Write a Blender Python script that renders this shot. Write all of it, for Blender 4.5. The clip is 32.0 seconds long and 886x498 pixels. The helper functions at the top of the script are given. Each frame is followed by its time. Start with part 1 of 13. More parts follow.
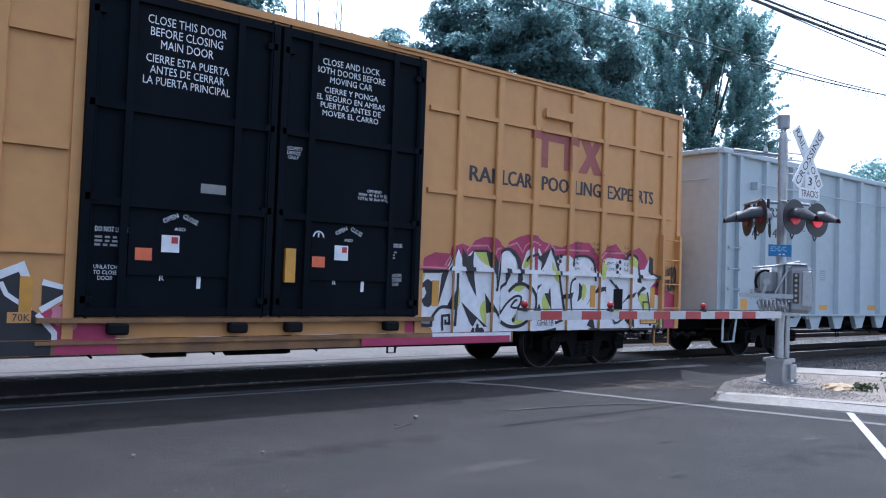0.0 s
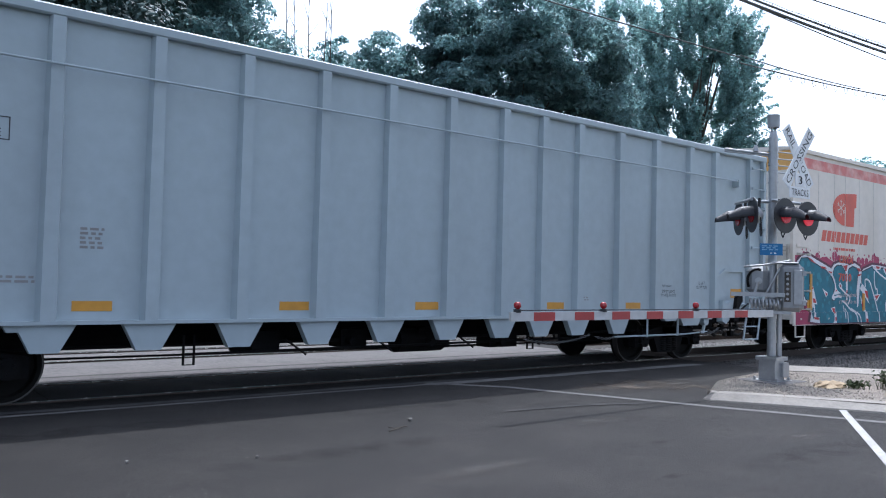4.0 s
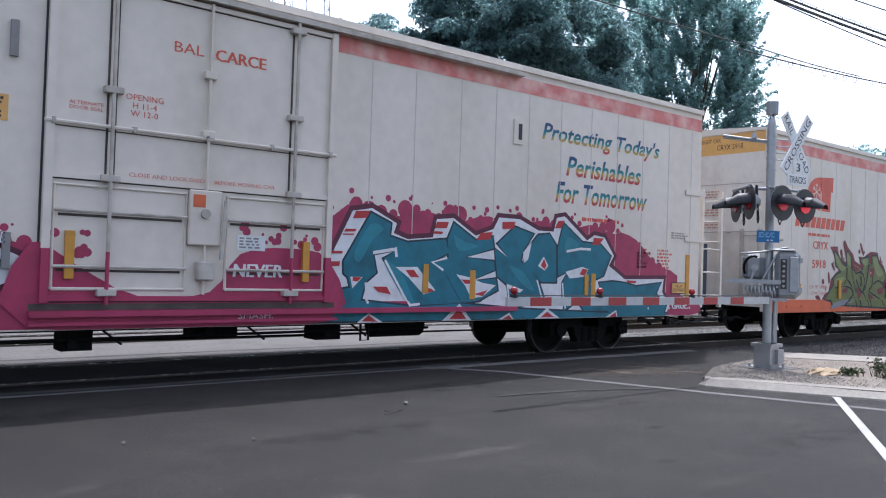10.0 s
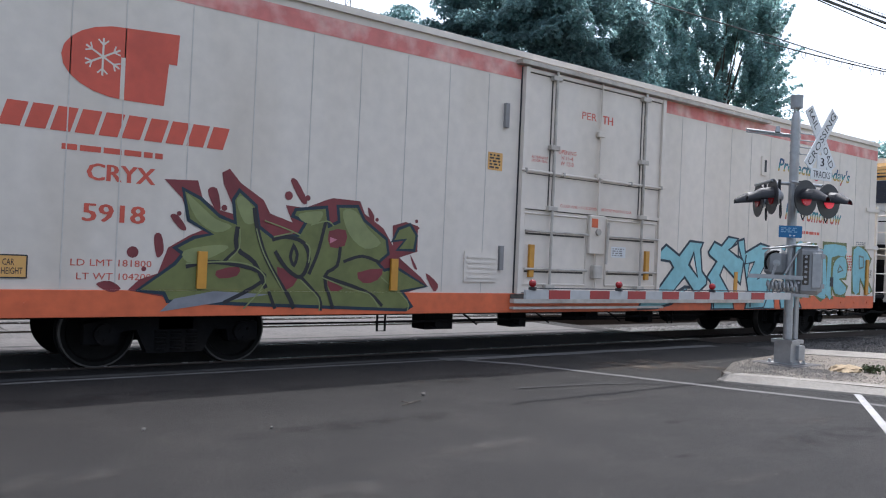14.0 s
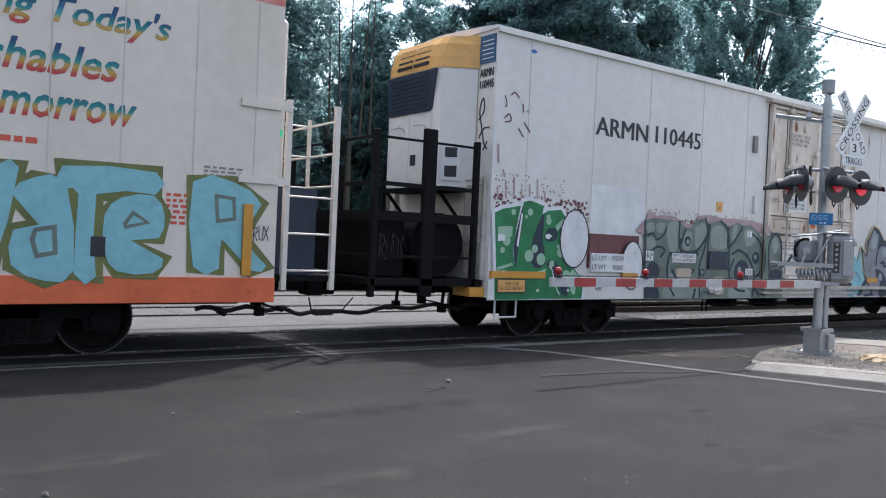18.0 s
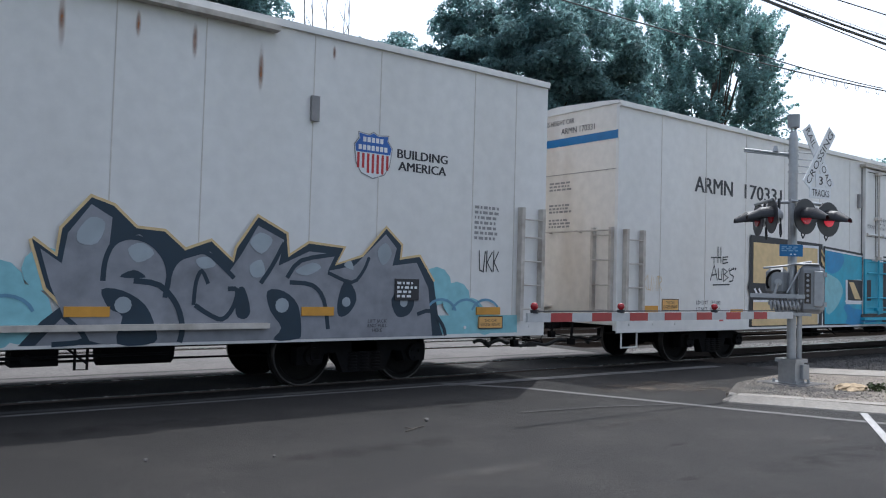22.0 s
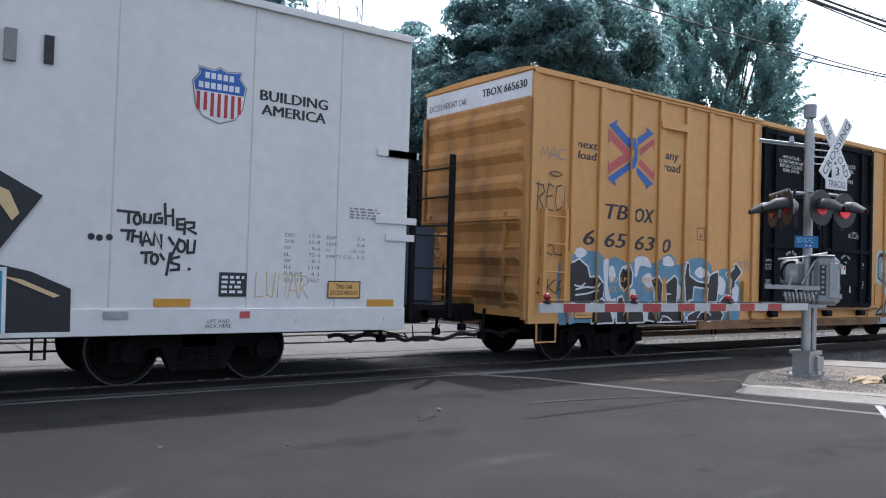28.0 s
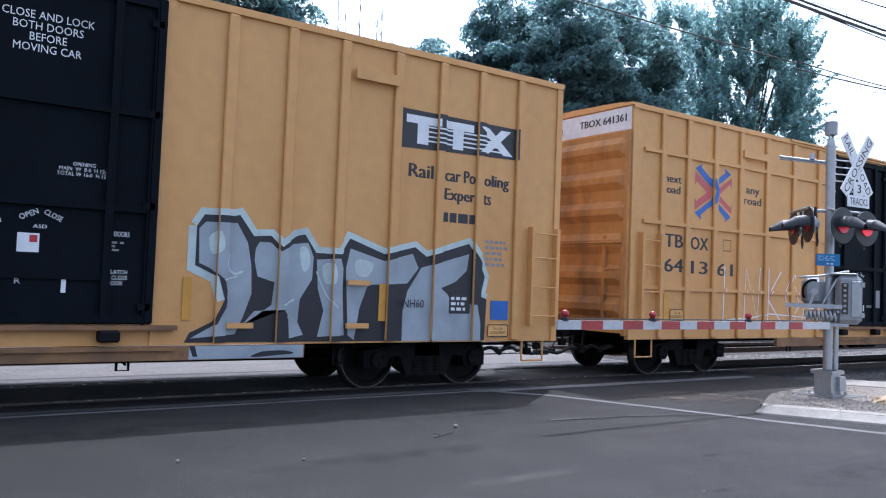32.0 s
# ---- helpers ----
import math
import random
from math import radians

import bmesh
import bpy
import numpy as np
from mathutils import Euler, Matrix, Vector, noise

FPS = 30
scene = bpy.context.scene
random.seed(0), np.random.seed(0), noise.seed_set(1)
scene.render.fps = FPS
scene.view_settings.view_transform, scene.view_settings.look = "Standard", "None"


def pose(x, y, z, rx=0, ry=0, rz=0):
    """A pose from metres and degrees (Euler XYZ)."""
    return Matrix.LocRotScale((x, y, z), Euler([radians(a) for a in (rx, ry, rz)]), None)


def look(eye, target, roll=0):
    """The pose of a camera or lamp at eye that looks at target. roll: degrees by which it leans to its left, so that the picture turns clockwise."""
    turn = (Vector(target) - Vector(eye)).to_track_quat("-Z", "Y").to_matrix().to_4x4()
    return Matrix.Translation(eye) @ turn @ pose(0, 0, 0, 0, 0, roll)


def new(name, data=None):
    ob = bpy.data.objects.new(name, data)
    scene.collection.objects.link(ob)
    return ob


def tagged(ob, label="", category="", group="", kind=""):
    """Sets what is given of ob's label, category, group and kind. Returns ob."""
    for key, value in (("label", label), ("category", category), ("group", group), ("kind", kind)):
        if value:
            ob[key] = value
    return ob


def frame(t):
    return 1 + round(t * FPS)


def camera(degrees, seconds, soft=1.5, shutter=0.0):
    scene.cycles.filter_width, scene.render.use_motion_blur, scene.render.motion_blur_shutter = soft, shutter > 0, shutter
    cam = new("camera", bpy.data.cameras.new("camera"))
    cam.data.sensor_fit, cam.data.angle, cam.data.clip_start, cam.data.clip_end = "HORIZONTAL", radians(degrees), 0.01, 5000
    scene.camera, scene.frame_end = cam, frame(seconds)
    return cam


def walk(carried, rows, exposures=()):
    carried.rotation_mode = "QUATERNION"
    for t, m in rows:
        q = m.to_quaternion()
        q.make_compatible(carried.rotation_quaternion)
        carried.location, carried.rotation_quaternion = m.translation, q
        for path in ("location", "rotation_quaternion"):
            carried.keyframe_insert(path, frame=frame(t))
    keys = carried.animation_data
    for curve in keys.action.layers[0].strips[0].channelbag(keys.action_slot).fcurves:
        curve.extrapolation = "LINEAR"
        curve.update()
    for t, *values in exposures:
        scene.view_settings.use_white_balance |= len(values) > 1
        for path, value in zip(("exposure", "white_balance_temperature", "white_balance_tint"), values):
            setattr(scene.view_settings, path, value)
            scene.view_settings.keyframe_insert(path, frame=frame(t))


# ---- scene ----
cam = camera(57.97, 32.0, soft=1.1, shutter=0.0)
# seconds, yaw, tilt, lean of the held camera
VIEWS = [
    (0, -38.047, 2.039, -2.025),
    (0.5, -37.954, 1.936, -2.124),
    (1, -38.039, 2.037, -2.305),
    (1.5, -37.988, 2.135, -2.326),
    (2, -38.339, 2.288, -2.194),
    (2.5, -38.432, 2.397, -2.072),
    (3, -38.386, 2.468, -1.689),
    (3.5, -38.281, 2.280, -1.449),
    (5.5, -39.768, 1.971, -1.807),
    (6, -39.835, 1.678, -2.006),
    (6.5, -40.272, 1.533, -2.020),
    (7, -39.873, 1.370, -1.990),
    (7.5, -39.398, 1.269, -1.644),
    (8, -39.001, 1.301, -1.378),
    (8.5, -38.854, 1.219, -1.265),
    (9, -38.570, 1.135, -1.287),
    (9.5, -38.829, 1.168, -1.521),
    (10, -38.773, 1.110, -1.869),
    (10.5, -38.430, 1.101, -2.111),
    (11, -38.258, 1.100, -2.235),
    (11.5, -38.005, 0.983, -2.277),
    (12, -37.868, 0.935, -2.326),
    (12.5, -37.841, 0.879, -2.325),
    (13, -37.527, 0.729, -2.382),
    (13.5, -37.584, 0.653, -2.387),
    (14, -37.430, 0.465, -2.498),
    (14.5, -37.069, 0.363, -2.576),
    (16.5, -37.080, -0.450, -2.889),
    (17, -36.557, -0.585, -2.851),
    (17.5, -36.078, -0.609, -2.772),
    (18, -35.625, -0.528, -2.558),
    (18.5, -35.584, -0.627, -2.684),
    (19, -36.573, -0.288, -2.742),
    (19.5, -36.561, 0.696, -2.587),
    (20, -37.530, 1.754, -2.104),
    (20.5, -37.860, 2.048, -1.818),
    (21, -37.598, 2.262, -1.411),
    (21.5, -37.618, 2.346, -1.365),
    (22, -37.350, 2.215, -1.567),
    (22.5, -37.648, 2.147, -1.700),
    (23, -37.308, 2.062, -1.690),
    (23.5, -37.159, 1.935, -1.507),
    (24, -37.022, 1.715, -1.194),
    (24.5, -36.818, 1.476, -1.190),
    (25, -36.576, 1.162, -1.276),
    (25.5, -36.184, 0.970, -1.163),
    (27.5, -36.401, 1.642, -1.821),
    (28, -36.443, 1.483, -1.783),
    (28.5, -36.440, 1.480, -1.629),
    (29, -35.743, 1.587, -1.503),
    (29.5, -35.392, 1.640, -1.516),
    (30, -35.422, 1.997, -1.555),
    (30.5, -35.616, 2.229, -1.480),
    (31, -35.640, 2.376, -1.833),
    (31.5, -35.577, 2.529, -2.011),
    (32, -35.193, 2.571, -2.175),
]
PATH = [(t, pose(0, 0, 1.6, 90 + tilt, lean, yaw)) for t, yaw, tilt, lean in VIEWS]
walk(cam, PATH, exposures=[(0, 0.56, 5180, 13), (3, 0.31, 5450, 11), (6, 0.31, 5570, 13), (8, 0.40, 5600, 14), (13, 0.28, 5860, 12), (17, 0.38, 5870, 11), (19, 0.43, 5920, 11), (20, 0.02, 5770, 9), (23, 0.16, 5820, 9), (25, 0.32, 5670, 11), (28, 0.36, 5800, 11), (29, 0.53, 5700, 13), (30, 0.68, 5560, 14), (32, 0.68, 5350, 14)])

# ---- world, sun ----
SUN_UP, SUN_TURN = 63, 52          # degrees above the horizon; degrees from straight beyond the tracks, towards the east end
world = bpy.data.worlds.new("sky")
scene.world = world
world.use_nodes = True
wn = world.node_tree.nodes
sky = wn.new("ShaderNodeTexSky")
sky.sky_type, sky.sun_disc = "NISHITA", False
sky.sun_elevation, sky.sun_rotation = radians(SUN_UP), radians(SUN_TURN)
sky.air_density, sky.dust_density, sky.ozone_density = 1.0, 4.5, 1.2
# thin high cloud all over the sky
cloud, veil, co = wn.new("ShaderNodeTexNoise"), wn.new("ShaderNodeMix"), wn.new("ShaderNodeTexCoord")
cloud.inputs["Scale"].default_value, cloud.inputs["Detail"].default_value, cloud.inputs["Roughness"].default_value = 2.2, 7, 0.6
spread = wn.new("ShaderNodeMapRange")
spread.inputs[1].default_value, spread.inputs[2].default_value, spread.inputs[3].default_value, spread.inputs[4].default_value = 0.38, 0.66, 0.1, 0.8
veil.data_type = "RGBA"
# the cloud is whiter and brighter than the sky behind it, most of all towards the sun
pale = wn.new("ShaderNodeHueSaturation")
pale.inputs["Saturation"].default_value, pale.inputs["Value"].default_value = 0.25, 2.25
world.node_tree.links.new(sky.outputs[0], pale.inputs["Color"])
haze = wn.new("ShaderNodeMix")
haze.data_type, haze.blend_type = "RGBA", "LIGHTEN"
haze.inputs[0].default_value, haze.inputs[7].default_value = 1.0, (6.8, 7.1, 7.5, 1)
world.node_tree.links.new(pale.outputs[0], haze.inputs[6])
world.node_tree.links.new(haze.outputs[2], veil.inputs[7])
world.node_tree.links.new(co.outputs["Generated"], cloud.inputs[0])
world.node_tree.links.new(cloud.outputs[0], spread.inputs[0])
world.node_tree.links.new(spread.outputs[0], veil.inputs[0])
world.node_tree.links.new(sky.outputs[0], veil.inputs[6])
world.node_tree.links.new(veil.outputs[2], wn["Background"].inputs[0])
wn["Background"].inputs[1].default_value = 0.15
sun = new("sun", bpy.data.lights.new("sun", "SUN"))
sun.data.energy, sun.data.angle, sun.data.color = 2.5, radians(0.6), (1.0, 0.95, 0.87)
sun_from = Vector((math.sin(radians(SUN_TURN)) * math.cos(radians(SUN_UP)), math.cos(radians(SUN_TURN)) * math.cos(radians(SUN_UP)), math.sin(radians(SUN_UP))))
sun.matrix_world = look(sun_from * 100, (0, 0, 0))

# how far the train has rolled, second by second
ROLLED = [
    (0, -0.000), (0.5, 2.164), (1, 4.320), (1.5, 6.445), (2, 8.550), (2.5, 10.710),
    (3, 12.850), (3.5, 15.050), (5.5, 23.316), (6, 25.502), (6.5, 27.686), (7, 29.870),
    (7.5, 32.049), (8, 34.220), (8.5, 36.388), (9, 38.560), (9.5, 40.736), (10, 42.906),
    (10.5, 45.070), (11, 47.233), (11.5, 49.399), (12, 51.578), (12.5, 53.764), (13, 55.952),
    (13.5, 58.150), (14, 60.490), (14.5, 62.694), (16.5, 71.463), (17, 73.656), (17.5, 75.855),
    (18, 78.061), (18.5, 80.267), (19, 82.477), (19.5, 84.694), (20, 86.921), (20.5, 89.157),
    (21, 91.390), (21.5, 93.619), (22, 95.842), (22.5, 98.058), (23, 100.271), (23.5, 102.487),
    (24, 104.722), (24.5, 107.000), (25, 109.342), (25.5, 111.620), (27.5, 120.962), (28, 123.223),
    (28.5, 125.476), (29, 127.717), (29.5, 129.960), (30, 132.205), (30.5, 134.447), (31, 136.692),
    (31.5, 138.943), (32, 141.189),
]
# ---- materials ----
def mat(name, colour, rough=0.6, metal=0.0, vary=0.12, grain=8.0, stain=0.6, stain_colour=None, stain_size=0.7, streak=1.0,
        bump=0.0, bump_size=40.0, glow=0.0, island=0.0, obj=0.0, spec=0.5):
    """A surface: base colour with fine grain, larger stains (streak < 1 pulls them out along z) and a light relief."""
    m = bpy.data.materials.new(name)
    m.use_nodes = True
    nt = m.node_tree
    n, link = nt.nodes, nt.links.new
    b = n["Principled BSDF"]
    b.inputs["Roughness"].default_value, b.inputs["Metallic"].default_value = rough, metal
    b.inputs["Specular IOR Level"].default_value = spec
    co = n.new("ShaderNodeTexCoord")
    mp = n.new("ShaderNodeMapping")
    mp.inputs["Scale"].default_value = (1, 1, streak)
    link(co.outputs["Object"], mp.inputs[0])
    fine, big = n.new("ShaderNodeTexNoise"), n.new("ShaderNodeTexNoise")
    fine.inputs["Scale"].default_value, fine.inputs["Detail"].default_value = grain, 6
    big.inputs["Scale"].default_value, big.inputs["Detail"].default_value = 1 / stain_size, 5
    link(co.outputs["Object"], fine.inputs[0])
    link(mp.outputs[0], big.inputs[0])
    r1, r2 = n.new("ShaderNodeMapRange"), n.new("ShaderNodeMapRange")
    r1.inputs[1].default_value, r1.inputs[2].default_value, r1.inputs[3].default_value, r1.inputs[4].default_value = 0.3, 0.7, 1 - vary, 1 + vary
    link(fine.outputs[0], r1.inputs[0])
    r2.inputs[1].default_value, r2.inputs[2].default_value, r2.inputs[3].default_value, r2.inputs[4].default_value = 0.45, 0.75, 0, stain
    link(big.outputs[0], r2.inputs[0])
    mix = n.new("ShaderNodeMix")
    mix.data_type = "RGBA"
    sc = stain_colour or tuple(c * 0.62 for c in colour)
    mix.inputs[6].default_value, mix.inputs[7].default_value = (*colour, 1), (*sc, 1)
    link(r2.outputs[0], mix.inputs[0])
    mul = n.new("ShaderNodeVectorMath")
    mul.operation = "SCALE"
    link(mix.outputs[2], mul.inputs[0])
    level = r1.outputs[0]
    for amount, kind, out in ((island, "ShaderNodeNewGeometry", "Random Per Island"), (obj, "ShaderNodeObjectInfo", "Random")):
        if amount:
            info, rr, mm = n.new(kind), n.new("ShaderNodeMapRange"), n.new("ShaderNodeMath")
            rr.inputs[3].default_value, rr.inputs[4].default_value, mm.operation = 1 - amount, 1 + amount, "MULTIPLY"
            link(info.outputs[out], rr.inputs[0])
            link(rr.outputs[0], mm.inputs[0])
            link(level, mm.inputs[1])
            level = mm.outputs[0]
    link(level, mul.inputs["Scale"])
    link(mul.outputs[0], b.inputs["Base Color"])
    rv = n.new("ShaderNodeMapRange")
    rv.inputs[3].default_value, rv.inputs[4].default_value = max(0.03, rough - 0.12), min(1, rough + 0.12)
    link(fine.outputs[0], rv.inputs[0])
    link(rv.outputs[0], b.inputs["Roughness"])
    if bump:
        bn, bt = n.new("ShaderNodeBump"), n.new("ShaderNodeTexNoise")
        bt.inputs["Scale"].default_value, bt.inputs["Detail"].default_value = bump_size, 4
        link(co.outputs["Object"], bt.inputs[0])
        link(bt.outputs[0], bn.inputs["Height"])
        bn.inputs["Strength"].default_value, bn.inputs["Distance"].default_value = min(1, bump), 0.02
        link(bn.outputs[0], b.inputs["Normal"])
    if glow:
        b.inputs["Emission Color"].default_value, b.inputs["Emission Strength"].default_value = (*colour, 1), glow
    return m


def thin_stain(name, colour, strength=0.8, size=3.0, detail=6, across=(1, 1, 0)):
    """A dusting that thins out towards its rim, uneven like a real stain."""
    m = mat(name, colour, 0.9, vary=0.35, grain=25, stain=0.5, stain_size=0.3)
    n, link = m.node_tree.nodes, m.node_tree.links.new
    co, far, clump, rim, lumps, share = (n.new("ShaderNode" + k) for k in ("TexCoord", "VectorMath", "TexNoise", "MapRange", "MapRange", "Math"))
    centre = n.new("ShaderNodeVectorMath")
    centre.operation, centre.inputs[1].default_value = "SUBTRACT", (0.5, 0.5, 0.5)
    link(co.outputs["Generated"], centre.inputs[0])
    flat = n.new("ShaderNodeVectorMath")
    flat.operation, flat.inputs[1].default_value = "MULTIPLY", across
    link(centre.outputs[0], flat.inputs[0])
    far.operation = "LENGTH"
    link(flat.outputs[0], far.inputs[0])
    rim.inputs[1].default_value, rim.inputs[2].default_value, rim.inputs[3].default_value, rim.inputs[4].default_value = 0.1, 0.46, strength, 0
    link(far.outputs["Value"], rim.inputs[0])
    clump.inputs["Scale"].default_value, clump.inputs["Detail"].default_value = size, detail
    link(co.outputs["Object"], clump.inputs[0])
    lumps.inputs[1].default_value, lumps.inputs[2].default_value = 0.38, 0.62
    link(clump.outputs[0], lumps.inputs[0])
    share.operation = "MULTIPLY"
    link(rim.outputs[0], share.inputs[0])
    link(lumps.outputs[0], share.inputs[1])
    clear, mix = n.new("ShaderNodeBsdfTransparent"), n.new("ShaderNodeMixShader")
    link(share.outputs[0], mix.inputs[0])
    link(clear.outputs[0], mix.inputs[1])
    link(n["Principled BSDF"].outputs[0], mix.inputs[2])
    link(mix.outputs[0], n["Material Output"].inputs[0])
    return m


ASPHALT = mat("asphalt", (0.0143, 0.013, 0.0122), 0.82, vary=0.75, grain=42, stain=0.9, stain_colour=(0.0275, 0.0247, 0.0224), stain_size=0.9, spec=0.35, bump=0.6, bump_size=160)
PATCH = mat("asphalt_patch_and_shade", (0.045, 0.044, 0.045), 0.9, vary=0.3, grain=60, stain=0.7, stain_colour=(0.1, 0.09, 0.08), stain_size=0.8, bump=0.5, bump_size=120)
CONCRETE = mat("concrete", (0.3, 0.275, 0.24), 0.85, vary=0.12, grain=20, stain=0.6, stain_colour=(0.18, 0.16, 0.14), stain_size=0.5, bump=0.4, bump_size=90)
LINE = mat("worn_white_paint", (0.13, 0.127, 0.123), 0.8, vary=0.35, grain=35, stain=0.9, stain_colour=(0.1, 0.095, 0.09), stain_size=0.35, bump=0.3)
BAYWHITE = mat("white_bay_paint", (0.4, 0.39, 0.38), 0.8, vary=0.25, grain=30, stain=0.8, stain_colour=(0.3, 0.29, 0.28), stain_size=0.3, bump=0.3)
# track bed: dark base with a slightly paler mottle
TRACKBED = mat("dark_track_bed", (0.04, 0.036, 0.033), 0.95, vary=0.5, grain=40, stain=0.6, stain_colour=(0.07, 0.06, 0.052), stain_size=0.6, bump=1, bump_size=60)
SOIL = mat("stony_soil", (0.2, 0.17, 0.14), 0.95, vary=0.5, grain=45, stain=0.7, stain_colour=(0.3, 0.26, 0.21), stain_size=0.5, bump=1, bump_size=60)
STONE = mat("ballast_stone", (0.3, 0.29, 0.28), 0.9, vary=0.2, grain=30, island=0.5)
# ballast stone again, darkened for the train's shade beside the near rail
SHADESTONE = mat("shaded_ballast_stone", (0.085, 0.08, 0.076), 0.9, vary=0.2, grain=30, island=0.5)
VERGE_STONE = mat("verge_stone", (0.28, 0.25, 0.21), 0.9, vary=0.2, grain=30, island=0.45)
GRIT = mat("road_grit", (0.12, 0.11, 0.1), 0.9, vary=0.2, island=0.6)
DIRT = mat("dirt", (0.2, 0.17, 0.14), 0.95, vary=0.3, grain=25, stain=0.6, stain_size=0.4, bump=0.8, bump_size=70)
GRASS = mat("grass", (0.1, 0.14, 0.045), 0.9, vary=0.35, grain=3, stain=0.6, stain_colour=(0.16, 0.15, 0.07), stain_size=4, bump=0.6, bump_size=30)
RAIL = mat("rail_steel", (0.06, 0.045, 0.038), 0.55, metal=0.6, vary=0.2, grain=20)
RAILTOP = mat("polished_rail", (0.55, 0.54, 0.53), 0.25, metal=1.0, vary=0.1)
STEELBLACK = mat("black_steel", (0.008, 0.008, 0.009), 0.8, spec=0.12, vary=0.25, grain=14, stain=0.6, stain_colour=(0.016, 0.013, 0.011), stain_size=0.4)
WHEELMAT = mat("wheel_steel", (0.009, 0.0085, 0.008), 0.75, spec=0.12, vary=0.25, grain=10)
TREAD = mat("worn_wheel_rim", (0.09, 0.085, 0.08), 0.45, metal=0.7, vary=0.15)
RUBBER = mat("rubber_hose", (0.02, 0.02, 0.02), 0.7, vary=0.2)
YELLOW = mat("yellow_car_paint", (0.62, 0.325, 0.105), 0.55, vary=0.06, grain=5, stain=0.5, stain_colour=(0.5, 0.235, 0.06), stain_size=1.3, streak=0.35, bump=0.05, bump_size=5)
BLACKPAINT = mat("black_door_paint", (0.004, 0.006, 0.009), 0.65, spec=0.06, vary=0.2, grain=5, stain=0.5, stain_colour=(0.009, 0.011, 0.015), stain_size=0.9, streak=0.3)
GREYCAR = mat("grey_car_paint", (0.37, 0.43, 0.46), 0.55, vary=0.05, grain=5, stain=0.45, stain_colour=(0.3, 0.34, 0.36), stain_size=1.2, streak=0.25, bump=0.05, bump_size=5)
CREAM = mat("cream_car_paint", (0.72, 0.65, 0.575), 0.5, vary=0.05, grain=5, stain=0.7, stain_colour=(0.6, 0.525, 0.44), stain_size=1.3, streak=0.25, bump=0.04, bump_size=4)
WHITECAR = mat("white_car_paint", (0.7, 0.685, 0.66), 0.45, vary=0.05, grain=5, stain=0.5, stain_colour=(0.6, 0.575, 0.54), stain_size=1.4, streak=0.25, bump=0.04, bump_size=4)
DIRTYWHITE = mat("grimy_white_paint", (0.7, 0.63, 0.56), 0.6, vary=0.08, grain=6, stain=1.0, stain_colour=(0.43, 0.3, 0.21), stain_size=0.6, streak=0.2)
RED = mat("faded_red_stripe", (0.62, 0.19, 0.17), 0.55, vary=0.1, grain=6, stain=1.0, stain_colour=(0.76, 0.52, 0.46), stain_size=0.45)
ORANGE = mat("orange_sill_paint", (0.68, 0.14, 0.05), 0.5, vary=0.1, grain=6, stain=0.5, stain_size=0.8)
LOGORED = mat("red_logo_paint", (0.62, 0.1, 0.06), 0.5, vary=0.06)
AMBER = mat("amber_end_paint", (0.72, 0.4, 0.12), 0.5, vary=0.06)
NAVY = mat("navy_paint", (0.015, 0.025, 0.05), 0.5, vary=0.08)
ROYAL = mat("royal_blue_paint", (0.03, 0.12, 0.42), 0.5, vary=0.08)
REFLECT = mat("amber_reflector", (0.58, 0.28, 0.035), 0.35, vary=0.08)
STEELGREY = mat("dull_chain_steel", (0.14, 0.14, 0.14), 0.5, metal=0.5, vary=0.2, grain=20)
RUSTWASH = thin_stain("rust_wash", (0.3, 0.12, 0.045), 0.85, 2.5, across=(1, 0, 1))
SOOT = thin_stain("dark_soot_smudge", (0.1, 0.105, 0.11), 0.4, 2.0, across=(0, 1, 1))
# real door gaps, also the shade painted under ribs, rods and rails
GAPSHADE = mat("dark_gap_and_shade", (0.06, 0.052, 0.046), 0.8, vary=0.3, stain=0.7, stain_colour=(0.14, 0.11, 0.09), stain_size=0.4)
# grime, and on ladders also their shadowed outlines put into the colour
GRIMYSHADE = mat("grimy_shaded_hardware", (0.5, 0.46, 0.41), 0.6, vary=0.12, grain=8, stain=0.8, stain_colour=(0.26, 0.22, 0.18), stain_size=0.3)
SIGNWHITE = mat("white_lettering", (0.75, 0.76, 0.77), 0.5, vary=0.05)
INK = mat("black_lettering", (0.025, 0.025, 0.03), 0.55, vary=0.1)
GREYINK = mat("grey_lettering", (0.26, 0.25, 0.25), 0.6, vary=0.1)
GALV = mat("galvanised_steel", (0.4, 0.41, 0.42), 0.45, metal=0.75, vary=0.1, grain=12, stain=0.3)
ALU = mat("aluminium_case", (0.3, 0.31, 0.32), 0.5, metal=0.4, vary=0.08, grain=10)
SIGNAL = mat("signal_black", (0.02, 0.02, 0.024), 0.45, vary=0.1)
LENS_DARK = mat("red_lens", (0.3, 0.015, 0.02), 0.2, vary=0.1, glow=0.06)
LENS_LIT = mat("lit_red_lens", (0.9, 0.05, 0.08), 0.3, vary=0.02, glow=0.32)
LENS_MID = mat("dim_red_lens", (0.6, 0.03, 0.05), 0.25, vary=0.05, glow=0.15)
RUSTSILL = mat("rusty_sill", (0.24, 0.125, 0.05), 0.75, vary=0.2, grain=8, stain=1.0, stain_colour=(0.09, 0.055, 0.035), stain_size=0.5)
ENDYELLOW = mat("sooty_yellow_end_paint", (0.46, 0.225, 0.065), 0.65, vary=0.1, grain=8, stain=1.0, stain_colour=(0.17, 0.09, 0.04), stain_size=0.7, streak=0.35, bump=0.05, bump_size=5)
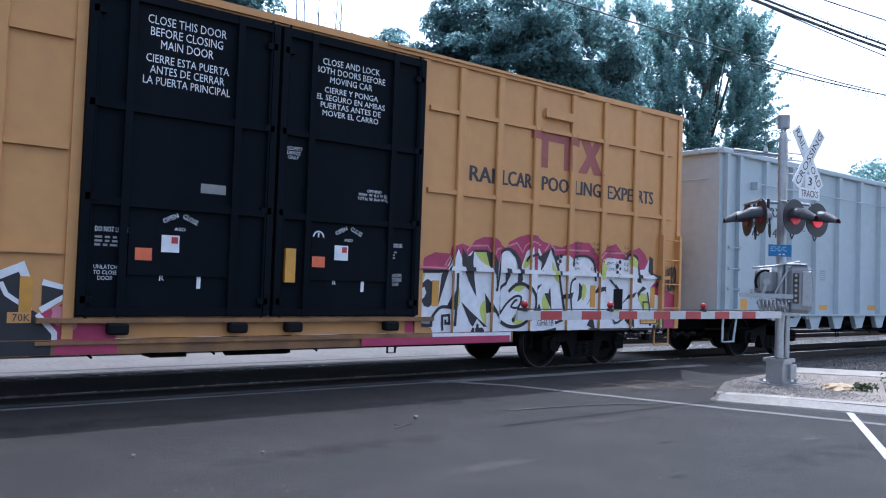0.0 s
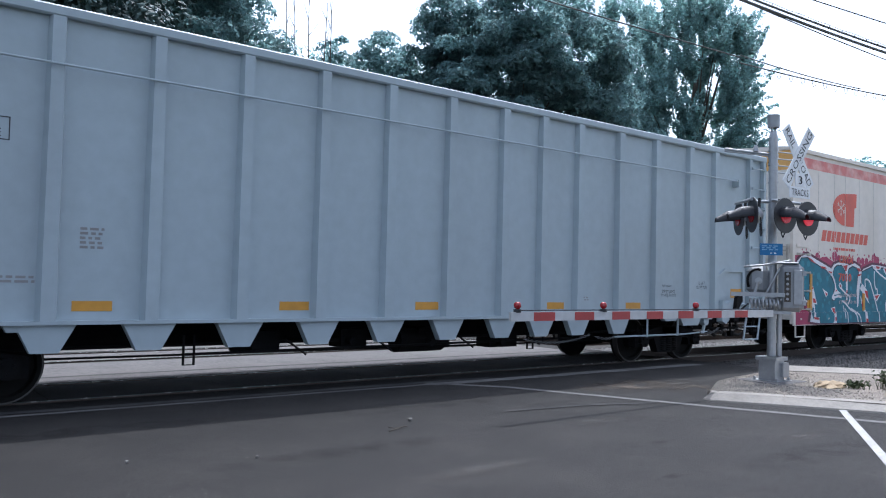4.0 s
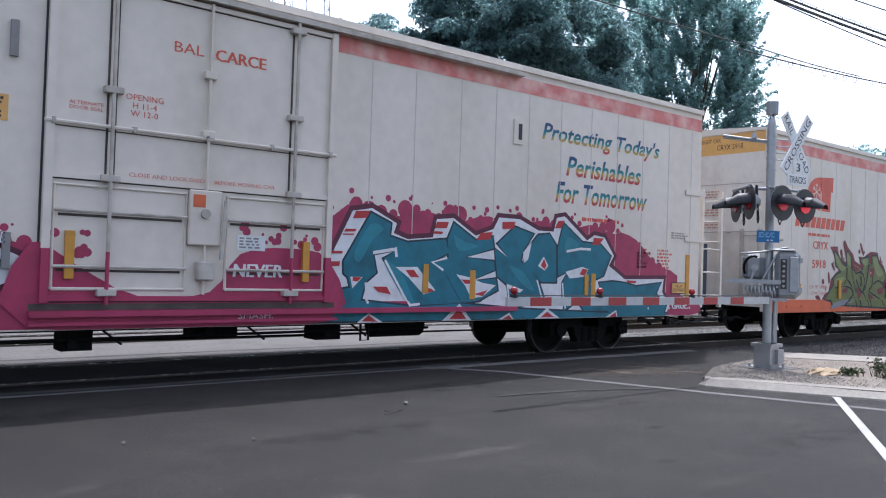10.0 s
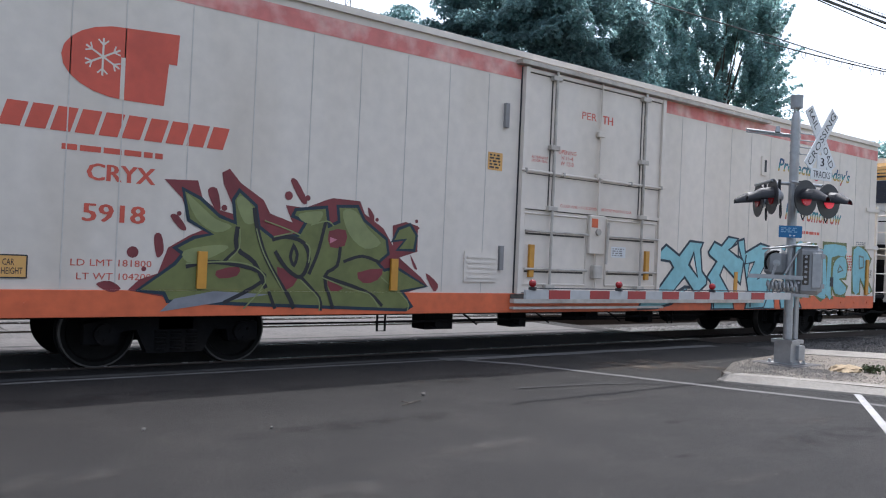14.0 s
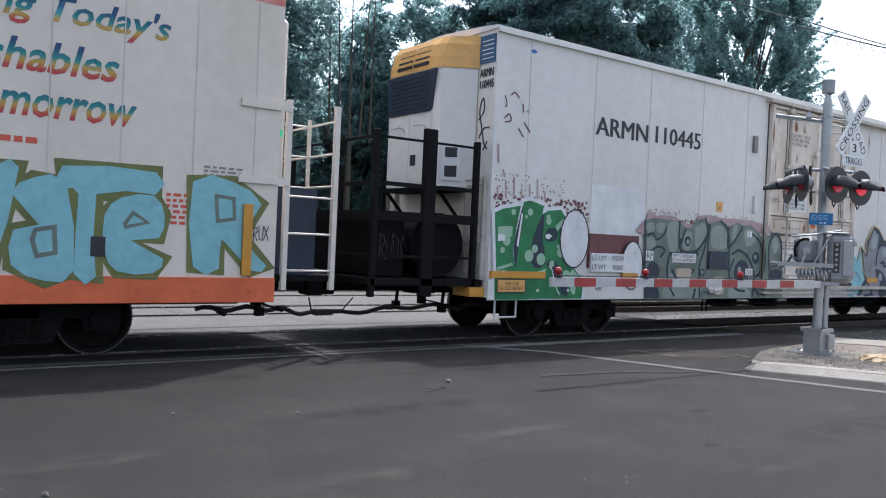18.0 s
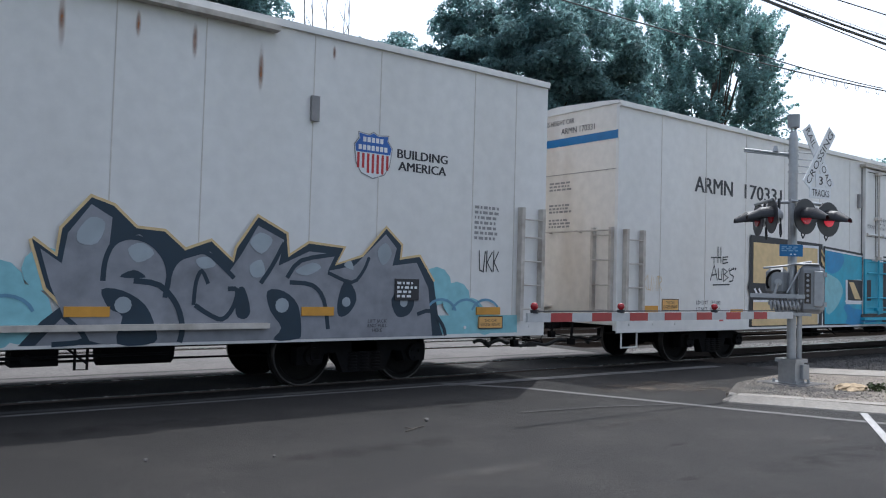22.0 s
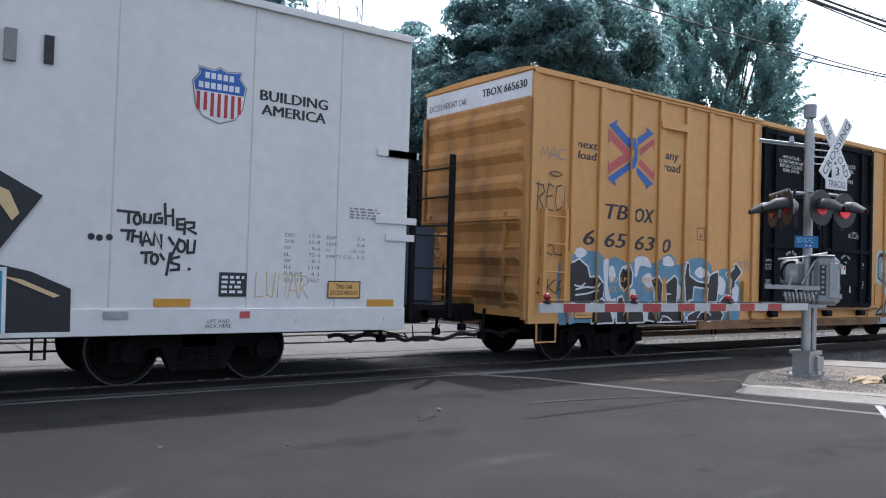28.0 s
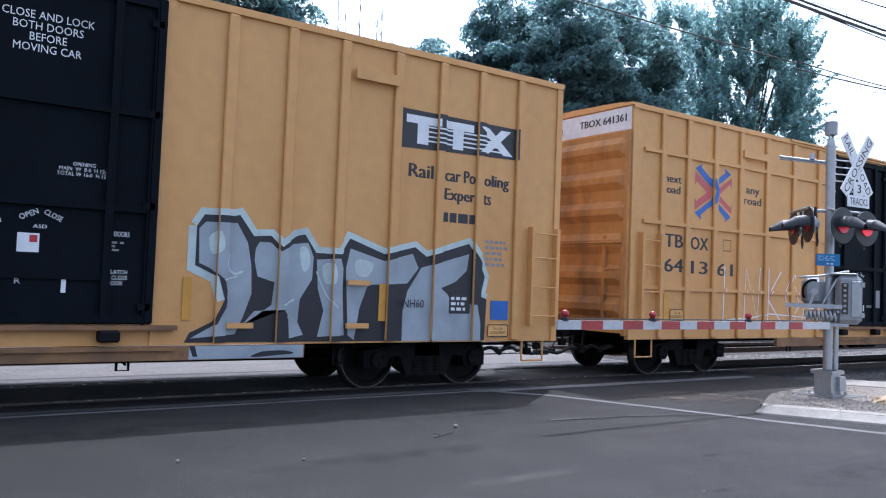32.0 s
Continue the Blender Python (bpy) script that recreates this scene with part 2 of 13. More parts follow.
AMBERCAR = mat("orange_yellow_car_paint", (0.53, 0.265, 0.085), 0.55, vary=0.06, grain=5, stain=0.5, stain_colour=(0.42, 0.2, 0.065), stain_size=1.3, streak=0.35, bump=0.05, bump_size=5)
DULL_LINE = mat("dull_pale_line", (0.13, 0.125, 0.12), 0.85, vary=0.4, grain=25, stain=1.0, stain_colour=(0.06, 0.056, 0.053), stain_size=0.4)
ENDGRIME = mat("dusty_end_paint", (0.71, 0.67, 0.615), 0.6, vary=0.06, grain=6, stain=0.9, stain_colour=(0.57, 0.51, 0.44), stain_size=0.8, streak=0.3)
EMBLEMRED = mat("emblem_red", (0.5, 0.09, 0.09), 0.5, vary=0.08)
PRINTRED = mat("faded_red_print", (0.5, 0.27, 0.2), 0.6, vary=0.1)
SKYINK = mat("pale_blue_print", (0.25, 0.45, 0.65), 0.5)
GATEWHITE = mat("gate_white", (0.5, 0.5, 0.5), 0.4, vary=0.08, stain=0.4)
GATERED = mat("gate_red", (0.36, 0.035, 0.035), 0.4, vary=0.1, stain=0.4)
BLUESIGN = mat("blue_sign", (0.02, 0.16, 0.38), 0.4, vary=0.08)
BARK = mat("bark", (0.09, 0.075, 0.06), 0.95, vary=0.3, grain=10, bump=0.8, bump_size=20)
# haze over the trees is painted in: maple and ash leaves paler, bluer
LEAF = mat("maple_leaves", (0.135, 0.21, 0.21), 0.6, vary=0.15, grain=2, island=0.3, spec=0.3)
# maple leaves darkened: shade on the left trees and shrubs is in the colour
LEAF3 = mat("shaded_leaves", (0.06, 0.1, 0.095), 0.6, vary=0.15, grain=2, island=0.3, spec=0.3)
LEAF2 = mat("ash_leaves", (0.17, 0.26, 0.255), 0.6, vary=0.15, grain=2, island=0.3, spec=0.3)
WEED = mat("weeds", (0.055, 0.075, 0.028), 0.7, island=0.4)
DECK = mat("worn_deck", (0.13, 0.123, 0.12), 0.9, vary=0.25, grain=14, stain=0.8, stain_colour=(0.09, 0.085, 0.082), stain_size=0.7, bump=0.4, bump_size=60)
WIRE = mat("cable", (0.03, 0.03, 0.03), 0.6)


def let_light_through(m, share=0.68):
    """Leaves pass much of the sun on, brighter than they throw it back."""
    n, link = m.node_tree.nodes, m.node_tree.links.new
    b, out = n["Principled BSDF"], n["Material Output"]
    tr, mix = n.new("ShaderNodeBsdfTranslucent"), n.new("ShaderNodeMixShader")
    bright = n.new("ShaderNodeHueSaturation")
    bright.inputs["Value"].default_value = 2.0
    link(b.inputs["Base Color"].links[0].from_socket, bright.inputs["Color"])
    link(bright.outputs[0], tr.inputs[0])
    mix.inputs[0].default_value = share
    link(b.outputs[0], mix.inputs[1])
    link(tr.outputs[0], mix.inputs[2])
    link(mix.outputs[0], out.inputs[0])


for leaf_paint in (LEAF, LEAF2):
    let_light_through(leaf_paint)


BROWN_DUST = thin_stain("brown_dirt_stain", (0.09, 0.07, 0.052), 1.0, 2.5)
DARK_DUST = thin_stain("dark_oil_stain", (0.016, 0.015, 0.014), 0.45, 3.0)
PALE_DUST = thin_stain("pale_dust_stain", (0.085, 0.078, 0.07), 0.5, 3.2)

# ---- tools ----
def box(bm, x0, x1, y0, y1, z0, z1):
    """Adds a box to bm and returns its corners."""
    v = [bm.verts.new((x, y, z)) for z in (z0, z1) for y in (y0, y1) for x in (x0, x1)]
    for f in ((0, 2, 3, 1), (4, 5, 7, 6), (0, 1, 5, 4), (2, 6, 7, 3), (0, 4, 6, 2), (1, 3, 7, 5)):
        bm.faces.new([v[i] for i in f])
    return v


def rod(bm, a, b, r, n=8, r2=None):
    """Adds a round bar from a to b."""
    a, b = Vector(a), Vector(b)
    d = (b - a).normalized()
    u = d.orthogonal().normalized()
    w = d.cross(u)
    r2 = r if r2 is None else r2
    rings = [[bm.verts.new(p + (u * math.cos(k * math.tau / n) + w * math.sin(k * math.tau / n)) * rr) for k in range(n)] for p, rr in ((a, r), (b, r2))]
    for k in range(n):
        bm.faces.new((rings[0][k], rings[0][(k + 1) % n], rings[1][(k + 1) % n], rings[1][k]))
    bm.faces.new(rings[0][::-1])
    bm.faces.new(rings[1])


def tube(bm, points, r, n=6):
    """Adds a round pipe through the points."""
    pts = [Vector(p) for p in points]
    rings, u = [], None
    for i, p in enumerate(pts):
        d = (pts[min(i + 1, len(pts) - 1)] - pts[max(i - 1, 0)])
        d = d.normalized() if d.length > 1e-6 else Vector((0, 0, 1))
        u = d.orthogonal().normalized() if u is None else (u - d * u.dot(d))
        u = u.normalized() if u.length > 1e-5 else d.orthogonal().normalized()
        w = d.cross(u)
        rings.append([bm.verts.new(p + (u * math.cos(k * math.tau / n) + w * math.sin(k * math.tau / n)) * r) for k in range(n)])
    for a, b in zip(rings, rings[1:]):
        for k in range(n):
            bm.faces.new((a[k], a[(k + 1) % n], b[(k + 1) % n], b[k]))
    bm.faces.new(rings[0][::-1])
    bm.faces.new(rings[-1])


def prism(bm, outline, y0, y1):
    """Adds a plate with an outline in x and z, from y0 to y1."""
    fr = [bm.verts.new((x, y0, z)) for x, z in outline]
    bk = [bm.verts.new((x, y1, z)) for x, z in outline]
    bm.faces.new(fr)
    bm.faces.new(bk[::-1])
    for i in range(len(fr)):
        j = (i + 1) % len(fr)
        bm.faces.new((fr[j], fr[i], bk[i], bk[j]))


def mesh(name, bm, material, bevel=0.0, smooth=False):
    if bevel:
        bmesh.ops.bevel(bm, geom=bm.edges[:], offset=bevel, segments=1, affect="EDGES")
    bmesh.ops.recalc_face_normals(bm, faces=bm.faces[:])
    me = bpy.data.meshes.new(name)
    bm.to_mesh(me)
    bm.free()
    me.materials.append(material)
    if smooth:
        for p in me.polygons:
            p.use_smooth = True
    return me


def part(name, bm, material, parent=None, label="", bevel=0.0, at=None, smooth=False):
    """Links a bmesh (or a mesh) as ONE object under a thing or a part."""
    me = bm if isinstance(bm, bpy.types.Mesh) else mesh(name, bm, material, bevel, smooth)
    ob = new(name, me)
    ob.parent = parent
    if at is not None:
        ob.matrix_basis = at if isinstance(at, Matrix) else Matrix.Translation(at)
    return tagged(ob, label)


def block(name, dims, material, parent=None, label="", bevel=0.0, kind=""):
    bm = bmesh.new()
    box(bm, *dims)
    return tagged(part(name, bm, material, parent, label, bevel), kind=kind)


def bar(name, a, b, r, material, parent=None, label="", n=8):
    bm = bmesh.new()
    rod(bm, a, b, r, n)
    return part(name, bm, material, parent, label, smooth=False)


def thing(name, m, label, category, group=""):
    ob = new(name)
    ob.matrix_basis = m
    ob.empty_display_size = 0.3
    return tagged(ob, label, category, group)


TEXTS = []


def text(body, x0, x1, z0, z1, material, parent, y=-0.004, name="lettering", shear=0.0, fat=0.0, end=False, turn=0.0):
    """Lettering that fills the box x0..x1, z0..z1 on a face towards the road (or, with end, on the car's front end, x measured across the car)."""
    TEXTS.append((body, x0, x1, z0, z1, material, parent, y, name, shear, fat, end, turn))


def set_texts():
    made = []
    for body, x0, x1, z0, z1, material, parent, y, name, shear, fat, end, turn in TEXTS:
        c = bpy.data.curves.new(name, "FONT")
        c.body, c.align_x, c.resolution_u, c.shear, c.offset, c.fill_mode, c.space_line = body, "CENTER", 2, shear, fat, "FRONT", 0.95
        ob = bpy.data.objects.new("t", c)
        scene.collection.objects.link(ob)
        made.append(ob)
    bpy.context.view_layer.update()
    dg = bpy.context.evaluated_depsgraph_get()
    for ob, (body, x0, x1, z0, z1, material, parent, y, name, shear, fat, end, turn) in zip(made, TEXTS):
        me = bpy.data.meshes.new_from_object(ob.evaluated_get(dg))
        n = len(me.vertices)
        co = np.empty(n * 3)
        me.vertices.foreach_get("co", co)
        co = co.reshape(n, 3)
        lo, hi = co.min(0), co.max(0)
        u = (co[:, 0] - lo[0]) / (hi[0] - lo[0]) - 0.5
        w = (co[:, 1] - lo[1]) / (hi[1] - lo[1]) - 0.5
        du, dw = u * (x1 - x0), w * (z1 - z0)
        a = radians(turn)
        h, v = (x0 + x1) / 2 + du * math.cos(a) - dw * math.sin(a), (z0 + z1) / 2 + du * math.sin(a) + dw * math.cos(a)
        # the front end faces towards -x: its left is the far side of the car
        out = np.stack([np.full(n, y), WIDE - h, v], 1) if end else np.stack([h, np.full(n, y), v], 1)
        lh = (z1 - z0) / (1.15 * body.count("\n") + 1)
        bold = 0.0 if fat or lh < 0.13 else 0.028 * min(1.0, lh / 0.28)
        if bold:
            # a second coat, a little to the side, makes the strokes stout
            shift = np.array((-0.0004, -bold, 0)) if end else np.array((bold, -0.0004, 0))
            polys = [tuple(p.vertices) for p in me.polygons]
            me = bpy.data.meshes.new(name)
            me.from_pydata([tuple(v) for k in range(3) for v in out + shift * k / 2], [], [tuple(i + n * k for i in p) for k in range(3) for p in polys])
        else:
            me.vertices.foreach_set("co", out.ravel())
        me.materials.clear()
        me.materials.append(material)
        me.update()
        data = ob.data
        bpy.data.objects.remove(ob)
        bpy.data.curves.remove(data)
        me.name = name
        o = new(name, me)
        o.parent = parent


def bars(rows, x0, x1, z0, z1, material, parent, y=-0.004, end=False, name="small_print"):
    """Unreadable small print: plain bars, of uneven length, in one panel."""
    bm = bmesh.new()
    step = (z1 - z0) / rows
    for i in range(rows):
        zz = z1 - (i + 0.5) * step
        x, right = x0, x1 - random.random() * 0.25 * (x1 - x0)
        while x < right - 0.03:
            w = min(random.uniform(0.06, 0.2) * max(0.5, (x1 - x0)), right - x)
            q = [(x, zz - step * 0.28), (x + w, zz - step * 0.28), (x + w, zz + step * 0.28), (x, zz + step * 0.28)]
            bm.faces.new([bm.verts.new((y, WIDE - a, b) if end else (a, y, b)) for a, b in q])
            x += w + 0.03
    return part(name, bm, material, parent)


def plate(outline, material, parent, y=-0.004, name="painted_mark", end=False, label=""):
    """A flat painted shape with an outline in x and z."""
    bm = bmesh.new()
    bm.faces.new([bm.verts.new((y, WIDE - a, b) if end else (a, y, b)) for a, b in outline])
    bm.normal_update()
    bmesh.ops.triangulate(bm, faces=bm.faces[:])
    return part(name, bm, material, parent, label)


def rect(x0, x1, z0, z1):
    return [(x0, z0), (x1, z0), (x1, z1), (x0, z1)]


WIDE = 3.1

# ---- ground, road, tracks ----
def sheet(name, outline, z, material, kind="structure", thick=0.0):
    bm = bmesh.new()
    top = [bm.verts.new((x, y, z)) for x, y in outline]
    f = bm.faces.new(top)
    if f.normal.z < 0:
        f.normal_flip()
    if thick:
        r = bmesh.ops.extrude_face_region(bm, geom=[f])
        bmesh.ops.translate(bm, verts=[g for g in r["geom"] if isinstance(g, bmesh.types.BMVert)], vec=(0, 0, -thick))
    return tagged(part(name, bm, material), kind=kind)


def quad(x0, x1, y0, y1):
    return [(x0, y0), (x1, y0), (x1, y1), (x0, y1)]


tagged(sheet("ground", quad(-900, 1200, -600, 1500), -0.24, GRASS), "mown summer grass that runs to the horizon", "ground")
ROAD_EDGE = [(15.2, 8.0), (14, 4), (13.8, -2), (18, -30)]
road = sheet("road", [(-60, -30), *ROAD_EDGE[::-1], (15.2, 9.7), (15.2, 27), (30, 60), (-60, 60)], -0.02, ASPHALT, thick=0.2)
tagged(road, "dark weathered asphalt road over the level crossing", "road")

TRACKS = (11.45, 15.9, 20.3)


def build_tracks():
    bm = bmesh.new()
    for yc in TRACKS:
        for side in (-0.755, 0.755):
            y = yc + side
            for a, b, c, d in ((-0.07, 0.07, -0.165, -0.14), (-0.01, 0.01, -0.14, -0.03), (-0.037, 0.037, -0.03, 0.0)):
                box(bm, -80, 260, y + a, y + b, c, d)
    rails = part("rails", bm, RAIL)
    tagged(rails, "steel running rails of three parallel tracks", "rails", kind="structure")
    bm = bmesh.new()
    for yc in TRACKS:
        for side in (-0.755, 0.755):
            box(bm, -80, 260, yc + side - 0.028, yc + side + 0.028, -0.001, 0.003)
    part("railhead", bm, RAILTOP, rails, "polished running surface")
    for k, yc in enumerate(TRACKS):
        bed = sheet("ballast_bed", quad(14.6, 260, yc - 1.55, yc + 1.55), -0.15, TRACKBED)
        tagged(bed, "dark ballast under the track", "ballast")


build_tracks()

# ---- rolling stock ----
CARS, WHEELS = [], []
WHEEL_R = 0.457


def wheelset_mesh():
    bm = bmesh.new()
    for s in (-1, 1):
        rings = []
        for y, r in ((0.86, 0.10), (0.86, 0.15), (0.80, 0.19), (0.80, 0.36), (0.86, 0.385), (0.86, 0.436), (0.86, 0.455), (0.75, 0.46), (0.745, 0.485), (0.72, 0.485), (0.72, 0.12)):
            rings.append([bm.verts.new((r * math.cos(k * math.tau / 32), s * y, r * math.sin(k * math.tau / 32))) for k in range(32)])
        for j, (p, q) in enumerate(zip(rings, rings[1:])):
            for k in range(32):
                f = bm.faces.new((p[k], p[(k + 1) % 32], q[(k + 1) % 32], q[k]))
                f.material_index = 1 if j in (5, 6) else 0
        bm.faces.new(rings[0])
    rod(bm, (0, -1.0, 0), (0, 1.0, 0), 0.085, 12)
    me = mesh("wheelset", bm, WHEELMAT, smooth=False)
    me.materials.append(TREAD)
    return me


WHEELSET = wheelset_mesh()


def bogie_mesh():
    """Cast side frames with spring nests, bearing caps and brake beams."""
    bm = bmesh.new()
    for y in (-1.06, 1.06):
        prism(bm, [(-1.12, 0.33), (-1.12, 0.58), (-0.7, 0.66), (-0.35, 0.74), (0.35, 0.74), (0.7, 0.66), (1.12, 0.58), (1.12, 0.33), (0.72, 0.33),
                   (0.68, 0.48), (0.5, 0.5), (0.36, 0.2), (-0.36, 0.2), (-0.5, 0.5), (-0.68, 0.48), (-0.72, 0.33)], y - 0.09, y + 0.09)
        s = -1 if y < 0 else 1
        for x in (-0.89, 0.89):
            rod(bm, (x, y, 0.457), (x, y + s * 0.17, 0.457), 0.13, 14)
            for k in range(3):
                a = k * math.tau / 3 + 0.5
                rod(bm, (x + 0.07 * math.cos(a), y + s * 0.17, 0.457 + 0.07 * math.sin(a)), (x + 0.07 * math.cos(a), y + s * 0.195, 0.457 + 0.07 * math.sin(a)), 0.022, 6)
        for x in (-0.2, 0.0, 0.2):
            for z in range(6):
                rod(bm, (x, y + s * 0.06, 0.24 + z * 0.045), (x, y + s * 0.06, 0.262 + z * 0.045), 0.085, 10)
    box(bm, -0.22, 0.22, -1.15, 1.15, 0.5, 0.72)
    rod(bm, (0, 0, 0.7), (0, 0, 0.86), 0.2, 12)
    for x in (-0.4, 0.4):
        box(bm, x - 0.05, x + 0.05, -0.7, 0.7, 0.32, 0.42)
    return mesh("bogie", bm, STEELBLACK)


BOGIE = bogie_mesh()


def bogie(car, x):
    b = part("bogie", BOGIE, None, car, "blackened cast steel bogie", at=(x, WIDE / 2, 0))
    for dx in (-0.89, 0.89):
        w = part("wheelset", WHEELSET, None, b, "dark wheels with a worn bright rim", at=(dx, 0, WHEEL_R))
        WHEELS.append((w, dx))
    return b


def coupler(car, x, s, reach):
    """The coupler with its draft box, the air hose and the cut lever; s is -1 at the front end."""
    bm = bmesh.new()
    y = WIDE / 2
    box(bm, min(x, x + s * 0.5), max(x, x + s * 0.5), y - 0.16, y + 0.16, 0.7, 1.0)
    box(bm, min(x + s * 0.45, x + s * reach), max(x + s * 0.45, x + s * reach), y - 0.11, y + 0.11, 0.74, 0.96)
    e = x + s * (reach - 0.12)
    box(bm, e - 0.14, e + 0.14, y - 0.17 - 0.06 * s, y + 0.17 - 0.06 * s, 0.68, 1.02)
    part("coupler", bm, STEELBLACK, car, "rusty black knuckle coupler", bevel=0.02)
    bm = bmesh.new()
    pts = []
    for k in range(21):
        u = min(1.0, max(0.0, (k - 8) / 12))
        pts.append((x + s * (-0.7 + (reach + 0.7) * k / 20), y - 0.55 + 0.3 * u, 0.52 - 0.12 * u * u * (3 - 2 * u) + 0.03 * math.sin(k * 1.1)))
    tube(bm, pts, 0.034, 8)
    rod(bm, pts[3], (pts[3][0] + s * 0.12, y - 0.55, 0.452), 0.05, 8)
    rod(bm, pts[12], pts[13], 0.045, 8)
    box(bm, min(pts[20][0], pts[20][0] - s * 0.14), max(pts[20][0], pts[20][0] - s * 0.14), y - 0.3, y - 0.18, 0.37, 0.46)
    rod(bm, pts[18], (pts[17][0], y - 0.4, 0.66), 0.012, 5)
    part("air_hose", bm, RUBBER, car, "sagging black rubber hose")
    bm = bmesh.new()
    tube(bm, [(x + s * 0.15, 0.2, 0.62), (x + s * 0.25, 0.25, 0.55), (x + s * 0.3, y - 0.3, 0.6), (x + s * 0.55, y - 0.2, 0.85)], 0.013, 5)
    part("uncoupling_lever", bm, STEELBLACK, car)
    for k, (dy, z0) in enumerate(((-0.62, 0.5), (-0.25, 0.62), (0.3, 0.5))):
        bm = bmesh.new()
        rod(bm, (x + s * (0.15 + 0.16 * k), y + dy, 0.95), (x + s * (0.2 + 0.16 * k), y + dy, z0), 0.03, 6)
        box(bm, x + s * (0.2 + 0.16 * k) - 0.06, x + s * (0.2 + 0.16 * k) + 0.06, y + dy - 0.05, y + dy + 0.05, z0 - 0.08, z0 + 0.04)
        part("hose_bracket", bm, STEELBLACK, car)


def ladder(car, x0, x1, zs, material, y=-0.07, stiles=None, depth=0.09, name="ladder"):
    """Rungs on a car's side, with stiles where the car has them."""
    frame_bm = bmesh.new()
    z0, z1 = min(zs) - 0.15, max(zs) + 0.15
    if stiles:
        z0, z1 = stiles
        for x in (x0, x1):
            box(frame_bm, x - 0.035, x + 0.035, y - 0.01, 0.0, z0, z1)
    else:
        for z in zs:
            for x in (x0, x1):
                box(frame_bm, x - 0.025, x + 0.025, y - 0.01, 0.0, z - 0.03, z + 0.03)
    lad = part(name, frame_bm, material, car)
    for z in zs:
        bar("rung", (x0, y, z), (x1, y, z), 0.013, material, lad, n=6)
    return lad


def end_ladder(car, y0, y1, zs, material, x=-0.09, name="end_ladder"):
    bm = bmesh.new()
    for y in (y0, y1):
        box(bm, x, 0, y - 0.03, y + 0.03, min(zs) - 0.1, max(zs) + 0.15)
    lad = part(name, bm, material, car)
    for z in zs:
        bar("rung", (x, y0, z), (x, y1, z), 0.013, material, lad, n=6)
    return lad


def shell(car, L, zb, zt, paint, end_paint=None, roof_paint=None, ridge=0.12, over=0.03):
    """The walls, floor and low-pitched roof of a closed car."""
    end_paint, roof_paint = end_paint or paint, roof_paint or paint
    block("side_wall", (0, L, 0, 0.07, zb, zt), paint, car)
    block("side_wall", (0, L, WIDE - 0.07, WIDE, zb, zt), paint, car)
    block("end_wall", (0.002, 0.07, 0.072, WIDE - 0.072, zb + 0.1, zt - 0.002), end_paint, car)
    block("end_wall", (L - 0.07, L - 0.002, 0.072, WIDE - 0.072, zb + 0.1, zt - 0.002), end_paint, car)
    block("underframe", (0.1, L - 0.1, 0.3, WIDE - 0.3, zb + 0.12, zb + 0.3), STEELBLACK, car)
    block("centre_sill", (-0.05, L + 0.05, WIDE / 2 - 0.2, WIDE / 2 + 0.2, 0.72, zb + 0.12), STEELBLACK, car)
    bm = bmesh.new()
    sec = [(-over, zt), (-over, zt + 0.05), (0.35, zt + 0.09), (WIDE / 2, zt + ridge), (WIDE - 0.35, zt + 0.09), (WIDE + over, zt + 0.05), (WIDE + over, zt)]
    a = [bm.verts.new((-0.03, y, z)) for y, z in sec]
    b = [bm.verts.new((L + 0.03, y, z)) for y, z in sec]
    bm.faces.new(a)
    bm.faces.new(b)
    for i in range(len(sec)):
        j = (i + 1) % len(sec)
        bm.faces.new((a[i], a[j], b[j], b[i]))
    part("roof", bm, roof_paint, car)


def base(name, x0, L, label, category, ends, reach, group="goods cars of the passing train"):
    car = thing(name, pose(x0, 9.9, 0), label, category, group)
    CARS.append((car, x0))
    for x in ends:
        bogie(car, x)
    coupler(car, 0, -1, reach[0])
    coupler(car, L, 1, reach[1])
    return car


# spray-paint work
def smooth(points, n=4, closed=True):
    """A flowing outline through a few points."""
    out, k = [], len(points)
    for i in range(k if closed else k - 1):
        p = [Vector((*points[(i + j) % k if closed else min(max(i + j, 0), k - 1)], 0)) for j in (-1, 0, 1, 2)]
        for s in range(n):
            t = s / n
            q = 0.5 * (2 * p[1] + (p[2] - p[0]) * t + (2 * p[0] - 5 * p[1] + 4 * p[2] - p[3]) * t * t + (3 * p[1] - p[0] - 3 * p[2] + p[3]) * t ** 3)
            out.append((q.x, q.y))
    if not closed:
        out.append(tuple(points[-1]))
    return out


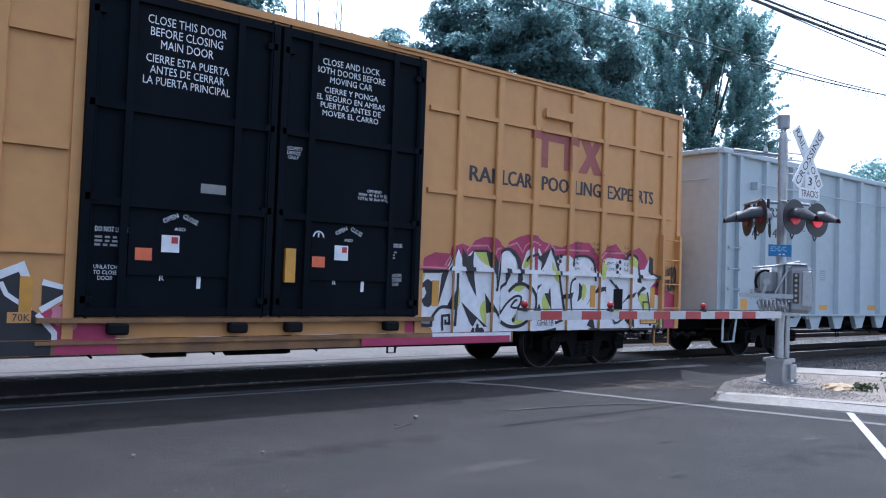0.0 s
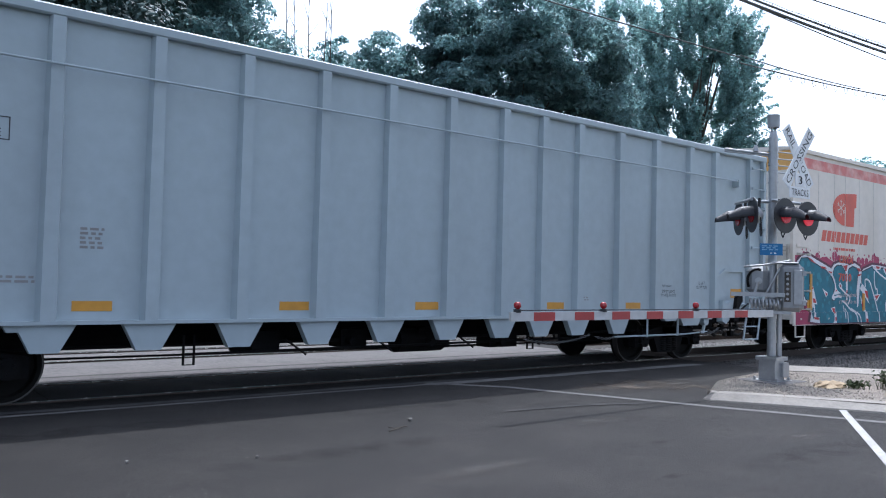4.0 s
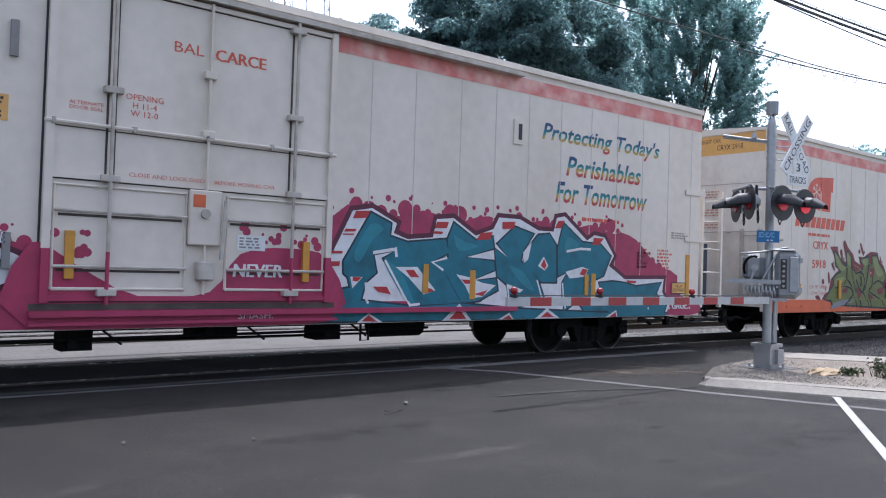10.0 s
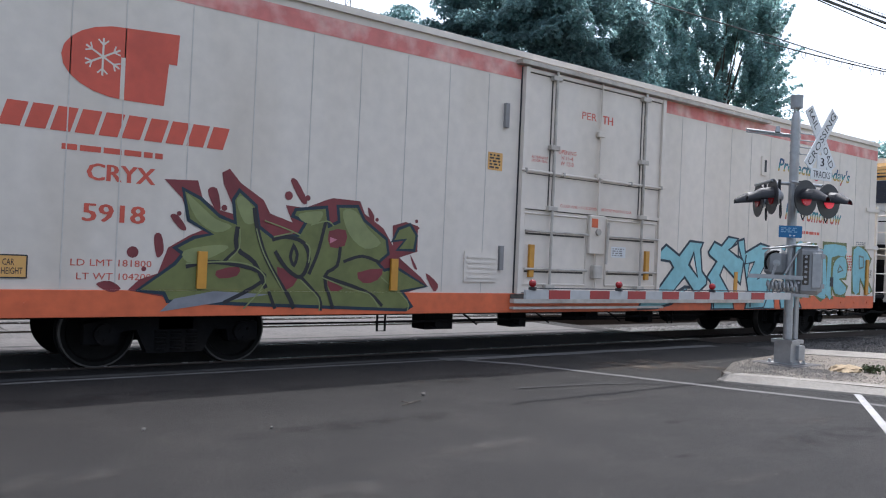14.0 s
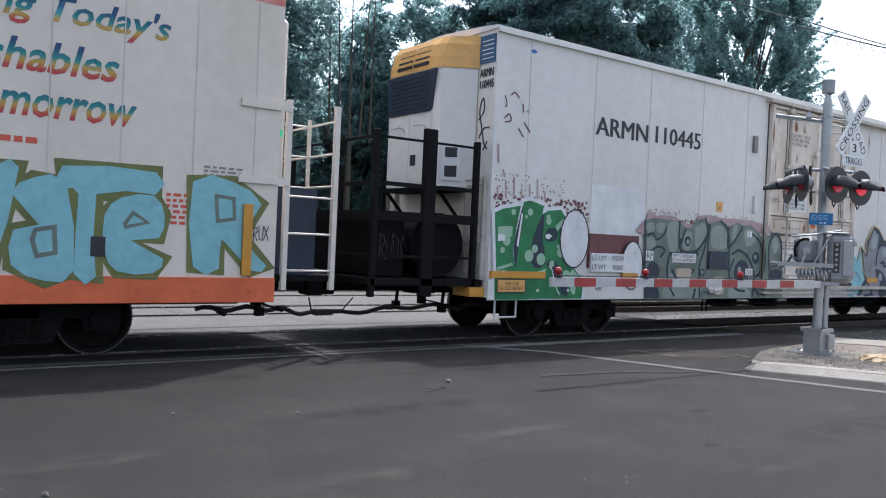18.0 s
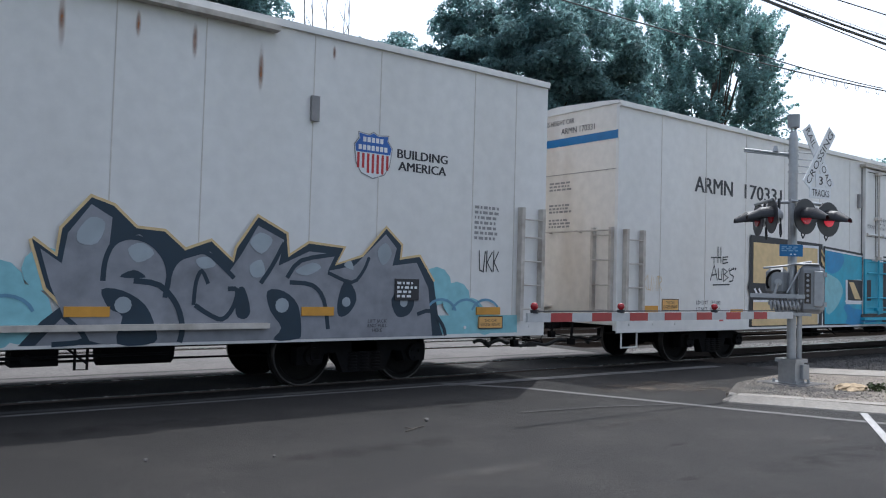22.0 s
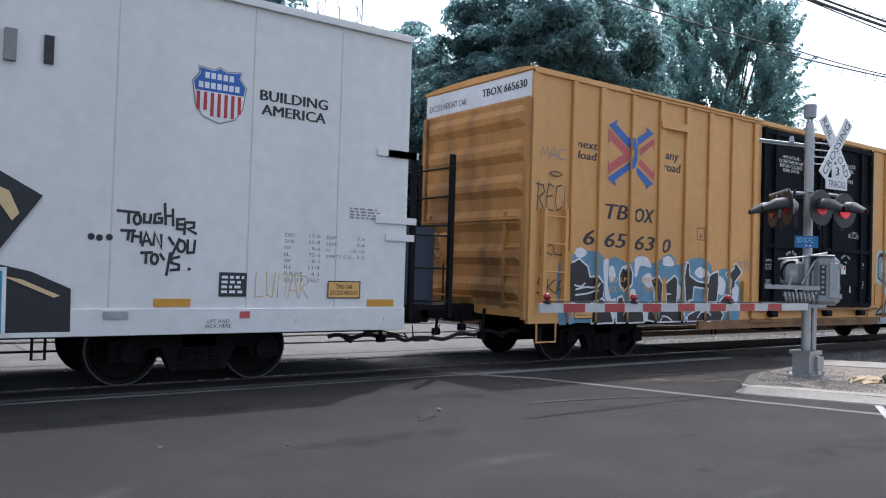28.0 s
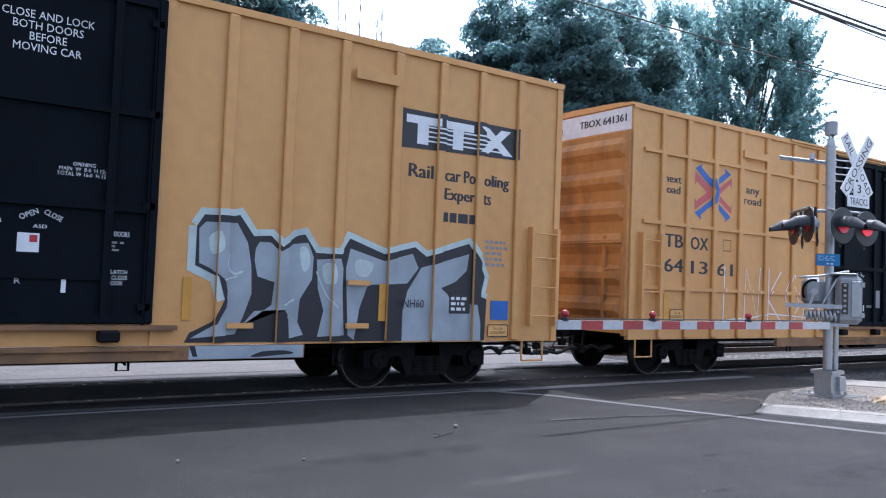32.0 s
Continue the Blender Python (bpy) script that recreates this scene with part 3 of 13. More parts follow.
def coat(car, material, faces, y, ribs, belts, depth, foot, name, label, kind=""):
    """One painted shape, laid on the side and over its ribs; faces are lists of (x, z, lift)."""
    bm = bmesh.new()
    for pts in faces:
        bm.faces.new([bm.verts.new((p[0], y - (p[2] if len(p) > 2 else 0.0), p[1])) for p in pts])
    bm.normal_update()
    bmesh.ops.triangulate(bm, faces=[f for f in bm.faces if len(f.verts) > 4])
    if foot:
        bmesh.ops.bisect_plane(bm, geom=bm.verts[:] + bm.edges[:] + bm.faces[:], plane_co=(0, 0, foot), plane_no=(0, 0, 1), clear_inner=True)
    lo, hi = min(p[0] for f in faces for p in f), max(p[0] for f in faces for p in f)
    for cuts, axis in (([c for c in ribs if c[1] > lo and c[0] < hi], (1, 0, 0)), (belts, (0, 0, 1))):
        for a, b in cuts:
            for c in (a, b):
                bmesh.ops.bisect_plane(bm, geom=bm.verts[:] + bm.edges[:] + bm.faces[:], plane_co=tuple(c * k for k in axis), plane_no=axis)
    verts, faces_out, known = [], [], {}
    for f in bm.faces:
        c = f.calc_center_median()
        on = any(a < c.x < b for a, b in ribs) or any(a < c.z < b for a, b in belts)
        row = []
        for v in f.verts:
            p = (round(v.co.x, 4), round(v.co.y - (depth if on else 0), 6), round(v.co.z, 4))
            if p not in known:
                known[p] = len(verts)
                verts.append(p)
            row.append(known[p])
        if len(set(row)) == len(row):
            faces_out.append(row)
    bm.free()
    if not faces_out:
        return None
    me = bpy.data.meshes.new(name)
    me.from_pydata(verts, [], faces_out)
    me.materials.append(material)
    return tagged(part(name, me, None, car, label), kind=kind)


def ribbon(points, w):
    """A stroke of even width through the points, as joined quads."""
    pts = [Vector((p[0], p[1])) for k, p in enumerate(points) if k == 0 or (Vector((p[0], p[1])) - Vector((points[k - 1][0], points[k - 1][1]))).length > 1e-3]
    if len(pts) < 2:
        return []
    closed = len(pts) > 3 and (pts[0] - pts[-1]).length < 1e-3
    side = []
    for k, p in enumerate(pts):
        a = pts[k - 1] if k else (pts[-2] if closed else None)
        b = pts[k + 1] if k < len(pts) - 1 else (pts[1] if closed else None)
        ds = [d.normalized() for d in ((p - a) if a else None, (b - p) if b else None) if d is not None]
        n = sum((Vector((-d.y, d.x)) for d in ds), Vector((0, 0)))
        n = n.normalized() if n.length > 1e-4 else Vector((-ds[0].y, ds[0].x))
        side.append(n * (w / 2) / max(0.6, abs(n.dot(Vector((-ds[0].y, ds[0].x))))))
    row = [((p.x + n.x, p.y + n.y, 0.00002 * k), (p.x - n.x, p.y - n.y, 0.00002 * k)) for k, (p, n) in enumerate(zip(pts, side))]
    return [[a[0], a[1], b[1], b[0]] for a, b in zip(row, row[1:])]


def spray(car, material, fills=(), lines=(), dots=(), y=-0.005, ribs=(), belts=(), depth=0.06, label="", name="graffiti", foot=0.71):
    """One colour of a spray-painted piece: filled outlines, lines (points, width) and dots (x, z, r). It follows the ribs of the side."""
    first = None
    units = [[f] for f in fills] + [r for r in (ribbon(pts, w) for pts, w in lines) if r]
    for k, faces in enumerate(units):
        ob = coat(car, material, faces, y - 0.00003 * (k % 12), ribs, belts, depth, foot, name, label if first is None else "")
        first = first or ob
    if dots:
        spots = [[(x + r * math.cos(a), z + r * math.sin(a), 0.00002 * (k % 20)) for a in (q * math.tau / 12 for q in range(12))] for k, (x, z, r) in enumerate(dots)]
        coat(car, material, spots, y - 0.0001, ribs, belts, depth, foot, name + "_speckle" if name == "graffiti" else name, "", "stuff" if len(dots) > 3 else "")
    return first


def ring(x, z, rx, rz, n=20, a0=0.0, a1=math.tau):
    return [(x + rx * math.cos(a0 + (a1 - a0) * k / n), z + rz * math.sin(a0 + (a1 - a0) * k / n)) for k in range(n + 1)]


GLYPHS = {  # strokes of angular letters in a unit box
    "R": [[(0.12, 0), (0.2, 1)], [(-0.12, 0.92), (0.75, 0.9), (0.92, 0.66), (0.3, 0.46), (0.98, 0.0)]],
    "E": [[(0.95, 0.86), (0.35, 0.95), (0.12, 0.5), (0.2, 0.08), (1.0, 0.03)], [(0.2, 0.5), (0.8, 0.56)]],
    "W": [[(0.02, 0.95), (0.22, 0.1), (0.52, 0.75), (0.72, 0.02), (1.0, 0.95)]],
    "N": [[(0.06, 0.0), (0.14, 0.96), (0.82, 0.04), (0.94, 1.0)]],
    "T": [[(0.0, 0.86), (1.05, 0.96)], [(0.55, 0.9), (0.42, 0.0)]],
    "H": [[(0.1, 0.0), (0.18, 0.98)], [(0.88, 0.0), (0.8, 0.98)], [(0.15, 0.5), (0.85, 0.55)]],
    "S": [[(0.98, 0.86), (0.3, 0.95), (0.12, 0.66), (0.85, 0.4), (0.8, 0.05), (0.0, 0.02)]],
    "O": [[(0.5, 0.97), (0.1, 0.6), (0.4, 0.04), (0.92, 0.4), (0.5, 0.97)]],
    "A": [[(0.0, 0.0), (0.42, 0.98), (0.62, 0.94), (1.0, 0.0)], [(0.22, 0.36), (0.82, 0.32)]],
    "K": [[(0.1, 0.0), (0.14, 1.0)], [(0.95, 0.95), (0.2, 0.45), (1.0, 0.0)]],
    "X": [[(0.0, 0.9), (0.4, 0.62), (1.0, 0.0)], [(-0.1, 0.0), (0.5, 0.6), (1.0, 0.97)]],
    "U": [[(0.04, 1.0), (0.16, 0.1), (0.7, 0.02), (0.95, 0.98)]],
    "M": [[(0.0, 0.0), (0.2, 0.95), (0.5, 0.3), (0.8, 1.0), (1.0, 0.0)]],
    "C": [[(0.95, 0.92), (0.25, 0.85), (0.08, 0.3), (0.4, 0.02), (1.0, 0.16)]],
    "I": [[(0.5, 0.0), (0.5, 0.7)], [(0.45, 0.9), (0.6, 0.95)]],
    "L": [[(0.15, 1.0), (0.1, 0.05), (0.95, 0.1)]],
    "D": [[(0.15, 0.02), (0.12, 0.95), (0.9, 0.75), (0.85, 0.2), (0.15, 0.02)]],
}


def word(glyphs, x0, x1, z0, z1, lean=0.0, rise=0.0, seed=1):
    """The strokes of a row of glyphs in a box, each letter a little different."""
    rnd = random.Random(seed)
    w = (x1 - x0) / len(glyphs)
    out = []
    for i, g in enumerate(glyphs):
        dz, sc = rnd.uniform(-0.05, 0.06), rnd.uniform(0.92, 1.12)
        for stroke in GLYPHS[g]:
            out.append([(x0 + w * (i + 0.04 + 0.92 * a * sc) + lean * b, z0 + (z1 - z0) * min(1.08, max(-0.02, b + dz)) + rise * (i + a)) for a, b in stroke])
    return out


def tones(colour, name, amount=0.25, size=0.35):
    return mat(name, colour, 0.55, vary=0.08, stain=0.9, stain_colour=tuple(c * (1 - amount) for c in colour), stain_size=size)


TEAL, SKYBLUE, MAGENTA = tones((0.014, 0.16, 0.225), "teal_spray", 0.45), tones((0.24, 0.5, 0.55), "pale_blue_spray", 0.15), tones((0.38, 0.035, 0.1), "magenta_spray", 0.3)
OLIVE, SPRAYWHITE, SPRAYRED = tones((0.16, 0.18, 0.055), "olive_spray", 0.35), tones((0.72, 0.72, 0.74), "white_spray", 0.12), tones((0.45, 0.03, 0.035), "red_spray", 0.2)
SPRAYBLACK, LIME, GREENSPRAY = tones((0.018, 0.018, 0.022), "black_spray", 0.2), tones((0.5, 0.55, 0.12), "lime_spray", 0.1), tones((0.02, 0.2, 0.07), "green_spray", 0.45)
GREYSPRAY, SAGE, TAN = tones((0.24, 0.245, 0.27), "grey_spray", 0.35), tones((0.155, 0.195, 0.165), "grey_green_spray", 0.45), tones((0.64, 0.47, 0.24), "tan_spray", 0.12)
BLUESPRAY, SILVER, AQUA = tones((0.03, 0.25, 0.5), "blue_spray", 0.35, 0.8), tones((0.33, 0.37, 0.4), "silver_spray", 0.35, 0.5), tones((0.045, 0.36, 0.5), "aqua_spray", 0.3, 0.8)
DARKLINE, MIDBLUE, PINKSPRAY = tones((0.012, 0.03, 0.05), "dark_outline_spray", 0.2), tones((0.13, 0.28, 0.4), "mid_blue_spray", 0.25), tones((0.55, 0.2, 0.25), "pink_spray", 0.2)

MAROON, TEAL_LIGHT, MAROONRED = tones((0.1, 0.015, 0.04), "maroon_outline_spray", 0.2), tones((0.03, 0.22, 0.29), "light_teal_spray", 0.2), tones((0.2, 0.035, 0.04), "dark_red_spray", 0.3)
PALEGREEN2, PALETAN = tones((0.24, 0.27, 0.11), "pale_olive_spray", 0.2), tones((0.5, 0.42, 0.33), "pale_tan_spray", 0.15)
PALEGREEN, SAGELIGHT = tones((0.32, 0.5, 0.36), "pale_green_spray", 0.15), tones((0.26, 0.31, 0.27), "pale_grey_green_spray", 0.25)
PALEPINK = tones((0.6, 0.42, 0.4), "faded_pink_lettering", 0.15)
PALEGLOW = tones((0.5, 0.58, 0.56), "pale_mint_spray", 0.3, 0.4)
MIST = tones((0.42, 0.3, 0.31), "thin_red_mist", 0.3, 0.12)
FADEDRED = tones((0.3, 0.075, 0.06), "faded_red_lettering", 0.2)
SEAM = mat("panel_joint", (0.6, 0.56, 0.51), 0.7)


def bubbles(x0, x1, z0, z1, n, r0, r1, seed):
    rnd = random.Random(seed)
    return [(rnd.uniform(x0, x1), rnd.uniform(z0, z1), rnd.uniform(r0, r1)) for _ in range(n)]


# ---- spray-painted pieces ----

def mural_a(c, y, **kw):
    spray(c, MAGENTA, fills=[[(11.49, 1.65), (11.66, 1.73), (11.74, 1.9), (11.94, 1.99), (12.24, 1.98), (12.28, 2.1), (12.46, 2.16), (12.65, 2.11), (12.76, 2.22), (12.95, 2.29), (13.14, 2.29), (13.31, 2.19), (13.43, 2.12), (13.51, 2.24), (13.72, 2.33), (13.93, 2.39), (14.15, 2.37), (14.34, 2.26), (14.57, 1.31), (11.51, 1.25)], [(14.24, 2.3), (14.52, 2.24), (14.76, 2.21), (15.09, 2.32), (15.5, 2.33), (15.74, 2.1), (15.92, 2.25), (16.24, 2.35), (16.48, 2.15), (16.65, 2.25), (16.94, 2.31), (17.12, 2.19), (17.29, 1.9), (17.45, 1.74), (17.59, 1.56), (18.17, 1.38), (18.17, 0.74), (17.38, 0.74), (17.1, 1.36), (14.3, 1.3)], [(11.38, 1.35), (11.63, 1.39), (11.68, 0.74), (11.42, 0.74)]], y=y - 0., label="magenta, white, black and lime graffiti", **kw)
    spray(c, PINKSPRAY, lines=[([(11.59, 1.75), (12.12, 1.75), (12.24, 1.94), (12.27, 1.86)], 0.03), ([(12.58, 2.04), (12.67, 2.13), (13.03, 2.15), (13.14, 1.98), (13.19, 2.1), (13.33, 2.13)], 0.03), ([(13.46, 2.16), (13.68, 2.23), (13.82, 2.07), (13.88, 2.19), (14.02, 2.27), (14.25, 2.22)], 0.03), ([(14.34, 2.12), (14.48, 2.27), (14.6, 2.15), (14.91, 2.17), (15.1, 2.17), (15.5, 2.18)], 0.03), ([(15.74, 2.02), (15.87, 2.16), (16.48, 2.18), (16.6, 2.1)], 0.03)], y=y - 0.0035, **kw)
    spray(c, SPRAYWHITE, fills=[[(11.54, 1.69), (11.72, 1.7), (12.13, 1.67), (12.36, 2.06), (12.48, 1.84), (12.69, 2.04), (13, 2.06), (13.22, 1.83), (13.28, 2.06), (13.48, 2.1), (13.65, 2.02), (13.79, 1.8), (13.9, 2.08), (14.03, 2.18), (14.11, 0.74), (11.94, 0.74), (11.91, 0.81), (11.58, 0.87)], [(13.99, 2.15), (14.21, 2.16), (14.3, 2.02), (14.36, 1.89), (14.48, 2.18), (14.61, 2.04), (14.91, 2.07), (15.06, 1.98), (15.16, 2.07), (15.46, 2.09), (15.68, 1.89), (15.79, 1.72), (15.88, 2.03), (15.98, 2.08), (16.54, 2.06), (16.63, 2.16), (16.81, 2.08), (16.96, 1.88), (17.08, 1.89), (17.14, 0.74), (16.16, 0.74), (15.58, 0.78), (15.51, 0.74), (14.07, 0.74)]], y=y - 0.0045, **kw)
    spray(c, SPRAYWHITE, fills=[[(17.02, 1.89), (17.1, 1.89), (17.26, 2.13), (17.32, 1.83), (17.48, 1.69), (17.31, 1.55), (17.44, 1.41), (17.62, 1.37), (17.63, 0.74), (17.08, 0.74)]], y=y - 0.0048, **kw)
    spray(c, LIME, fills=[smooth([(11.55, 1.67), (11.75, 1.68), (11.72, 1.53), (11.63, 1.37), (11.57, 1.41)], 3), smooth([(12.77, 2.02), (13, 2.03), (13.1, 1.82), (12.93, 1.87)], 3), smooth([(12.35, 1.52), (12.41, 1.41), (12.42, 1.23), (12.37, 1.15)], 3), smooth([(12.89, 1.13), (13, 1.24), (13.04, 0.84), (12.93, 0.97)], 3), smooth([(13.59, 1.48), (13.76, 1.53), (13.89, 1.49), (13.78, 1.41), (13.65, 1.42)], 3), smooth([(13.64, 0.99), (13.74, 1.05), (13.87, 1.02), (13.86, 0.89), (13.71, 0.85), (13.62, 0.89)], 3), smooth([(13.91, 2), (14.01, 1.94), (13.93, 1.83), (13.83, 1.82)], 3), smooth([(13.32, 0.74), (13.72, 0.74), (13.74, 0.74), (13.3, 0.74)], 3), smooth([(14.54, 1.95), (14.68, 1.72), (14.73, 1.56), (14.58, 1.7)], 3), smooth([(14.36, 1.37), (14.49, 1.15), (14.4, 1.05), (14.3, 1.21)], 3)], y=y - 0.0072, **kw)
    spray(c, LIME, fills=[smooth([(14.89, 0.74), (14.98, 0.74), (15.18, 0.74), (15.3, 0.74), (15.18, 0.74), (14.94, 0.74)], 3), smooth([(15.33, 1.58), (15.44, 1.5), (15.42, 1.36), (15.33, 1.27)], 3), smooth([(15.8, 2), (15.91, 2.03), (15.9, 1.72), (15.8, 1.68)], 3), smooth([(16.14, 1.17), (16.36, 1.12), (16.31, 0.99), (16.2, 0.99)], 3), smooth([(16.65, 2.11), (16.83, 2.06), (16.84, 1.93), (16.66, 1.96)], 3), smooth([(16.92, 1.4), (17.16, 1.41), (17.21, 1.12), (17.09, 1.12), (16.97, 1.26)], 3), smooth([(17.44, 0.99), (17.61, 0.97), (17.62, 0.81), (17.47, 0.81)], 3)], y=y - 0.0075, **kw)
    spray(c, SPRAYBLACK, fills=[[(12.37, 2.11), (12.25, 1.78), (12.16, 1.53), (12.04, 1.19), (12.03, 1.21), (12.08, 1.65), (12.21, 1.76), (12.29, 1.94)], [(12.45, 2.13), (12.6, 1.96), (12.66, 1.97), (12.73, 2.06), (12.72, 1.86), (12.76, 1.58), (12.81, 1.3), (12.64, 1.56), (12.45, 1.9)], [(12.98, 2.07), (13.12, 2.04), (13.22, 1.88), (13.22, 1.75), (13.2, 1.43), (13.17, 1.69), (13.07, 1.83)], [(13.46, 2.13), (13.64, 2.1), (13.78, 1.95), (13.84, 1.61), (13.8, 1.54), (13.71, 1.56), (13.73, 1.79), (13.65, 1.98)], [(13.41, 1.78), (13.51, 1.8), (13.55, 1.67), (13.43, 1.49), (13.44, 1.67)]], y=y - 0.0095, **kw)
    spray(c, SPRAYBLACK, fills=[[(11.65, 1.36), (11.69, 1.49), (11.8, 1.57), (11.91, 1.53), (11.97, 1.4), (11.94, 1.22), (11.85, 1.13), (11.76, 1.15), (11.69, 1.25), (11.75, 1.28), (11.79, 1.36), (11.75, 1.45), (11.68, 1.41)], [(12.34, 1.43), (12.35, 1.18), (12.31, 1.12), (12.2, 1.14), (12.29, 1.3)], [(12.49, 1.23), (12.67, 1.09), (13.06, 0.82), (12.98, 0.82), (12.84, 0.95), (12.75, 0.82), (12.69, 0.88), (12.59, 1.06)], [(12.99, 1.37), (13.25, 1.06), (13.28, 0.94), (13.17, 1.06), (13.03, 1.04)], [(14.17, 2), (14.44, 2.14), (14.51, 2.2), (14.36, 1.9), (14.25, 1.76), (14.28, 1.92)], [(14.5, 1.51), (14.55, 1.08), (14.36, 1.39), (14.46, 1.39)], [(14.24, 1.22), (14.31, 1.05), (14.13, 0.97)]], y=y - 0.0098, **kw)
    spray(c, SPRAYBLACK, fills=[[(14.15, 1.5), (14.3, 1.55), (14.1, 1.34)], [(15.23, 1.6), (15.33, 1.53), (15.31, 1.32), (15.2, 1.24), (15.24, 1.41)], [(14.8, 1.36), (15.04, 1.42), (15, 1.31), (14.78, 1.29)], [(15.95, 1.32), (15.88, 1.46), (15.7, 1.41), (15.45, 1.19), (15.6, 1.37), (15.75, 1.52), (15.96, 1.54)], [(16.24, 1.61), (16.38, 1.48), (16.32, 1.3), (16.25, 1.21), (16.29, 1.43)], [(16.38, 1.17), (16.63, 1.39), (16.81, 1.46), (16.73, 1.35), (16.58, 1.3)], [(16.7, 1.14), (16.76, 0.76), (16.54, 0.9), (16.62, 1.04)], [(16.77, 2.12), (16.93, 1.9), (17.03, 1.62), (16.88, 1.64), (16.82, 1.9)]], y=y - 0.0101, **kw)
    spray(c, SPRAYBLACK, fills=[[(17.24, 2.16), (17.36, 2.11), (17.36, 1.83), (17.66, 1.75), (17.5, 1.53), (17.43, 1.59), (17.55, 1.69), (17.3, 1.79), (17.22, 1.86)], [(15.61, 1.05), (15.68, 0.82), (15.7, 0.74), (15.47, 0.82)], [(14.67, 0.79), (14.68, 0.74), (14.38, 0.74)], [(16.89, 1.43), (17.07, 1.57), (17.17, 1.52), (17, 1.44), (16.94, 1.34)]], dots=[(13.76, 1.1, 0.04), (13.7, 0.99, 0.04), (13.87, 1.01, 0.07), (13.64, 0.93, 0.04), (13.95, 1.1, 0.04), (12.85, 0.84, 0.03), (12.85, 0.77, 0.05), (12.94, 0.77, 0.03), (12.76, 0.78, 0.03), (12.82, 0.74, 0.06), (12.75, 0.74, 0.04), (12.93, 0.74, 0.07), (14.66, 2.02, 0.05), (14.75, 2.05, 0.04), (14.73, 1.96, 0.04), (14.69, 1.9, 0.03)], y=y - 0.0104, **kw)
    spray(c, SPRAYBLACK, dots=[(16.28, 1.93, 0.05), (16.36, 2.01, 0.04), (16.29, 1.81, 0.04), (16.37, 1.88, 0.03), (16.25, 1.73, 0.03), (17.31, 0.83, 0.04), (17.49, 0.89, 0.05), (17.44, 0.77, 0.05), (17.54, 0.78, 0.03), (13.2, 1.43, 0.03)], y=y - 0.0107, **kw)
    spray(c, SPRAYBLACK, lines=[(smooth([(13.28, 2), (13.39, 2.1), (13.56, 2.1), (13.7, 1.97), (13.73, 1.76)], 3, False), 0.05), (smooth([(13.34, 1.02), (13.29, 1.21), (13.31, 1.44), (13.46, 1.55)], 3, False), 0.05), (smooth([(13.51, 1.4), (13.67, 1.52), (13.89, 1.53), (14.07, 1.38), (14.11, 1.18), (14, 0.95), (13.79, 0.83), (13.54, 0.82), (13.35, 0.9)], 3, False), 0.06), (smooth([(13.34, 1.05), (13.48, 1.21), (13.68, 1.33), (13.81, 1.3), (13.74, 1.14), (13.58, 1.15), (13.66, 1.25), (13.72, 1.26)], 3, False), 0.04), (smooth([(12.36, 1.68), (12.36, 1.41), (12.33, 0.84)], 3, False), 0.05), (smooth([(11.9, 0.83), (11.92, 0.98), (12.05, 1.12), (12.19, 1.14), (12.33, 1.12)], 3, False), 0.05), (smooth([(13.91, 1.92), (13.99, 2.02), (14.17, 2.05), (14.29, 1.92)], 3, False), 0.04)], y=y - 0.0135, **kw)
    spray(c, SPRAYBLACK, lines=[(smooth([(14.51, 2.18), (14.68, 1.84), (14.77, 1.48), (14.87, 0.99), (14.64, 0.87)], 3, False), 0.05), (smooth([(15.02, 1.88), (15.04, 2.01), (15.19, 2.07), (15.46, 2.07), (15.64, 1.93), (15.68, 1.63)], 3, False), 0.05), (smooth([(15.02, 0.94), (14.95, 1.44), (15, 1.63), (15.15, 1.66)], 3, False), 0.04), (smooth([(15.95, 1.67), (15.93, 1.16)], 3, False), 0.05), (smooth([(16.08, 1.67), (16.27, 1.52), (16.32, 1.39), (16.25, 1.25), (16.13, 1.19), (16.24, 0.86), (16.52, 0.96)], 3, False), 0.04), (smooth([(16.54, 2.06), (16.63, 2.16), (16.78, 2.11), (16.9, 1.94), (16.99, 1.63)], 3, False), 0.05), (smooth([(17.2, 1.45), (17.28, 1.07), (17.14, 1.03)], 3, False), 0.04)], y=y - 0.0138, **kw)
    spray(c, SPRAYBLACK, lines=[([(11.58, 0.87), (11.54, 1.68), (12.15, 1.7)], 0.05), ([(12.13, 0.77), (12.11, 1), (12.25, 1.01), (12.26, 0.88), (12.18, 0.88), (12.18, 0.94)], 0.04), ([(12.73, 2.05), (13, 2.06), (13.17, 1.69)], 0.04), ([(17.62, 1.37), (17.63, 0.74), (16.16, 0.74), (15.6, 0.75), (15.52, 0.74)], 0.04), ([(17.08, 1.12), (17.07, 1.26), (17.23, 1.26)], 0.03), ([(13.28, 2.04), (13.24, 1.66), (13.2, 1.43)], 0.04), ([(11.58, 0.87), (11.91, 0.85)], 0.05)], y=y - 0.0155, **kw)


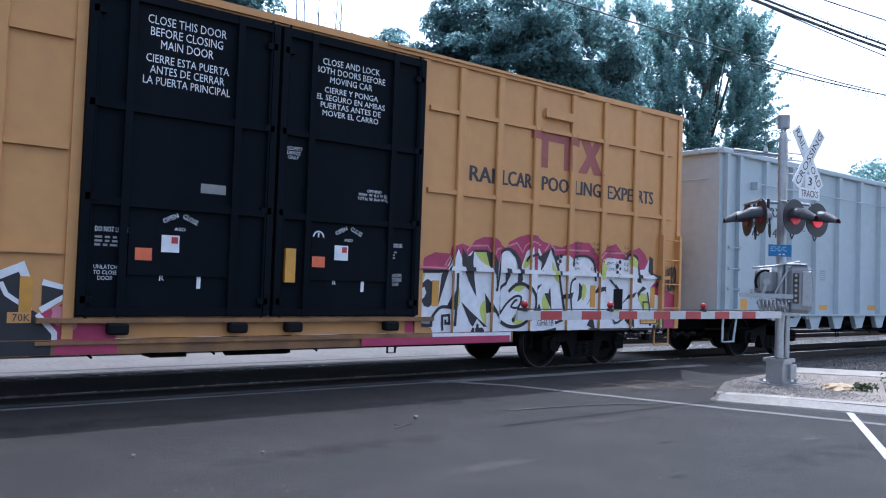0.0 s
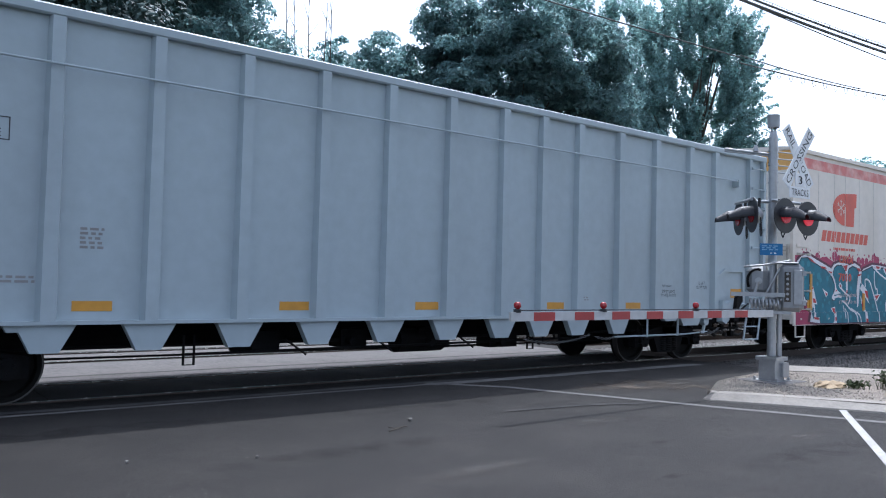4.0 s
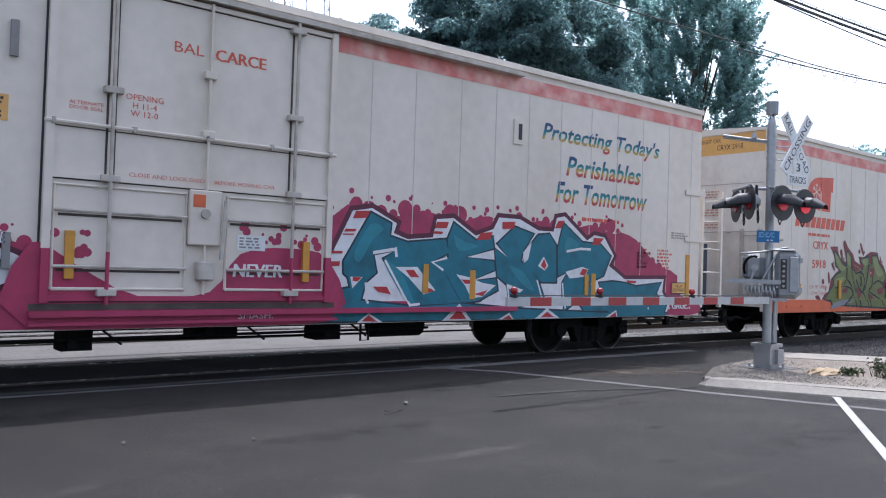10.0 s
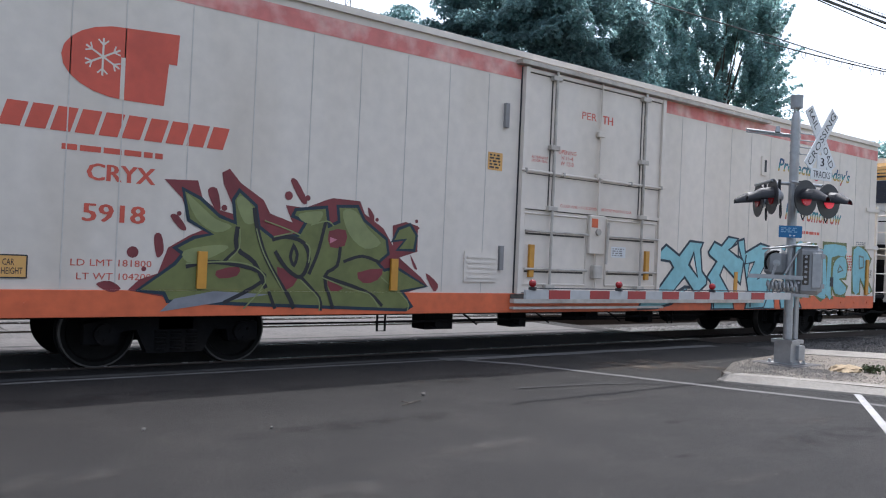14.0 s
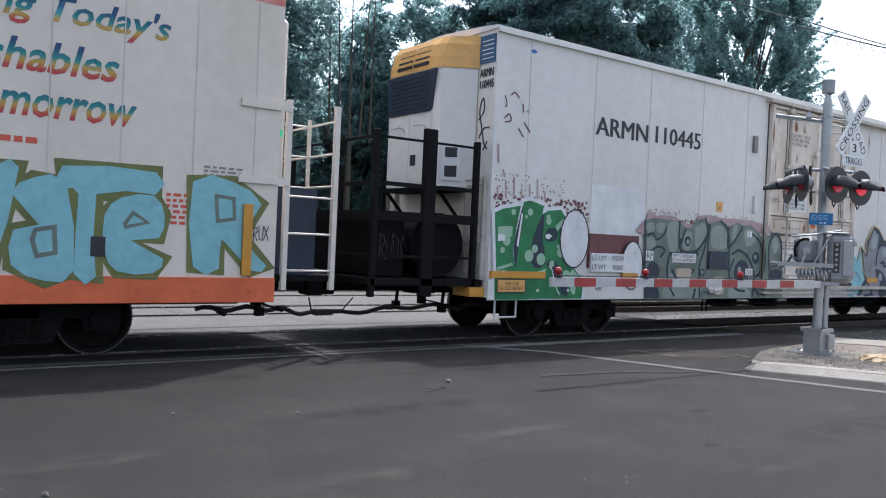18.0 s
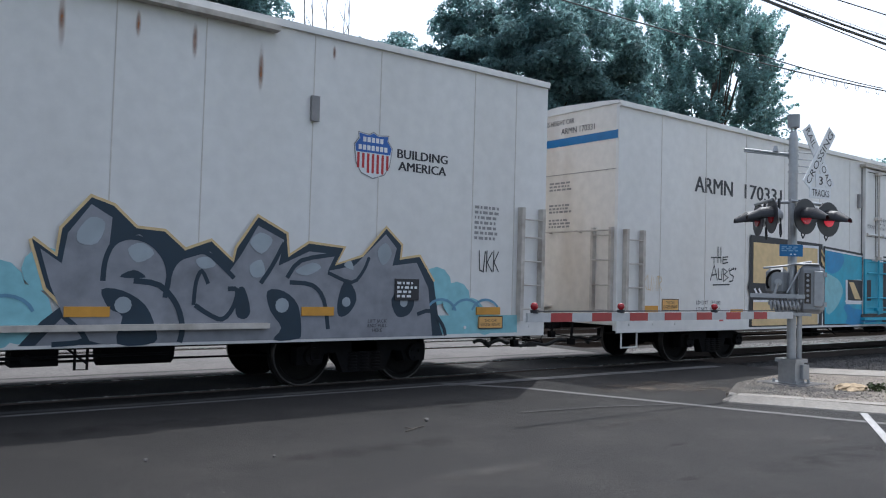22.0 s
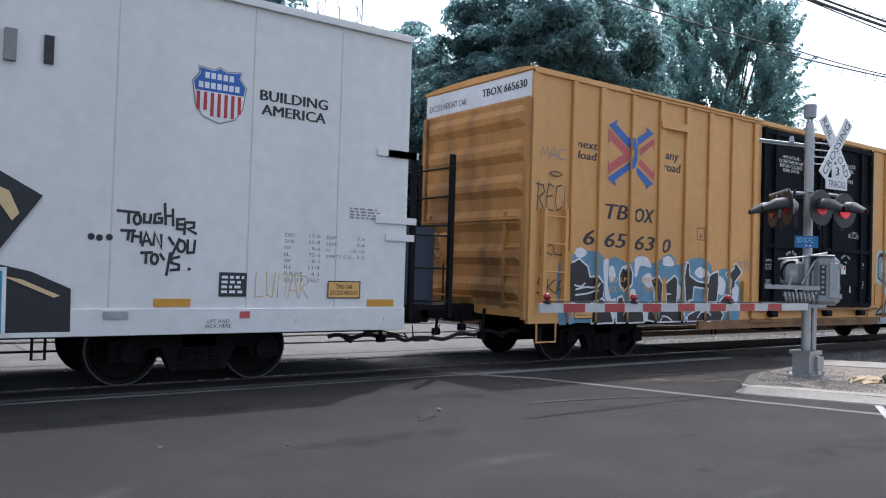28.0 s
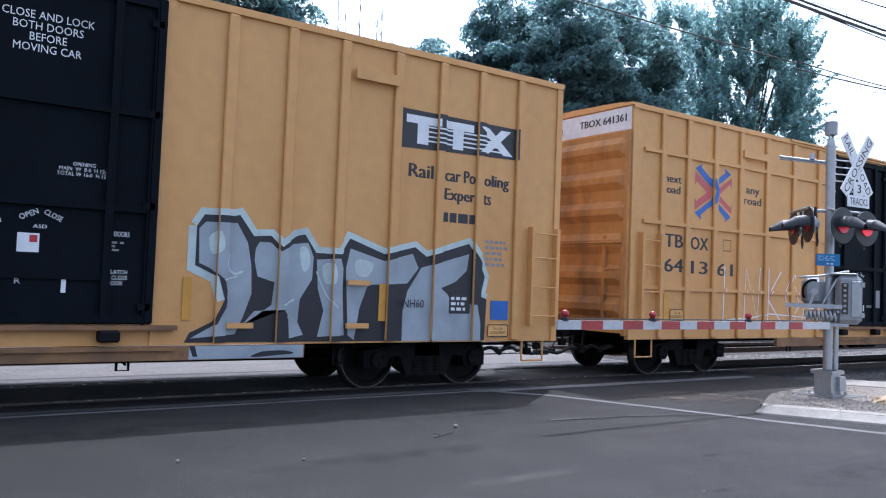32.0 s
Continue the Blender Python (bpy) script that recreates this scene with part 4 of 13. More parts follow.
def mural_c(c, y, **kw):
    spray(c, MAROON, fills=[[(0.07, 2.09), (0.29, 1.7), (0.53, 1.32), (0.9, 1.19), (0.78, 0.77), (0.67, 0.78), (0.79, 1.13), (0.42, 1.32), (0, 2.06)]], lines=[([(0.07, 2.09), (0.21, 2.29), (0.38, 2.4), (0.68, 2.47), (1.24, 2.32), (1.93, 2.14), (2.07, 2.25), (2.33, 2.31), (2.67, 2.31), (2.91, 2.25), (3.23, 2.32), (3.53, 2.24), (3.62, 2.1), (3.75, 2.18), (4.29, 2.31), (4.78, 2.3), (5.28, 2.26), (6.04, 2.3), (6.39, 2.24), (6.68, 2.36), (7.05, 2.34), (7.34, 2.2), (7.28, 1.67), (7.98, 1.64), (8.18, 1.72), (8.6, 1.67), (9.05, 1.48), (9.12, 1.4), (8.62, 1.17), (8.41, 0.93), (8.52, 0.74), (1.33, 0.74), (0.79, 0.79)], 0.13)], y=y - 0.0005, **kw)
    spray(c, SPRAYWHITE, fills=[[(0.07, 2.09), (0.21, 2.29), (0.38, 2.4), (0.68, 2.47), (1.24, 2.32), (1.93, 2.14), (2.07, 2.25), (2.33, 2.31), (2.67, 2.31), (2.91, 2.25), (3.23, 2.32), (3.53, 2.24), (3.62, 2.1), (3.75, 2.18), (4.29, 2.31), (4.78, 2.3), (5.28, 2.26), (6.04, 2.3), (6.39, 2.24), (6.68, 2.36), (7.05, 2.34), (7.34, 2.2), (7.28, 1.67), (7.98, 1.64), (8.18, 1.72), (8.6, 1.67), (9.05, 1.48), (9.12, 1.4), (8.62, 1.17), (8.41, 0.93), (8.52, 0.74), (1.33, 0.74), (0.79, 0.79), (0.9, 1.19), (0.53, 1.32), (0.29, 1.7)]], y=y - 0.005, **kw)
    spray(c, DARKLINE, fills=[[(0.16, 2.13), (0.38, 2.37), (0.69, 2.39), (1.12, 2.25), (1.67, 2.1), (1.99, 1.91), (2.11, 1.71), (2.07, 1.47), (1.99, 1.29), (1.28, 1.26), (0.9, 1.26), (0.61, 1.33), (0.38, 1.64), (0.23, 1.91)], [(1.06, 1.18), (1.08, 1.32), (7.85, 1.39), (8.21, 0.74), (1.31, 0.74), (1.25, 0.87), (1.07, 0.87)], [(1.98, 1.94), (2.06, 2.16), (2.25, 2.25), (2.5, 2.25), (2.67, 2.15), (2.73, 2.04), (2.8, 1.53), (2.73, 1.3), (2.12, 1.29), (2.08, 1.54)], [(2.84, 2.15), (3.11, 2.25), (3.34, 2.21), (3.5, 2.09), (3.41, 1.88), (3.37, 1.3), (2.84, 1.3), (2.8, 1.56)]], y=y - 0.0062, **kw)
    spray(c, DARKLINE, fills=[[(3.6, 2.1), (4.29, 2.28), (4.43, 2.14), (4.46, 1.84), (4.6, 1.59), (4.48, 1.35), (3.54, 1.29), (3.38, 1.34), (3.39, 1.71), (3.5, 1.8), (3.63, 1.77)], [(4.36, 2.24), (5, 2.26), (5.12, 2.12), (5.42, 2.07), (5.36, 2.23), (6.02, 2.25), (6.11, 1.55), (6.26, 1.29), (4.4, 1.28)], [(6.06, 2.02), (6.12, 2.14), (6.77, 2.31), (7.01, 2.22), (7.01, 1.64), (6.64, 1.62), (7.19, 1.29), (5.98, 1.29), (5.97, 1.62)], [(7.11, 1.59), (8.17, 1.61), (8.11, 1.69), (8.41, 1.65), (8.81, 1.46), (8.24, 1.16), (8.26, 1.3), (7.4, 1.2), (7.12, 1.34)]], y=y - 0.0065, **kw)
    spray(c, TEAL, fills=[[(0.19, 2.12), (0.4, 2.35), (0.68, 2.36), (1.12, 2.22), (1.65, 2.07), (1.97, 1.89), (2.07, 1.71), (2.04, 1.49), (1.96, 1.31), (1.28, 1.28), (0.91, 1.3), (0.63, 1.35), (0.41, 1.64), (0.25, 1.92)], [(1.09, 1.16), (1.11, 1.31), (7.81, 1.36), (8.14, 0.74), (1.33, 0.74), (1.26, 0.9), (1.1, 0.9)], [(2.01, 1.94), (2.08, 2.14), (2.26, 2.22), (2.49, 2.22), (2.64, 2.13), (2.69, 2.02), (2.76, 1.54), (2.7, 1.31), (2.14, 1.32), (2.11, 1.54)], [(2.87, 2.13), (3.11, 2.21), (3.32, 2.18), (3.46, 2.07), (3.37, 1.88), (3.32, 1.31), (2.87, 1.31), (2.83, 1.56)]], y=y - 0.0072, label="teal letters with white and red edges", **kw)
    spray(c, TEAL, fills=[[(3.65, 2.09), (4.28, 2.24), (4.38, 2.13), (4.41, 1.83), (4.55, 1.61), (4.44, 1.36), (3.56, 1.31), (3.41, 1.35), (3.42, 1.68), (3.52, 1.76), (3.67, 1.76)], [(4.4, 2.21), (4.97, 2.22), (5.09, 2.09), (5.46, 2.03), (5.4, 2.2), (5.98, 2.21), (6.07, 1.53), (6.2, 1.31), (4.44, 1.3)], [(6.12, 2.02), (6.16, 2.11), (6.77, 2.27), (6.95, 2.19), (6.94, 1.68), (6.56, 1.63), (7.08, 1.32), (6.04, 1.31), (6.02, 1.62)], [(7.17, 1.55), (8.2, 1.57), (8.17, 1.64), (8.39, 1.6), (8.73, 1.45), (8.31, 1.21), (8.3, 1.33), (7.37, 1.24), (7.18, 1.35)]], y=y - 0.0075, **kw)
    spray(c, SPRAYWHITE, fills=[[(0.77, 1.71), (0.98, 1.67), (1.18, 1.22), (0.93, 1.22), (0.89, 1.52)], [(1.46, 1.62), (1.73, 1.52), (1.75, 1.46), (1.64, 1.4)], [(1.91, 1.12), (2.13, 1.17), (2.18, 0.74), (1.99, 0.74), (2.06, 0.83), (2.05, 0.94)], [(0.96, 1.21), (1.07, 1.2), (1.09, 0.88), (1.26, 0.9), (1.24, 0.78), (0.96, 0.79), (0.98, 0.93)], [(2.15, 1.69), (2.27, 1.58), (2.44, 1.51), (2.2, 1.47), (2.1, 1.47)], [(2.48, 2.27), (2.83, 2.29), (2.89, 2.21), (2.81, 2.06), (2.68, 2.1)], [(2.7, 2.09), (2.83, 2.09), (2.83, 1.56), (2.74, 1.5)], [(3.32, 2.22), (3.54, 2.21), (3.63, 2.08), (3.53, 1.73), (3.44, 1.17), (3.37, 1.13), (3.34, 1.57), (3.41, 1.95), (3.49, 2.07)]], y=y - 0.0105, **kw)
    spray(c, SPRAYWHITE, fills=[[(3.66, 1.78), (3.95, 1.62), (4.03, 1.34), (4.11, 1.22), (3.94, 1.34), (3.53, 1.65)], [(3.55, 1.48), (3.93, 0.99), (4, 0.74), (3.84, 0.74), (3.79, 1.03), (3.61, 1.26)], [(4.39, 1.49), (4.81, 1.51), (4.55, 1.29)], [(5.29, 1.44), (5.48, 1.44), (5.33, 1.27), (5.22, 1.22), (5.28, 1.01), (5.25, 0.88), (5.13, 0.96), (5.08, 1.22), (5.15, 1.35)], [(5.9, 1.14), (6.08, 1.2), (6.38, 1.18), (6.52, 1), (6.57, 0.74), (6.14, 0.74), (6.08, 0.96)], [(5.98, 2.22), (6.39, 2.23), (6.54, 2.17), (6.05, 2.07)], [(6.99, 2.3), (7.28, 2.2), (7.24, 1.66), (6.96, 1.65)], [(6.56, 1.64), (7.08, 1.63), (7.17, 1.38), (6.74, 1.49)]], y=y - 0.0108, **kw)
    spray(c, SPRAYWHITE, fills=[[(4.39, 2.3), (4.84, 2.29), (4.78, 2.19), (4.51, 2.17)], [(4.98, 2.25), (5.33, 2.25), (5.38, 2.12), (5.09, 2.11)], [(5.9, 1.51), (6.01, 1.67), (6.27, 1.52), (6.24, 1.47)], [(8.14, 0.93), (8.48, 0.9), (8.52, 0.74), (8.21, 0.74)]], y=y - 0.0111, **kw)
    spray(c, SPRAYWHITE, lines=[(smooth([(1.93, 2.02), (2.08, 1.83), (2.15, 1.69), (2.11, 1.53), (1.99, 1.39), (2.28, 1.43), (2.48, 1.41)], 3, False), 0.06), (smooth([(2.48, 1.62), (2.69, 1.52), (2.93, 1.43), (2.94, 1.34), (2.84, 1.22)], 3, False), 0.05), (smooth([(2.59, 1.19), (2.68, 0.85)], 3, False), 0.04), (smooth([(2.67, 1.11), (2.76, 1.02), (2.82, 0.74)], 3, False), 0.04), (smooth([(3.02, 1.11), (3.36, 0.99), (3.51, 0.88), (3.56, 0.74)], 3, False), 0.04), (smooth([(2.53, 1.31), (2.7, 1.25), (2.94, 1.11), (3.28, 0.96), (3.38, 0.74)], 3, False), 0.05), (smooth([(3.86, 1.69), (3.83, 1.87), (3.96, 1.9), (4.14, 1.82), (4.32, 1.55), (4.47, 1.3), (4.64, 0.98), (4.68, 0.74)], 3, False), 0.05), (smooth([(4.4, 2.14), (4.4, 1.87), (4.47, 1.67), (4.58, 1.63), (4.59, 1.5)], 3, False), 0.05)], y=y - 0.0118, **kw)
    spray(c, SPRAYWHITE, lines=[(smooth([(4.34, 2.24), (4.78, 2.05), (5.56, 1.81), (5.62, 1.74), (5.47, 1.52)], 3, False), 0.05), (smooth([(4.98, 2.23), (5.1, 2.1), (5.34, 2.05), (5.66, 2.08), (5.81, 1.88), (5.78, 1.66), (5.58, 1.35), (5.31, 1.4)], 3, False), 0.05), (smooth([(5.99, 2.22), (6.01, 1.75), (5.93, 1.53)], 3, False), 0.04), (smooth([(6.17, 1.8), (6.46, 1.83), (6.59, 1.68), (6.72, 1.53), (7.14, 1.27), (7.86, 0.98)], 3, False), 0.05), (smooth([(5.32, 1.22), (5.55, 1.16), (5.75, 0.92), (5.82, 0.74)], 3, False), 0.04), (smooth([(7.16, 0.74), (8.14, 0.74), (8.1, 0.88)], 3, False), 0.04), (smooth([(6.03, 1.52), (6.24, 1.48), (6.29, 1.34)], 3, False), 0.04), (smooth([(2.34, 1.72), (2.4, 1.77), (2.48, 1.71), (2.48, 1.64), (2.4, 1.65), (2.34, 1.72)], 3, False), 0.04)], y=y - 0.0121, **kw)
    spray(c, TEAL, fills=[[(0.87, 0.98), (0.96, 1.15), (1.03, 1.13), (0.95, 0.84)]], y=y - 0.0132, **kw)
    spray(c, SPRAYRED, fills=[[(0.88, 1.66), (0.97, 1.66), (0.99, 1.59), (0.9, 1.6)], [(0.96, 1.37), (1.08, 1.36), (1.13, 1.25), (0.99, 1.26)], [(1.6, 1.53), (1.73, 1.48), (1.64, 1.43)], [(1.96, 1.12), (2.11, 1.12), (2.12, 1.02), (2.05, 0.97)], [(2.08, 0.89), (2.16, 0.89), (2.17, 0.8), (2.09, 0.8)], [(2.14, 1.59), (2.27, 1.6), (2.16, 1.54)], [(2.56, 2.23), (2.81, 2.26), (2.75, 2.1), (2.69, 2.1)], [(2.75, 1.59), (2.82, 1.59), (2.8, 1.53), (2.74, 1.52)], [(3.34, 2.19), (3.52, 2.19), (3.6, 2.11), (3.45, 2.1)], [(3.39, 2.02), (3.59, 2.05), (3.57, 2), (3.38, 1.96)], [(3.8, 1.6), (3.98, 1.58), (4.05, 1.37), (3.91, 1.42)]], y=y - 0.0142, **kw)
    spray(c, SPRAYRED, fills=[[(3.85, 0.84), (3.97, 0.83), (3.99, 0.74), (3.86, 0.74)], [(3.64, 1.32), (3.7, 1.22), (3.73, 1.09), (3.65, 1.18)], [(4.43, 1.46), (4.7, 1.48), (4.53, 1.35)], [(4.48, 2.28), (4.74, 2.27), (4.7, 2.21), (4.53, 2.21)], [(5.01, 2.23), (5.29, 2.23), (5.34, 2.15), (5.11, 2.13)], [(6.03, 2.21), (6.33, 2.2), (6.4, 2.14), (6.07, 2.12)], [(7.03, 2.26), (7.24, 2.19), (7.22, 2.06), (7, 2.05)], [(6.98, 1.72), (7.22, 1.73), (7.22, 1.66), (6.98, 1.66)], [(6.66, 1.61), (6.98, 1.61), (7.09, 1.48), (6.77, 1.54)], [(5.2, 1.43), (5.43, 1.43), (5.33, 1.33), (5.21, 1.33)], [(5.11, 1.17), (5.23, 1.17), (5.24, 1.05), (5.13, 1.05)]], y=y - 0.0145, **kw)
    spray(c, SPRAYRED, fills=[[(5.97, 1.14), (6.31, 1.16), (6.38, 1.08), (6.14, 1.04)], [(6.18, 0.85), (6.5, 0.85), (6.53, 0.74), (6.18, 0.74)], [(7.7, 1.28), (8.21, 1.26), (8.06, 1.12), (7.79, 1.15)], [(8.22, 0.79), (8.46, 0.77), (8.49, 0.74), (8.24, 0.74)], [(8.35, 1.71), (8.68, 1.62), (8.35, 1.66)], [(8.4, 1.24), (8.7, 1.28), (8.34, 1.17)], [(0.97, 0.91), (1.23, 0.88), (1.21, 0.83), (0.99, 0.85)], [(0.68, 2.4), (0.93, 2.33), (1.09, 2.24), (0.86, 2.29)], [(1.31, 2.19), (1.58, 2.17), (1.69, 2.13), (1.42, 2.13)], [(1.76, 2.07), (1.93, 2.06), (1.95, 2.01), (1.83, 2.03)], [(5.97, 1.62), (6.11, 1.59), (6.2, 1.53), (5.99, 1.52)]], y=y - 0.0148, **kw)
    spray(c, SPRAYRED, fills=[[(2.38, 1.73), (2.45, 1.7), (2.44, 1.66), (2.39, 1.69)]], y=y - 0.0151, **kw)
    spray(c, TEAL_LIGHT, dots=[(0.45, 2.21, 0.09), (0.74, 2.23, 0.08), (0.54, 1.96, 0.1), (0.71, 1.48, 0.07), (1.26, 1.93, 0.09), (1.36, 1.83, 0.06), (1.2, 1.73, 0.05), (1, 1.99, 0.05), (1.73, 1.88, 0.07), (1.83, 1.96, 0.05), (1.58, 1.33, 0.04), (1.48, 1.19, 0.06), (1.82, 1.26, 0.05), (2.3, 2.05, 0.06), (2.45, 1.91, 0.05), (3.08, 1.94, 0.07), (3.01, 1.64, 0.06), (3.22, 1.41, 0.05), (4.03, 1.98, 0.06), (4.17, 1.75, 0.08), (4.33, 1.18, 0.07), (4.06, 0.98, 0.06), (4.9, 1.52, 0.07), (4.81, 1.26, 0.06), (5.64, 1.01, 0.08), (5.85, 1.27, 0.05), (5.4, 1.87, 0.05), (6.4, 1.9, 0.07), (6.63, 2, 0.05), (6.3, 1.45, 0.06)], y=y - 0.009, **kw)
    spray(c, TEAL_LIGHT, dots=[(6.9, 1.08, 0.07), (7.28, 0.99, 0.06), (7.67, 0.84, 0.05), (4.97, 0.93, 0.06), (2.95, 0.89, 0.06), (2.41, 0.9, 0.05), (1.69, 0.91, 0.08)], y=y - 0.0093, **kw)


def mural_e_word(c, y):
    spray(c, TAN, lines=[([(11.54, 1.94), (11.81, 1.74), (11.85, 2.07), (12.15, 2.45), (12.4, 2.37), (12.67, 2.12), (13.01, 2.1), (13.27, 1.88), (13.6, 2.01), (13.91, 1.75), (13.95, 1.94), (14.23, 2.36), (14.64, 2.16), (14.68, 1.85), (14.99, 2.05), (15.53, 2.01), (15.4, 1.76), (15.86, 1.9), (16.25, 2.33), (16.52, 2.1), (16.5, 1.88), (16.86, 1.94), (17.14, 1.56)], 0.07), ([(11.54, 1.94), (11.71, 1.39), (11.89, 1.2)], 0.07)], y=y - 0.)
    spray(c, DARKLINE, fills=[[(11.54, 1.94), (11.81, 1.74), (11.85, 2.07), (12.15, 2.45), (12.4, 2.37), (12.67, 2.12), (13.01, 2.1), (13.27, 1.88), (13.6, 2.01), (13.91, 1.75), (13.95, 1.94), (14.23, 2.36), (14.64, 2.16), (14.68, 1.85), (14.99, 2.05), (15.53, 2.01), (15.4, 1.76), (15.86, 1.9), (16.25, 2.33), (16.52, 2.1), (16.5, 1.88), (16.86, 1.94), (17.14, 1.56), (17.27, 0.91), (17.34, 0.74), (11.62, 0.74), (11.45, 0.74), (11.67, 1.01), (11.89, 1.2), (11.71, 1.39)]], y=y - 0.003, label="grey graffiti with dark edges and a tan outline")
    spray(c, GREYSPRAY, fills=[[(11.63, 1.83), (11.86, 1.67), (11.91, 2.02), (12.15, 2.37), (12.39, 2.23), (12.36, 1.8), (12.51, 2), (12.71, 2.05), (12.95, 1.89), (13.1, 1.62), (13.23, 1.76), (13.59, 1.88), (13.86, 1.64), (14.01, 1.86), (14.23, 2.25), (14.61, 2.08), (14.54, 1.73), (14.99, 1.94), (15.41, 1.92), (15.29, 1.68), (15.72, 1.77), (16.24, 2.25), (16.44, 2.05), (16.37, 1.79), (16.81, 1.85), (17.04, 1.47), (17.14, 0.74), (11.62, 0.74), (11.9, 1.07), (11.75, 1.42)]], y=y - 0.0042)
    spray(c, DARKLINE, fills=[smooth([(12.3, 1.38), (12.54, 1.37), (12.81, 1.2), (12.94, 0.92), (12.93, 0.74), (12.5, 0.74), (12.55, 1.06), (12.39, 1.16)], 3), smooth([(13.97, 1.39), (14.07, 1.42), (14.16, 1.13), (14.08, 1.02), (13.96, 1.09)], 3), smooth([(14.39, 1.39), (14.63, 1.39), (14.85, 1.2), (14.91, 0.82), (14.83, 0.74), (14.5, 0.74), (14.61, 0.9), (14.44, 1.13)], 3), smooth([(15.55, 1.53), (15.69, 1.49), (15.77, 1.29), (15.65, 1.09), (15.49, 1.05), (15.46, 1.25)], 3), smooth([(16.37, 1.29), (16.57, 1.46), (16.78, 1.29), (16.7, 1.08), (16.48, 1.04)], 3), smooth([(12.5, 1.53), (12.66, 1.62), (12.8, 1.53)], 3), smooth([(11.83, 0.74), (11.91, 0.78), (12.15, 0.79), (12.34, 0.74), (12.41, 0.74)], 3), smooth([(13.83, 0.74), (14.09, 0.74), (14.41, 0.74), (14.5, 0.74)], 3)], y=y - 0.006)
    spray(c, DARKLINE, lines=[(smooth([(12.31, 1.48), (12.33, 1.73), (12.42, 1.93), (12.61, 2.01), (12.85, 1.95), (13.03, 1.75), (13.08, 1.51), (13.04, 1.32)], 3, False), 0.06), (smooth([(12.66, 1.49), (12.97, 1.44), (13.19, 1.2), (13.27, 0.92), (13.24, 0.74)], 3, False), 0.07), (smooth([(13.04, 1.29), (13.1, 1.62), (13.23, 1.79), (13.52, 1.87), (13.79, 1.67), (13.92, 1.55)], 3, False), 0.06), (smooth([(13.4, 1.2), (13.42, 1.48), (13.49, 1.63), (13.58, 1.47)], 3, False), 0.05), (smooth([(13.42, 1.2), (13.59, 1.09), (13.78, 1.02), (13.92, 1.17), (13.97, 1.39), (13.84, 1.41)], 3, False), 0.06), (smooth([(14.29, 1.49), (14.45, 1.73), (14.61, 2.04)], 3, False), 0.06), (smooth([(14.67, 1.57), (14.87, 1.81), (15.41, 1.92)], 3, False), 0.06), (smooth([(14.71, 1.51), (15.05, 1.48), (15.24, 1.28), (15.32, 0.87)], 3, False), 0.06)], y=y - 0.0085)
    spray(c, DARKLINE, lines=[(smooth([(16.84, 1.07), (17.1, 1.12), (17.33, 0.9), (17.39, 0.74)], 3, False), 0.06), (smooth([(15.29, 1.66), (15.68, 1.53), (15.87, 1.7), (15.96, 1.9)], 3, False), 0.05), (smooth([(11.9, 1.07), (12.15, 0.8), (11.79, 0.75)], 3, False), 0.06)], y=y - 0.0088)
    spray(c, SILVER, fills=[smooth([(12.01, 2.04), (12.15, 2.22), (12.31, 2.16), (12.23, 1.92), (12.04, 1.91)], 3), smooth([(12.58, 1.87), (12.75, 1.95), (12.89, 1.82), (12.69, 1.71)], 3), smooth([(13.41, 1.77), (13.56, 1.81), (13.67, 1.71), (13.49, 1.66)], 3), smooth([(14.12, 2.02), (14.26, 2.16), (14.44, 2.07), (14.29, 1.88)], 3), smooth([(14.13, 1.72), (14.29, 1.8), (14.34, 1.61), (14.18, 1.57)], 3), smooth([(14.79, 1.67), (15.04, 1.79), (15.18, 1.72), (14.96, 1.61)], 3), smooth([(16.1, 1.99), (16.24, 2.12), (16.35, 1.96), (16.2, 1.79)], 3), smooth([(15.54, 1.77), (15.65, 1.84), (15.7, 1.71)], 3)], dots=[(12.55, 1.2, 0.1), (14.61, 1.2, 0.1), (15.6, 1.25, 0.07), (16.59, 1.25, 0.07)], y=y - 0.0105)


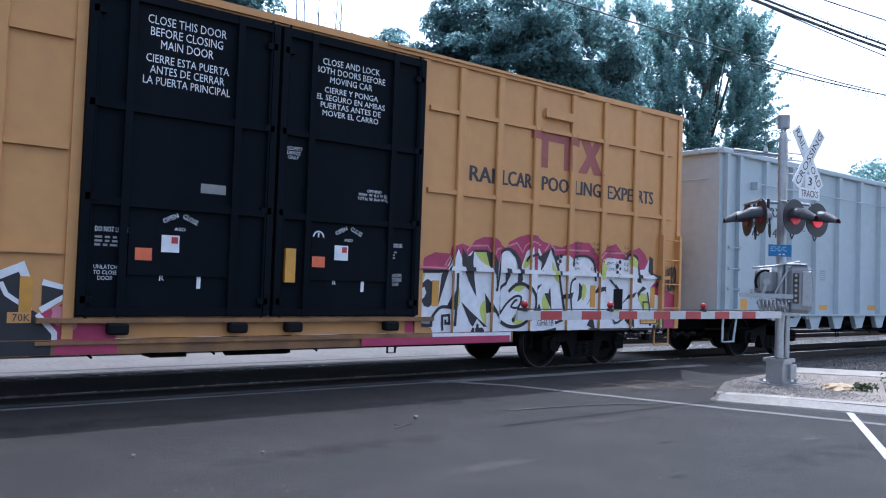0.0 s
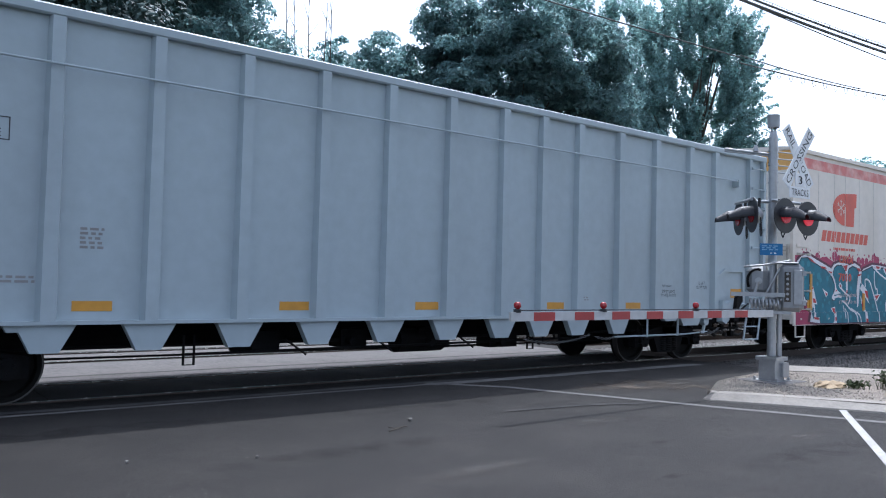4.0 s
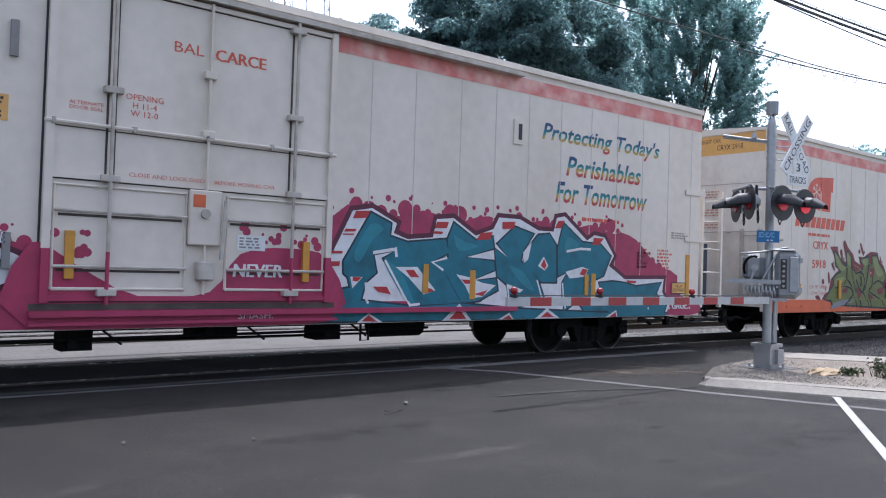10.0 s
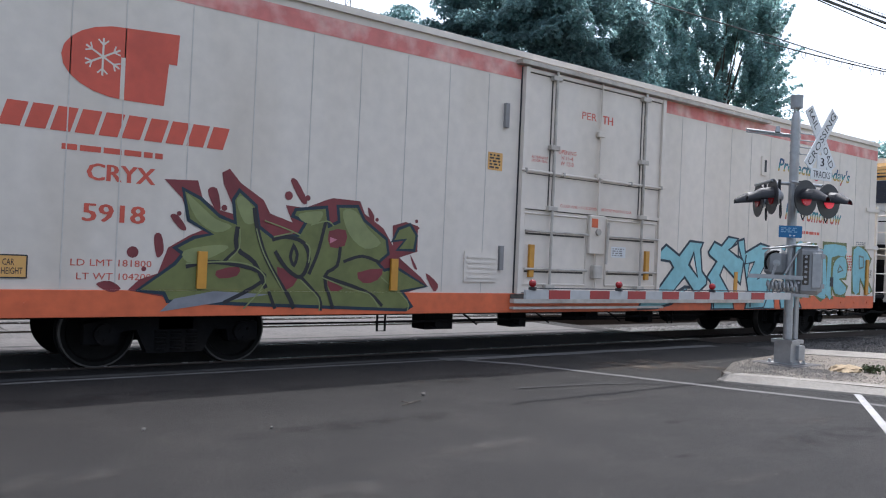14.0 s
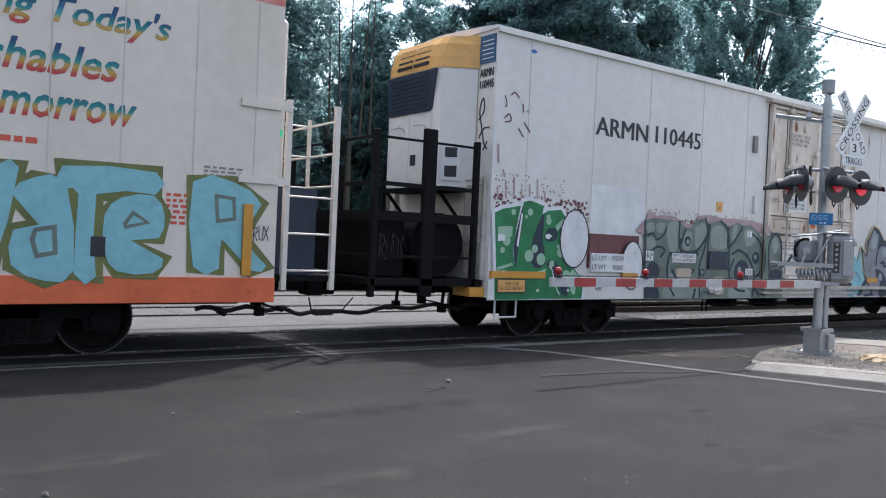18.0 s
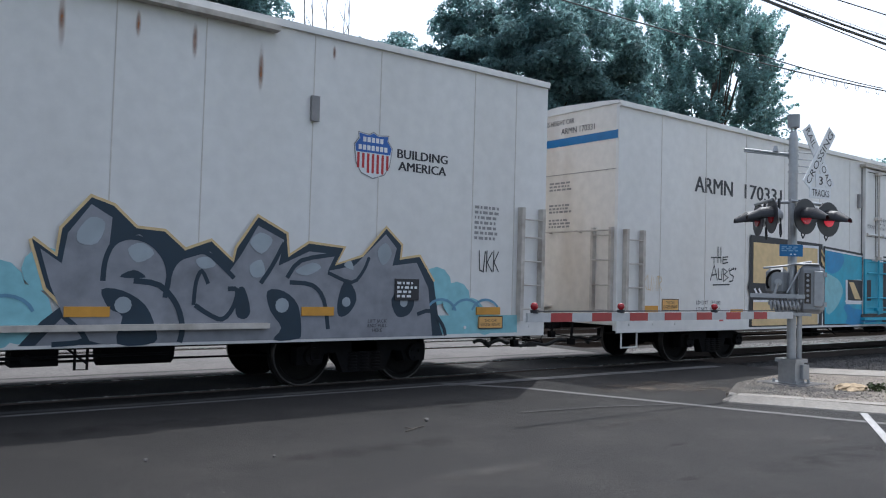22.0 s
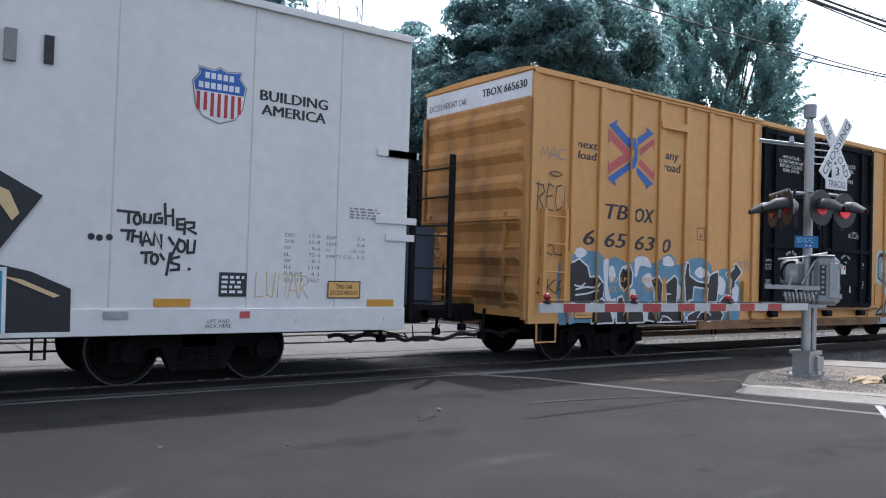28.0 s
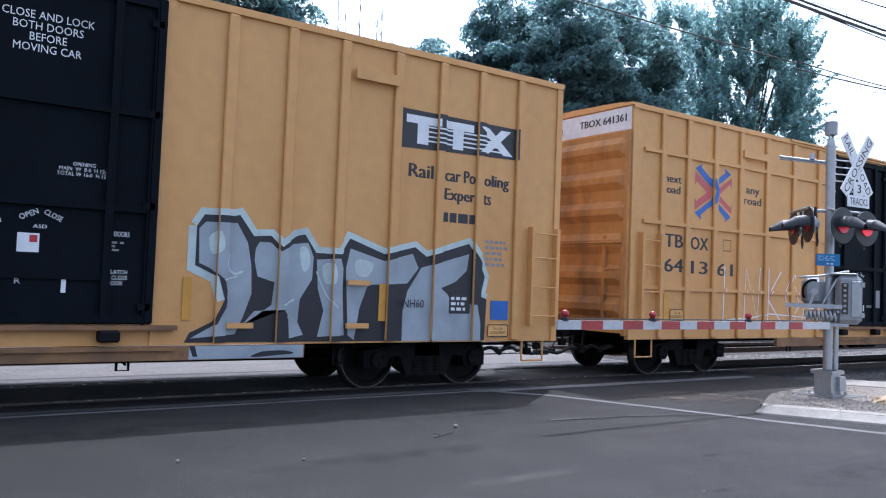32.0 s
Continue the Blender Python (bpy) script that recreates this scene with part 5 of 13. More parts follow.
def mural_g_silver(c, y, **kw):
    spray(c, PALEGLOW, lines=[([(12.09, 2.22), (12.18, 2.37), (12.57, 2.38), (12.64, 2.4), (12.84, 2.14), (13.08, 2.16), (13.23, 2.02), (13.44, 2.18), (13.56, 2.21), (13.74, 1.97), (14.11, 1.97), (14.25, 2.2), (14.82, 2.01), (15.34, 2.14), (15.55, 2.01), (16.33, 2.25), (16.54, 2.01), (16.66, 1.75), (16.59, 1.44), (16.71, 1.4)], 0.17), ([(12.09, 2.22), (12.09, 1.73), (12.38, 1.6), (12.47, 1.31)], 0.2)], y=y - 0., label="silver and black graffiti with a pale glow", **kw)
    spray(c, SPRAYBLACK, fills=[[(12.09, 2.22), (12.18, 2.37), (12.57, 2.38), (12.64, 2.4), (12.84, 2.14), (13.08, 2.16), (13.23, 2.02), (13.44, 2.18), (13.56, 2.21), (13.74, 1.97), (14.11, 1.97), (14.25, 2.2), (14.82, 2.01), (15.34, 2.14), (15.55, 2.01), (16.33, 2.25), (16.54, 2.01), (16.66, 1.75), (16.59, 1.44), (16.71, 1.4), (16.69, 0.76), (12, 0.77), (12.06, 0.89), (12.34, 1.03), (12.47, 1.31), (12.38, 1.6), (12.09, 1.73)]], y=y - 0.0042, **kw)
    spray(c, SILVER, fills=[[(12.12, 2.19), (12.2, 2.28), (12.61, 2.29), (12.76, 2.05), (12.82, 1.76), (12.84, 1.39), (12.74, 1.1), (12.64, 0.87), (12.07, 0.82), (12.39, 1), (12.53, 1.28), (12.47, 1.56), (12.28, 1.7), (12.14, 1.76)], [(12.87, 1.98), (12.92, 2.07), (13.08, 2.07), (13.21, 1.96), (13.4, 2.07), (13.61, 2.1), (13.7, 1.91), (13.69, 1.61), (13.52, 1.33), (13.5, 1.03), (13.59, 0.86), (13.39, 0.81), (13.37, 1.07), (13.29, 1.19), (12.89, 1.17), (12.71, 0.97), (13.12, 1.25), (13.15, 1.55), (12.91, 1.62), (12.86, 1.83)], [(13.75, 1.88), (14.09, 1.91), (14.14, 1.74), (14.21, 0.85), (13.8, 0.83), (13.88, 1.19), (13.78, 1.49)]], y=y - 0.0056, **kw)
    spray(c, SILVER, fills=[[(14.2, 1.78), (14.26, 2.06), (14.82, 1.91), (15.3, 2.04), (15.41, 1.83), (15.22, 1.6), (14.56, 1.56), (14.44, 1.23), (14.37, 0.78), (14.27, 0.85)], [(15.46, 1.84), (16.34, 2.09), (16.3, 1.83), (16.09, 1.65), (15.83, 1.55), (15.94, 1.47), (16.05, 1.34), (16.49, 1.31), (16.62, 0.76), (15.16, 0.76), (15.16, 1.2), (15.23, 1.49)]], y=y - 0.0059, **kw)
    spray(c, PALEGLOW, fills=[smooth([(13.49, 2.02), (13.61, 2.02), (13.65, 1.8), (13.55, 1.71)], 3), smooth([(13.84, 1.8), (14.01, 1.83), (14.04, 1.58), (13.89, 1.57)], 3), smooth([(12.25, 2.09), (12.39, 2.17), (12.44, 1.96), (12.3, 1.88)], 3), smooth([(14.36, 1.91), (14.64, 1.86), (14.55, 1.68), (14.37, 1.71)], 3)], lines=[(smooth([(12.52, 1.89), (12.5, 1.74), (12.6, 1.64), (12.71, 1.68)], 3, False), 0.03), (smooth([(12.46, 1.56), (12.64, 1.61)], 3, False), 0.02), (smooth([(13.28, 1.25), (13.44, 1.33)], 3, False), 0.03), (smooth([(13.75, 1.72), (13.9, 1.42), (14.08, 1.23)], 3, False), 0.02)], y=y - 0.008, **kw)


def mural_g_blue(c, y, **kw):
    spray(c, MIDBLUE, fills=[smooth([(1.12, 1.96), (1.34, 2.01), (1.63, 2.01), (1.87, 1.82), (2.11, 1.94), (2.4, 1.84), (2.57, 1.85), (2.83, 1.99), (3.15, 1.83), (3.4, 1.95), (3.76, 2.04), (3.93, 1.83), (4.16, 1.91), (4.64, 2.01), (4.94, 1.87), (5.17, 1.72), (5.52, 1.81), (6, 1.58), (6.11, 1.17), (6.03, 0.74), (5.75, 0.74), (2.88, 0.74), (1.06, 0.74), (0.74, 0.74), (0.7, 1.77)], 3)], y=y - 0., label="blue, black and white graffiti", **kw)
    spray(c, SPRAYWHITE, fills=[smooth([(1.81, 1.81), (1.96, 1.88), (1.95, 1.43), (2.09, 1.03), (1.9, 1.17), (1.85, 1.55)], 3), smooth([(1.97, 1.72), (2.09, 1.76), (2.16, 1.56), (2.01, 1.46)], 3), smooth([(2.6, 1.81), (2.76, 1.96), (3.04, 1.94), (3.15, 1.76), (2.84, 1.79), (2.74, 1.58), (2.64, 1.64)], 3), smooth([(2.88, 1.55), (3.12, 1.66), (3.2, 1.45), (3.06, 1.38)], 3), smooth([(3.43, 1.92), (3.69, 2), (3.85, 1.83), (3.55, 1.81)], 3), smooth([(4.49, 1.7), (4.69, 1.82), (4.91, 1.67), (4.66, 1.59)], 3), smooth([(5.18, 1.48), (5.35, 1.65), (5.54, 1.49), (5.45, 1.25), (5.23, 1.33)], 3), smooth([(2.02, 1.1), (2.18, 1.17), (2.19, 0.84), (2.06, 0.84)], 3), smooth([(2.49, 1.33), (2.69, 1.34), (2.73, 1.17), (2.53, 1.17)], 3)], y=y - 0.0015, **kw)
    spray(c, SPRAYWHITE, fills=[smooth([(3.94, 1.46), (4.06, 1.39), (4.03, 1.17), (3.91, 1.24)], 3), smooth([(4.11, 1.13), (4.35, 1.13), (4.35, 0.98), (4.15, 0.95)], 3), smooth([(5.72, 1.49), (6.01, 1.42), (5.93, 1.01), (5.73, 1.09)], 3), smooth([(3, 1.03), (3.18, 1.13), (3.08, 0.75), (2.94, 0.82)], 3), smooth([(1.01, 1.96), (1.22, 2.07), (1.39, 1.98), (1.23, 1.88)], 3)], y=y - 0.0018, **kw)
    spray(c, SPRAYWHITE, lines=[([(0.91, 1.77), (1.2, 1.85), (1.4, 1.73), (1.47, 1.54), (1.64, 1.55), (1.77, 1.42), (1.82, 1.23), (1.66, 1.16), (1.54, 1.11), (1.38, 1.04), (0.93, 1.13), (0.91, 1.77)], 0.07), ([(1.58, 1.04), (1.66, 1.16), (1.84, 1.13), (2, 1), (2.1, 0.77), (2.1, 0.74), (1.56, 0.74), (1.58, 1.04)], 0.07), ([(2.27, 1.6), (2.34, 1.73), (2.47, 1.77), (2.54, 1.64), (2.52, 1.44), (2.39, 1.33), (2.29, 1.43), (2.27, 1.6)], 0.07), ([(2.21, 1.03), (2.24, 1.17), (2.33, 1.2), (2.42, 1.03), (2.38, 0.83), (2.5, 1.03), (2.63, 1.13), (2.8, 1.1), (2.94, 0.89), (2.96, 0.74), (2.22, 0.74), (2.21, 1.03)], 0.07)], y=y - 0.0038, **kw)
    spray(c, SPRAYWHITE, lines=[([(3.16, 1.52), (3.3, 1.58), (3.41, 1.45), (3.39, 1.1), (3.54, 0.95), (3.8, 1.02), (4.03, 1.01), (4.12, 0.8), (4.09, 0.74), (3.37, 0.74), (3.33, 0.74), (3.08, 0.78), (3.11, 1.03), (3.28, 1.1), (3.24, 1.38), (3.16, 1.52)], 0.07), ([(3.6, 1.46), (3.86, 1.61), (3.94, 1.54), (3.92, 1.02), (3.65, 0.99), (3.6, 1.46)], 0.07), ([(4.16, 1.88), (4.28, 1.84), (4.33, 1.62), (4.58, 1.51), (4.87, 1.48), (4.91, 1.64), (5.26, 1.72), (5.28, 1.49), (5.23, 1.13), (4.84, 1.13), (4.88, 1.4), (4.46, 1.43), (4.43, 1.17), (4.15, 1.13), (4.1, 1.61), (4.16, 1.88)], 0.07)], y=y - 0.0041, **kw)
    spray(c, SPRAYWHITE, lines=[([(4.2, 0.8), (4.6, 0.94), (4.85, 0.9), (5.19, 1.09), (5.47, 0.85), (5.39, 0.74), (4.86, 0.74), (4.28, 0.74), (4.2, 0.8)], 0.07), ([(5.37, 1.13), (5.54, 1.25), (5.73, 1.17), (5.78, 1.01), (5.56, 0.93), (5.39, 1.01), (5.37, 1.13)], 0.07), ([(5.57, 1.69), (5.89, 1.91), (6.09, 1.75), (5.81, 1.5), (5.63, 1.33), (5.67, 1.57), (5.57, 1.69)], 0.07)], y=y - 0.0044, **kw)
    spray(c, SPRAYBLACK, fills=[[(0.91, 1.77), (1.2, 1.85), (1.4, 1.73), (1.47, 1.54), (1.64, 1.55), (1.77, 1.42), (1.82, 1.23), (1.66, 1.16), (1.54, 1.11), (1.38, 1.04), (0.93, 1.13)], [(1.58, 1.04), (1.66, 1.16), (1.84, 1.13), (2, 1), (2.1, 0.77), (2.1, 0.74), (1.56, 0.74)], [(2.27, 1.6), (2.34, 1.73), (2.47, 1.77), (2.54, 1.64), (2.52, 1.44), (2.39, 1.33), (2.29, 1.43)], [(2.21, 1.03), (2.24, 1.17), (2.33, 1.2), (2.42, 1.03), (2.38, 0.83), (2.5, 1.03), (2.63, 1.13), (2.8, 1.1), (2.94, 0.89), (2.96, 0.74), (2.22, 0.74)]], y=y - 0.0072, **kw)
    spray(c, SPRAYBLACK, fills=[[(3.16, 1.52), (3.3, 1.58), (3.41, 1.45), (3.39, 1.1), (3.54, 0.95), (3.8, 1.02), (4.03, 1.01), (4.12, 0.8), (4.09, 0.74), (3.37, 0.74), (3.33, 0.74), (3.08, 0.78), (3.11, 1.03), (3.28, 1.1), (3.24, 1.38)], [(3.6, 1.46), (3.86, 1.61), (3.94, 1.54), (3.92, 1.02), (3.65, 0.99)], [(4.16, 1.88), (4.28, 1.84), (4.33, 1.62), (4.58, 1.51), (4.87, 1.48), (4.91, 1.64), (5.26, 1.72), (5.28, 1.49), (5.23, 1.13), (4.84, 1.13), (4.88, 1.4), (4.46, 1.43), (4.43, 1.17), (4.15, 1.13), (4.1, 1.61)], [(4.2, 0.8), (4.6, 0.94), (4.85, 0.9), (5.19, 1.09), (5.47, 0.85), (5.39, 0.74), (4.86, 0.74), (4.28, 0.74)]], y=y - 0.0075, **kw)
    spray(c, SPRAYBLACK, fills=[[(5.37, 1.13), (5.54, 1.25), (5.73, 1.17), (5.78, 1.01), (5.56, 0.93), (5.39, 1.01)], [(5.57, 1.69), (5.89, 1.91), (6.09, 1.75), (5.81, 1.5), (5.63, 1.33), (5.67, 1.57)]], y=y - 0.0078, **kw)
    spray(c, SPRAYWHITE, lines=[(smooth([(1.09, 1.32), (1.36, 1.37), (1.59, 1.37), (1.68, 1.45)], 3, False), 0.03), (smooth([(1.12, 1.23), (1.42, 1.26), (1.65, 1.32)], 3, False), 0.03), (smooth([(3.37, 0.74), (3.47, 0.83), (3.66, 0.82), (3.81, 0.74)], 3, False), 0.03), (smooth([(4.6, 0.79), (4.72, 0.9), (4.89, 0.9), (5.03, 0.78)], 3, False), 0.03), (smooth([(3.39, 1.25), (3.75, 1.27)], 3, False), 0.03), (smooth([(3.57, 1.24), (3.56, 1.02), (3.47, 0.97)], 3, False), 0.03), (smooth([(1.03, 1.41), (1.25, 1.38), (1.36, 1.45)], 3, False), 0.03)], y=y - 0.009, **kw)


def mural_c_far(c, y, **kw):
    """The second teal piece, five tall letters over a white and red shadow."""
    spray(c, MAROON, lines=[([(12.75, 1.34), (12.81, 1.5), (13.24, 2.34), (13.58, 2.4), (14.03, 2.2), (13.98, 2.05), (14.24, 1.97), (14.73, 2.02), (14.8, 2.31), (15.14, 2.35), (15.62, 2.09), (16.01, 2.22), (16.13, 2.42), (16.62, 2.42), (17.07, 2.25), (17.46, 2.25), (17.53, 2.5), (17.74, 2.54), (18.36, 2.13), (18.56, 2.24), (18.85, 2.21), (19.14, 1.87), (19, 1.68), (19.48, 1.43), (20.73, 1.45), (20.69, 1.19), (20.92, 0.92)], 0.15)], y=y - 0.0005, **kw)
    spray(c, SPRAYWHITE, fills=[[(12.57, 1.08), (12.75, 1.34), (12.81, 1.5), (13.24, 2.34), (13.58, 2.4), (14.03, 2.2), (13.98, 2.05), (14.24, 1.97), (14.73, 2.02), (14.8, 2.31), (15.14, 2.35), (15.62, 2.09), (16.01, 2.22), (16.13, 2.42), (16.62, 2.42), (17.07, 2.25), (17.46, 2.25), (17.53, 2.5), (17.74, 2.54), (18.36, 2.13), (18.56, 2.24), (18.85, 2.21), (19.14, 1.87), (19, 1.68), (19.48, 1.43), (20.73, 1.45), (20.69, 1.19), (20.92, 0.92), (20.76, 0.68), (12.34, 0.71), (11.99, 0.77), (12.33, 1.02)]], y=y - 0.003, label="white shadow behind teal letters", **kw)
    spray(c, DARKLINE, lines=[([(13.11, 1.6), (13.56, 2.33), (13.92, 2.19), (13.9, 2), (14.24, 1.92), (14.99, 2), (15.06, 1.79), (14.72, 1.64), (14.96, 1.51), (15.35, 0.99), (14.34, 0.96), (13.81, 1.66), (14.01, 1.78), (13.61, 1.73), (13.68, 1.45), (13.5, 1.31), (13.42, 1.03), (12.58, 0.92), (12.95, 1.17), (13.24, 1.22), (13.19, 1.38), (13.12, 1.43), (13.11, 1.6)], 0.06), ([(15.06, 1.71), (15.03, 2.01), (15.15, 2.27), (15.63, 2.01), (15.99, 2.09), (16.03, 1.9), (15.4, 1.73), (16.04, 1.68), (16.06, 1.54), (15.55, 1.35), (16.1, 1.39), (16.14, 1.2), (15.73, 1.03), (15.37, 0.99), (14.97, 1.51), (14.73, 1.63), (15.06, 1.71)], 0.06)], y=y - 0.0045, **kw)
    spray(c, DARKLINE, lines=[([(16.05, 1.89), (16.39, 1.73), (16.11, 1.98), (16.5, 2.28), (16.95, 2.18), (16.71, 1.88), (16.66, 1.7), (17.09, 1.4), (17.27, 1.04), (16.44, 0.9), (16.36, 1.29), (16.12, 1.44), (16.05, 1.89)], 0.06), ([(16.79, 1.89), (17.07, 2.17), (17.35, 2.2), (17.53, 2.01), (17.56, 1.35), (17.18, 1.35), (16.73, 1.65), (16.79, 1.89)], 0.06), ([(17.57, 1.94), (17.71, 2.41), (18.23, 2.09), (18.74, 2.07), (19.04, 1.86), (18.85, 1.49), (18.42, 1.35), (19, 0.83), (18.29, 0.83), (18.11, 1.01), (17.75, 0.84), (17.72, 1.34), (17.85, 1.54), (17.6, 1.46), (17.57, 1.94)], 0.06)], y=y - 0.0047, **kw)
    spray(c, DARKLINE, lines=[([(12.02, 0.78), (12.46, 0.93), (12.74, 1.01), (13.41, 1.03), (14.34, 0.94), (15.35, 0.98), (16.43, 0.89), (17.82, 0.83), (19.09, 0.78), (20.81, 0.76), (20.76, 0.69), (12.34, 0.74), (12.02, 0.78)], 0.06), ([(18.73, 1.35), (19.13, 1.38), (19.51, 1.35), (19.84, 1.29), (20.63, 1.37), (20.48, 1.15), (20.8, 0.92), (20.71, 0.75), (19, 0.77), (18.73, 1.35)], 0.06)], y=y - 0.0049, **kw)
    spray(c, TEAL, fills=[[(13.11, 1.6), (13.56, 2.33), (13.92, 2.19), (13.9, 2), (14.24, 1.92), (14.99, 2), (15.06, 1.79), (14.72, 1.64), (14.96, 1.51), (15.35, 0.99), (14.34, 0.96), (13.81, 1.66), (14.01, 1.78), (13.61, 1.73), (13.68, 1.45), (13.5, 1.31), (13.42, 1.03), (12.58, 0.92), (12.95, 1.17), (13.24, 1.22), (13.19, 1.38), (13.12, 1.43)], [(15.06, 1.71), (15.03, 2.01), (15.15, 2.27), (15.63, 2.01), (15.99, 2.09), (16.03, 1.9), (15.4, 1.73), (16.04, 1.68), (16.06, 1.54), (15.55, 1.35), (16.1, 1.39), (16.14, 1.2), (15.73, 1.03), (15.37, 0.99), (14.97, 1.51), (14.73, 1.63)]], y=y - 0.0065, label="teal letters with dark edges", **kw)
    spray(c, TEAL, fills=[[(16.05, 1.89), (16.39, 1.73), (16.11, 1.98), (16.5, 2.28), (16.95, 2.18), (16.71, 1.88), (16.66, 1.7), (17.09, 1.4), (17.27, 1.04), (16.44, 0.9), (16.36, 1.29), (16.12, 1.44)], [(16.79, 1.89), (17.07, 2.17), (17.35, 2.2), (17.53, 2.01), (17.56, 1.35), (17.18, 1.35), (16.73, 1.65)], [(17.57, 1.94), (17.71, 2.41), (18.23, 2.09), (18.74, 2.07), (19.04, 1.86), (18.85, 1.49), (18.42, 1.35), (19, 0.83), (18.29, 0.83), (18.11, 1.01), (17.75, 0.84), (17.72, 1.34), (17.85, 1.54), (17.6, 1.46)]], y=y - 0.0067, **kw)
    spray(c, TEAL, fills=[[(12.02, 0.78), (12.46, 0.93), (12.74, 1.01), (13.41, 1.03), (14.34, 0.94), (15.35, 0.98), (16.43, 0.89), (17.82, 0.83), (19.09, 0.78), (20.81, 0.76), (20.76, 0.69), (12.34, 0.74)], [(18.73, 1.35), (19.13, 1.38), (19.51, 1.35), (19.84, 1.29), (20.63, 1.37), (20.48, 1.15), (20.8, 0.92), (20.71, 0.75), (19, 0.77)]], y=y - 0.0069, **kw)
    spray(c, TEAL_LIGHT, fills=[smooth([(13.29, 1.74), (13.55, 2.16), (13.79, 2.11), (13.6, 1.93), (13.38, 1.6)], 3), smooth([(15.16, 2.07), (15.39, 1.98), (15.69, 1.92), (15.28, 1.83)], 3), smooth([(13.81, 1.62), (14.11, 1.49), (14.39, 1.02), (14.23, 1.04)], 3), smooth([(17.83, 2.17), (18.14, 2.04), (17.77, 1.88)], 3), smooth([(16.39, 1.61), (16.73, 1.51), (17.01, 1.19), (16.74, 1.29)], 3)], y=y - 0.0078, **kw)
    spray(c, SPRAYWHITE, fills=[[(14.03, 1.54), (14.44, 1.55), (14.81, 1.19), (14.58, 1.12), (14.27, 1.39)], [(13.23, 1.38), (13.45, 1.38), (13.27, 1.21)], [(13.58, 1.27), (13.96, 1.28), (14.05, 1.09), (13.78, 1.13)], [(15.23, 1.45), (15.54, 1.4), (15.79, 1.32), (16.1, 1.28), (15.8, 1.09), (15.56, 1.06), (15.42, 1.27)], [(17.08, 1.63), (17.22, 1.8), (17.34, 1.64), (17.25, 1.55)], [(17.79, 1.54), (18.24, 1.64), (18.41, 1.6), (18.32, 1.46), (17.91, 1.42)], [(16.34, 1.31), (16.74, 1.21), (16.66, 1.16), (16.41, 1.22)], [(16.71, 1.86), (16.91, 2.04), (16.84, 1.74), (16.73, 1.67)], [(13.35, 0.71), (13.55, 0.85), (13.81, 0.71)], [(14.94, 0.71), (15.29, 0.98), (15.55, 0.71)]], y=y - 0.0092, **kw)
    spray(c, SPRAYWHITE, fills=[[(16.12, 0.7), (16.4, 0.82), (16.51, 0.7)], [(17.02, 0.71), (17.31, 0.89), (17.66, 0.7)], [(18.84, 0.68), (19.21, 0.84), (19.26, 0.68)]], lines=[([(13.61, 1.74), (14.02, 1.81), (14.04, 1.69)], 0.05), ([(13.83, 1.64), (14.3, 0.96), (14.49, 0.98)], 0.04), ([(15.03, 1.71), (14.73, 1.63), (14.96, 1.51)], 0.035), ([(13.5, 1.3), (13.53, 0.99)], 0.04), ([(16.36, 1.3), (16.42, 0.97)], 0.035), ([(17.07, 1.38), (17.22, 1.03)], 0.035), ([(17.81, 1.91), (18.18, 1.97), (18.46, 1.97)], 0.045), ([(17.36, 1.3), (17.34, 0.94)], 0.035), ([(17.72, 1.34), (17.78, 0.88)], 0.035)], y=y - 0.0094, **kw)
    spray(c, SPRAYRED, fills=[[(13.29, 2.34), (13.54, 2.36), (13.48, 2.25), (13.24, 2.23)], [(13.12, 2.07), (13.31, 2.08), (13.29, 2.04), (13.1, 2.03)], [(13.08, 2), (13.27, 2.01), (13.26, 1.99), (13.08, 1.98)], [(12.91, 1.74), (13.09, 1.75), (13.08, 1.71), (12.9, 1.71)], [(12.83, 1.59), (13.05, 1.6), (13.04, 1.53), (12.82, 1.52)], [(12.64, 1.44), (12.95, 1.43), (12.93, 1.32), (12.64, 1.33)], [(13.27, 1.38), (13.43, 1.37), (13.35, 1.31), (13.27, 1.32)], [(14.8, 2.27), (15.04, 2.28), (15, 2.18), (14.76, 2.17)], [(14.73, 2.12), (14.93, 2.12), (14.91, 2.08), (14.72, 2.08)], [(15.72, 2.14), (15.99, 2.17), (15.93, 2.04), (15.64, 2.02)]], y=y - 0.0105, **kw)
    spray(c, SPRAYRED, fills=[[(16.2, 2.35), (16.5, 2.37), (16.47, 2.25), (16.21, 2.23)], [(17.57, 2.45), (17.74, 2.46), (17.64, 2.32), (17.48, 2.31)], [(18.54, 2.19), (18.82, 2.19), (18.69, 2.06), (18.5, 2.06)], [(13.63, 1.24), (13.88, 1.24), (13.96, 1.12), (13.73, 1.16)], [(14.21, 1.5), (14.38, 1.5), (14.48, 1.39), (14.32, 1.39)], [(14.54, 1.24), (14.71, 1.22), (14.79, 1.18), (14.61, 1.14)], [(15.33, 1.37), (15.54, 1.36), (15.54, 1.3), (15.42, 1.3)], [(15.61, 1.13), (15.91, 1.2), (15.81, 1.1)], [(17.15, 1.64), (17.23, 1.76), (17.3, 1.64), (17.25, 1.57)], [(18.25, 1.61), (18.4, 1.59), (18.31, 1.48), (18.17, 1.5)], [(13.43, 0.73), (13.55, 0.82), (13.71, 0.72)]], y=y - 0.0107, **kw)
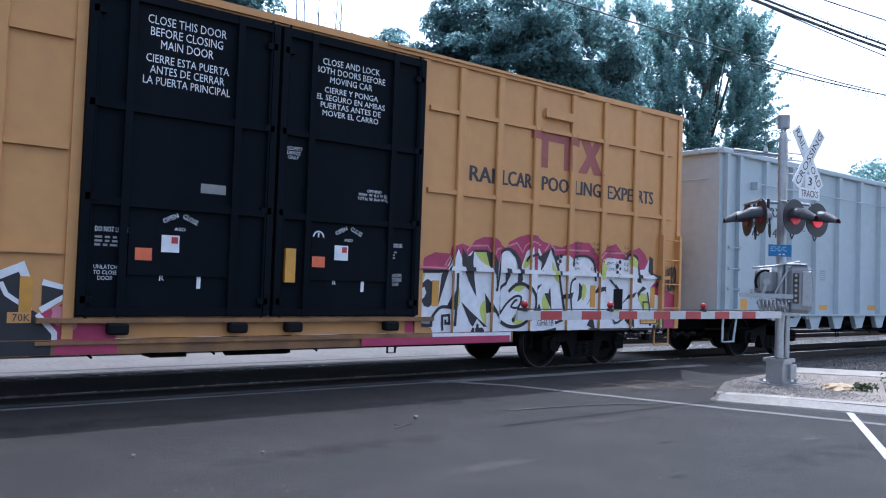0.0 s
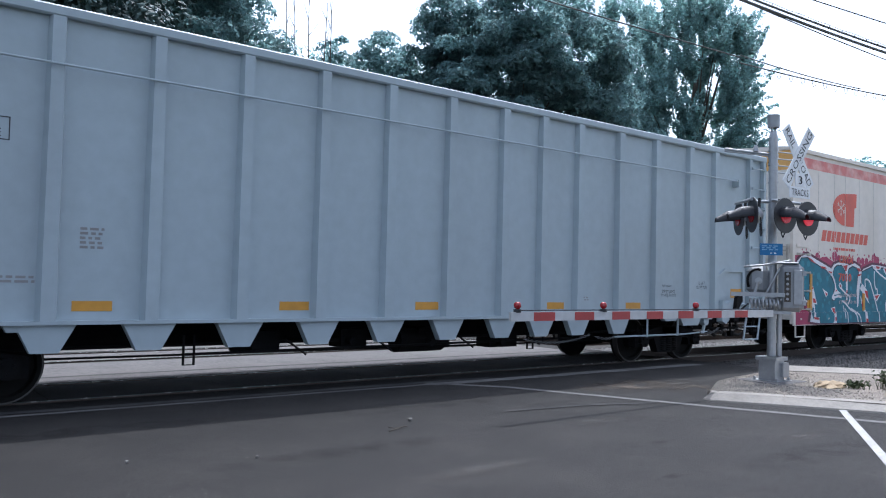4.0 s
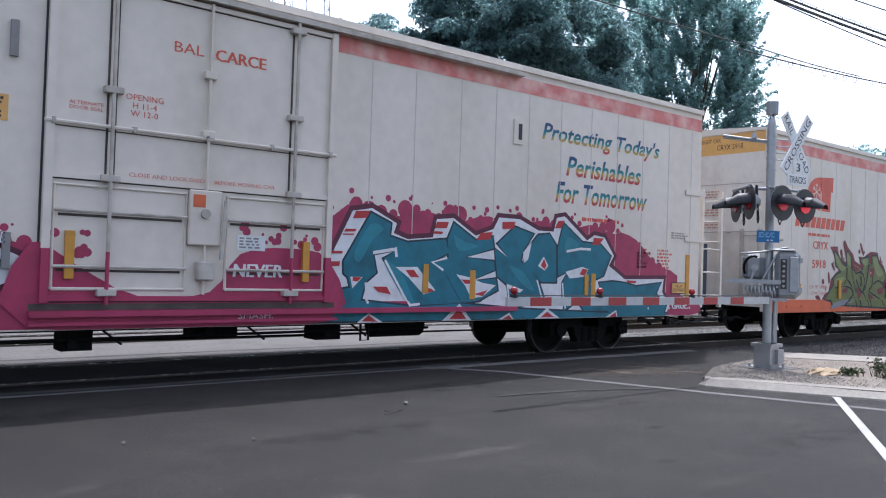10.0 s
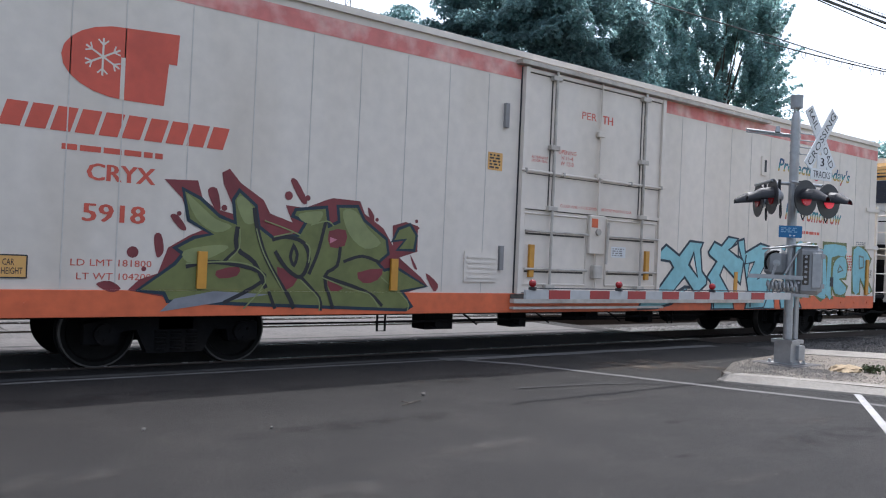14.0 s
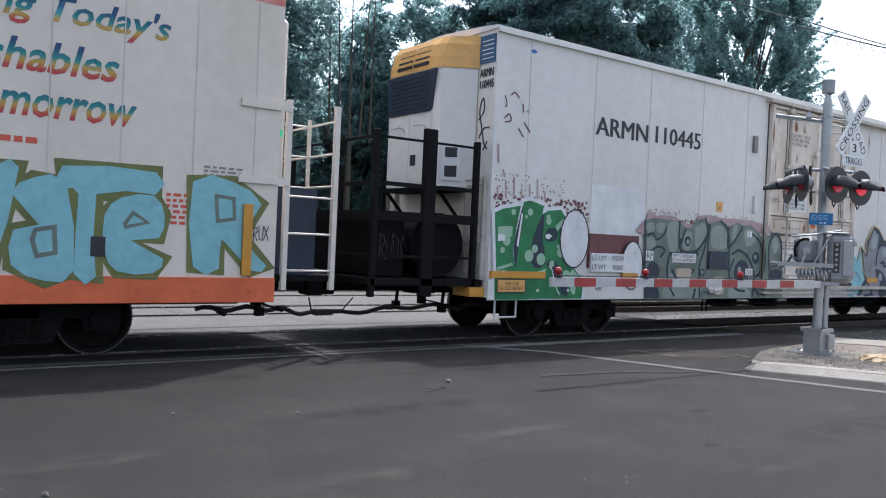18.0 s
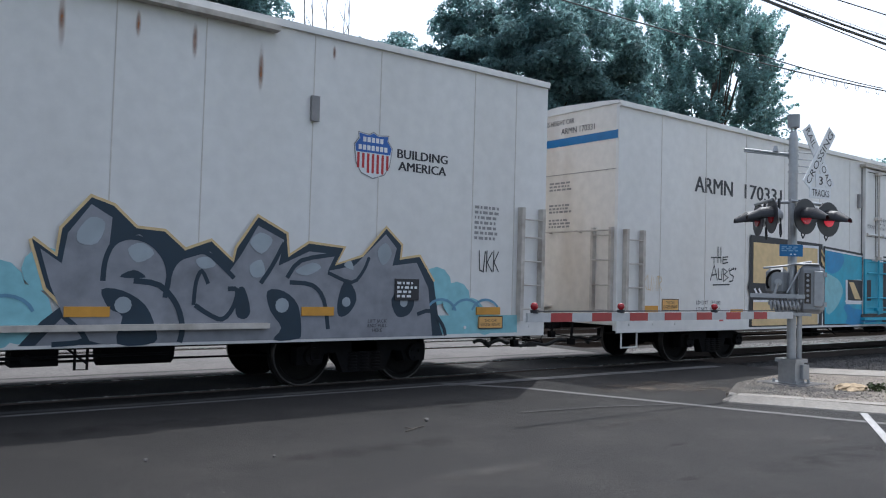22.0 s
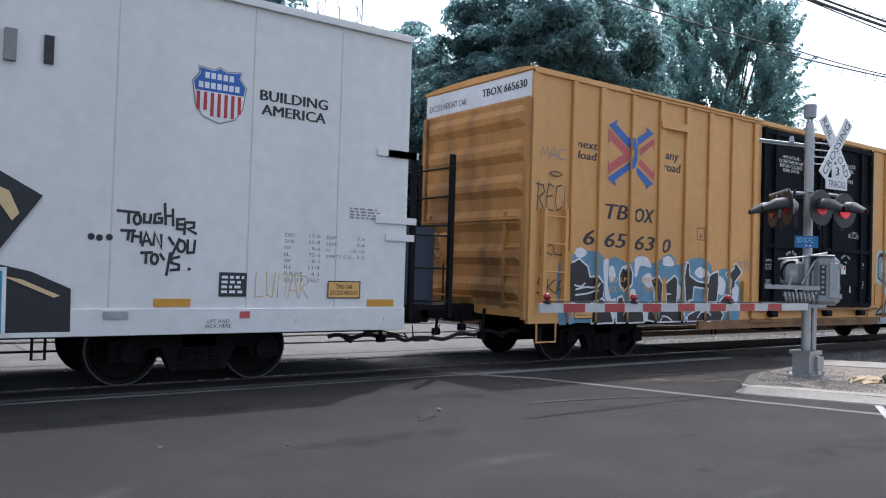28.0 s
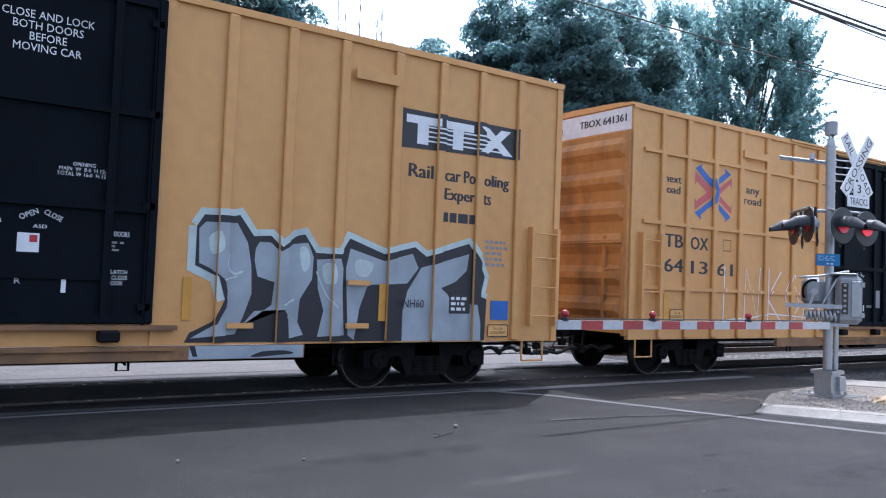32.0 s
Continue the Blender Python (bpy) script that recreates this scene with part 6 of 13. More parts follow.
    spray(c, SPRAYRED, fills=[[(15.08, 0.73), (15.28, 0.9), (15.45, 0.73)], [(17.16, 0.73), (17.31, 0.83), (17.5, 0.73)], [(16.24, 0.71), (16.39, 0.78), (16.47, 0.71)], [(18.97, 0.69), (19.19, 0.8), (19.23, 0.69)], [(19.53, 1.41), (19.84, 1.4), (19.81, 1.36), (19.56, 1.36)]], y=y - 0.0109, **kw)


def mural_d(c, y, **kw):
    """The olive piece: four spiked letters in a dark red halo."""
    spray(c, MAROONRED, fills=[[(2.85, 1.02), (2.98, 1.15), (3.2, 1.23), (3.31, 1.55), (3.58, 1.72), (3.74, 1.79), (3.55, 1.92), (3.46, 2.17), (3.23, 2.39), (3.65, 2.41), (3.72, 2.19), (3.9, 2.07), (4.18, 2.01), (3.99, 2.39), (3.96, 2.54), (4.06, 2.6), (4.22, 2.43), (4.55, 2.23), (4.65, 2.06), (4.98, 1.96), (4.87, 2.19), (5.16, 2.17), (5.5, 2.31), (5.6, 2.34), (6.04, 2.33), (6.13, 2.15), (6.46, 1.96), (6.64, 1.71), (6.62, 2.01), (6.85, 2.08), (7.08, 2.03), (7.09, 1.64), (6.76, 1.54), (7.18, 1.25), (7.31, 1.12), (6.96, 1.03), (7.06, 0.86), (6.98, 0.71), (3.17, 0.74), (3.3, 0.94)]], dots=[(2.89, 1.48, 0.07), (3.03, 1.28, 0.03)], y=y - 0.0005, label="dark red halo round olive letters", **kw)
    spray(c, MAROONRED, dots=[(3.43, 1.98, 0.03), (4.01, 2.09, 0.04), (4.91, 2.32, 0.06), (5.2, 2.31, 0.04), (6.34, 2.08, 0.03), (6.45, 1.9, 0.03), (7.05, 2.1, 0.03), (7.09, 2, 0.02)], y=y - 0.0007, **kw)
    spray(c, MAROONRED, fills=[smooth([(3.14, 1.7), (3.22, 1.71), (3.26, 1.51), (3.19, 1.42), (3.15, 1.54)], 3), smooth([(3.32, 1.94), (3.41, 1.96), (3.53, 1.8), (3.46, 1.78)], 3), smooth([(3.78, 2.3), (3.9, 2.33), (3.96, 2.07), (3.87, 2.09)], 3), smooth([(4.93, 2.52), (5.02, 2.54), (5.19, 2.27), (5.11, 2.24)], 3), smooth([(6.17, 2.25), (6.29, 2.13), (6.27, 1.94)], 3), smooth([(2.49, 1.09), (2.64, 1.13), (2.77, 1.04), (2.64, 1)], 3), smooth([(6.96, 1.59), (7.1, 1.38), (7.03, 1.4)], 3), smooth([(7.26, 1.32), (7.51, 1.15), (7.43, 1.04)], 3)], y=y - 0.0005, **kw)
    spray(c, DARKLINE, lines=[([(3, 1.03), (3.42, 1.34), (3.53, 1.49), (3.43, 1.55), (3.64, 1.67), (3.89, 1.74), (3.57, 1.92), (3.49, 2.26), (3.68, 2.17), (3.94, 1.96), (4.19, 1.88), (4.15, 2.2), (4.21, 2.3), (4.42, 2.14), (4.48, 1.86), (4.71, 1.71), (5.09, 1.77), (5.22, 1.99), (5.01, 2.06), (5.04, 2.12), (5.48, 2.18), (5.53, 1.91), (5.73, 2), (5.7, 2.21), (5.99, 2.23), (6.11, 2.04), (6.5, 1.79), (6.54, 1.6), (6.35, 1.45), (6.5, 1.32), (6.71, 1.37), (7.25, 1.12), (6.79, 1.05), (6.97, 0.82), (6.89, 0.78), (3.34, 0.91), (3.29, 1.01), (3, 1.03)], 0.09)], y=y - 0.002, **kw)
    spray(c, DARKLINE, lines=[([(6.66, 1.8), (6.74, 1.95), (6.93, 2.02), (7.04, 1.88), (7.01, 1.68), (6.75, 1.67), (6.89, 1.83), (6.66, 1.8)], 0.09)], y=y - 0.0022, **kw)
    spray(c, OLIVE, fills=[[(3, 1.03), (3.42, 1.34), (3.53, 1.49), (3.43, 1.55), (3.64, 1.67), (3.89, 1.74), (3.57, 1.92), (3.49, 2.26), (3.68, 2.17), (3.94, 1.96), (4.19, 1.88), (4.15, 2.2), (4.21, 2.3), (4.42, 2.14), (4.48, 1.86), (4.71, 1.71), (5.09, 1.77), (5.22, 1.99), (5.01, 2.06), (5.04, 2.12), (5.48, 2.18), (5.53, 1.91), (5.73, 2), (5.7, 2.21), (5.99, 2.23), (6.11, 2.04), (6.5, 1.79), (6.54, 1.6), (6.35, 1.45), (6.5, 1.32), (6.71, 1.37), (7.25, 1.12), (6.79, 1.05), (6.97, 0.82), (6.89, 0.78), (3.34, 0.91), (3.29, 1.01)]], y=y - 0.0035, label="olive letters with dark edges", **kw)
    spray(c, OLIVE, fills=[[(6.66, 1.8), (6.74, 1.95), (6.93, 2.02), (7.04, 1.88), (7.01, 1.68), (6.75, 1.67), (6.89, 1.83)]], y=y - 0.0037, **kw)
    spray(c, PALEGREEN2, fills=[smooth([(3.51, 2.23), (3.68, 2.11), (3.9, 1.94), (4.12, 1.86), (3.91, 1.77), (3.65, 1.93)], 3), smooth([(4.17, 2.18), (4.25, 2.26), (4.4, 2.12), (4.43, 1.93), (4.29, 1.92)], 3), smooth([(5.07, 2.08), (5.43, 2.14), (5.37, 1.98), (5.17, 1.97)], 3), smooth([(5.76, 2.16), (5.97, 2.18), (6.19, 1.94), (6.42, 1.74), (6.15, 1.65), (5.88, 1.84)], 3), smooth([(3.51, 1.52), (3.92, 1.61), (4.09, 1.58), (3.8, 1.42), (3.56, 1.38)], 3)], y=y - 0.0045, **kw)
    spray(c, GREYSPRAY, fills=[[(3.23, 0.76), (3.4, 0.92), (3.91, 1.02), (4.66, 0.98), (5.42, 1), (6.35, 0.99), (6.86, 0.86), (6.98, 0.71)]], y=y - 0.0048, **kw)
    spray(c, MAROONRED, fills=[smooth([(3.94, 1.28), (4.24, 1.34), (4.22, 1.22), (3.98, 1.18)], 2), smooth([(6.04, 1.3), (6.47, 1.37), (6.39, 1.2), (6.15, 1.15)], 2), smooth([(5.55, 1.87), (5.82, 1.9), (5.81, 1.68), (5.58, 1.65)], 2), smooth([(4.78, 1.35), (5.11, 1.22), (4.89, 1.02)], 2), smooth([(5.56, 1.19), (5.82, 1.07), (5.62, 1.03)], 2)], y=y - 0.0055, **kw)
    spray(c, PINKSPRAY, fills=[[(5.57, 1.79), (5.69, 1.76), (5.57, 1.7)]], y=y - 0.007, **kw)
    spray(c, SPRAYBLACK, lines=[(smooth([(4.2, 1.86), (4.2, 1.58), (4.45, 1.4), (4.63, 1.06)], 3, False), 0.06), (smooth([(4.42, 2.12), (4.48, 1.82), (4.63, 1.44), (4.94, 0.98), (5.04, 0.79)], 3, False), 0.06), (smooth([(4.69, 1.71), (4.9, 1.76), (5.16, 1.69), (5.25, 1.46), (5.14, 1.22), (4.92, 1.33), (4.74, 1.56)], 3, False), 0.055), (smooth([(5.01, 1.65), (5.07, 1.53), (5.03, 1.38), (4.97, 1.49), (5.01, 1.65)], 3, False), 0.045), (smooth([(5.49, 2.01), (5.39, 1.58), (5.26, 1.26)], 3, False), 0.05), (smooth([(5.74, 1.66), (5.7, 1.39), (5.51, 1.23), (5.65, 0.78)], 3, False), 0.05), (smooth([(5.8, 1.45), (6.11, 1.54), (6.43, 1.45)], 3, False), 0.045), (smooth([(5.51, 1.23), (6.19, 1.03), (6.47, 0.82)], 3, False), 0.05), (smooth([(3.54, 1.32), (3.89, 1.39), (4.41, 1.32), (4.6, 1.17), (4.04, 0.87)], 3, False), 0.05), (smooth([(5.14, 1.22), (5.42, 0.94), (5.45, 0.76)], 3, False), 0.05)], y=y - 0.0085, **kw)
    spray(c, SPRAYBLACK, lines=[(smooth([(4.66, 1.02), (4.76, 0.79)], 3, False), 0.045), (smooth([(4.02, 1.39), (4.22, 1.58)], 3, False), 0.04)], y=y - 0.0087, **kw)
    spray(c, PALEGREEN2, lines=[(smooth([(4.23, 1.83), (4.23, 1.58), (4.1, 1.43)], 3, False), 0.018), (smooth([(4.46, 1.85), (4.58, 1.52), (4.89, 1.02)], 3, False), 0.018), (smooth([(4.71, 1.75), (4.99, 1.82)], 3, False), 0.018), (smooth([(4.57, 1.96), (4.89, 1.87), (5.11, 1.79)], 3, False), 0.018), (smooth([(5.26, 1.94), (5.51, 2.01), (5.62, 1.95)], 3, False), 0.018), (smooth([(3.54, 1.36), (4.1, 1.4), (4.46, 1.34), (4.62, 1.14), (4.31, 0.79)], 3, False), 0.018), (smooth([(5.25, 1.42), (5.26, 1.62), (5.19, 1.69)], 3, False), 0.018), (smooth([(5.47, 1.22), (5.92, 1.07), (6.24, 0.99), (6.41, 0.8)], 3, False), 0.018), (smooth([(6.45, 1.24), (6.91, 0.9), (6.92, 0.75)], 3, False), 0.018), (smooth([(5.14, 1.18), (5.4, 0.94), (5.43, 0.76)], 3, False), 0.018)], y=y - 0.0098, **kw)


def mural_d_far(c, y, **kw):
    """Two pale blue words: one sharp with a dark outline, one round with an olive edge."""
    spray(c, DARKLINE, lines=[([(12.4, 1.65), (12.83, 1.77), (13.14, 1.98), (13.57, 1.78), (13.91, 2.09), (14.32, 2.08), (14.25, 1.96), (14.33, 1.5), (14.51, 1.35), (14.5, 1.25), (14.17, 1.05), (13.77, 1.41), (13.28, 0.99), (13.89, 1.16), (13.33, 0.86), (12.87, 0.78), (12.34, 0.76), (12.5, 1.02), (12.9, 1.07), (13.42, 1.56), (13.29, 1.7), (12.91, 1.73), (12.4, 1.65)], 0.1), ([(14.58, 1.91), (14.76, 2.11), (15.02, 2.04), (15.26, 2.24), (15.59, 2.23), (15.3, 1.99), (15.84, 1.76), (15.75, 1.29), (15.11, 1.67), (14.96, 1.43), (15.4, 1), (15.49, 0.74), (14.71, 0.74), (14.76, 1.01), (14.68, 1.31), (14.56, 1.39), (14.89, 1.73), (14.6, 1.87), (14.58, 1.91)], 0.1)], y=y - 0.0005, **kw)
    spray(c, DARKLINE, lines=[([(15.62, 2.17), (15.83, 2.22), (15.9, 1.92), (16.5, 2.15), (16.85, 2.1), (16.75, 1.76), (16.4, 1.36), (16.83, 1.48), (16.82, 1.04), (16.66, 0.76), (15.96, 0.74), (16.11, 1.08), (15.91, 1.69), (16.07, 1.72), (16.01, 1.35), (16.32, 1.78), (15.91, 1.71), (15.79, 1.85), (15.62, 2.17)], 0.1), ([(17.12, 2.1), (17.62, 2.17), (17.26, 1.84), (17.59, 1.64), (18.27, 0.75), (17.42, 0.74), (17.31, 1.07), (17.62, 1.13), (17.54, 1.4), (17.22, 1.54), (16.95, 1.33), (17.17, 1.24), (17.03, 1.09), (17.11, 0.74), (16.69, 0.74), (16.88, 1.04), (16.82, 1.55), (17.12, 2.1)], 0.1)], y=y - 0.0007, **kw)
    spray(c, SKYBLUE, fills=[[(12.4, 1.65), (12.83, 1.77), (13.14, 1.98), (13.57, 1.78), (13.91, 2.09), (14.32, 2.08), (14.25, 1.96), (14.33, 1.5), (14.51, 1.35), (14.5, 1.25), (14.17, 1.05), (13.77, 1.41), (13.28, 0.99), (13.89, 1.16), (13.33, 0.86), (12.87, 0.78), (12.34, 0.76), (12.5, 1.02), (12.9, 1.07), (13.42, 1.56), (13.29, 1.7), (12.91, 1.73)], [(14.58, 1.91), (14.76, 2.11), (15.02, 2.04), (15.26, 2.24), (15.59, 2.23), (15.3, 1.99), (15.84, 1.76), (15.75, 1.29), (15.11, 1.67), (14.96, 1.43), (15.4, 1), (15.49, 0.74), (14.71, 0.74), (14.76, 1.01), (14.68, 1.31), (14.56, 1.39), (14.89, 1.73), (14.6, 1.87)]], y=y - 0.0025, label="pale blue letters with dark outlines", **kw)
    spray(c, SKYBLUE, fills=[[(15.62, 2.17), (15.83, 2.22), (15.9, 1.92), (16.5, 2.15), (16.85, 2.1), (16.75, 1.76), (16.4, 1.36), (16.83, 1.48), (16.82, 1.04), (16.66, 0.76), (15.96, 0.74), (16.11, 1.08), (15.91, 1.69), (16.07, 1.72), (16.01, 1.35), (16.32, 1.78), (15.91, 1.71), (15.79, 1.85)], [(17.12, 2.1), (17.62, 2.17), (17.26, 1.84), (17.59, 1.64), (18.27, 0.75), (17.42, 0.74), (17.31, 1.07), (17.62, 1.13), (17.54, 1.4), (17.22, 1.54), (16.95, 1.33), (17.17, 1.24), (17.03, 1.09), (17.11, 0.74), (16.69, 0.74), (16.88, 1.04), (16.82, 1.55)]], y=y - 0.0027, **kw)
    spray(c, CREAM, fills=[[(13.93, 1.62), (14.02, 1.83), (14.17, 1.42)], [(15.31, 1.99), (15.61, 2.11), (15.64, 1.87)], [(17.16, 1.5), (17.28, 1.57), (17.34, 1.49)]], y=y - 0.004, **kw)
    spray(c, ORANGE, fills=[[(15.46, 1), (15.67, 1.02), (15.62, 0.73), (15.51, 0.73)], [(17.12, 1.02), (17.33, 1.02), (17.31, 0.73), (17.12, 0.73)]], y=y - 0.004, **kw)
    spray(c, DARKLINE, lines=[([(13.9, 1.63), (14.04, 1.88), (14.2, 1.39), (13.9, 1.63)], 0.06), ([(13.32, 0.99), (13.78, 1.18), (13.97, 1.17)], 0.06), ([(15.28, 1.99), (15.62, 2.15), (15.64, 1.84), (15.28, 1.99)], 0.05), ([(17.02, 1.24), (17.62, 1.13), (17.57, 1.25), (17.16, 1.36)], 0.05), ([(17.22, 1.94), (17.76, 1.4), (18.29, 0.75)], 0.05), ([(15.91, 1.69), (15.95, 1.91)], 0.05), ([(14.74, 1.01), (14.76, 0.74)], 0.05), ([(16.12, 1.05), (16.13, 0.76)], 0.05)], y=y - 0.0055, **kw)
    spray(c, OLIVE, lines=[([(17.98, 2.21), (18.42, 2.22), (18.33, 1.56), (18.53, 1.93), (18.67, 2.21), (18.89, 2.21), (18.66, 1.07), (18.38, 1.28), (18.26, 1.03), (17.97, 1.11), (17.98, 2.21)], 0.16), ([(18.83, 1.92), (19.04, 2.11), (19.38, 2.07), (19.49, 1.08), (19.19, 0.96), (18.85, 1.13), (18.86, 1.52), (19.11, 1.59), (18.83, 1.92)], 0.16), ([(19.33, 2.27), (20.37, 2.28), (20.37, 2.01), (19.7, 1.97), (19.73, 1.02), (19.49, 1.05), (19.51, 1.96), (19.37, 2.01), (19.33, 2.27)], 0.16), ([(19.8, 1.74), (19.98, 1.95), (20.35, 2), (20.49, 1.77), (20.43, 1.49), (20.1, 1.45), (20.49, 1.24), (20.37, 1.06), (19.96, 1.08), (19.81, 1.32), (19.8, 1.74)], 0.16)], y=y - 0.001, **kw)
    spray(c, OLIVE, lines=[([(20.82, 2.21), (21.34, 2.24), (21.73, 1.98), (21.48, 1.55), (21.83, 1.18), (21.61, 1.11), (21.21, 1.51), (21.19, 1.13), (20.86, 1.15), (20.82, 2.21)], 0.16)], y=y - 0.0012, **kw)
    spray(c, SKYBLUE, fills=[smooth([(17.98, 2.21), (18.42, 2.22), (18.33, 1.56), (18.53, 1.93), (18.67, 2.21), (18.89, 2.21), (18.66, 1.07), (18.38, 1.28), (18.26, 1.03), (17.97, 1.11)], 2), smooth([(18.83, 1.92), (19.04, 2.11), (19.38, 2.07), (19.49, 1.08), (19.19, 0.96), (18.85, 1.13), (18.86, 1.52), (19.11, 1.59)], 2), smooth([(19.33, 2.27), (20.37, 2.28), (20.37, 2.01), (19.7, 1.97), (19.73, 1.02), (19.49, 1.05), (19.51, 1.96), (19.37, 2.01)], 2), smooth([(19.8, 1.74), (19.98, 1.95), (20.35, 2), (20.49, 1.77), (20.43, 1.49), (20.1, 1.45), (20.49, 1.24), (20.37, 1.06), (19.96, 1.08), (19.81, 1.32)], 2)], y=y - 0.005, label="round pale blue letters with an olive edge", **kw)
    spray(c, SKYBLUE, fills=[smooth([(20.82, 2.21), (21.34, 2.24), (21.73, 1.98), (21.48, 1.55), (21.83, 1.18), (21.61, 1.11), (21.21, 1.51), (21.19, 1.13), (20.86, 1.15)], 2)], y=y - 0.0052, **kw)
    spray(c, SAGE, lines=[([(19.08, 1.53), (19.27, 1.57), (19.29, 1.28), (19.1, 1.24), (19.05, 1.42), (19.08, 1.53)], 0.05), ([(20.02, 1.63), (20.12, 1.78), (20.29, 1.67), (20.02, 1.6)], 0.045), ([(21.12, 2.05), (21.35, 2.03), (21.37, 1.77), (21.15, 1.73), (21.12, 2.05)], 0.045)], y=y - 0.007, **kw)


def mural_e_grey(c, y, **kw):
    """The grey-green piece of bulging letters with an eye, teeth and a dark window."""
    spray(c, MIST, fills=[smooth([(3.7, 2.19), (3.79, 2.38), (3.92, 2.27), (4.21, 2.29), (4.52, 2.27), (4.76, 2.18), (5.09, 2.16), (5.27, 2.33), (5.67, 2.36), (5.98, 2.33), (6.52, 2.33), (7.1, 2.32), (7.47, 2.24), (7.35, 2.06), (3.69, 1.88)], 3)], y=y - 0.0002, **kw)
    spray(c, SAGE, fills=[[(3.66, 2.17), (3.92, 2.22), (4.66, 2.2), (4.83, 2.08), (4.99, 2.08), (5.18, 2.25), (5.42, 2.29), (5.58, 2.21), (5.93, 2.28), (6.23, 2.17), (6.53, 2.26), (6.7, 2.21), (6.99, 2.23), (7.29, 2.08), (7.39, 1.99), (7.76, 2.11), (8.02, 1.94), (8.13, 1.2), (8.16, 0.62), (3.57, 0.63), (3.75, 0.64)]], y=y - 0.0012, label="grey-green letters with dark shading", **kw)
    spray(c, SAGELIGHT, fills=[smooth([(3.7, 2.07), (3.88, 2.14), (3.94, 2), (3.79, 1.91)], 3), smooth([(3.97, 2.1), (4.22, 2.14), (4.19, 1.97), (4.02, 1.96)], 3), smooth([(3.75, 1.82), (3.94, 1.87), (3.97, 1.69), (3.78, 1.64)], 3), smooth([(4.29, 2.1), (4.67, 2.15), (4.64, 1.68), (4.42, 1.58)], 3), smooth([(4.77, 1.86), (4.9, 2.01), (5.05, 1.96), (5.01, 1.69), (4.85, 1.66)], 3), smooth([(5.14, 2.07), (5.4, 2.2), (5.51, 2.03), (5.42, 1.75), (5.21, 1.65)], 3), smooth([(5.68, 2.11), (5.99, 2.17), (6.18, 2.02), (6.2, 1.74), (5.7, 1.72)], 3), smooth([(6.37, 2.15), (6.53, 2.21), (6.49, 1.99), (6.36, 1.79)], 3), smooth([(6.76, 2.1), (7.05, 2.14), (7.24, 1.98), (6.89, 1.77)], 3)], y=y - 0.0025, **kw)
    spray(c, SAGELIGHT, fills=[smooth([(7.67, 1.95), (7.82, 2), (7.93, 1.81), (7.75, 1.65)], 3), smooth([(4.62, 1.16), (5.33, 1.08), (5.32, 0.68), (4.29, 0.67), (4.4, 1.16)], 3), smooth([(6.37, 0.99), (6.88, 0.94), (7.12, 0.7), (6.38, 0.66)], 3)], y=y - 0.0027, **kw)
    spray(c, NAVY, fills=[smooth([(3.74, 1.25), (3.97, 1.4), (4.14, 1.24), (4.06, 0.97), (4.17, 0.74), (3.77, 0.66)], 2), smooth([(7.61, 1.29), (8.08, 1.3), (8.11, 0.94), (7.65, 0.94)], 2)], y=y - 0.004, **kw)
    spray(c, DARKLINE, lines=[(smooth([(3.66, 2.17), (3.74, 0.64)], 3, False), 0.05), (smooth([(4.66, 2.2), (4.67, 1.68), (4.85, 2.07)], 3, False), 0.05), (smooth([(4.72, 1.87), (4.73, 1.64), (5.02, 1.6), (5.3, 1.7), (5.53, 1.98), (5.57, 2.19)], 3, False), 0.06), (smooth([(5.44, 2.3), (5.54, 2.03), (5.43, 1.62), (5.32, 1.32), (5.38, 0.63)], 3, False), 0.05), (smooth([(4.39, 1.56), (4.81, 1.57), (5.27, 1.59)], 3, False), 0.08), (smooth([(4.38, 1.54), (4.35, 1.24), (4.43, 0.95), (4.6, 0.75)], 3, False), 0.05), (smooth([(4.48, 1.27), (4.77, 0.99), (5.15, 1.28)], 3, False), 0.06), (smooth([(5.6, 2.19), (5.56, 1.71), (5.56, 1.26)], 3, False), 0.05), (smooth([(5.93, 2.27), (6.18, 2.11), (6.27, 1.74), (6.27, 1.23)], 3, False), 0.05), (smooth([(6.23, 2.16), (6.22, 1.74), (6.54, 1.99), (6.7, 2.2)], 3, False), 0.05), (smooth([(6.37, 1.6), (6.61, 1.69), (6.96, 1.53), (7.19, 1.14), (7.12, 0.65)], 3, False), 0.06)], y=y - 0.0055, **kw)
    spray(c, DARKLINE, lines=[(smooth([(6.45, 1.51), (6.3, 1.18), (6.54, 0.9), (6.88, 0.85)], 3, False), 0.05), (smooth([(7, 2.07), (7.37, 1.84), (7.42, 1.29), (7.16, 1.09), (7.35, 0.79), (7.69, 0.82)], 3, False), 0.05), (smooth([(7.61, 1.29), (7.55, 1.8), (7.76, 2.09), (8.02, 1.89), (8.02, 1.33)], 3, False), 0.055), (smooth([(7.67, 1.37), (7.98, 1.43)], 3, False), 0.035), (smooth([(5.22, 0.9), (5.15, 0.62)], 3, False), 0.07), (smooth([(3.71, 1.88), (3.89, 1.93), (4, 1.82), (4.19, 1.91), (4.29, 2.08)], 3, False), 0.04), (smooth([(3.87, 1.6), (4.07, 1.69), (4.25, 1.62), (4.12, 1.49)], 3, False), 0.045), (smooth([(3.75, 1.52), (3.91, 1.56), (3.9, 1.36)], 3, False), 0.04)], y=y - 0.0057, **kw)
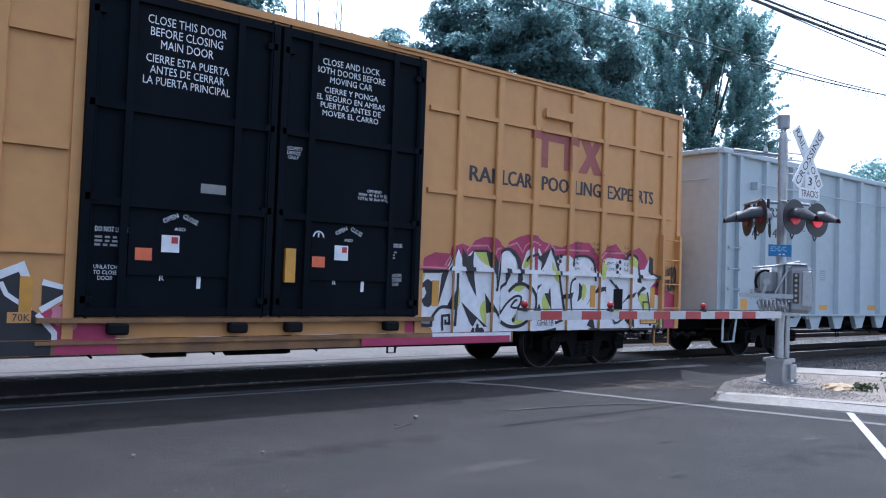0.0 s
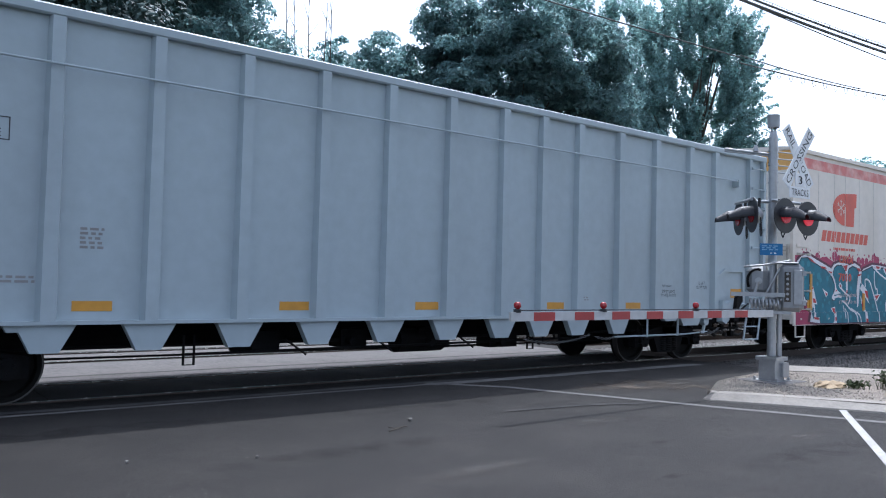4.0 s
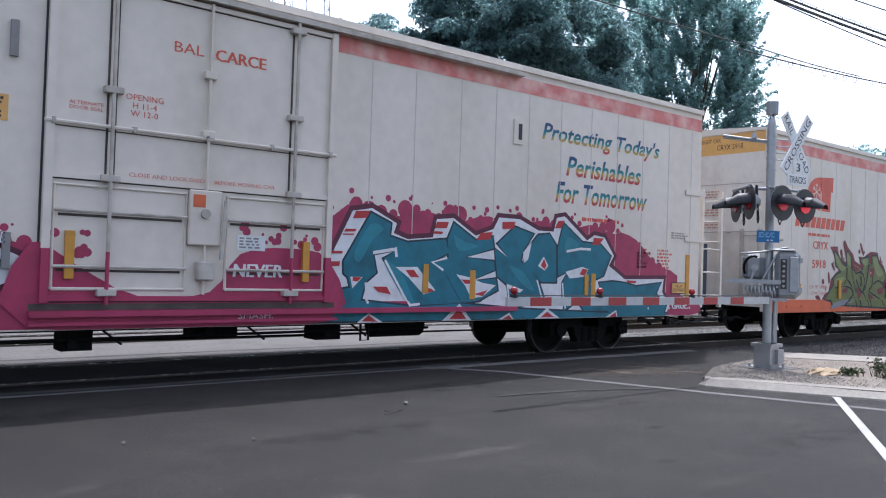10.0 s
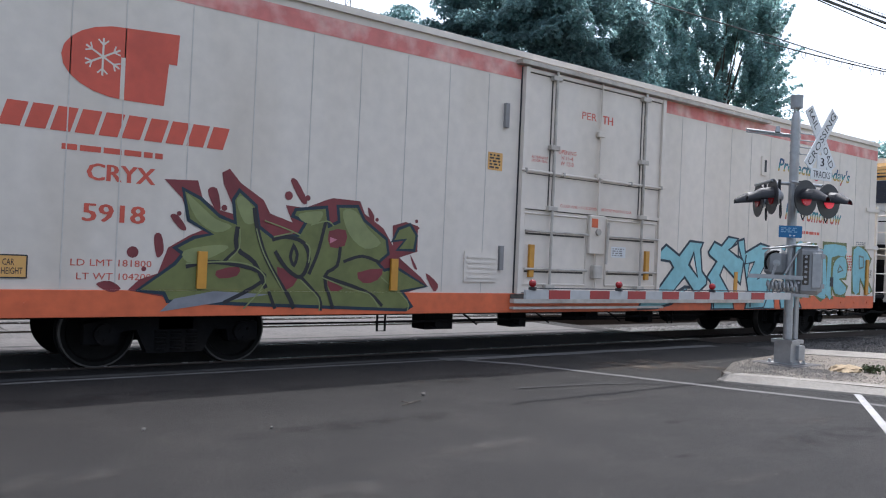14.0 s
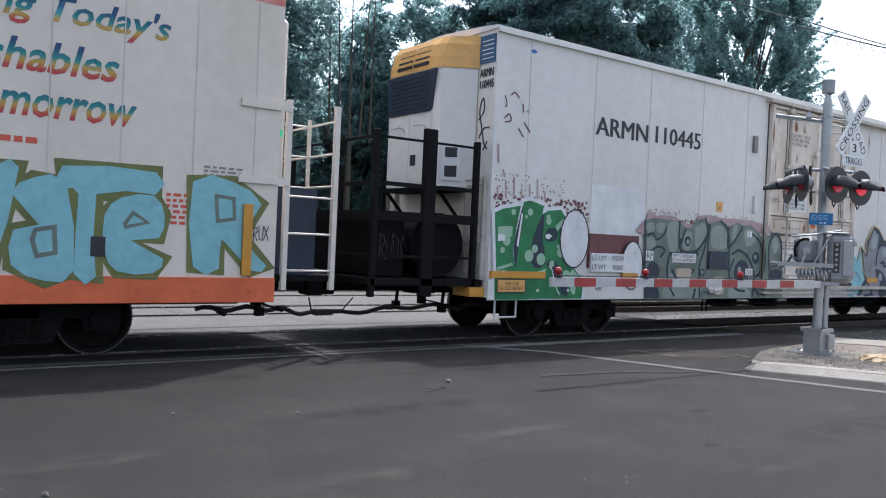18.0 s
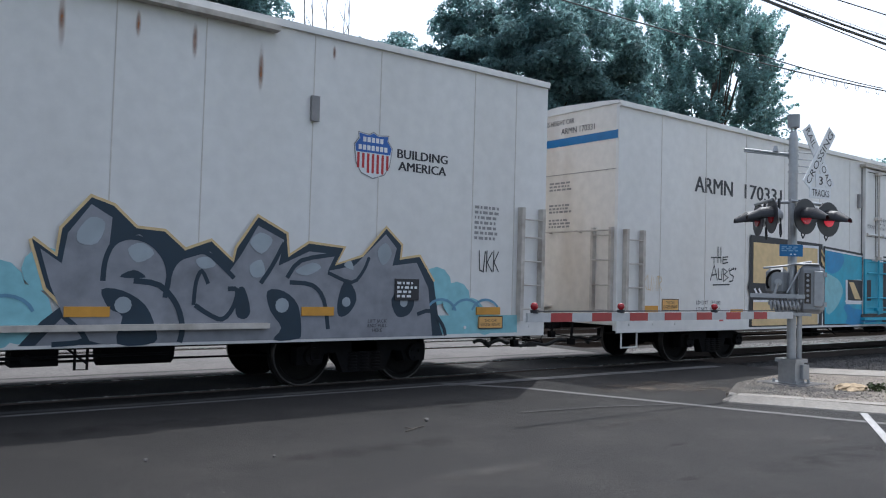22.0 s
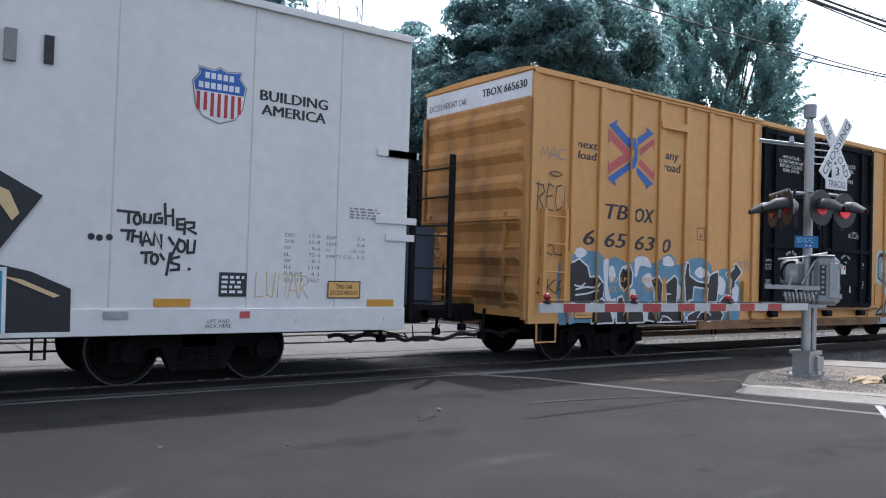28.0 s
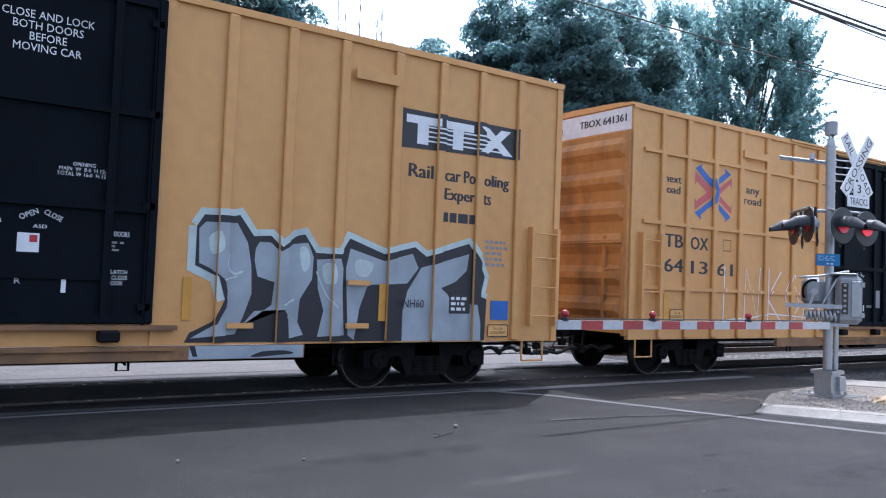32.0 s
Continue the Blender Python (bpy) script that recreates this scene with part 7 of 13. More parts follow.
    spray(c, DARKLINE, dots=[(6.72, 1.24, 0.26), (7.2, 1.55, 0.13), (4.92, 1.82, 0.1), (5.42, 1.22, 0.08)], y=y - 0.006, **kw)
    spray(c, SAGELIGHT, dots=[(6.64, 1.3, 0.06), (7.19, 1.57, 0.05), (4.93, 1.81, 0.05), (5.42, 1.22, 0.04)], y=y - 0.007, **kw)
    spray(c, PALETAN, fills=[smooth([(4.59, 1.27), (4.76, 1.05), (4.99, 1.08), (5.09, 1.26), (4.89, 1.29)], 2), smooth([(5.62, 1.08), (6.12, 1.13), (6.12, 0.8), (5.74, 0.81), (5.63, 0.9)], 2)], y=y - 0.008, **kw)
    spray(c, SPRAYWHITE, fills=[[(5.64, 1.06), (5.81, 1.06), (5.8, 0.88), (5.66, 0.9)], [(5.84, 1.06), (6.09, 1.04), (6.08, 0.87), (5.84, 0.85)], [(5.68, 0.85), (5.79, 0.85), (5.79, 0.8), (5.69, 0.81)], [(5.83, 0.83), (6, 0.83), (5.99, 0.78), (5.85, 0.79)]], y=y - 0.0095, **kw)


def mural_e_green(c, y, **kw):
    """The green piece with pale bubbles, two panels and a curled tail."""
    spray(c, SPRAYWHITE, lines=[([(0.07, 2.1), (0.23, 2.17), (0.61, 2.24), (0.54, 1.9), (0.48, 1.52), (0.54, 1.23), (0.4, 1.19), (0.15, 1.17), (0.07, 2.1)], 0.13), ([(0.67, 2.31), (0.82, 2.34), (1.12, 2.27), (1.08, 2.09), (1.19, 2.19), (1.51, 2.23), (1.69, 2.04), (1.73, 1.77), (1.6, 1.6), (1.81, 1.32), (2.12, 1), (2.09, 0.72), (1.27, 0.72), (0.91, 0.72), (0.14, 0.65), (0.12, 1.13), (0.4, 1.19), (0.53, 1.23), (0.52, 1.52), (0.6, 1.94), (0.67, 2.31)], 0.13)], y=y - 0.0005, label="pale edge of the green piece", **kw)
    spray(c, GREENSPRAY, fills=[[(0.07, 2.1), (0.23, 2.17), (0.61, 2.24), (0.54, 1.9), (0.48, 1.52), (0.54, 1.23), (0.4, 1.19), (0.15, 1.17)], [(0.67, 2.31), (0.82, 2.34), (1.12, 2.27), (1.08, 2.09), (1.19, 2.19), (1.51, 2.23), (1.69, 2.04), (1.73, 1.77), (1.6, 1.6), (1.81, 1.32), (2.12, 1), (2.09, 0.72), (1.27, 0.72), (0.91, 0.72), (0.14, 0.65), (0.12, 1.13), (0.4, 1.19), (0.53, 1.23), (0.52, 1.52), (0.6, 1.94)]], y=y - 0.003, label="green letters with pale bubbles", **kw)
    spray(c, DARKLINE, fills=[smooth([(0.49, 1.56), (0.56, 1.9), (0.66, 2.27), (0.65, 1.9), (0.58, 1.44), (0.55, 1.23)], 2), smooth([(1.16, 1.8), (1.25, 1.91), (1.44, 1.9), (1.46, 1.75), (1.33, 1.68), (1.18, 1.7)], 2), smooth([(1.23, 1.28), (1.3, 1.38), (1.45, 1.34), (1.64, 1.12), (1.77, 0.8), (1.62, 0.79), (1.44, 1.08), (1.31, 1.25)], 2), smooth([(0.98, 1.92), (1.14, 2.17), (1.12, 1.7), (1.21, 1.31), (0.95, 1.24), (0.86, 1.53)], 2)], y=y - 0.0045, **kw)
    spray(c, PALEGREEN, fills=[[(1.39, 1.95), (1.57, 2.08), (1.63, 2.02), (1.44, 1.86)], [(0.14, 1.88), (0.45, 1.9), (0.45, 1.73), (0.16, 1.7)], [(1.71, 1.1), (1.85, 1.23), (1.98, 1.12), (1.92, 0.8), (1.85, 0.8)], [(0.16, 1.23), (0.48, 1.31), (0.49, 1.27), (0.16, 1.17)], [(0.88, 1.13), (1.24, 1.23), (1.16, 1.09)]], dots=[(0.46, 2.13, 0.05), (0.82, 2.15, 0.06), (0.74, 2.07, 0.03), (1.24, 2.02, 0.06), (1.23, 2.09, 0.04), (1.55, 1.51, 0.09), (0.83, 1.43, 0.1), (1.1, 1.38, 0.1), (0.95, 1.55, 0.07), (1.48, 1.61, 0.035), (2.01, 1.12, 0.04), (1.7, 1.12, 0.09), (0.26, 1.51, 0.05), (0.34, 1.66, 0.08), (1.35, 1.31, 0.06)], y=y - 0.006, **kw)
    spray(c, SPRAYWHITE, fills=[[(0.55, 1.6), (0.63, 2.13), (0.66, 2.11), (0.59, 1.56)], [(1.17, 1.79), (1.26, 1.81), (1.33, 1.78), (1.26, 1.72), (1.19, 1.73)], [(0.15, 1.76), (0.3, 1.76), (0.3, 1.66), (0.15, 1.65)]], lines=[([(1.29, 1.27), (1.35, 1.23), (1.49, 0.87), (1.56, 0.79)], 0.02)], y=y - 0.0075, **kw)
    spray(c, SPRAYRED, fills=[[(2.04, 1.02), (2.19, 1.02), (2.2, 0.92), (2.06, 0.93)]], y=y - 0.008, **kw)


def corrugated_end(car, zb, zt, paint, waves=6, amp=0.085):
    """A pressed end wall with broad level ridges."""
    bm = bmesh.new()
    pts = []
    step = (zt - zb) / waves
    for i in range(waves):
        z = zb + i * step
        pts += [(0.0, z), (0.0, z + step * 0.2), (-amp, z + step * 0.42), (-amp, z + step * 0.62), (0.0, z + step * 0.84)]
    pts.append((0.0, zt))
    # the ridges die out towards the corner posts
    rows = [[bm.verts.new((x * k - 0.002, y, z)) for x, z in pts] for y, k in ((0.1, 0.0), (0.24, 1.0), (WIDE - 0.24, 1.0), (WIDE - 0.1, 0.0))]
    for p, q in zip(rows, rows[1:]):
        for i in range(len(pts) - 1):
            bm.faces.new((p[i], p[i + 1], q[i + 1], q[i]))
    for y in (0.003, WIDE - 0.103):
        block("end_post", (-0.08, 0.0, y, y + 0.1, zb - 0.2, zt), paint, car, bevel=0.012)
    part("pressed_end", bm, paint, car, "end wall pressed into level ridges")


def brake_gear(car, material, y=2.35, z=2.0, wheel=None, gear=None):
    """The hand-brake wheel with its gear case and chain, and the brake platform."""
    wheel = wheel or material
    bm = bmesh.new()
    for k in range(20):
        a, b = k * math.tau / 20, (k + 1) * math.tau / 20
        rod(bm, (-0.3, y + 0.28 * math.cos(a), z + 0.28 * math.sin(a)), (-0.3, y + 0.28 * math.cos(b), z + 0.28 * math.sin(b)), 0.018, 5)
    for k in range(5):
        a = k * math.tau / 5
        rod(bm, (-0.3, y, z), (-0.3, y + 0.27 * math.cos(a), z + 0.27 * math.sin(a)), 0.014, 5)
    rod(bm, (-0.32, y, z), (-0.1, y, z), 0.03, 8)
    b = part("brake_wheel", bm, wheel, car, "spoked hand-brake wheel")
    bm = bmesh.new()
    box(bm, -0.2, 0.0, y - 0.24, y - 0.02, z - 0.28, z + 0.3)
    part("gear_case", bm, gear or wheel, b, bevel=0.05)
    bar("chain_rod", (-0.12, y - 0.13, z - 0.28), (-0.12, y - 0.13, 1.0), 0.016, STEELBLACK, b, n=6)
    bm = bmesh.new()
    box(bm, -0.42, 0.0, y - 0.85, y + 0.3, 1.12, 1.15)
    for yy in (y - 0.7, y + 0.15):
        rod(bm, (-0.38, yy, 1.13), (0.0, yy, 0.85), 0.02, 6)
    part("brake_platform", bm, material, car, "narrow crossover step")


def end_rails(car, material, z_rail=2.52, low=1.05):
    """The grab rails and ladders of the front end."""
    end_ladder(car, 0.1, 0.55, [low + 0.02 + 0.47 * k for k in range(4)], material)
    end_ladder(car, WIDE - 0.35, WIDE - 0.03, [low + 0.02 + 0.47 * k for k in range(4)], material)
    bm = bmesh.new()
    tube(bm, [(0, 0.12, z_rail), (-0.12, 0.12, z_rail), (-0.12, WIDE - 0.1, z_rail), (0, WIDE - 0.1, z_rail)], 0.016, 6)
    for y in (0.9, 1.7, 2.4):
        rod(bm, (-0.12, y, z_rail), (0, y, z_rail - 0.02), 0.014, 6)
    part("handrail", bm, material, car)


def stirrup(car, x, material):
    bm = bmesh.new()
    tube(bm, [(x, 0.03, 0.8), (x, 0.03, 0.42), (x + 0.45, 0.03, 0.42), (x + 0.45, 0.03, 0.8)], 0.02, 6)
    part("sill_step", bm, material, car)


def patch(car, x0, x1, z0, z1, material, y=-0.01, name="reflector"):
    block(name, (x0, x1, y, 0.0, z0, z1), material, car)


def height_sign(car, x0, x1, z0, z1, y=-0.006):
    s = block("height_sign", (x0, x1, y, 0.0, z0, z1), AMBER, car, "small amber warning plate")
    text("THIS CAR\nEXCESS HEIGHT", x0 + 0.04, x1 - 0.04, z0 + 0.04, z1 - 0.04, INK, s, y=y - 0.003)
    spray(s, INK, lines=[([(x0, z0), (x1, z0)], 0.015), ([(x1, z0), (x1, z1)], 0.015), ([(x1, z1), (x0, z1)], 0.015), ([(x0, z1), (x0, z0)], 0.015)], y=y - 0.002, name="border", foot=0)


def block_word(n, x0, x1, z0, z1, material, car, slant=0.0, gap=0.18, y=-0.004):
    """A brand name as a row of plain slanted blocks."""
    w = (x1 - x0) / n
    spray(car, material, fills=[[(x0 + w * i, z0), (x0 + w * (i + 1 - gap), z0), (x0 + w * (i + 1 - gap) + slant, z1), (x0 + w * i + slant, z1)] for i in range(n)], y=y, name="brand_mark")


def underbody(car, L, rods=True, tank=None):
    """Brake rigging, pipes and the air tank under the floor."""
    bm = bmesh.new()
    rod(bm, (3.5, 0.9, 0.5), (L - 3.5, 1.1, 0.42), 0.016, 6)
    rod(bm, (0.3, 0.5, 0.66), (L - 0.3, 0.5, 0.66), 0.025, 6)
    part("brake_rod", bm, STEELBLACK, car)
    for x in (L * 0.3, L * 0.62, L * 0.78):
        bm = bmesh.new()
        tube(bm, [(x, 0.25, 0.8), (x, 0.25, 0.42), (x + 0.14, 0.25, 0.42), (x + 0.14, 0.25, 0.8)], 0.018, 5)
        part("rod_hanger", bm, STEELBLACK, car)
    rnd = random.Random(int(L * 100))
    for x in (L * 0.36, L * 0.44, L * 0.52, L * 0.6):
        w, drop = rnd.uniform(0.15, 0.35), rnd.uniform(0.38, 0.55)
        bm = bmesh.new()
        box(bm, x - w, x + w, 0.45, 0.8, drop, 0.82)
        rod(bm, (x - w * 0.5, 0.42, drop + 0.1), (x - w * 0.5, 0.28, drop + 0.1), 0.06, 8)
        part("brake_valve", bm, STEELBLACK, car, bevel=0.0)
        bar("hand_lever", (x + w, 0.3, 0.72), (x + w + 0.25, 0.12, 0.5), 0.016, STEELBLACK, car, n=5)
    bar("train_pipe", (L * 0.3, 0.3, 0.55), (L * 0.68, 0.3, 0.58), 0.02, STEELBLACK, car, n=6)
    if tank:
        bm = bmesh.new()
        rod(bm, (tank - 0.45, 0.6, 0.62), (tank + 0.45, 0.6, 0.62), 0.2, 14)
        part("air_tank", bm, STEELBLACK, car)


def lock_rod(parent, x, z0, z1, material, clasps):
    r = bar("lock_rod", (x, -0.085, z0), (x, -0.085, z1), 0.018, material, parent, n=6)
    for z in clasps:
        block("clasp", (x - 0.07, x + 0.07, -0.11, -0.006, z - 0.04, z + 0.04), material, r)


# ---- the yellow boxcars ----
def boxcar(x0, label, ribs_l, ribs_r, belts, roof_x, reach, paint=YELLOW):
    L, zb, zt = 18.2, 0.74, 5.02
    car = base("boxcar", x0, L, label, "boxcar", (2.3, 15.9), reach)
    shell(car, L, zb, zt, paint)
    d0, d1 = 6.72, 11.58
    for x in ribs_l + ribs_r:
        block("side_rib", (x - 0.07, x + 0.07, -0.06, 0.0, zb + 0.02, zt - 0.06), paint, car, bevel=0.015)
    for z in belts:
        edges = [0.25] + ribs_l + [d0 - 0.08]
        for a, b in list(zip(edges, edges[1:])) + list(zip([d1 + 0.08] + ribs_r, ribs_r + [L - 0.25])):
            block("side_belt", (a + 0.07, b - 0.07, -0.05, 0.0, z - 0.035, z + 0.035), paint, car)
    for x in (0.06, L - 0.06, d0 - 0.06, d1 + 0.06):
        block("corner_post", (x - 0.06, x + 0.06, -0.03, 0.0, zb, zt), paint, car)
    block("top_chord", (0, L, -0.045, 0.0, zt - 0.05, zt), paint, car)
    block("roof_batten", (roof_x, roof_x + 4.3, -0.075, 0.0, zt + 0.003, zt + 0.045), paint, car)
    # the deep sill between the bogies and the door tracks on it
    block("door_sill", (4.6, 13.6, -0.055, 0.01, 0.56, 0.735), RUSTSILL, car)
    block("door_track", (d0 - 0.4, d1 + 0.3, -0.12, -0.004, 0.93, 0.985), RUSTSILL, car)
    block("door_track", (d0 - 0.4, d1 + 0.3, -0.09, -0.057, 0.68, 0.72), RUSTSILL, car)
    for x in (7.2, 8.7, 9.5, 11.1):
        block("door_roller", (x - 0.12, x + 0.12, -0.15, -0.005, 0.79, 0.925), STEELBLACK, car, bevel=0.02)
    for k, (a, b) in enumerate(((d0, 9.13), (9.17, d1))):
        door = block("door", (a, b, -0.05, 0.05, 1.0, 4.93), BLACKPAINT, car, "black plug door with raised ribs")
        # the door's own face lies 5 cm out
        for x in (a + 0.05, a + 0.49, a + 1.86, b - 0.05):
            block("door_post", (x - 0.045, x + 0.045, -0.11, -0.05, 1.02, 4.91), BLACKPAINT, door)
        for z in (1.06, 2.36, 3.5, 4.84):
            block("door_rib", (a, b, -0.1, -0.05, z - 0.045, z + 0.045), BLACKPAINT, door)
        block("kick_panel", (a + 0.56, b - 0.56, -0.075, -0.05, 1.5, 2.1), BLACKPAINT, door)
        for x in (a + 0.02, b - 0.2):
            lock_rod(door, x + 0.09, 0.95, 4.95, BLACKPAINT, (1.2, 2.4, 3.5, 4.6))
    corrugated_end(car, 1.0, 4.55, ENDYELLOW)
    plate(rect(0.02, WIDE - 0.02, 4.58, 5.0), SIGNWHITE, car, y=-0.008, end=True, name="end_stripe", label="white stripe across the end")
    text("EXCESS HEIGHT CAR", 0.12, 1.3, 4.68, 4.8, INK, car, y=-0.012, end=True)
    end_rails(car, ENDYELLOW, 2.5)
    brake_gear(car, ENDYELLOW)
    ladder(car, 0.28, 0.78, [1.15, 1.62, 2.1, 2.56], paint, y=-0.1, stiles=(1.0, 2.7))
    ladder(car, L - 0.62, L - 0.08, [1.15, 1.62, 2.1, 2.5], paint, y=-0.1, stiles=(1.0, 2.6))
    for x in (0.25, L - 0.7):
        stirrup(car, x, paint)
    block("route_box", (3.27, 4.1, -0.1, -0.06, 4.45, 4.6), paint, car)
    block("route_box", (14.2, 14.9, -0.1, -0.06, 4.45, 4.6), paint, car)
    underbody(car, L, tank=9.3)
    return car


def rib_spans(xs, w=0.07):
    return [(x - w, x + w) for x in xs]


AL, AR = [0.57, 1.45, 2.36, 3.23, 4.14, 5.0, 5.83], [12.37, 13.2, 14.06, 14.97, 15.84, 16.75, 17.63]
GL, GR = [0.99, 1.69, 2.54, 3.35, 4.15, 4.9, 5.69, 6.5], [12.43, 13.26, 14.06, 14.94, 15.73, 16.49, 17.28]
HL = [0.85, 1.6, 2.44, 3.28, 4.2, 5.2, 6.2]
car_a = boxcar(-4.37, "yellow boxcar with black double doors, faded red mark and white graffiti", AL, AR, (1.75, 2.95, 4.23), 10.9, (0.8, 0.7), AMBERCAR)
car_g = boxcar(132.3, "yellow boxcar with black double doors, blue graffiti and silver graffiti", GL, GR, (), 2.4, (1.23, 0.88))
car_h = boxcar(152.27, "yellow boxcar with belted sides and a pale chalk scrawl", HL, AR, (1.7, 2.92, 4.25), 5.0, (0.88, 0.8))


def door_notes(car, spanish):
    """The white notices stencilled on the black doors."""
    y = -0.054
    if spanish:
        text("CLOSE THIS DOOR\nBEFORE CLOSING\nMAIN DOOR", 7.39, 8.39, 4.28, 4.68, SIGNWHITE, car, y)
        text("CIERRE ESTA PUERTA\nANTES DE CERRAR\nLA PUERTA PRINCIPAL", 7.36, 8.47, 3.83, 4.2, SIGNWHITE, car, y)
        text("CLOSE AND LOCK\nBOTH DOORS BEFORE\nMOVING CAR", 9.71, 10.86, 4.28, 4.62, SIGNWHITE, car, y)
        text("CIERRE Y PONGA\nEL SEGURO EN AMBAS\nPUERTAS ANTES DE\nMOVER EL CARRO", 9.73, 10.87, 3.81, 4.22, SIGNWHITE, car, y)
    else:
        text("-IMPORTANT-\nCLOSE THIS DOOR\nBEFORE CLOSING\nMAIN DOOR", 7.37, 8.37, 4.03, 4.4, SIGNWHITE, car, y)
        text("CLOSE AND LOCK\nBOTH DOORS\nBEFORE\nMOVING CAR", 9.82, 10.77, 4.02, 4.48, SIGNWHITE, car, y)
        patch(car, 8.3, 8.93, 1.44, 1.86, GREYINK, -0.054, "tally_board")
        patch(car, 9.36, 9.52, 1.42, 1.9, REFLECT, -0.115)
    text("OPENING\nMAIN  W  8-0  H 12-4\nTOTAL W 16-0  H 12-4", 10.46, 11.03, 2.68, 2.84, SIGNWHITE, car, y)
    text("SECURITY\nDEVICE\nONLY", 9.28, 9.55, 3.14, 3.31, SIGNWHITE, car, y)
    text("DO NOT LUBE DOORS", 6.9, 7.45, 2.0, 2.06, SIGNWHITE, car, y)
    bars(3, 6.9, 7.3, 1.82, 1.96, GREYINK, car, y)
    text("UNLATCH\nTO CLOSE\nDOOR", 6.9, 7.17, 1.43, 1.61, SIGNWHITE, car, y)
    text("UNLATCH\nTO CLOSE\nDOOR", 11.0, 11.28, 1.45, 1.63, SIGNWHITE, car, y)
    text("DO NOT LUBE DOORS", 10.75, 11.28, 2.02, 2.08, SIGNWHITE, car, y)
    bars(3, 10.8, 11.25, 1.84, 1.97, GREYINK, car, y)
    for x in (7.67, 10.1):
        text("OPEN", x, x + 0.2, 2.18, 2.24, SIGNWHITE, car, -0.078, turn=25)
        text("CLOSE", x + 0.25, x + 0.45, 2.18, 2.24, SIGNWHITE, car, -0.078, turn=-25)
        text("ASD", x + 0.15, x + 0.29, 2.06, 2.1, SIGNWHITE, car, -0.078)
        block("route_card", (x, x + 0.22, -0.08, -0.05, 1.79, 2.0), SIGNWHITE, car, "white route card in a holder")
        patch(car, x + 0.12, x + 0.2, 1.9, 1.98, SPRAYRED, -0.083, "card_print")
        text("SEAL", x - 0.04, x + 0.14, 1.58, 1.63, SIGNWHITE, car, y)
        text("R", x, x + 0.06, 1.44, 1.5, SIGNWHITE, car, y)
        patch(car, x + 0.47, x + 0.52, 1.35, 1.5, SIGNWHITE, -0.056, "seal_tag")
    spray(car, SIGNWHITE, lines=[(ring(9.85, 2.1, 0.08, 0.08, 14), 0.022), ([(9.85, 2.04), (9.85, 2.16)], 0.025)], y=y, name="brake_symbol")


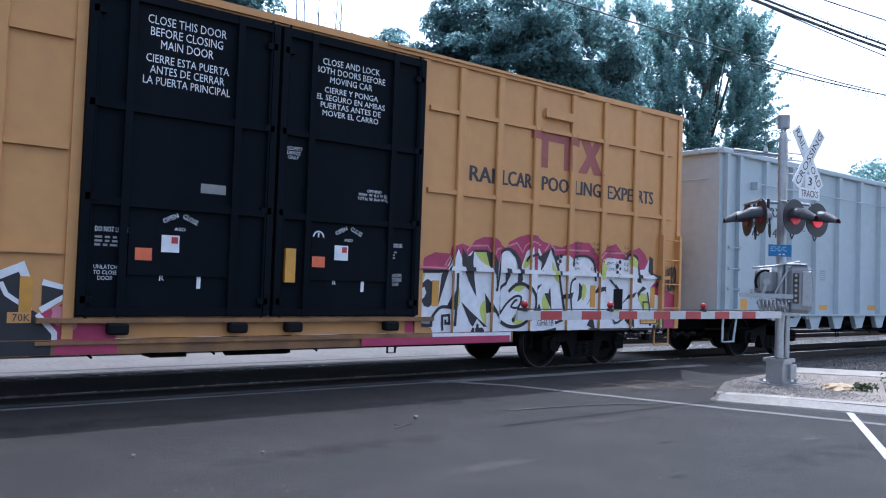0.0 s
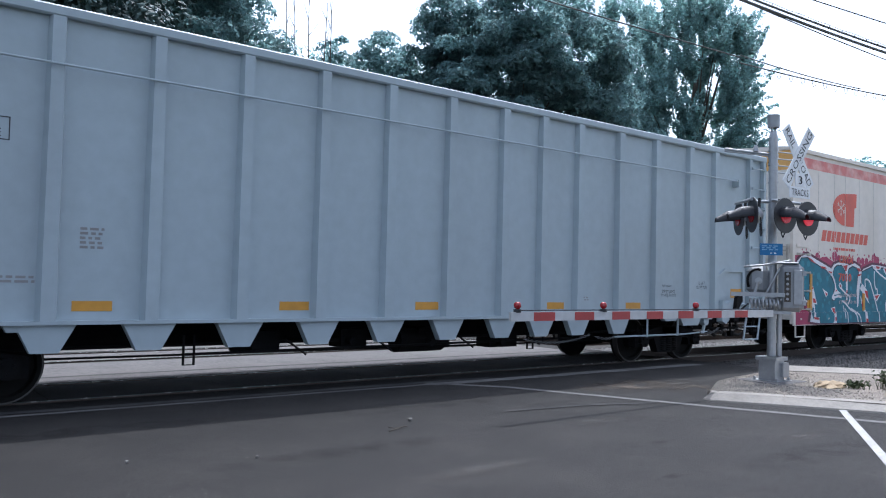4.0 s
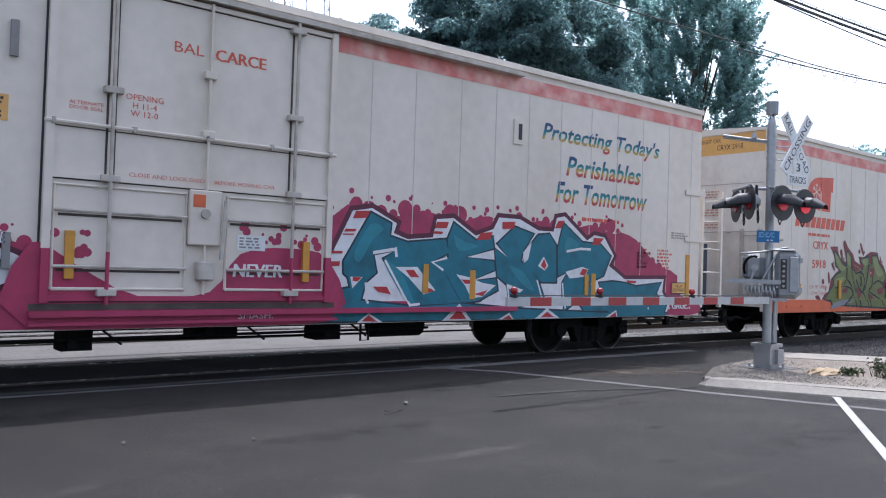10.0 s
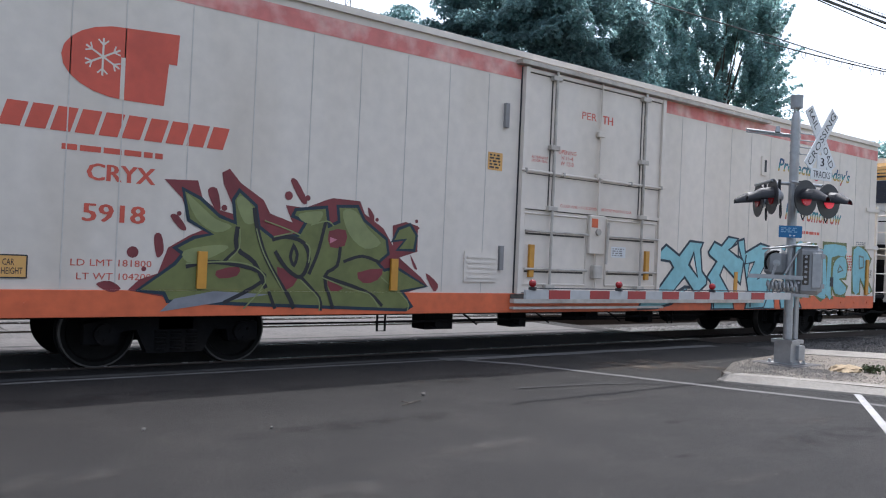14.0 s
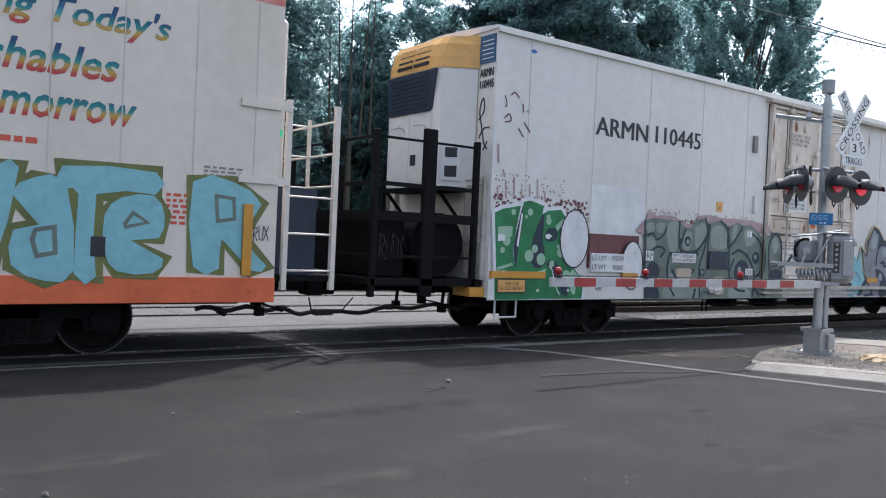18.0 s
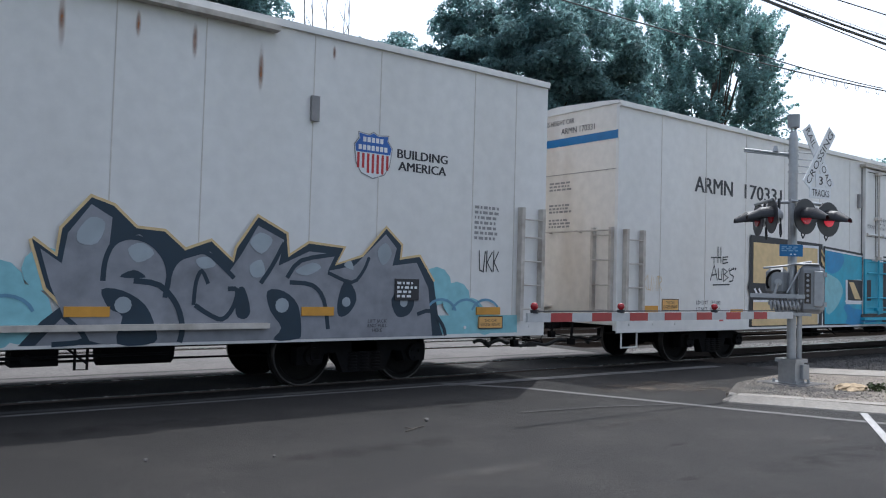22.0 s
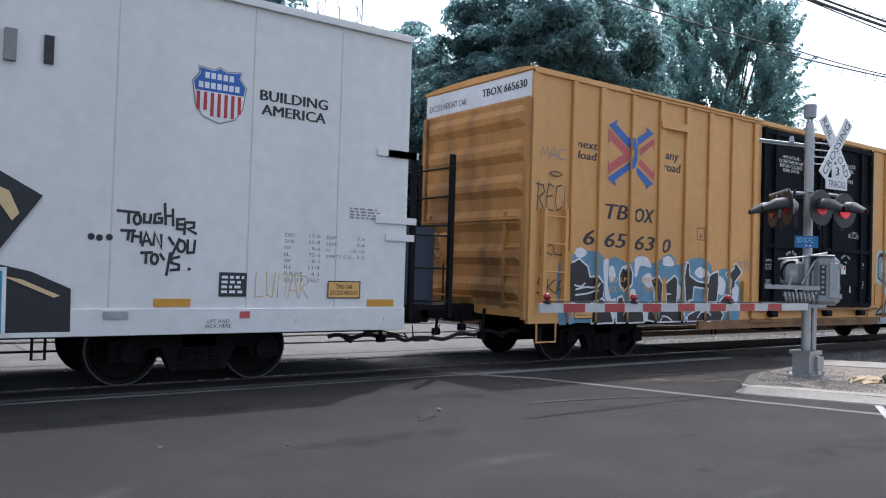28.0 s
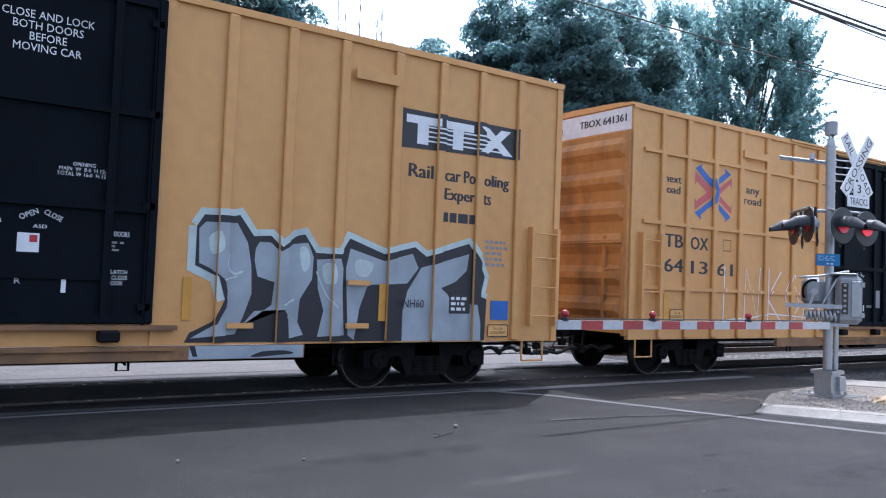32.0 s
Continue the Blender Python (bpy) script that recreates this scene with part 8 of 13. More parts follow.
def finish_a():
    c, ribs, belts = car_a, rib_spans(AR), [(1.715, 1.785)]
    door_notes(c, True)
    patch(c, 9.33, 9.48, 1.46, 1.92, REFLECT, -0.115)
    for x in (7.36, 9.75):
        patch(c, x, x + 0.2, 1.68, 1.83, ORANGE, -0.08, "warning_label")
    patch(c, 8.14, 8.47, 2.56, 2.68, GREYINK, -0.056, "paper_label")
    for body, a, b in (("RAI", 12.58, 13.1), ("LCAR", 13.29, 13.97), ("POO", 14.22, 14.88), ("LING", 15.05, 15.74), ("EXPE", 15.94, 16.67), ("RTS", 16.84, 17.3)):
        text(body, a, b, 3.18, 3.43, INK, c)
    # the faded mark above the slogan, as plain shapes
    spray(c, FADEDRED, fills=[rect(13.93, 15.15, 4.05, 4.2), rect(14.2, 14.36, 3.58, 4.05), rect(14.76, 14.92, 3.58, 4.05), [(15.16, 4.23), (15.4, 4.23), (15.8, 3.58), (15.56, 3.58)],
                              [(15.6, 4.25), (15.8, 4.25), (15.36, 3.58), (15.14, 3.58)]], ribs=ribs, name="brand_mark")
    kw = dict(ribs=ribs, belts=belts)
    mural_a(c, -0.004, **kw)
    spray(c, SPRAYWHITE, fills=[rect(11.9, 13.55, 0.575, 0.73)], y=-0.06, foot=0.5)
    for x in (11.9, 15.55, 17.3):
        patch(c, x, x + 0.13, 1.15, 1.55, REFLECT, -0.018)
    text("XGH61B", 14.1, 14.6, 0.82, 0.93, INK, c, y=-0.02)
    for k, (a, b) in enumerate((("EXH", "17-0"), ("EXW", "10-8"), ("EW", "9-7"), ("IL", "60-9"), ("IW", "9-6"), ("IH", "13-7"), ("CU.FT.", "7550"))):
        z = 2.28 - 0.092 * k
        text(a, 15.12, 15.12 + 0.05 * len(a), z, z + 0.055, INK, c, y=-0.024)
        text(b, 15.74 - 0.05 * len(b), 15.74, z, z + 0.055, INK, c, y=-0.024)
    for k, (a, b) in enumerate((("EXH W", "5-2"), ("EXW H", "6-0"), ("EW H", "16-8"), ("EMPTY CG", "5-2"), ("FLOOR H", "3-8"))):
        z = 2.26 - 0.105 * k
        text(a, 15.97, 15.97 + 0.042 * len(a), z, z + 0.055, INK, c, y=-0.024)
        text(b, 16.6 - 0.045 * len(b), 16.6, z, z + 0.055, INK, c, y=-0.024)
    height_sign(c, 17.0, 17.5, 0.84, 1.0, y=-0.02)
    patch(c, 16.2, 16.45, 1.1, 1.5, STEELBLACK, -0.02, "inspection_plate")
    spray(c, INK, lines=[(s, 0.04) for s in word("MCKX", 17.72, 18.12, 1.5, 2.0, seed=8)], y=-0.033)
    # the piece that runs on beyond the doors
    lr = rib_spans(AL)
    spray(c, MAGENTA, fills=[[(6.31, 1), (6.47, 1.08), (6.67, 1.18), (6.77, 0.96), (7.2, 0.93), (7.22, 0.46), (6.34, 0.5)]], y=-0.004, ribs=lr, belts=belts, label="black and white graffiti with a magenta halo")
    spray(c, SPRAYBLACK, fills=[[(5.64, 1.37), (5.95, 1.44), (6.17, 1.53), (6.2, 1.38), (6.25, 1.1), (6.4, 1), (6.53, 0.8), (6.45, 0.54), (5.68, 0.52)], [(6.38, 1.37), (6.69, 1.3), (6.38, 1.07)]], y=-0.009, ribs=lr, belts=belts)
    spray(c, SPRAYWHITE, lines=[([(5.63, 1.39), (5.95, 1.46), (6.16, 1.56), (6.21, 1.43)], 0.09), ([(6.21, 1.43), (6.26, 1.07)], 0.05), ([(6.38, 1.39), (6.72, 1.3), (6.37, 1.07)], 0.07), ([(6.34, 1.03), (6.53, 0.81), (6.53, 0.69), (6.42, 0.53)], 0.06), ([(5.96, 1.38), (6.02, 1.25), (6.19, 1.13)], 0.05)], y=-0.012, ribs=lr, belts=belts)
    spray(c, PINKSPRAY, dots=[(6.61, 1, 0.12), (6.54, 1.08, 0.05), (6.71, 0.9, 0.06)], y=-0.007, ribs=lr, belts=belts)
    spray(c, MAGENTA, fills=[rect(6.53, 7.21, 0.567, 0.73)], y=-0.06, name="graffiti_overspray", foot=0.5)
    spray(c, SPRAYBLACK, fills=[rect(5.66, 6.49, 0.567, 0.73)], y=-0.06, name="graffiti_overspray", foot=0.5)
    patch(c, 6.04, 6.28, 0.93, 1.05, AMBERCAR, -0.02, "weight_plate")
    text("70K", 6.09, 6.27, 0.95, 1.03, INK, c, y=-0.023)
    patch(c, 6.15, 6.28, 0.95, 1.45, REFLECT, -0.018)
    spray(c, MAGENTA, fills=[rect(10.6, 13.5, 0.567, 0.68)], y=-0.092, name="graffiti_overspray", foot=0.5)


def x_mark(car, x0, x1, z0, z1, ribs):
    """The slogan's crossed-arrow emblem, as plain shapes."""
    def at(pts):
        return [(x0 + (x1 - x0) * a, z0 + (z1 - z0) * b) for a, b in pts]
    blue = [[(0.01, 0.91), (0.19, 1.03), (0.16, 0.95), (0.41, 0.75), (0.5, 0.75), (0.59, 0.52), (0.58, 0.42), (0.52, 0.24), (0.43, 0.18), (0.16, -0.03), (0.18, -0.13), (0.01, 0), (0.43, 0.31), (0.49, 0.43), (0.5, 0.52), (0.44, 0.58), (0.4, 0.59)], [(0.54, 0.73), (0.8, 0.92), (0.77, 1.01), (0.95, 0.9), (0.6, 0.63)], [(0.56, 0.18), (0.61, 0.26), (0.96, 0), (0.79, -0.13), (0.83, -0.06)]]
    red = [[(0.01, 0.85), (0.44, 0.54), (0.44, 0.36), (0.01, 0.06), (0.01, 0.33), (0.04, 0.24), (0.32, 0.45), (0.06, 0.66), (0.01, 0.58)], [(0.64, 0.58), (0.97, 0.83), (0.97, 0.57), (0.93, 0.7), (0.67, 0.46)], [(0.67, 0.41), (0.95, 0.2), (0.98, 0.31), (0.98, 0.06), (0.63, 0.31)]]
    kw = dict(ribs=ribs, name="brand_mark")
    spray(car, EMBLEMRED, fills=[at(p) for p in red], **kw)
    spray(car, ROYAL, fills=[at(p) for p in blue], y=-0.007, **kw)


def finish_g():
    c, ribs = car_g, rib_spans(GL)
    door_notes(c, False)
    kw = dict(ribs=ribs)
    x_mark(c, 1.86, 3.2, 3.36, 4.42, ribs)
    text("next\nload", 1.08, 1.58, 3.63, 3.94, INK, c, shear=0.15)
    text("any\nroad", 3.43, 3.96, 3.64, 3.99, INK, c, shear=0.15)
    for body, a, b, z in (("TB", 1.83, 2.43, 2.62), ("OX", 2.63, 3.18, 2.6), ("6", 1.28, 1.55, 2.12), ("65", 1.83, 2.42, 2.1), ("63", 2.65, 3.22, 2.08), ("0", 3.45, 3.7, 2.06)):
        text(body, a, b, z, z + 0.27, INK, c, shear=0.2)
    text("TBOX 665630", 1.75, 2.95, 4.74, 4.88, INK, c, y=-0.012, end=True)
    spray(c, INK, lines=[(rect(4.55, 4.8, 2.36, 2.6) + [(4.55, 2.36)], 0.012)], name="plate_mark")
    text("F", 4.64, 4.72, 2.39, 2.47, INK, c)
    # the blue piece with black letters
    mural_g_blue(c, -0.004, **kw)
    text("LD LMT    207100", 2.0, 3.4, 1.48, 1.57, AMBER, c, y=-0.013)
    text("LT WT      78900", 2.0, 3.4, 1.3, 1.39, AMBER, c, y=-0.013)
    patch(c, 0.83, 0.96, 0.97, 2.0, REFLECT, -0.07)
    patch(c, 3.42, 3.53, 1.06, 1.58, REFLECT, -0.07)
    patch(c, 6.1, 6.22, 1.1, 1.55, REFLECT, -0.07)
    height_sign(c, 1.1, 1.56, 0.82, 0.99, y=-0.02)
    text("70 K", 6.05, 6.4, 1.04, 1.12, INK, c)
    spray(c, INK, lines=[(s, 0.022) for s in word("RECN", 0.1, 0.95, 2.65, 3.15, seed=3)] + [(s, 0.02) for s in word("KU", 0.2, 0.8, 1.9, 2.1, seed=5) + word("SKA", 0.15, 0.85, 1.25, 1.5, seed=6)] + [(ring(0.55, 3.3, 0.14, 0.04, 10), 0.02)], y=-0.033, ribs=())
    spray(c, GREYINK, lines=[(s, 0.018) for s in word("SKETX", 5.75, 6.4, 1.75, 1.98, seed=4) + word("MAC", 0.2, 0.8, 3.55, 3.75, seed=5)], y=-0.006, **kw)
    # the far half: name board, slogan and the silver piece
    rr = rib_spans(GR)
    spray(c, INK, fills=[[(15.0, 4.18), (15.0, 3.6), (17.25, 3.66), (17.25, 4.16)]], ribs=rr, name="name_board")
    spray(c, SIGNWHITE, fills=[rect(15.1, 15.7, 3.98, 4.1), rect(15.3, 15.5, 3.68, 3.98), rect(15.78, 16.35, 3.98, 4.1), rect(15.95, 16.15, 3.68, 3.98), [(16.45, 4.1), (16.65, 4.1), (17.15, 3.7), (16.95, 3.7)], [(16.9, 4.1), (17.1, 4.1), (16.65, 3.7), (16.45, 3.7)]]
          + [rect(15.5, 16.9, 3.73 + 0.07 * k, 3.755 + 0.07 * k) for k in range(4)], y=-0.007, ribs=rr, name="brand_mark")
    for body, a, b, z0, z1 in (("Rail", 15.17, 15.6, 3.18, 3.38), ("car Po", 15.83, 16.4, 3.18, 3.37), ("oling", 16.58, 17.07, 3.12, 3.36), ("Exper", 15.83, 16.4, 2.84, 3.07), ("ts", 16.58, 16.72, 2.88, 3.04)):
        text(body, a, b, z0, z1, INK, c)
    bars(1, 15.75, 16.7, 2.5, 2.76, INK, c, name="web_address")
    bars(5, 16.65, 17.15, 1.9, 2.35, GREYINK, c)
    mural_g_silver(c, -0.004, ribs=rr)
    spray(c, SILVER, fills=[rect(12.05, 13.58, 0.566, 0.73)], y=-0.06, name="graffiti_overspray", foot=0.5)
    spray(c, SPRAYBLACK, fills=[[(12.05, 0.73), (12.12, 0.73), (12.16, 0.6), (12.1, 0.6)], smooth([(12.85, 0.58), (13.0, 0.65), (13.3, 0.66), (13.45, 0.62), (13.2, 0.6)], 3)], y=-0.063, name="graffiti_overspray", foot=0.5)
    for x in (11.95, 14.75):
        patch(c, x, x + 0.11, 1.05, 1.58, REFLECT, -0.02)
    text("XNH60", 15.04, 15.52, 1.25, 1.37, INK, c, y=-0.022)
    patch(c, 15.99, 16.38, 1.17, 1.46, INK, -0.016, "consolidated_stencil")
    bars(3, 16.02, 16.36, 1.2, 1.44, SIGNWHITE, c, y=-0.018)
    patch(c, 16.8, 17.15, 1.08, 1.38, ROYAL, -0.012, "blue_patch")
    height_sign(c, 16.75, 17.15, 0.82, 1.0, y=-0.02)
    for x, z in ((14.2, 1.55), (14.2, 0.95), (12.5, 0.95)):
        block("sill_clip", (x, x + 0.35, -0.1, -0.06, z, z + 0.07), YELLOW, c)


def finish_h():
    c, ribs = car_h, rib_spans(HL)
    door_notes(c, False)
    x_mark(c, 1.81, 3.02, 3.19, 4.15, ribs)
    text("next\nload", 0.92, 1.4, 3.5, 3.83, INK, c)
    text("any\nroad", 3.4, 4.0, 3.5, 3.84, INK, c)
    for body, a, b, z in (("TB", 0.95, 1.48, 2.48), ("OX", 1.72, 2.25, 2.47), ("64", 0.95, 1.5, 2.01), ("13", 1.75, 2.25, 2.0), ("61", 2.56, 3.06, 1.99)):
        text(body, a, b, z, z + 0.25, INK, c)
    text("TBOX 641361", 1.75, 2.95, 4.74, 4.88, INK, c, y=-0.012, end=True)
    spray(c, INK, lines=[(rect(2.75, 3.0, 2.5, 2.72) + [(2.75, 2.5)], 0.012)], name="plate_mark")
    spray(c, SPRAYWHITE, lines=[(s, 0.03) for s in word("LNKOA", 2.7, 6.3, 1.05, 2.2, seed=7)] + [([(2.6, 1.0), (4.4, 1.25), (6.4, 1.15)], 0.025)], y=-0.005, ribs=ribs, belts=[(1.665, 1.735)], label="pale chalk-like scrawl")
    patch(c, 0.9, 1.05, 1.1, 1.6, REFLECT, -0.07)
    height_sign(c, 1.15, 1.55, 1.1, 1.3, y=-0.02)


finish_a()
finish_g()
finish_h()

# ---- the grey gondola ----
def gondola():
    L, zb, zt = 19.3, 1.02, 4.5
    car = base("gondola_car", 15.22, L, "pale grey high-sided bulk gondola with ribbed sides and chains", "gondola car", (2.9, 16.3), (0.7, 0.68))
    for y0 in (0.0, WIDE - 0.06):
        block("side_wall", (0, L, y0, y0 + 0.06, zb, zt), GREYCAR, car)
    block("end_wall", (0.0, 0.06, 0.062, WIDE - 0.062, zb - 0.1, zt), GREYCAR, car)
    block("end_wall", (L - 0.06, L, 0.062, WIDE - 0.062, zb - 0.1, zt), GREYCAR, car)
    block("floor_plate", (0.1, L - 0.1, 0.07, WIDE - 0.07, zb + 0.02, zb + 0.1), GREYCAR, car)
    block("centre_sill", (-0.05, L + 0.05, WIDE / 2 - 0.2, WIDE / 2 + 0.2, 0.6, 1.0), STEELBLACK, car)
    for y0 in (-0.09, WIDE - 0.05):
        block("top_chord", (-0.02, L + 0.02, y0, y0 + 0.14, zt, zt + 0.13), GREYCAR, car, bevel=0.02)
    for x0 in (-0.1, L - 0.04):
        block("end_chord", (x0, x0 + 0.14, 0.052, WIDE - 0.052, zt + 0.001, zt + 0.12), GREYCAR, car, bevel=0.02)
    ribs = [1.79, 2.95, 4.09, 5.25, 6.42, 7.59, 8.74, 9.91, 11.07, 12.0, 12.94, 14.09, 15.22, 16.36, 17.29]
    for x in ribs:
        bm = bmesh.new()
        v = [bm.verts.new(p) for p in ((x - 0.12, 0, zb), (x + 0.12, 0, zb), (x + 0.08, -0.11, zb), (x - 0.08, -0.11, zb), (x - 0.1, 0, zt), (x + 0.1, 0, zt), (x + 0.07, -0.09, zt), (x - 0.07, -0.09, zt))]
        for f in ((0, 1, 2, 3), (4, 7, 6, 5), (3, 2, 6, 7), (0, 3, 7, 4), (1, 5, 6, 2)):
            bm.faces.new([v[i] for i in f])
        part("side_rib", bm, GREYCAR, car)
        if 3.5 < x < 15:
            bm = bmesh.new()
            prism(bm, [(x - 0.34, zb), (x + 0.34, zb), (x + 0.14, 0.66), (x - 0.16, 0.66)], -0.07, 0.05)
            part("rib_foot", bm, GREYCAR, car, "tapered gusset under the sill")
    block("side_sill", (0, L, -0.12, 0.0, zb - 0.04, zb + 0.004), GREYCAR, car)
    rodp = bar("operating_rod", (1.27, -0.14, 3.94), (18.1, -0.14, 3.94), 0.014, GREYCAR, car, n=6)
    for x in (1.27, 18.05):
        block("rod_lever", (x - 0.05, x + 0.05, -0.17, -0.001, 3.82, 3.98), GREYCAR, rodp)
    for x in (0.2, 0.69):
        block("corner_post", (x - 0.05, x + 0.05, -0.1, 0.0, zb, zt), GREYCAR, car)
    for x in (18.62, 19.2):
        block("corner_post", (x - 0.05, x + 0.05, -0.1, 0.0, zb, zt), GREYCAR, car)
    ladder(car, 0.24, 0.67, [1.12, 1.57, 2.01, 2.47], GREYCAR, y=-0.13)
    ladder(car, 18.65, 19.17, [1.13, 1.58, 2.03, 2.5, 2.95, 3.4, 3.84, 4.3], GREYCAR, y=-0.13)
    for x, lean in ((0.2, -0.02), (0.72, -0.12), (18.6, -0.14), (19.16, -0.12)):
        bm = bmesh.new()
        prism(bm, [(x - 0.03, zb), (x + 0.03, zb), (x + lean + 0.03, 0.42), (x + lean - 0.03, 0.42)], -0.045, -0.025)
        part("step_strap", bm, GREYCAR, car)
    for a, b in ((0.18, 0.6), (18.46, 19.04)):
        for z in (0.43, 0.72) if a > 9 else (0.43,):
            block("sill_step", (a, b, -0.07, -0.01, z - 0.012, z + 0.012), GREYCAR, car)
    for k in range(4):
        bm = bmesh.new()
        rod(bm, (-0.16, 0.5 + 0.7 * k, zt + 0.06), (-0.02, 0.5 + 0.7 * k, zt + 0.06), 0.07, 10)
        part("lid_hinge", bm, GREYCAR, car)
    bar("end_rod", (-0.06, 0.25, 3.95), (-0.06, WIDE - 0.2, 3.95), 0.014, GREYCAR, car, n=6)
    patch(car, 0.78, 1.17, 1.13, 1.36, REFLECT, -0.004)
    for x in (4.36, 7.0, 9.3, 12.17, 14.36, 17.98):
        z = 1.36 if x > 17 else 1.13
        patch(car, x, x + 0.45, z, z + (0.2 if x > 17 else 0.12), REFLECT, -0.004)
    for body, a, b, z in (("HK", 1.22, 1.65, 3.28), ("RX", 2.05, 2.53, 3.27), ("70", 1.28, 1.62, 2.79), ("140", 2.03, 2.57, 2.79)):
        text(body, a, b, z, z + 0.21, INK, car)
    text("HKRX\n70140", 1.1, 1.55, 3.0, 3.3, INK, car, end=True)
    text("LD LMT", 1.27, 1.66, 1.5, 1.58, INK, car)
    text("LT WT", 1.27, 1.6, 1.37, 1.45, INK, car)
    text("212400 LB", 2.05, 2.57, 1.5, 1.58, INK, car)
    text("73600 LB", 2.1, 2.57, 1.37, 1.45, INK, car)
    text("E", 3.49, 3.56, 3.06, 3.15, INK, car)
    spray(car, INK, lines=[(rect(3.4, 3.64, 3.03, 3.28) + [(3.4, 3.03)], 0.012)], name="plate_mark")
    bars(2, 3.2, 3.98, 1.44, 1.54, GREYINK, car)
    bars(5, 4.42, 4.72, 1.85, 2.12, GREYINK, car)
    bars(2, 12.95, 13.3, 1.28, 1.36, GREYINK, car)
    text("50% VALVE", 15.5, 15.8, 1.57, 1.61, INK, car)
    text("EMPTY LOAD\n1/4 ADJ. BLOCK", 15.47, 15.97, 1.36, 1.51, INK, car)
    text("IL 64-7\nCU FT 7200", 16.68, 17.06, 1.54, 1.7, INK, car)
    plate(rect(0.2, WIDE - 0.2, 1.1, 3.0), SOOT, car, y=-0.002, end=True, name="soot_smudge")
    for z in (1.5, 2.0, 2.5):
        bars(3, 1.0, 1.5, z, z + 0.2, GREYINK, car, end=True)
    # tapered pads beside and under the bolsters
    for x, top, foot, z in ((2.28, 0.24, 0.16, 0.88), (3.0, 0.5, 0.2, 0.72), (3.82, 0.2, 0.13, 0.9), (15.72, 0.28, 0.18, 0.88), (16.42, 0.42, 0.26, 0.78), (17.05, 0.22, 0.14, 0.9)):
        bm = bmesh.new()
        prism(bm, [(x - top, zb), (x + top, zb), (x + foot, z), (x - foot, z)], -0.06, 0.04)
        pad = part("bolster_pad", bm, GREYCAR, car, "tapered pad under the sill")
        if top > 0.4:
            block("pad_slot", (x - 0.1, x + 0.1, -0.064, -0.0605, 0.93, 0.97), INK, pad)
    # raised frame of the winch pocket
    bm = bmesh.new()
    prism(bm, [(17.36, 1.03), (17.36, 1.8), (17.68, 1.99), (18.46, 1.99), (18.46, 1.03), (18.4, 1.03), (18.4, 1.93), (17.71, 1.93), (17.42, 1.76), (17.42, 1.03)], -0.05, 0.0)
    part("pocket_frame", bm, GREYCAR, car)
    bm = bmesh.new()
    prism(bm, [(17.36, 1.3), (17.36, 0.86), (17.5, 0.8), (17.74, 0.96), (17.86, 1.2), (17.7, 1.3), (17.56, 1.22)], -0.2, -0.06)
    winch = part("winch", bm, GREYCAR, car, "grey hand winch with a black lever")
    bm = bmesh.new()
    prism(bm, [(17.62, 0.92), (17.72, 0.98), (17.82, 1.42), (18.0, 1.48), (18.02, 1.3), (17.9, 1.18), (17.86, 0.98), (17.7, 0.84)], -0.28, -0.2)
    rod(bm, (17.74, -0.24, 1.0), (18.3, -0.24, 1.24), 0.02, 6)
    rod(bm, (17.72, -0.3, 0.96), (17.72, -0.18, 0.96), 0.09, 10)
    part("winch_lever", bm, STEELBLACK, winch)
    bar("winch_arm", (17.9, -0.16, 1.26), (18.36, -0.16, 1.2), 0.03, GREYCAR, winch, n=6)
    # the brake rod on its hangers and the chains that pull it
    rod_z = 0.6
    pull = bar("pull_rod", (14.0, -0.03, rod_z), (16.2, -0.03, rod_z), 0.018, GREYCAR, car, n=6)
    for x in (15.0, 16.0):
        bar("rod_hanger", (x, -0.03, rod_z - 0.03), (x, -0.03, zb), 0.022, GREYCAR, pull, n=6)
    bar("short_rod", (16.2, -0.03, rod_z), (17.05, -0.03, 0.64), 0.014, GREYCAR, pull, n=6)
    bm = bmesh.new()
    rod(bm, (16.98, 0.05, 0.86), (16.98, -0.06, 0.86), 0.09, 12)
    box(bm, 16.94, 17.02, -0.03, 0.03, 0.86, zb)
    rod(bm, (16.9, -0.02, 0.6), (16.98, -0.02, 0.84), 0.035, 6)
    part("pulley", bm, GREYCAR, car)
    for xa, xb, za, zc, sag in ((11.6, 13.3, 0.62, 0.66, 0.1), (13.45, 14.0, 0.62, 0.6, 0.04), (16.75, 17.5, 0.64, 0.72, 0.08)):
        bm = bmesh.new()
        n = max(6, int((xb - xa) / 0.055))
        for k in range(n):
            u0, u1 = k / n, (k + 1.25) / n
            a, b = (Vector((xa + (xb - xa) * u, -0.03, za + (zc - za) * u - sag * 4 * u * (1 - u))) for u in (u0, min(1.0, u1)))
            off = Vector((0, 0, 0.018)) if k % 2 else Vector((0, 0.018, 0))
            tube(bm, [a, a * 0.7 + b * 0.3 + off, a * 0.3 + b * 0.7 + off, b, a * 0.3 + b * 0.7 - off, a * 0.7 + b * 0.3 - off, a], 0.007, 4)
        part("chain", bm, STEELGREY, car, "slack steel link chain")
    bm = bmesh.new()
    tube(bm, [(12.1, 0.0, 0.82), (12.1, 0.0, 0.55), (12.5, 0.0, 0.52), (12.5, 0.0, 0.7)], 0.02, 6)
    part("chain_guide", bm, STEELBLACK, car)
    underbody(car, L, tank=9.8)
    bm = bmesh.new()
    rod(bm, (0.3, 0.05, 0.55), (0.3, 0.05, 1.0), 0.02)
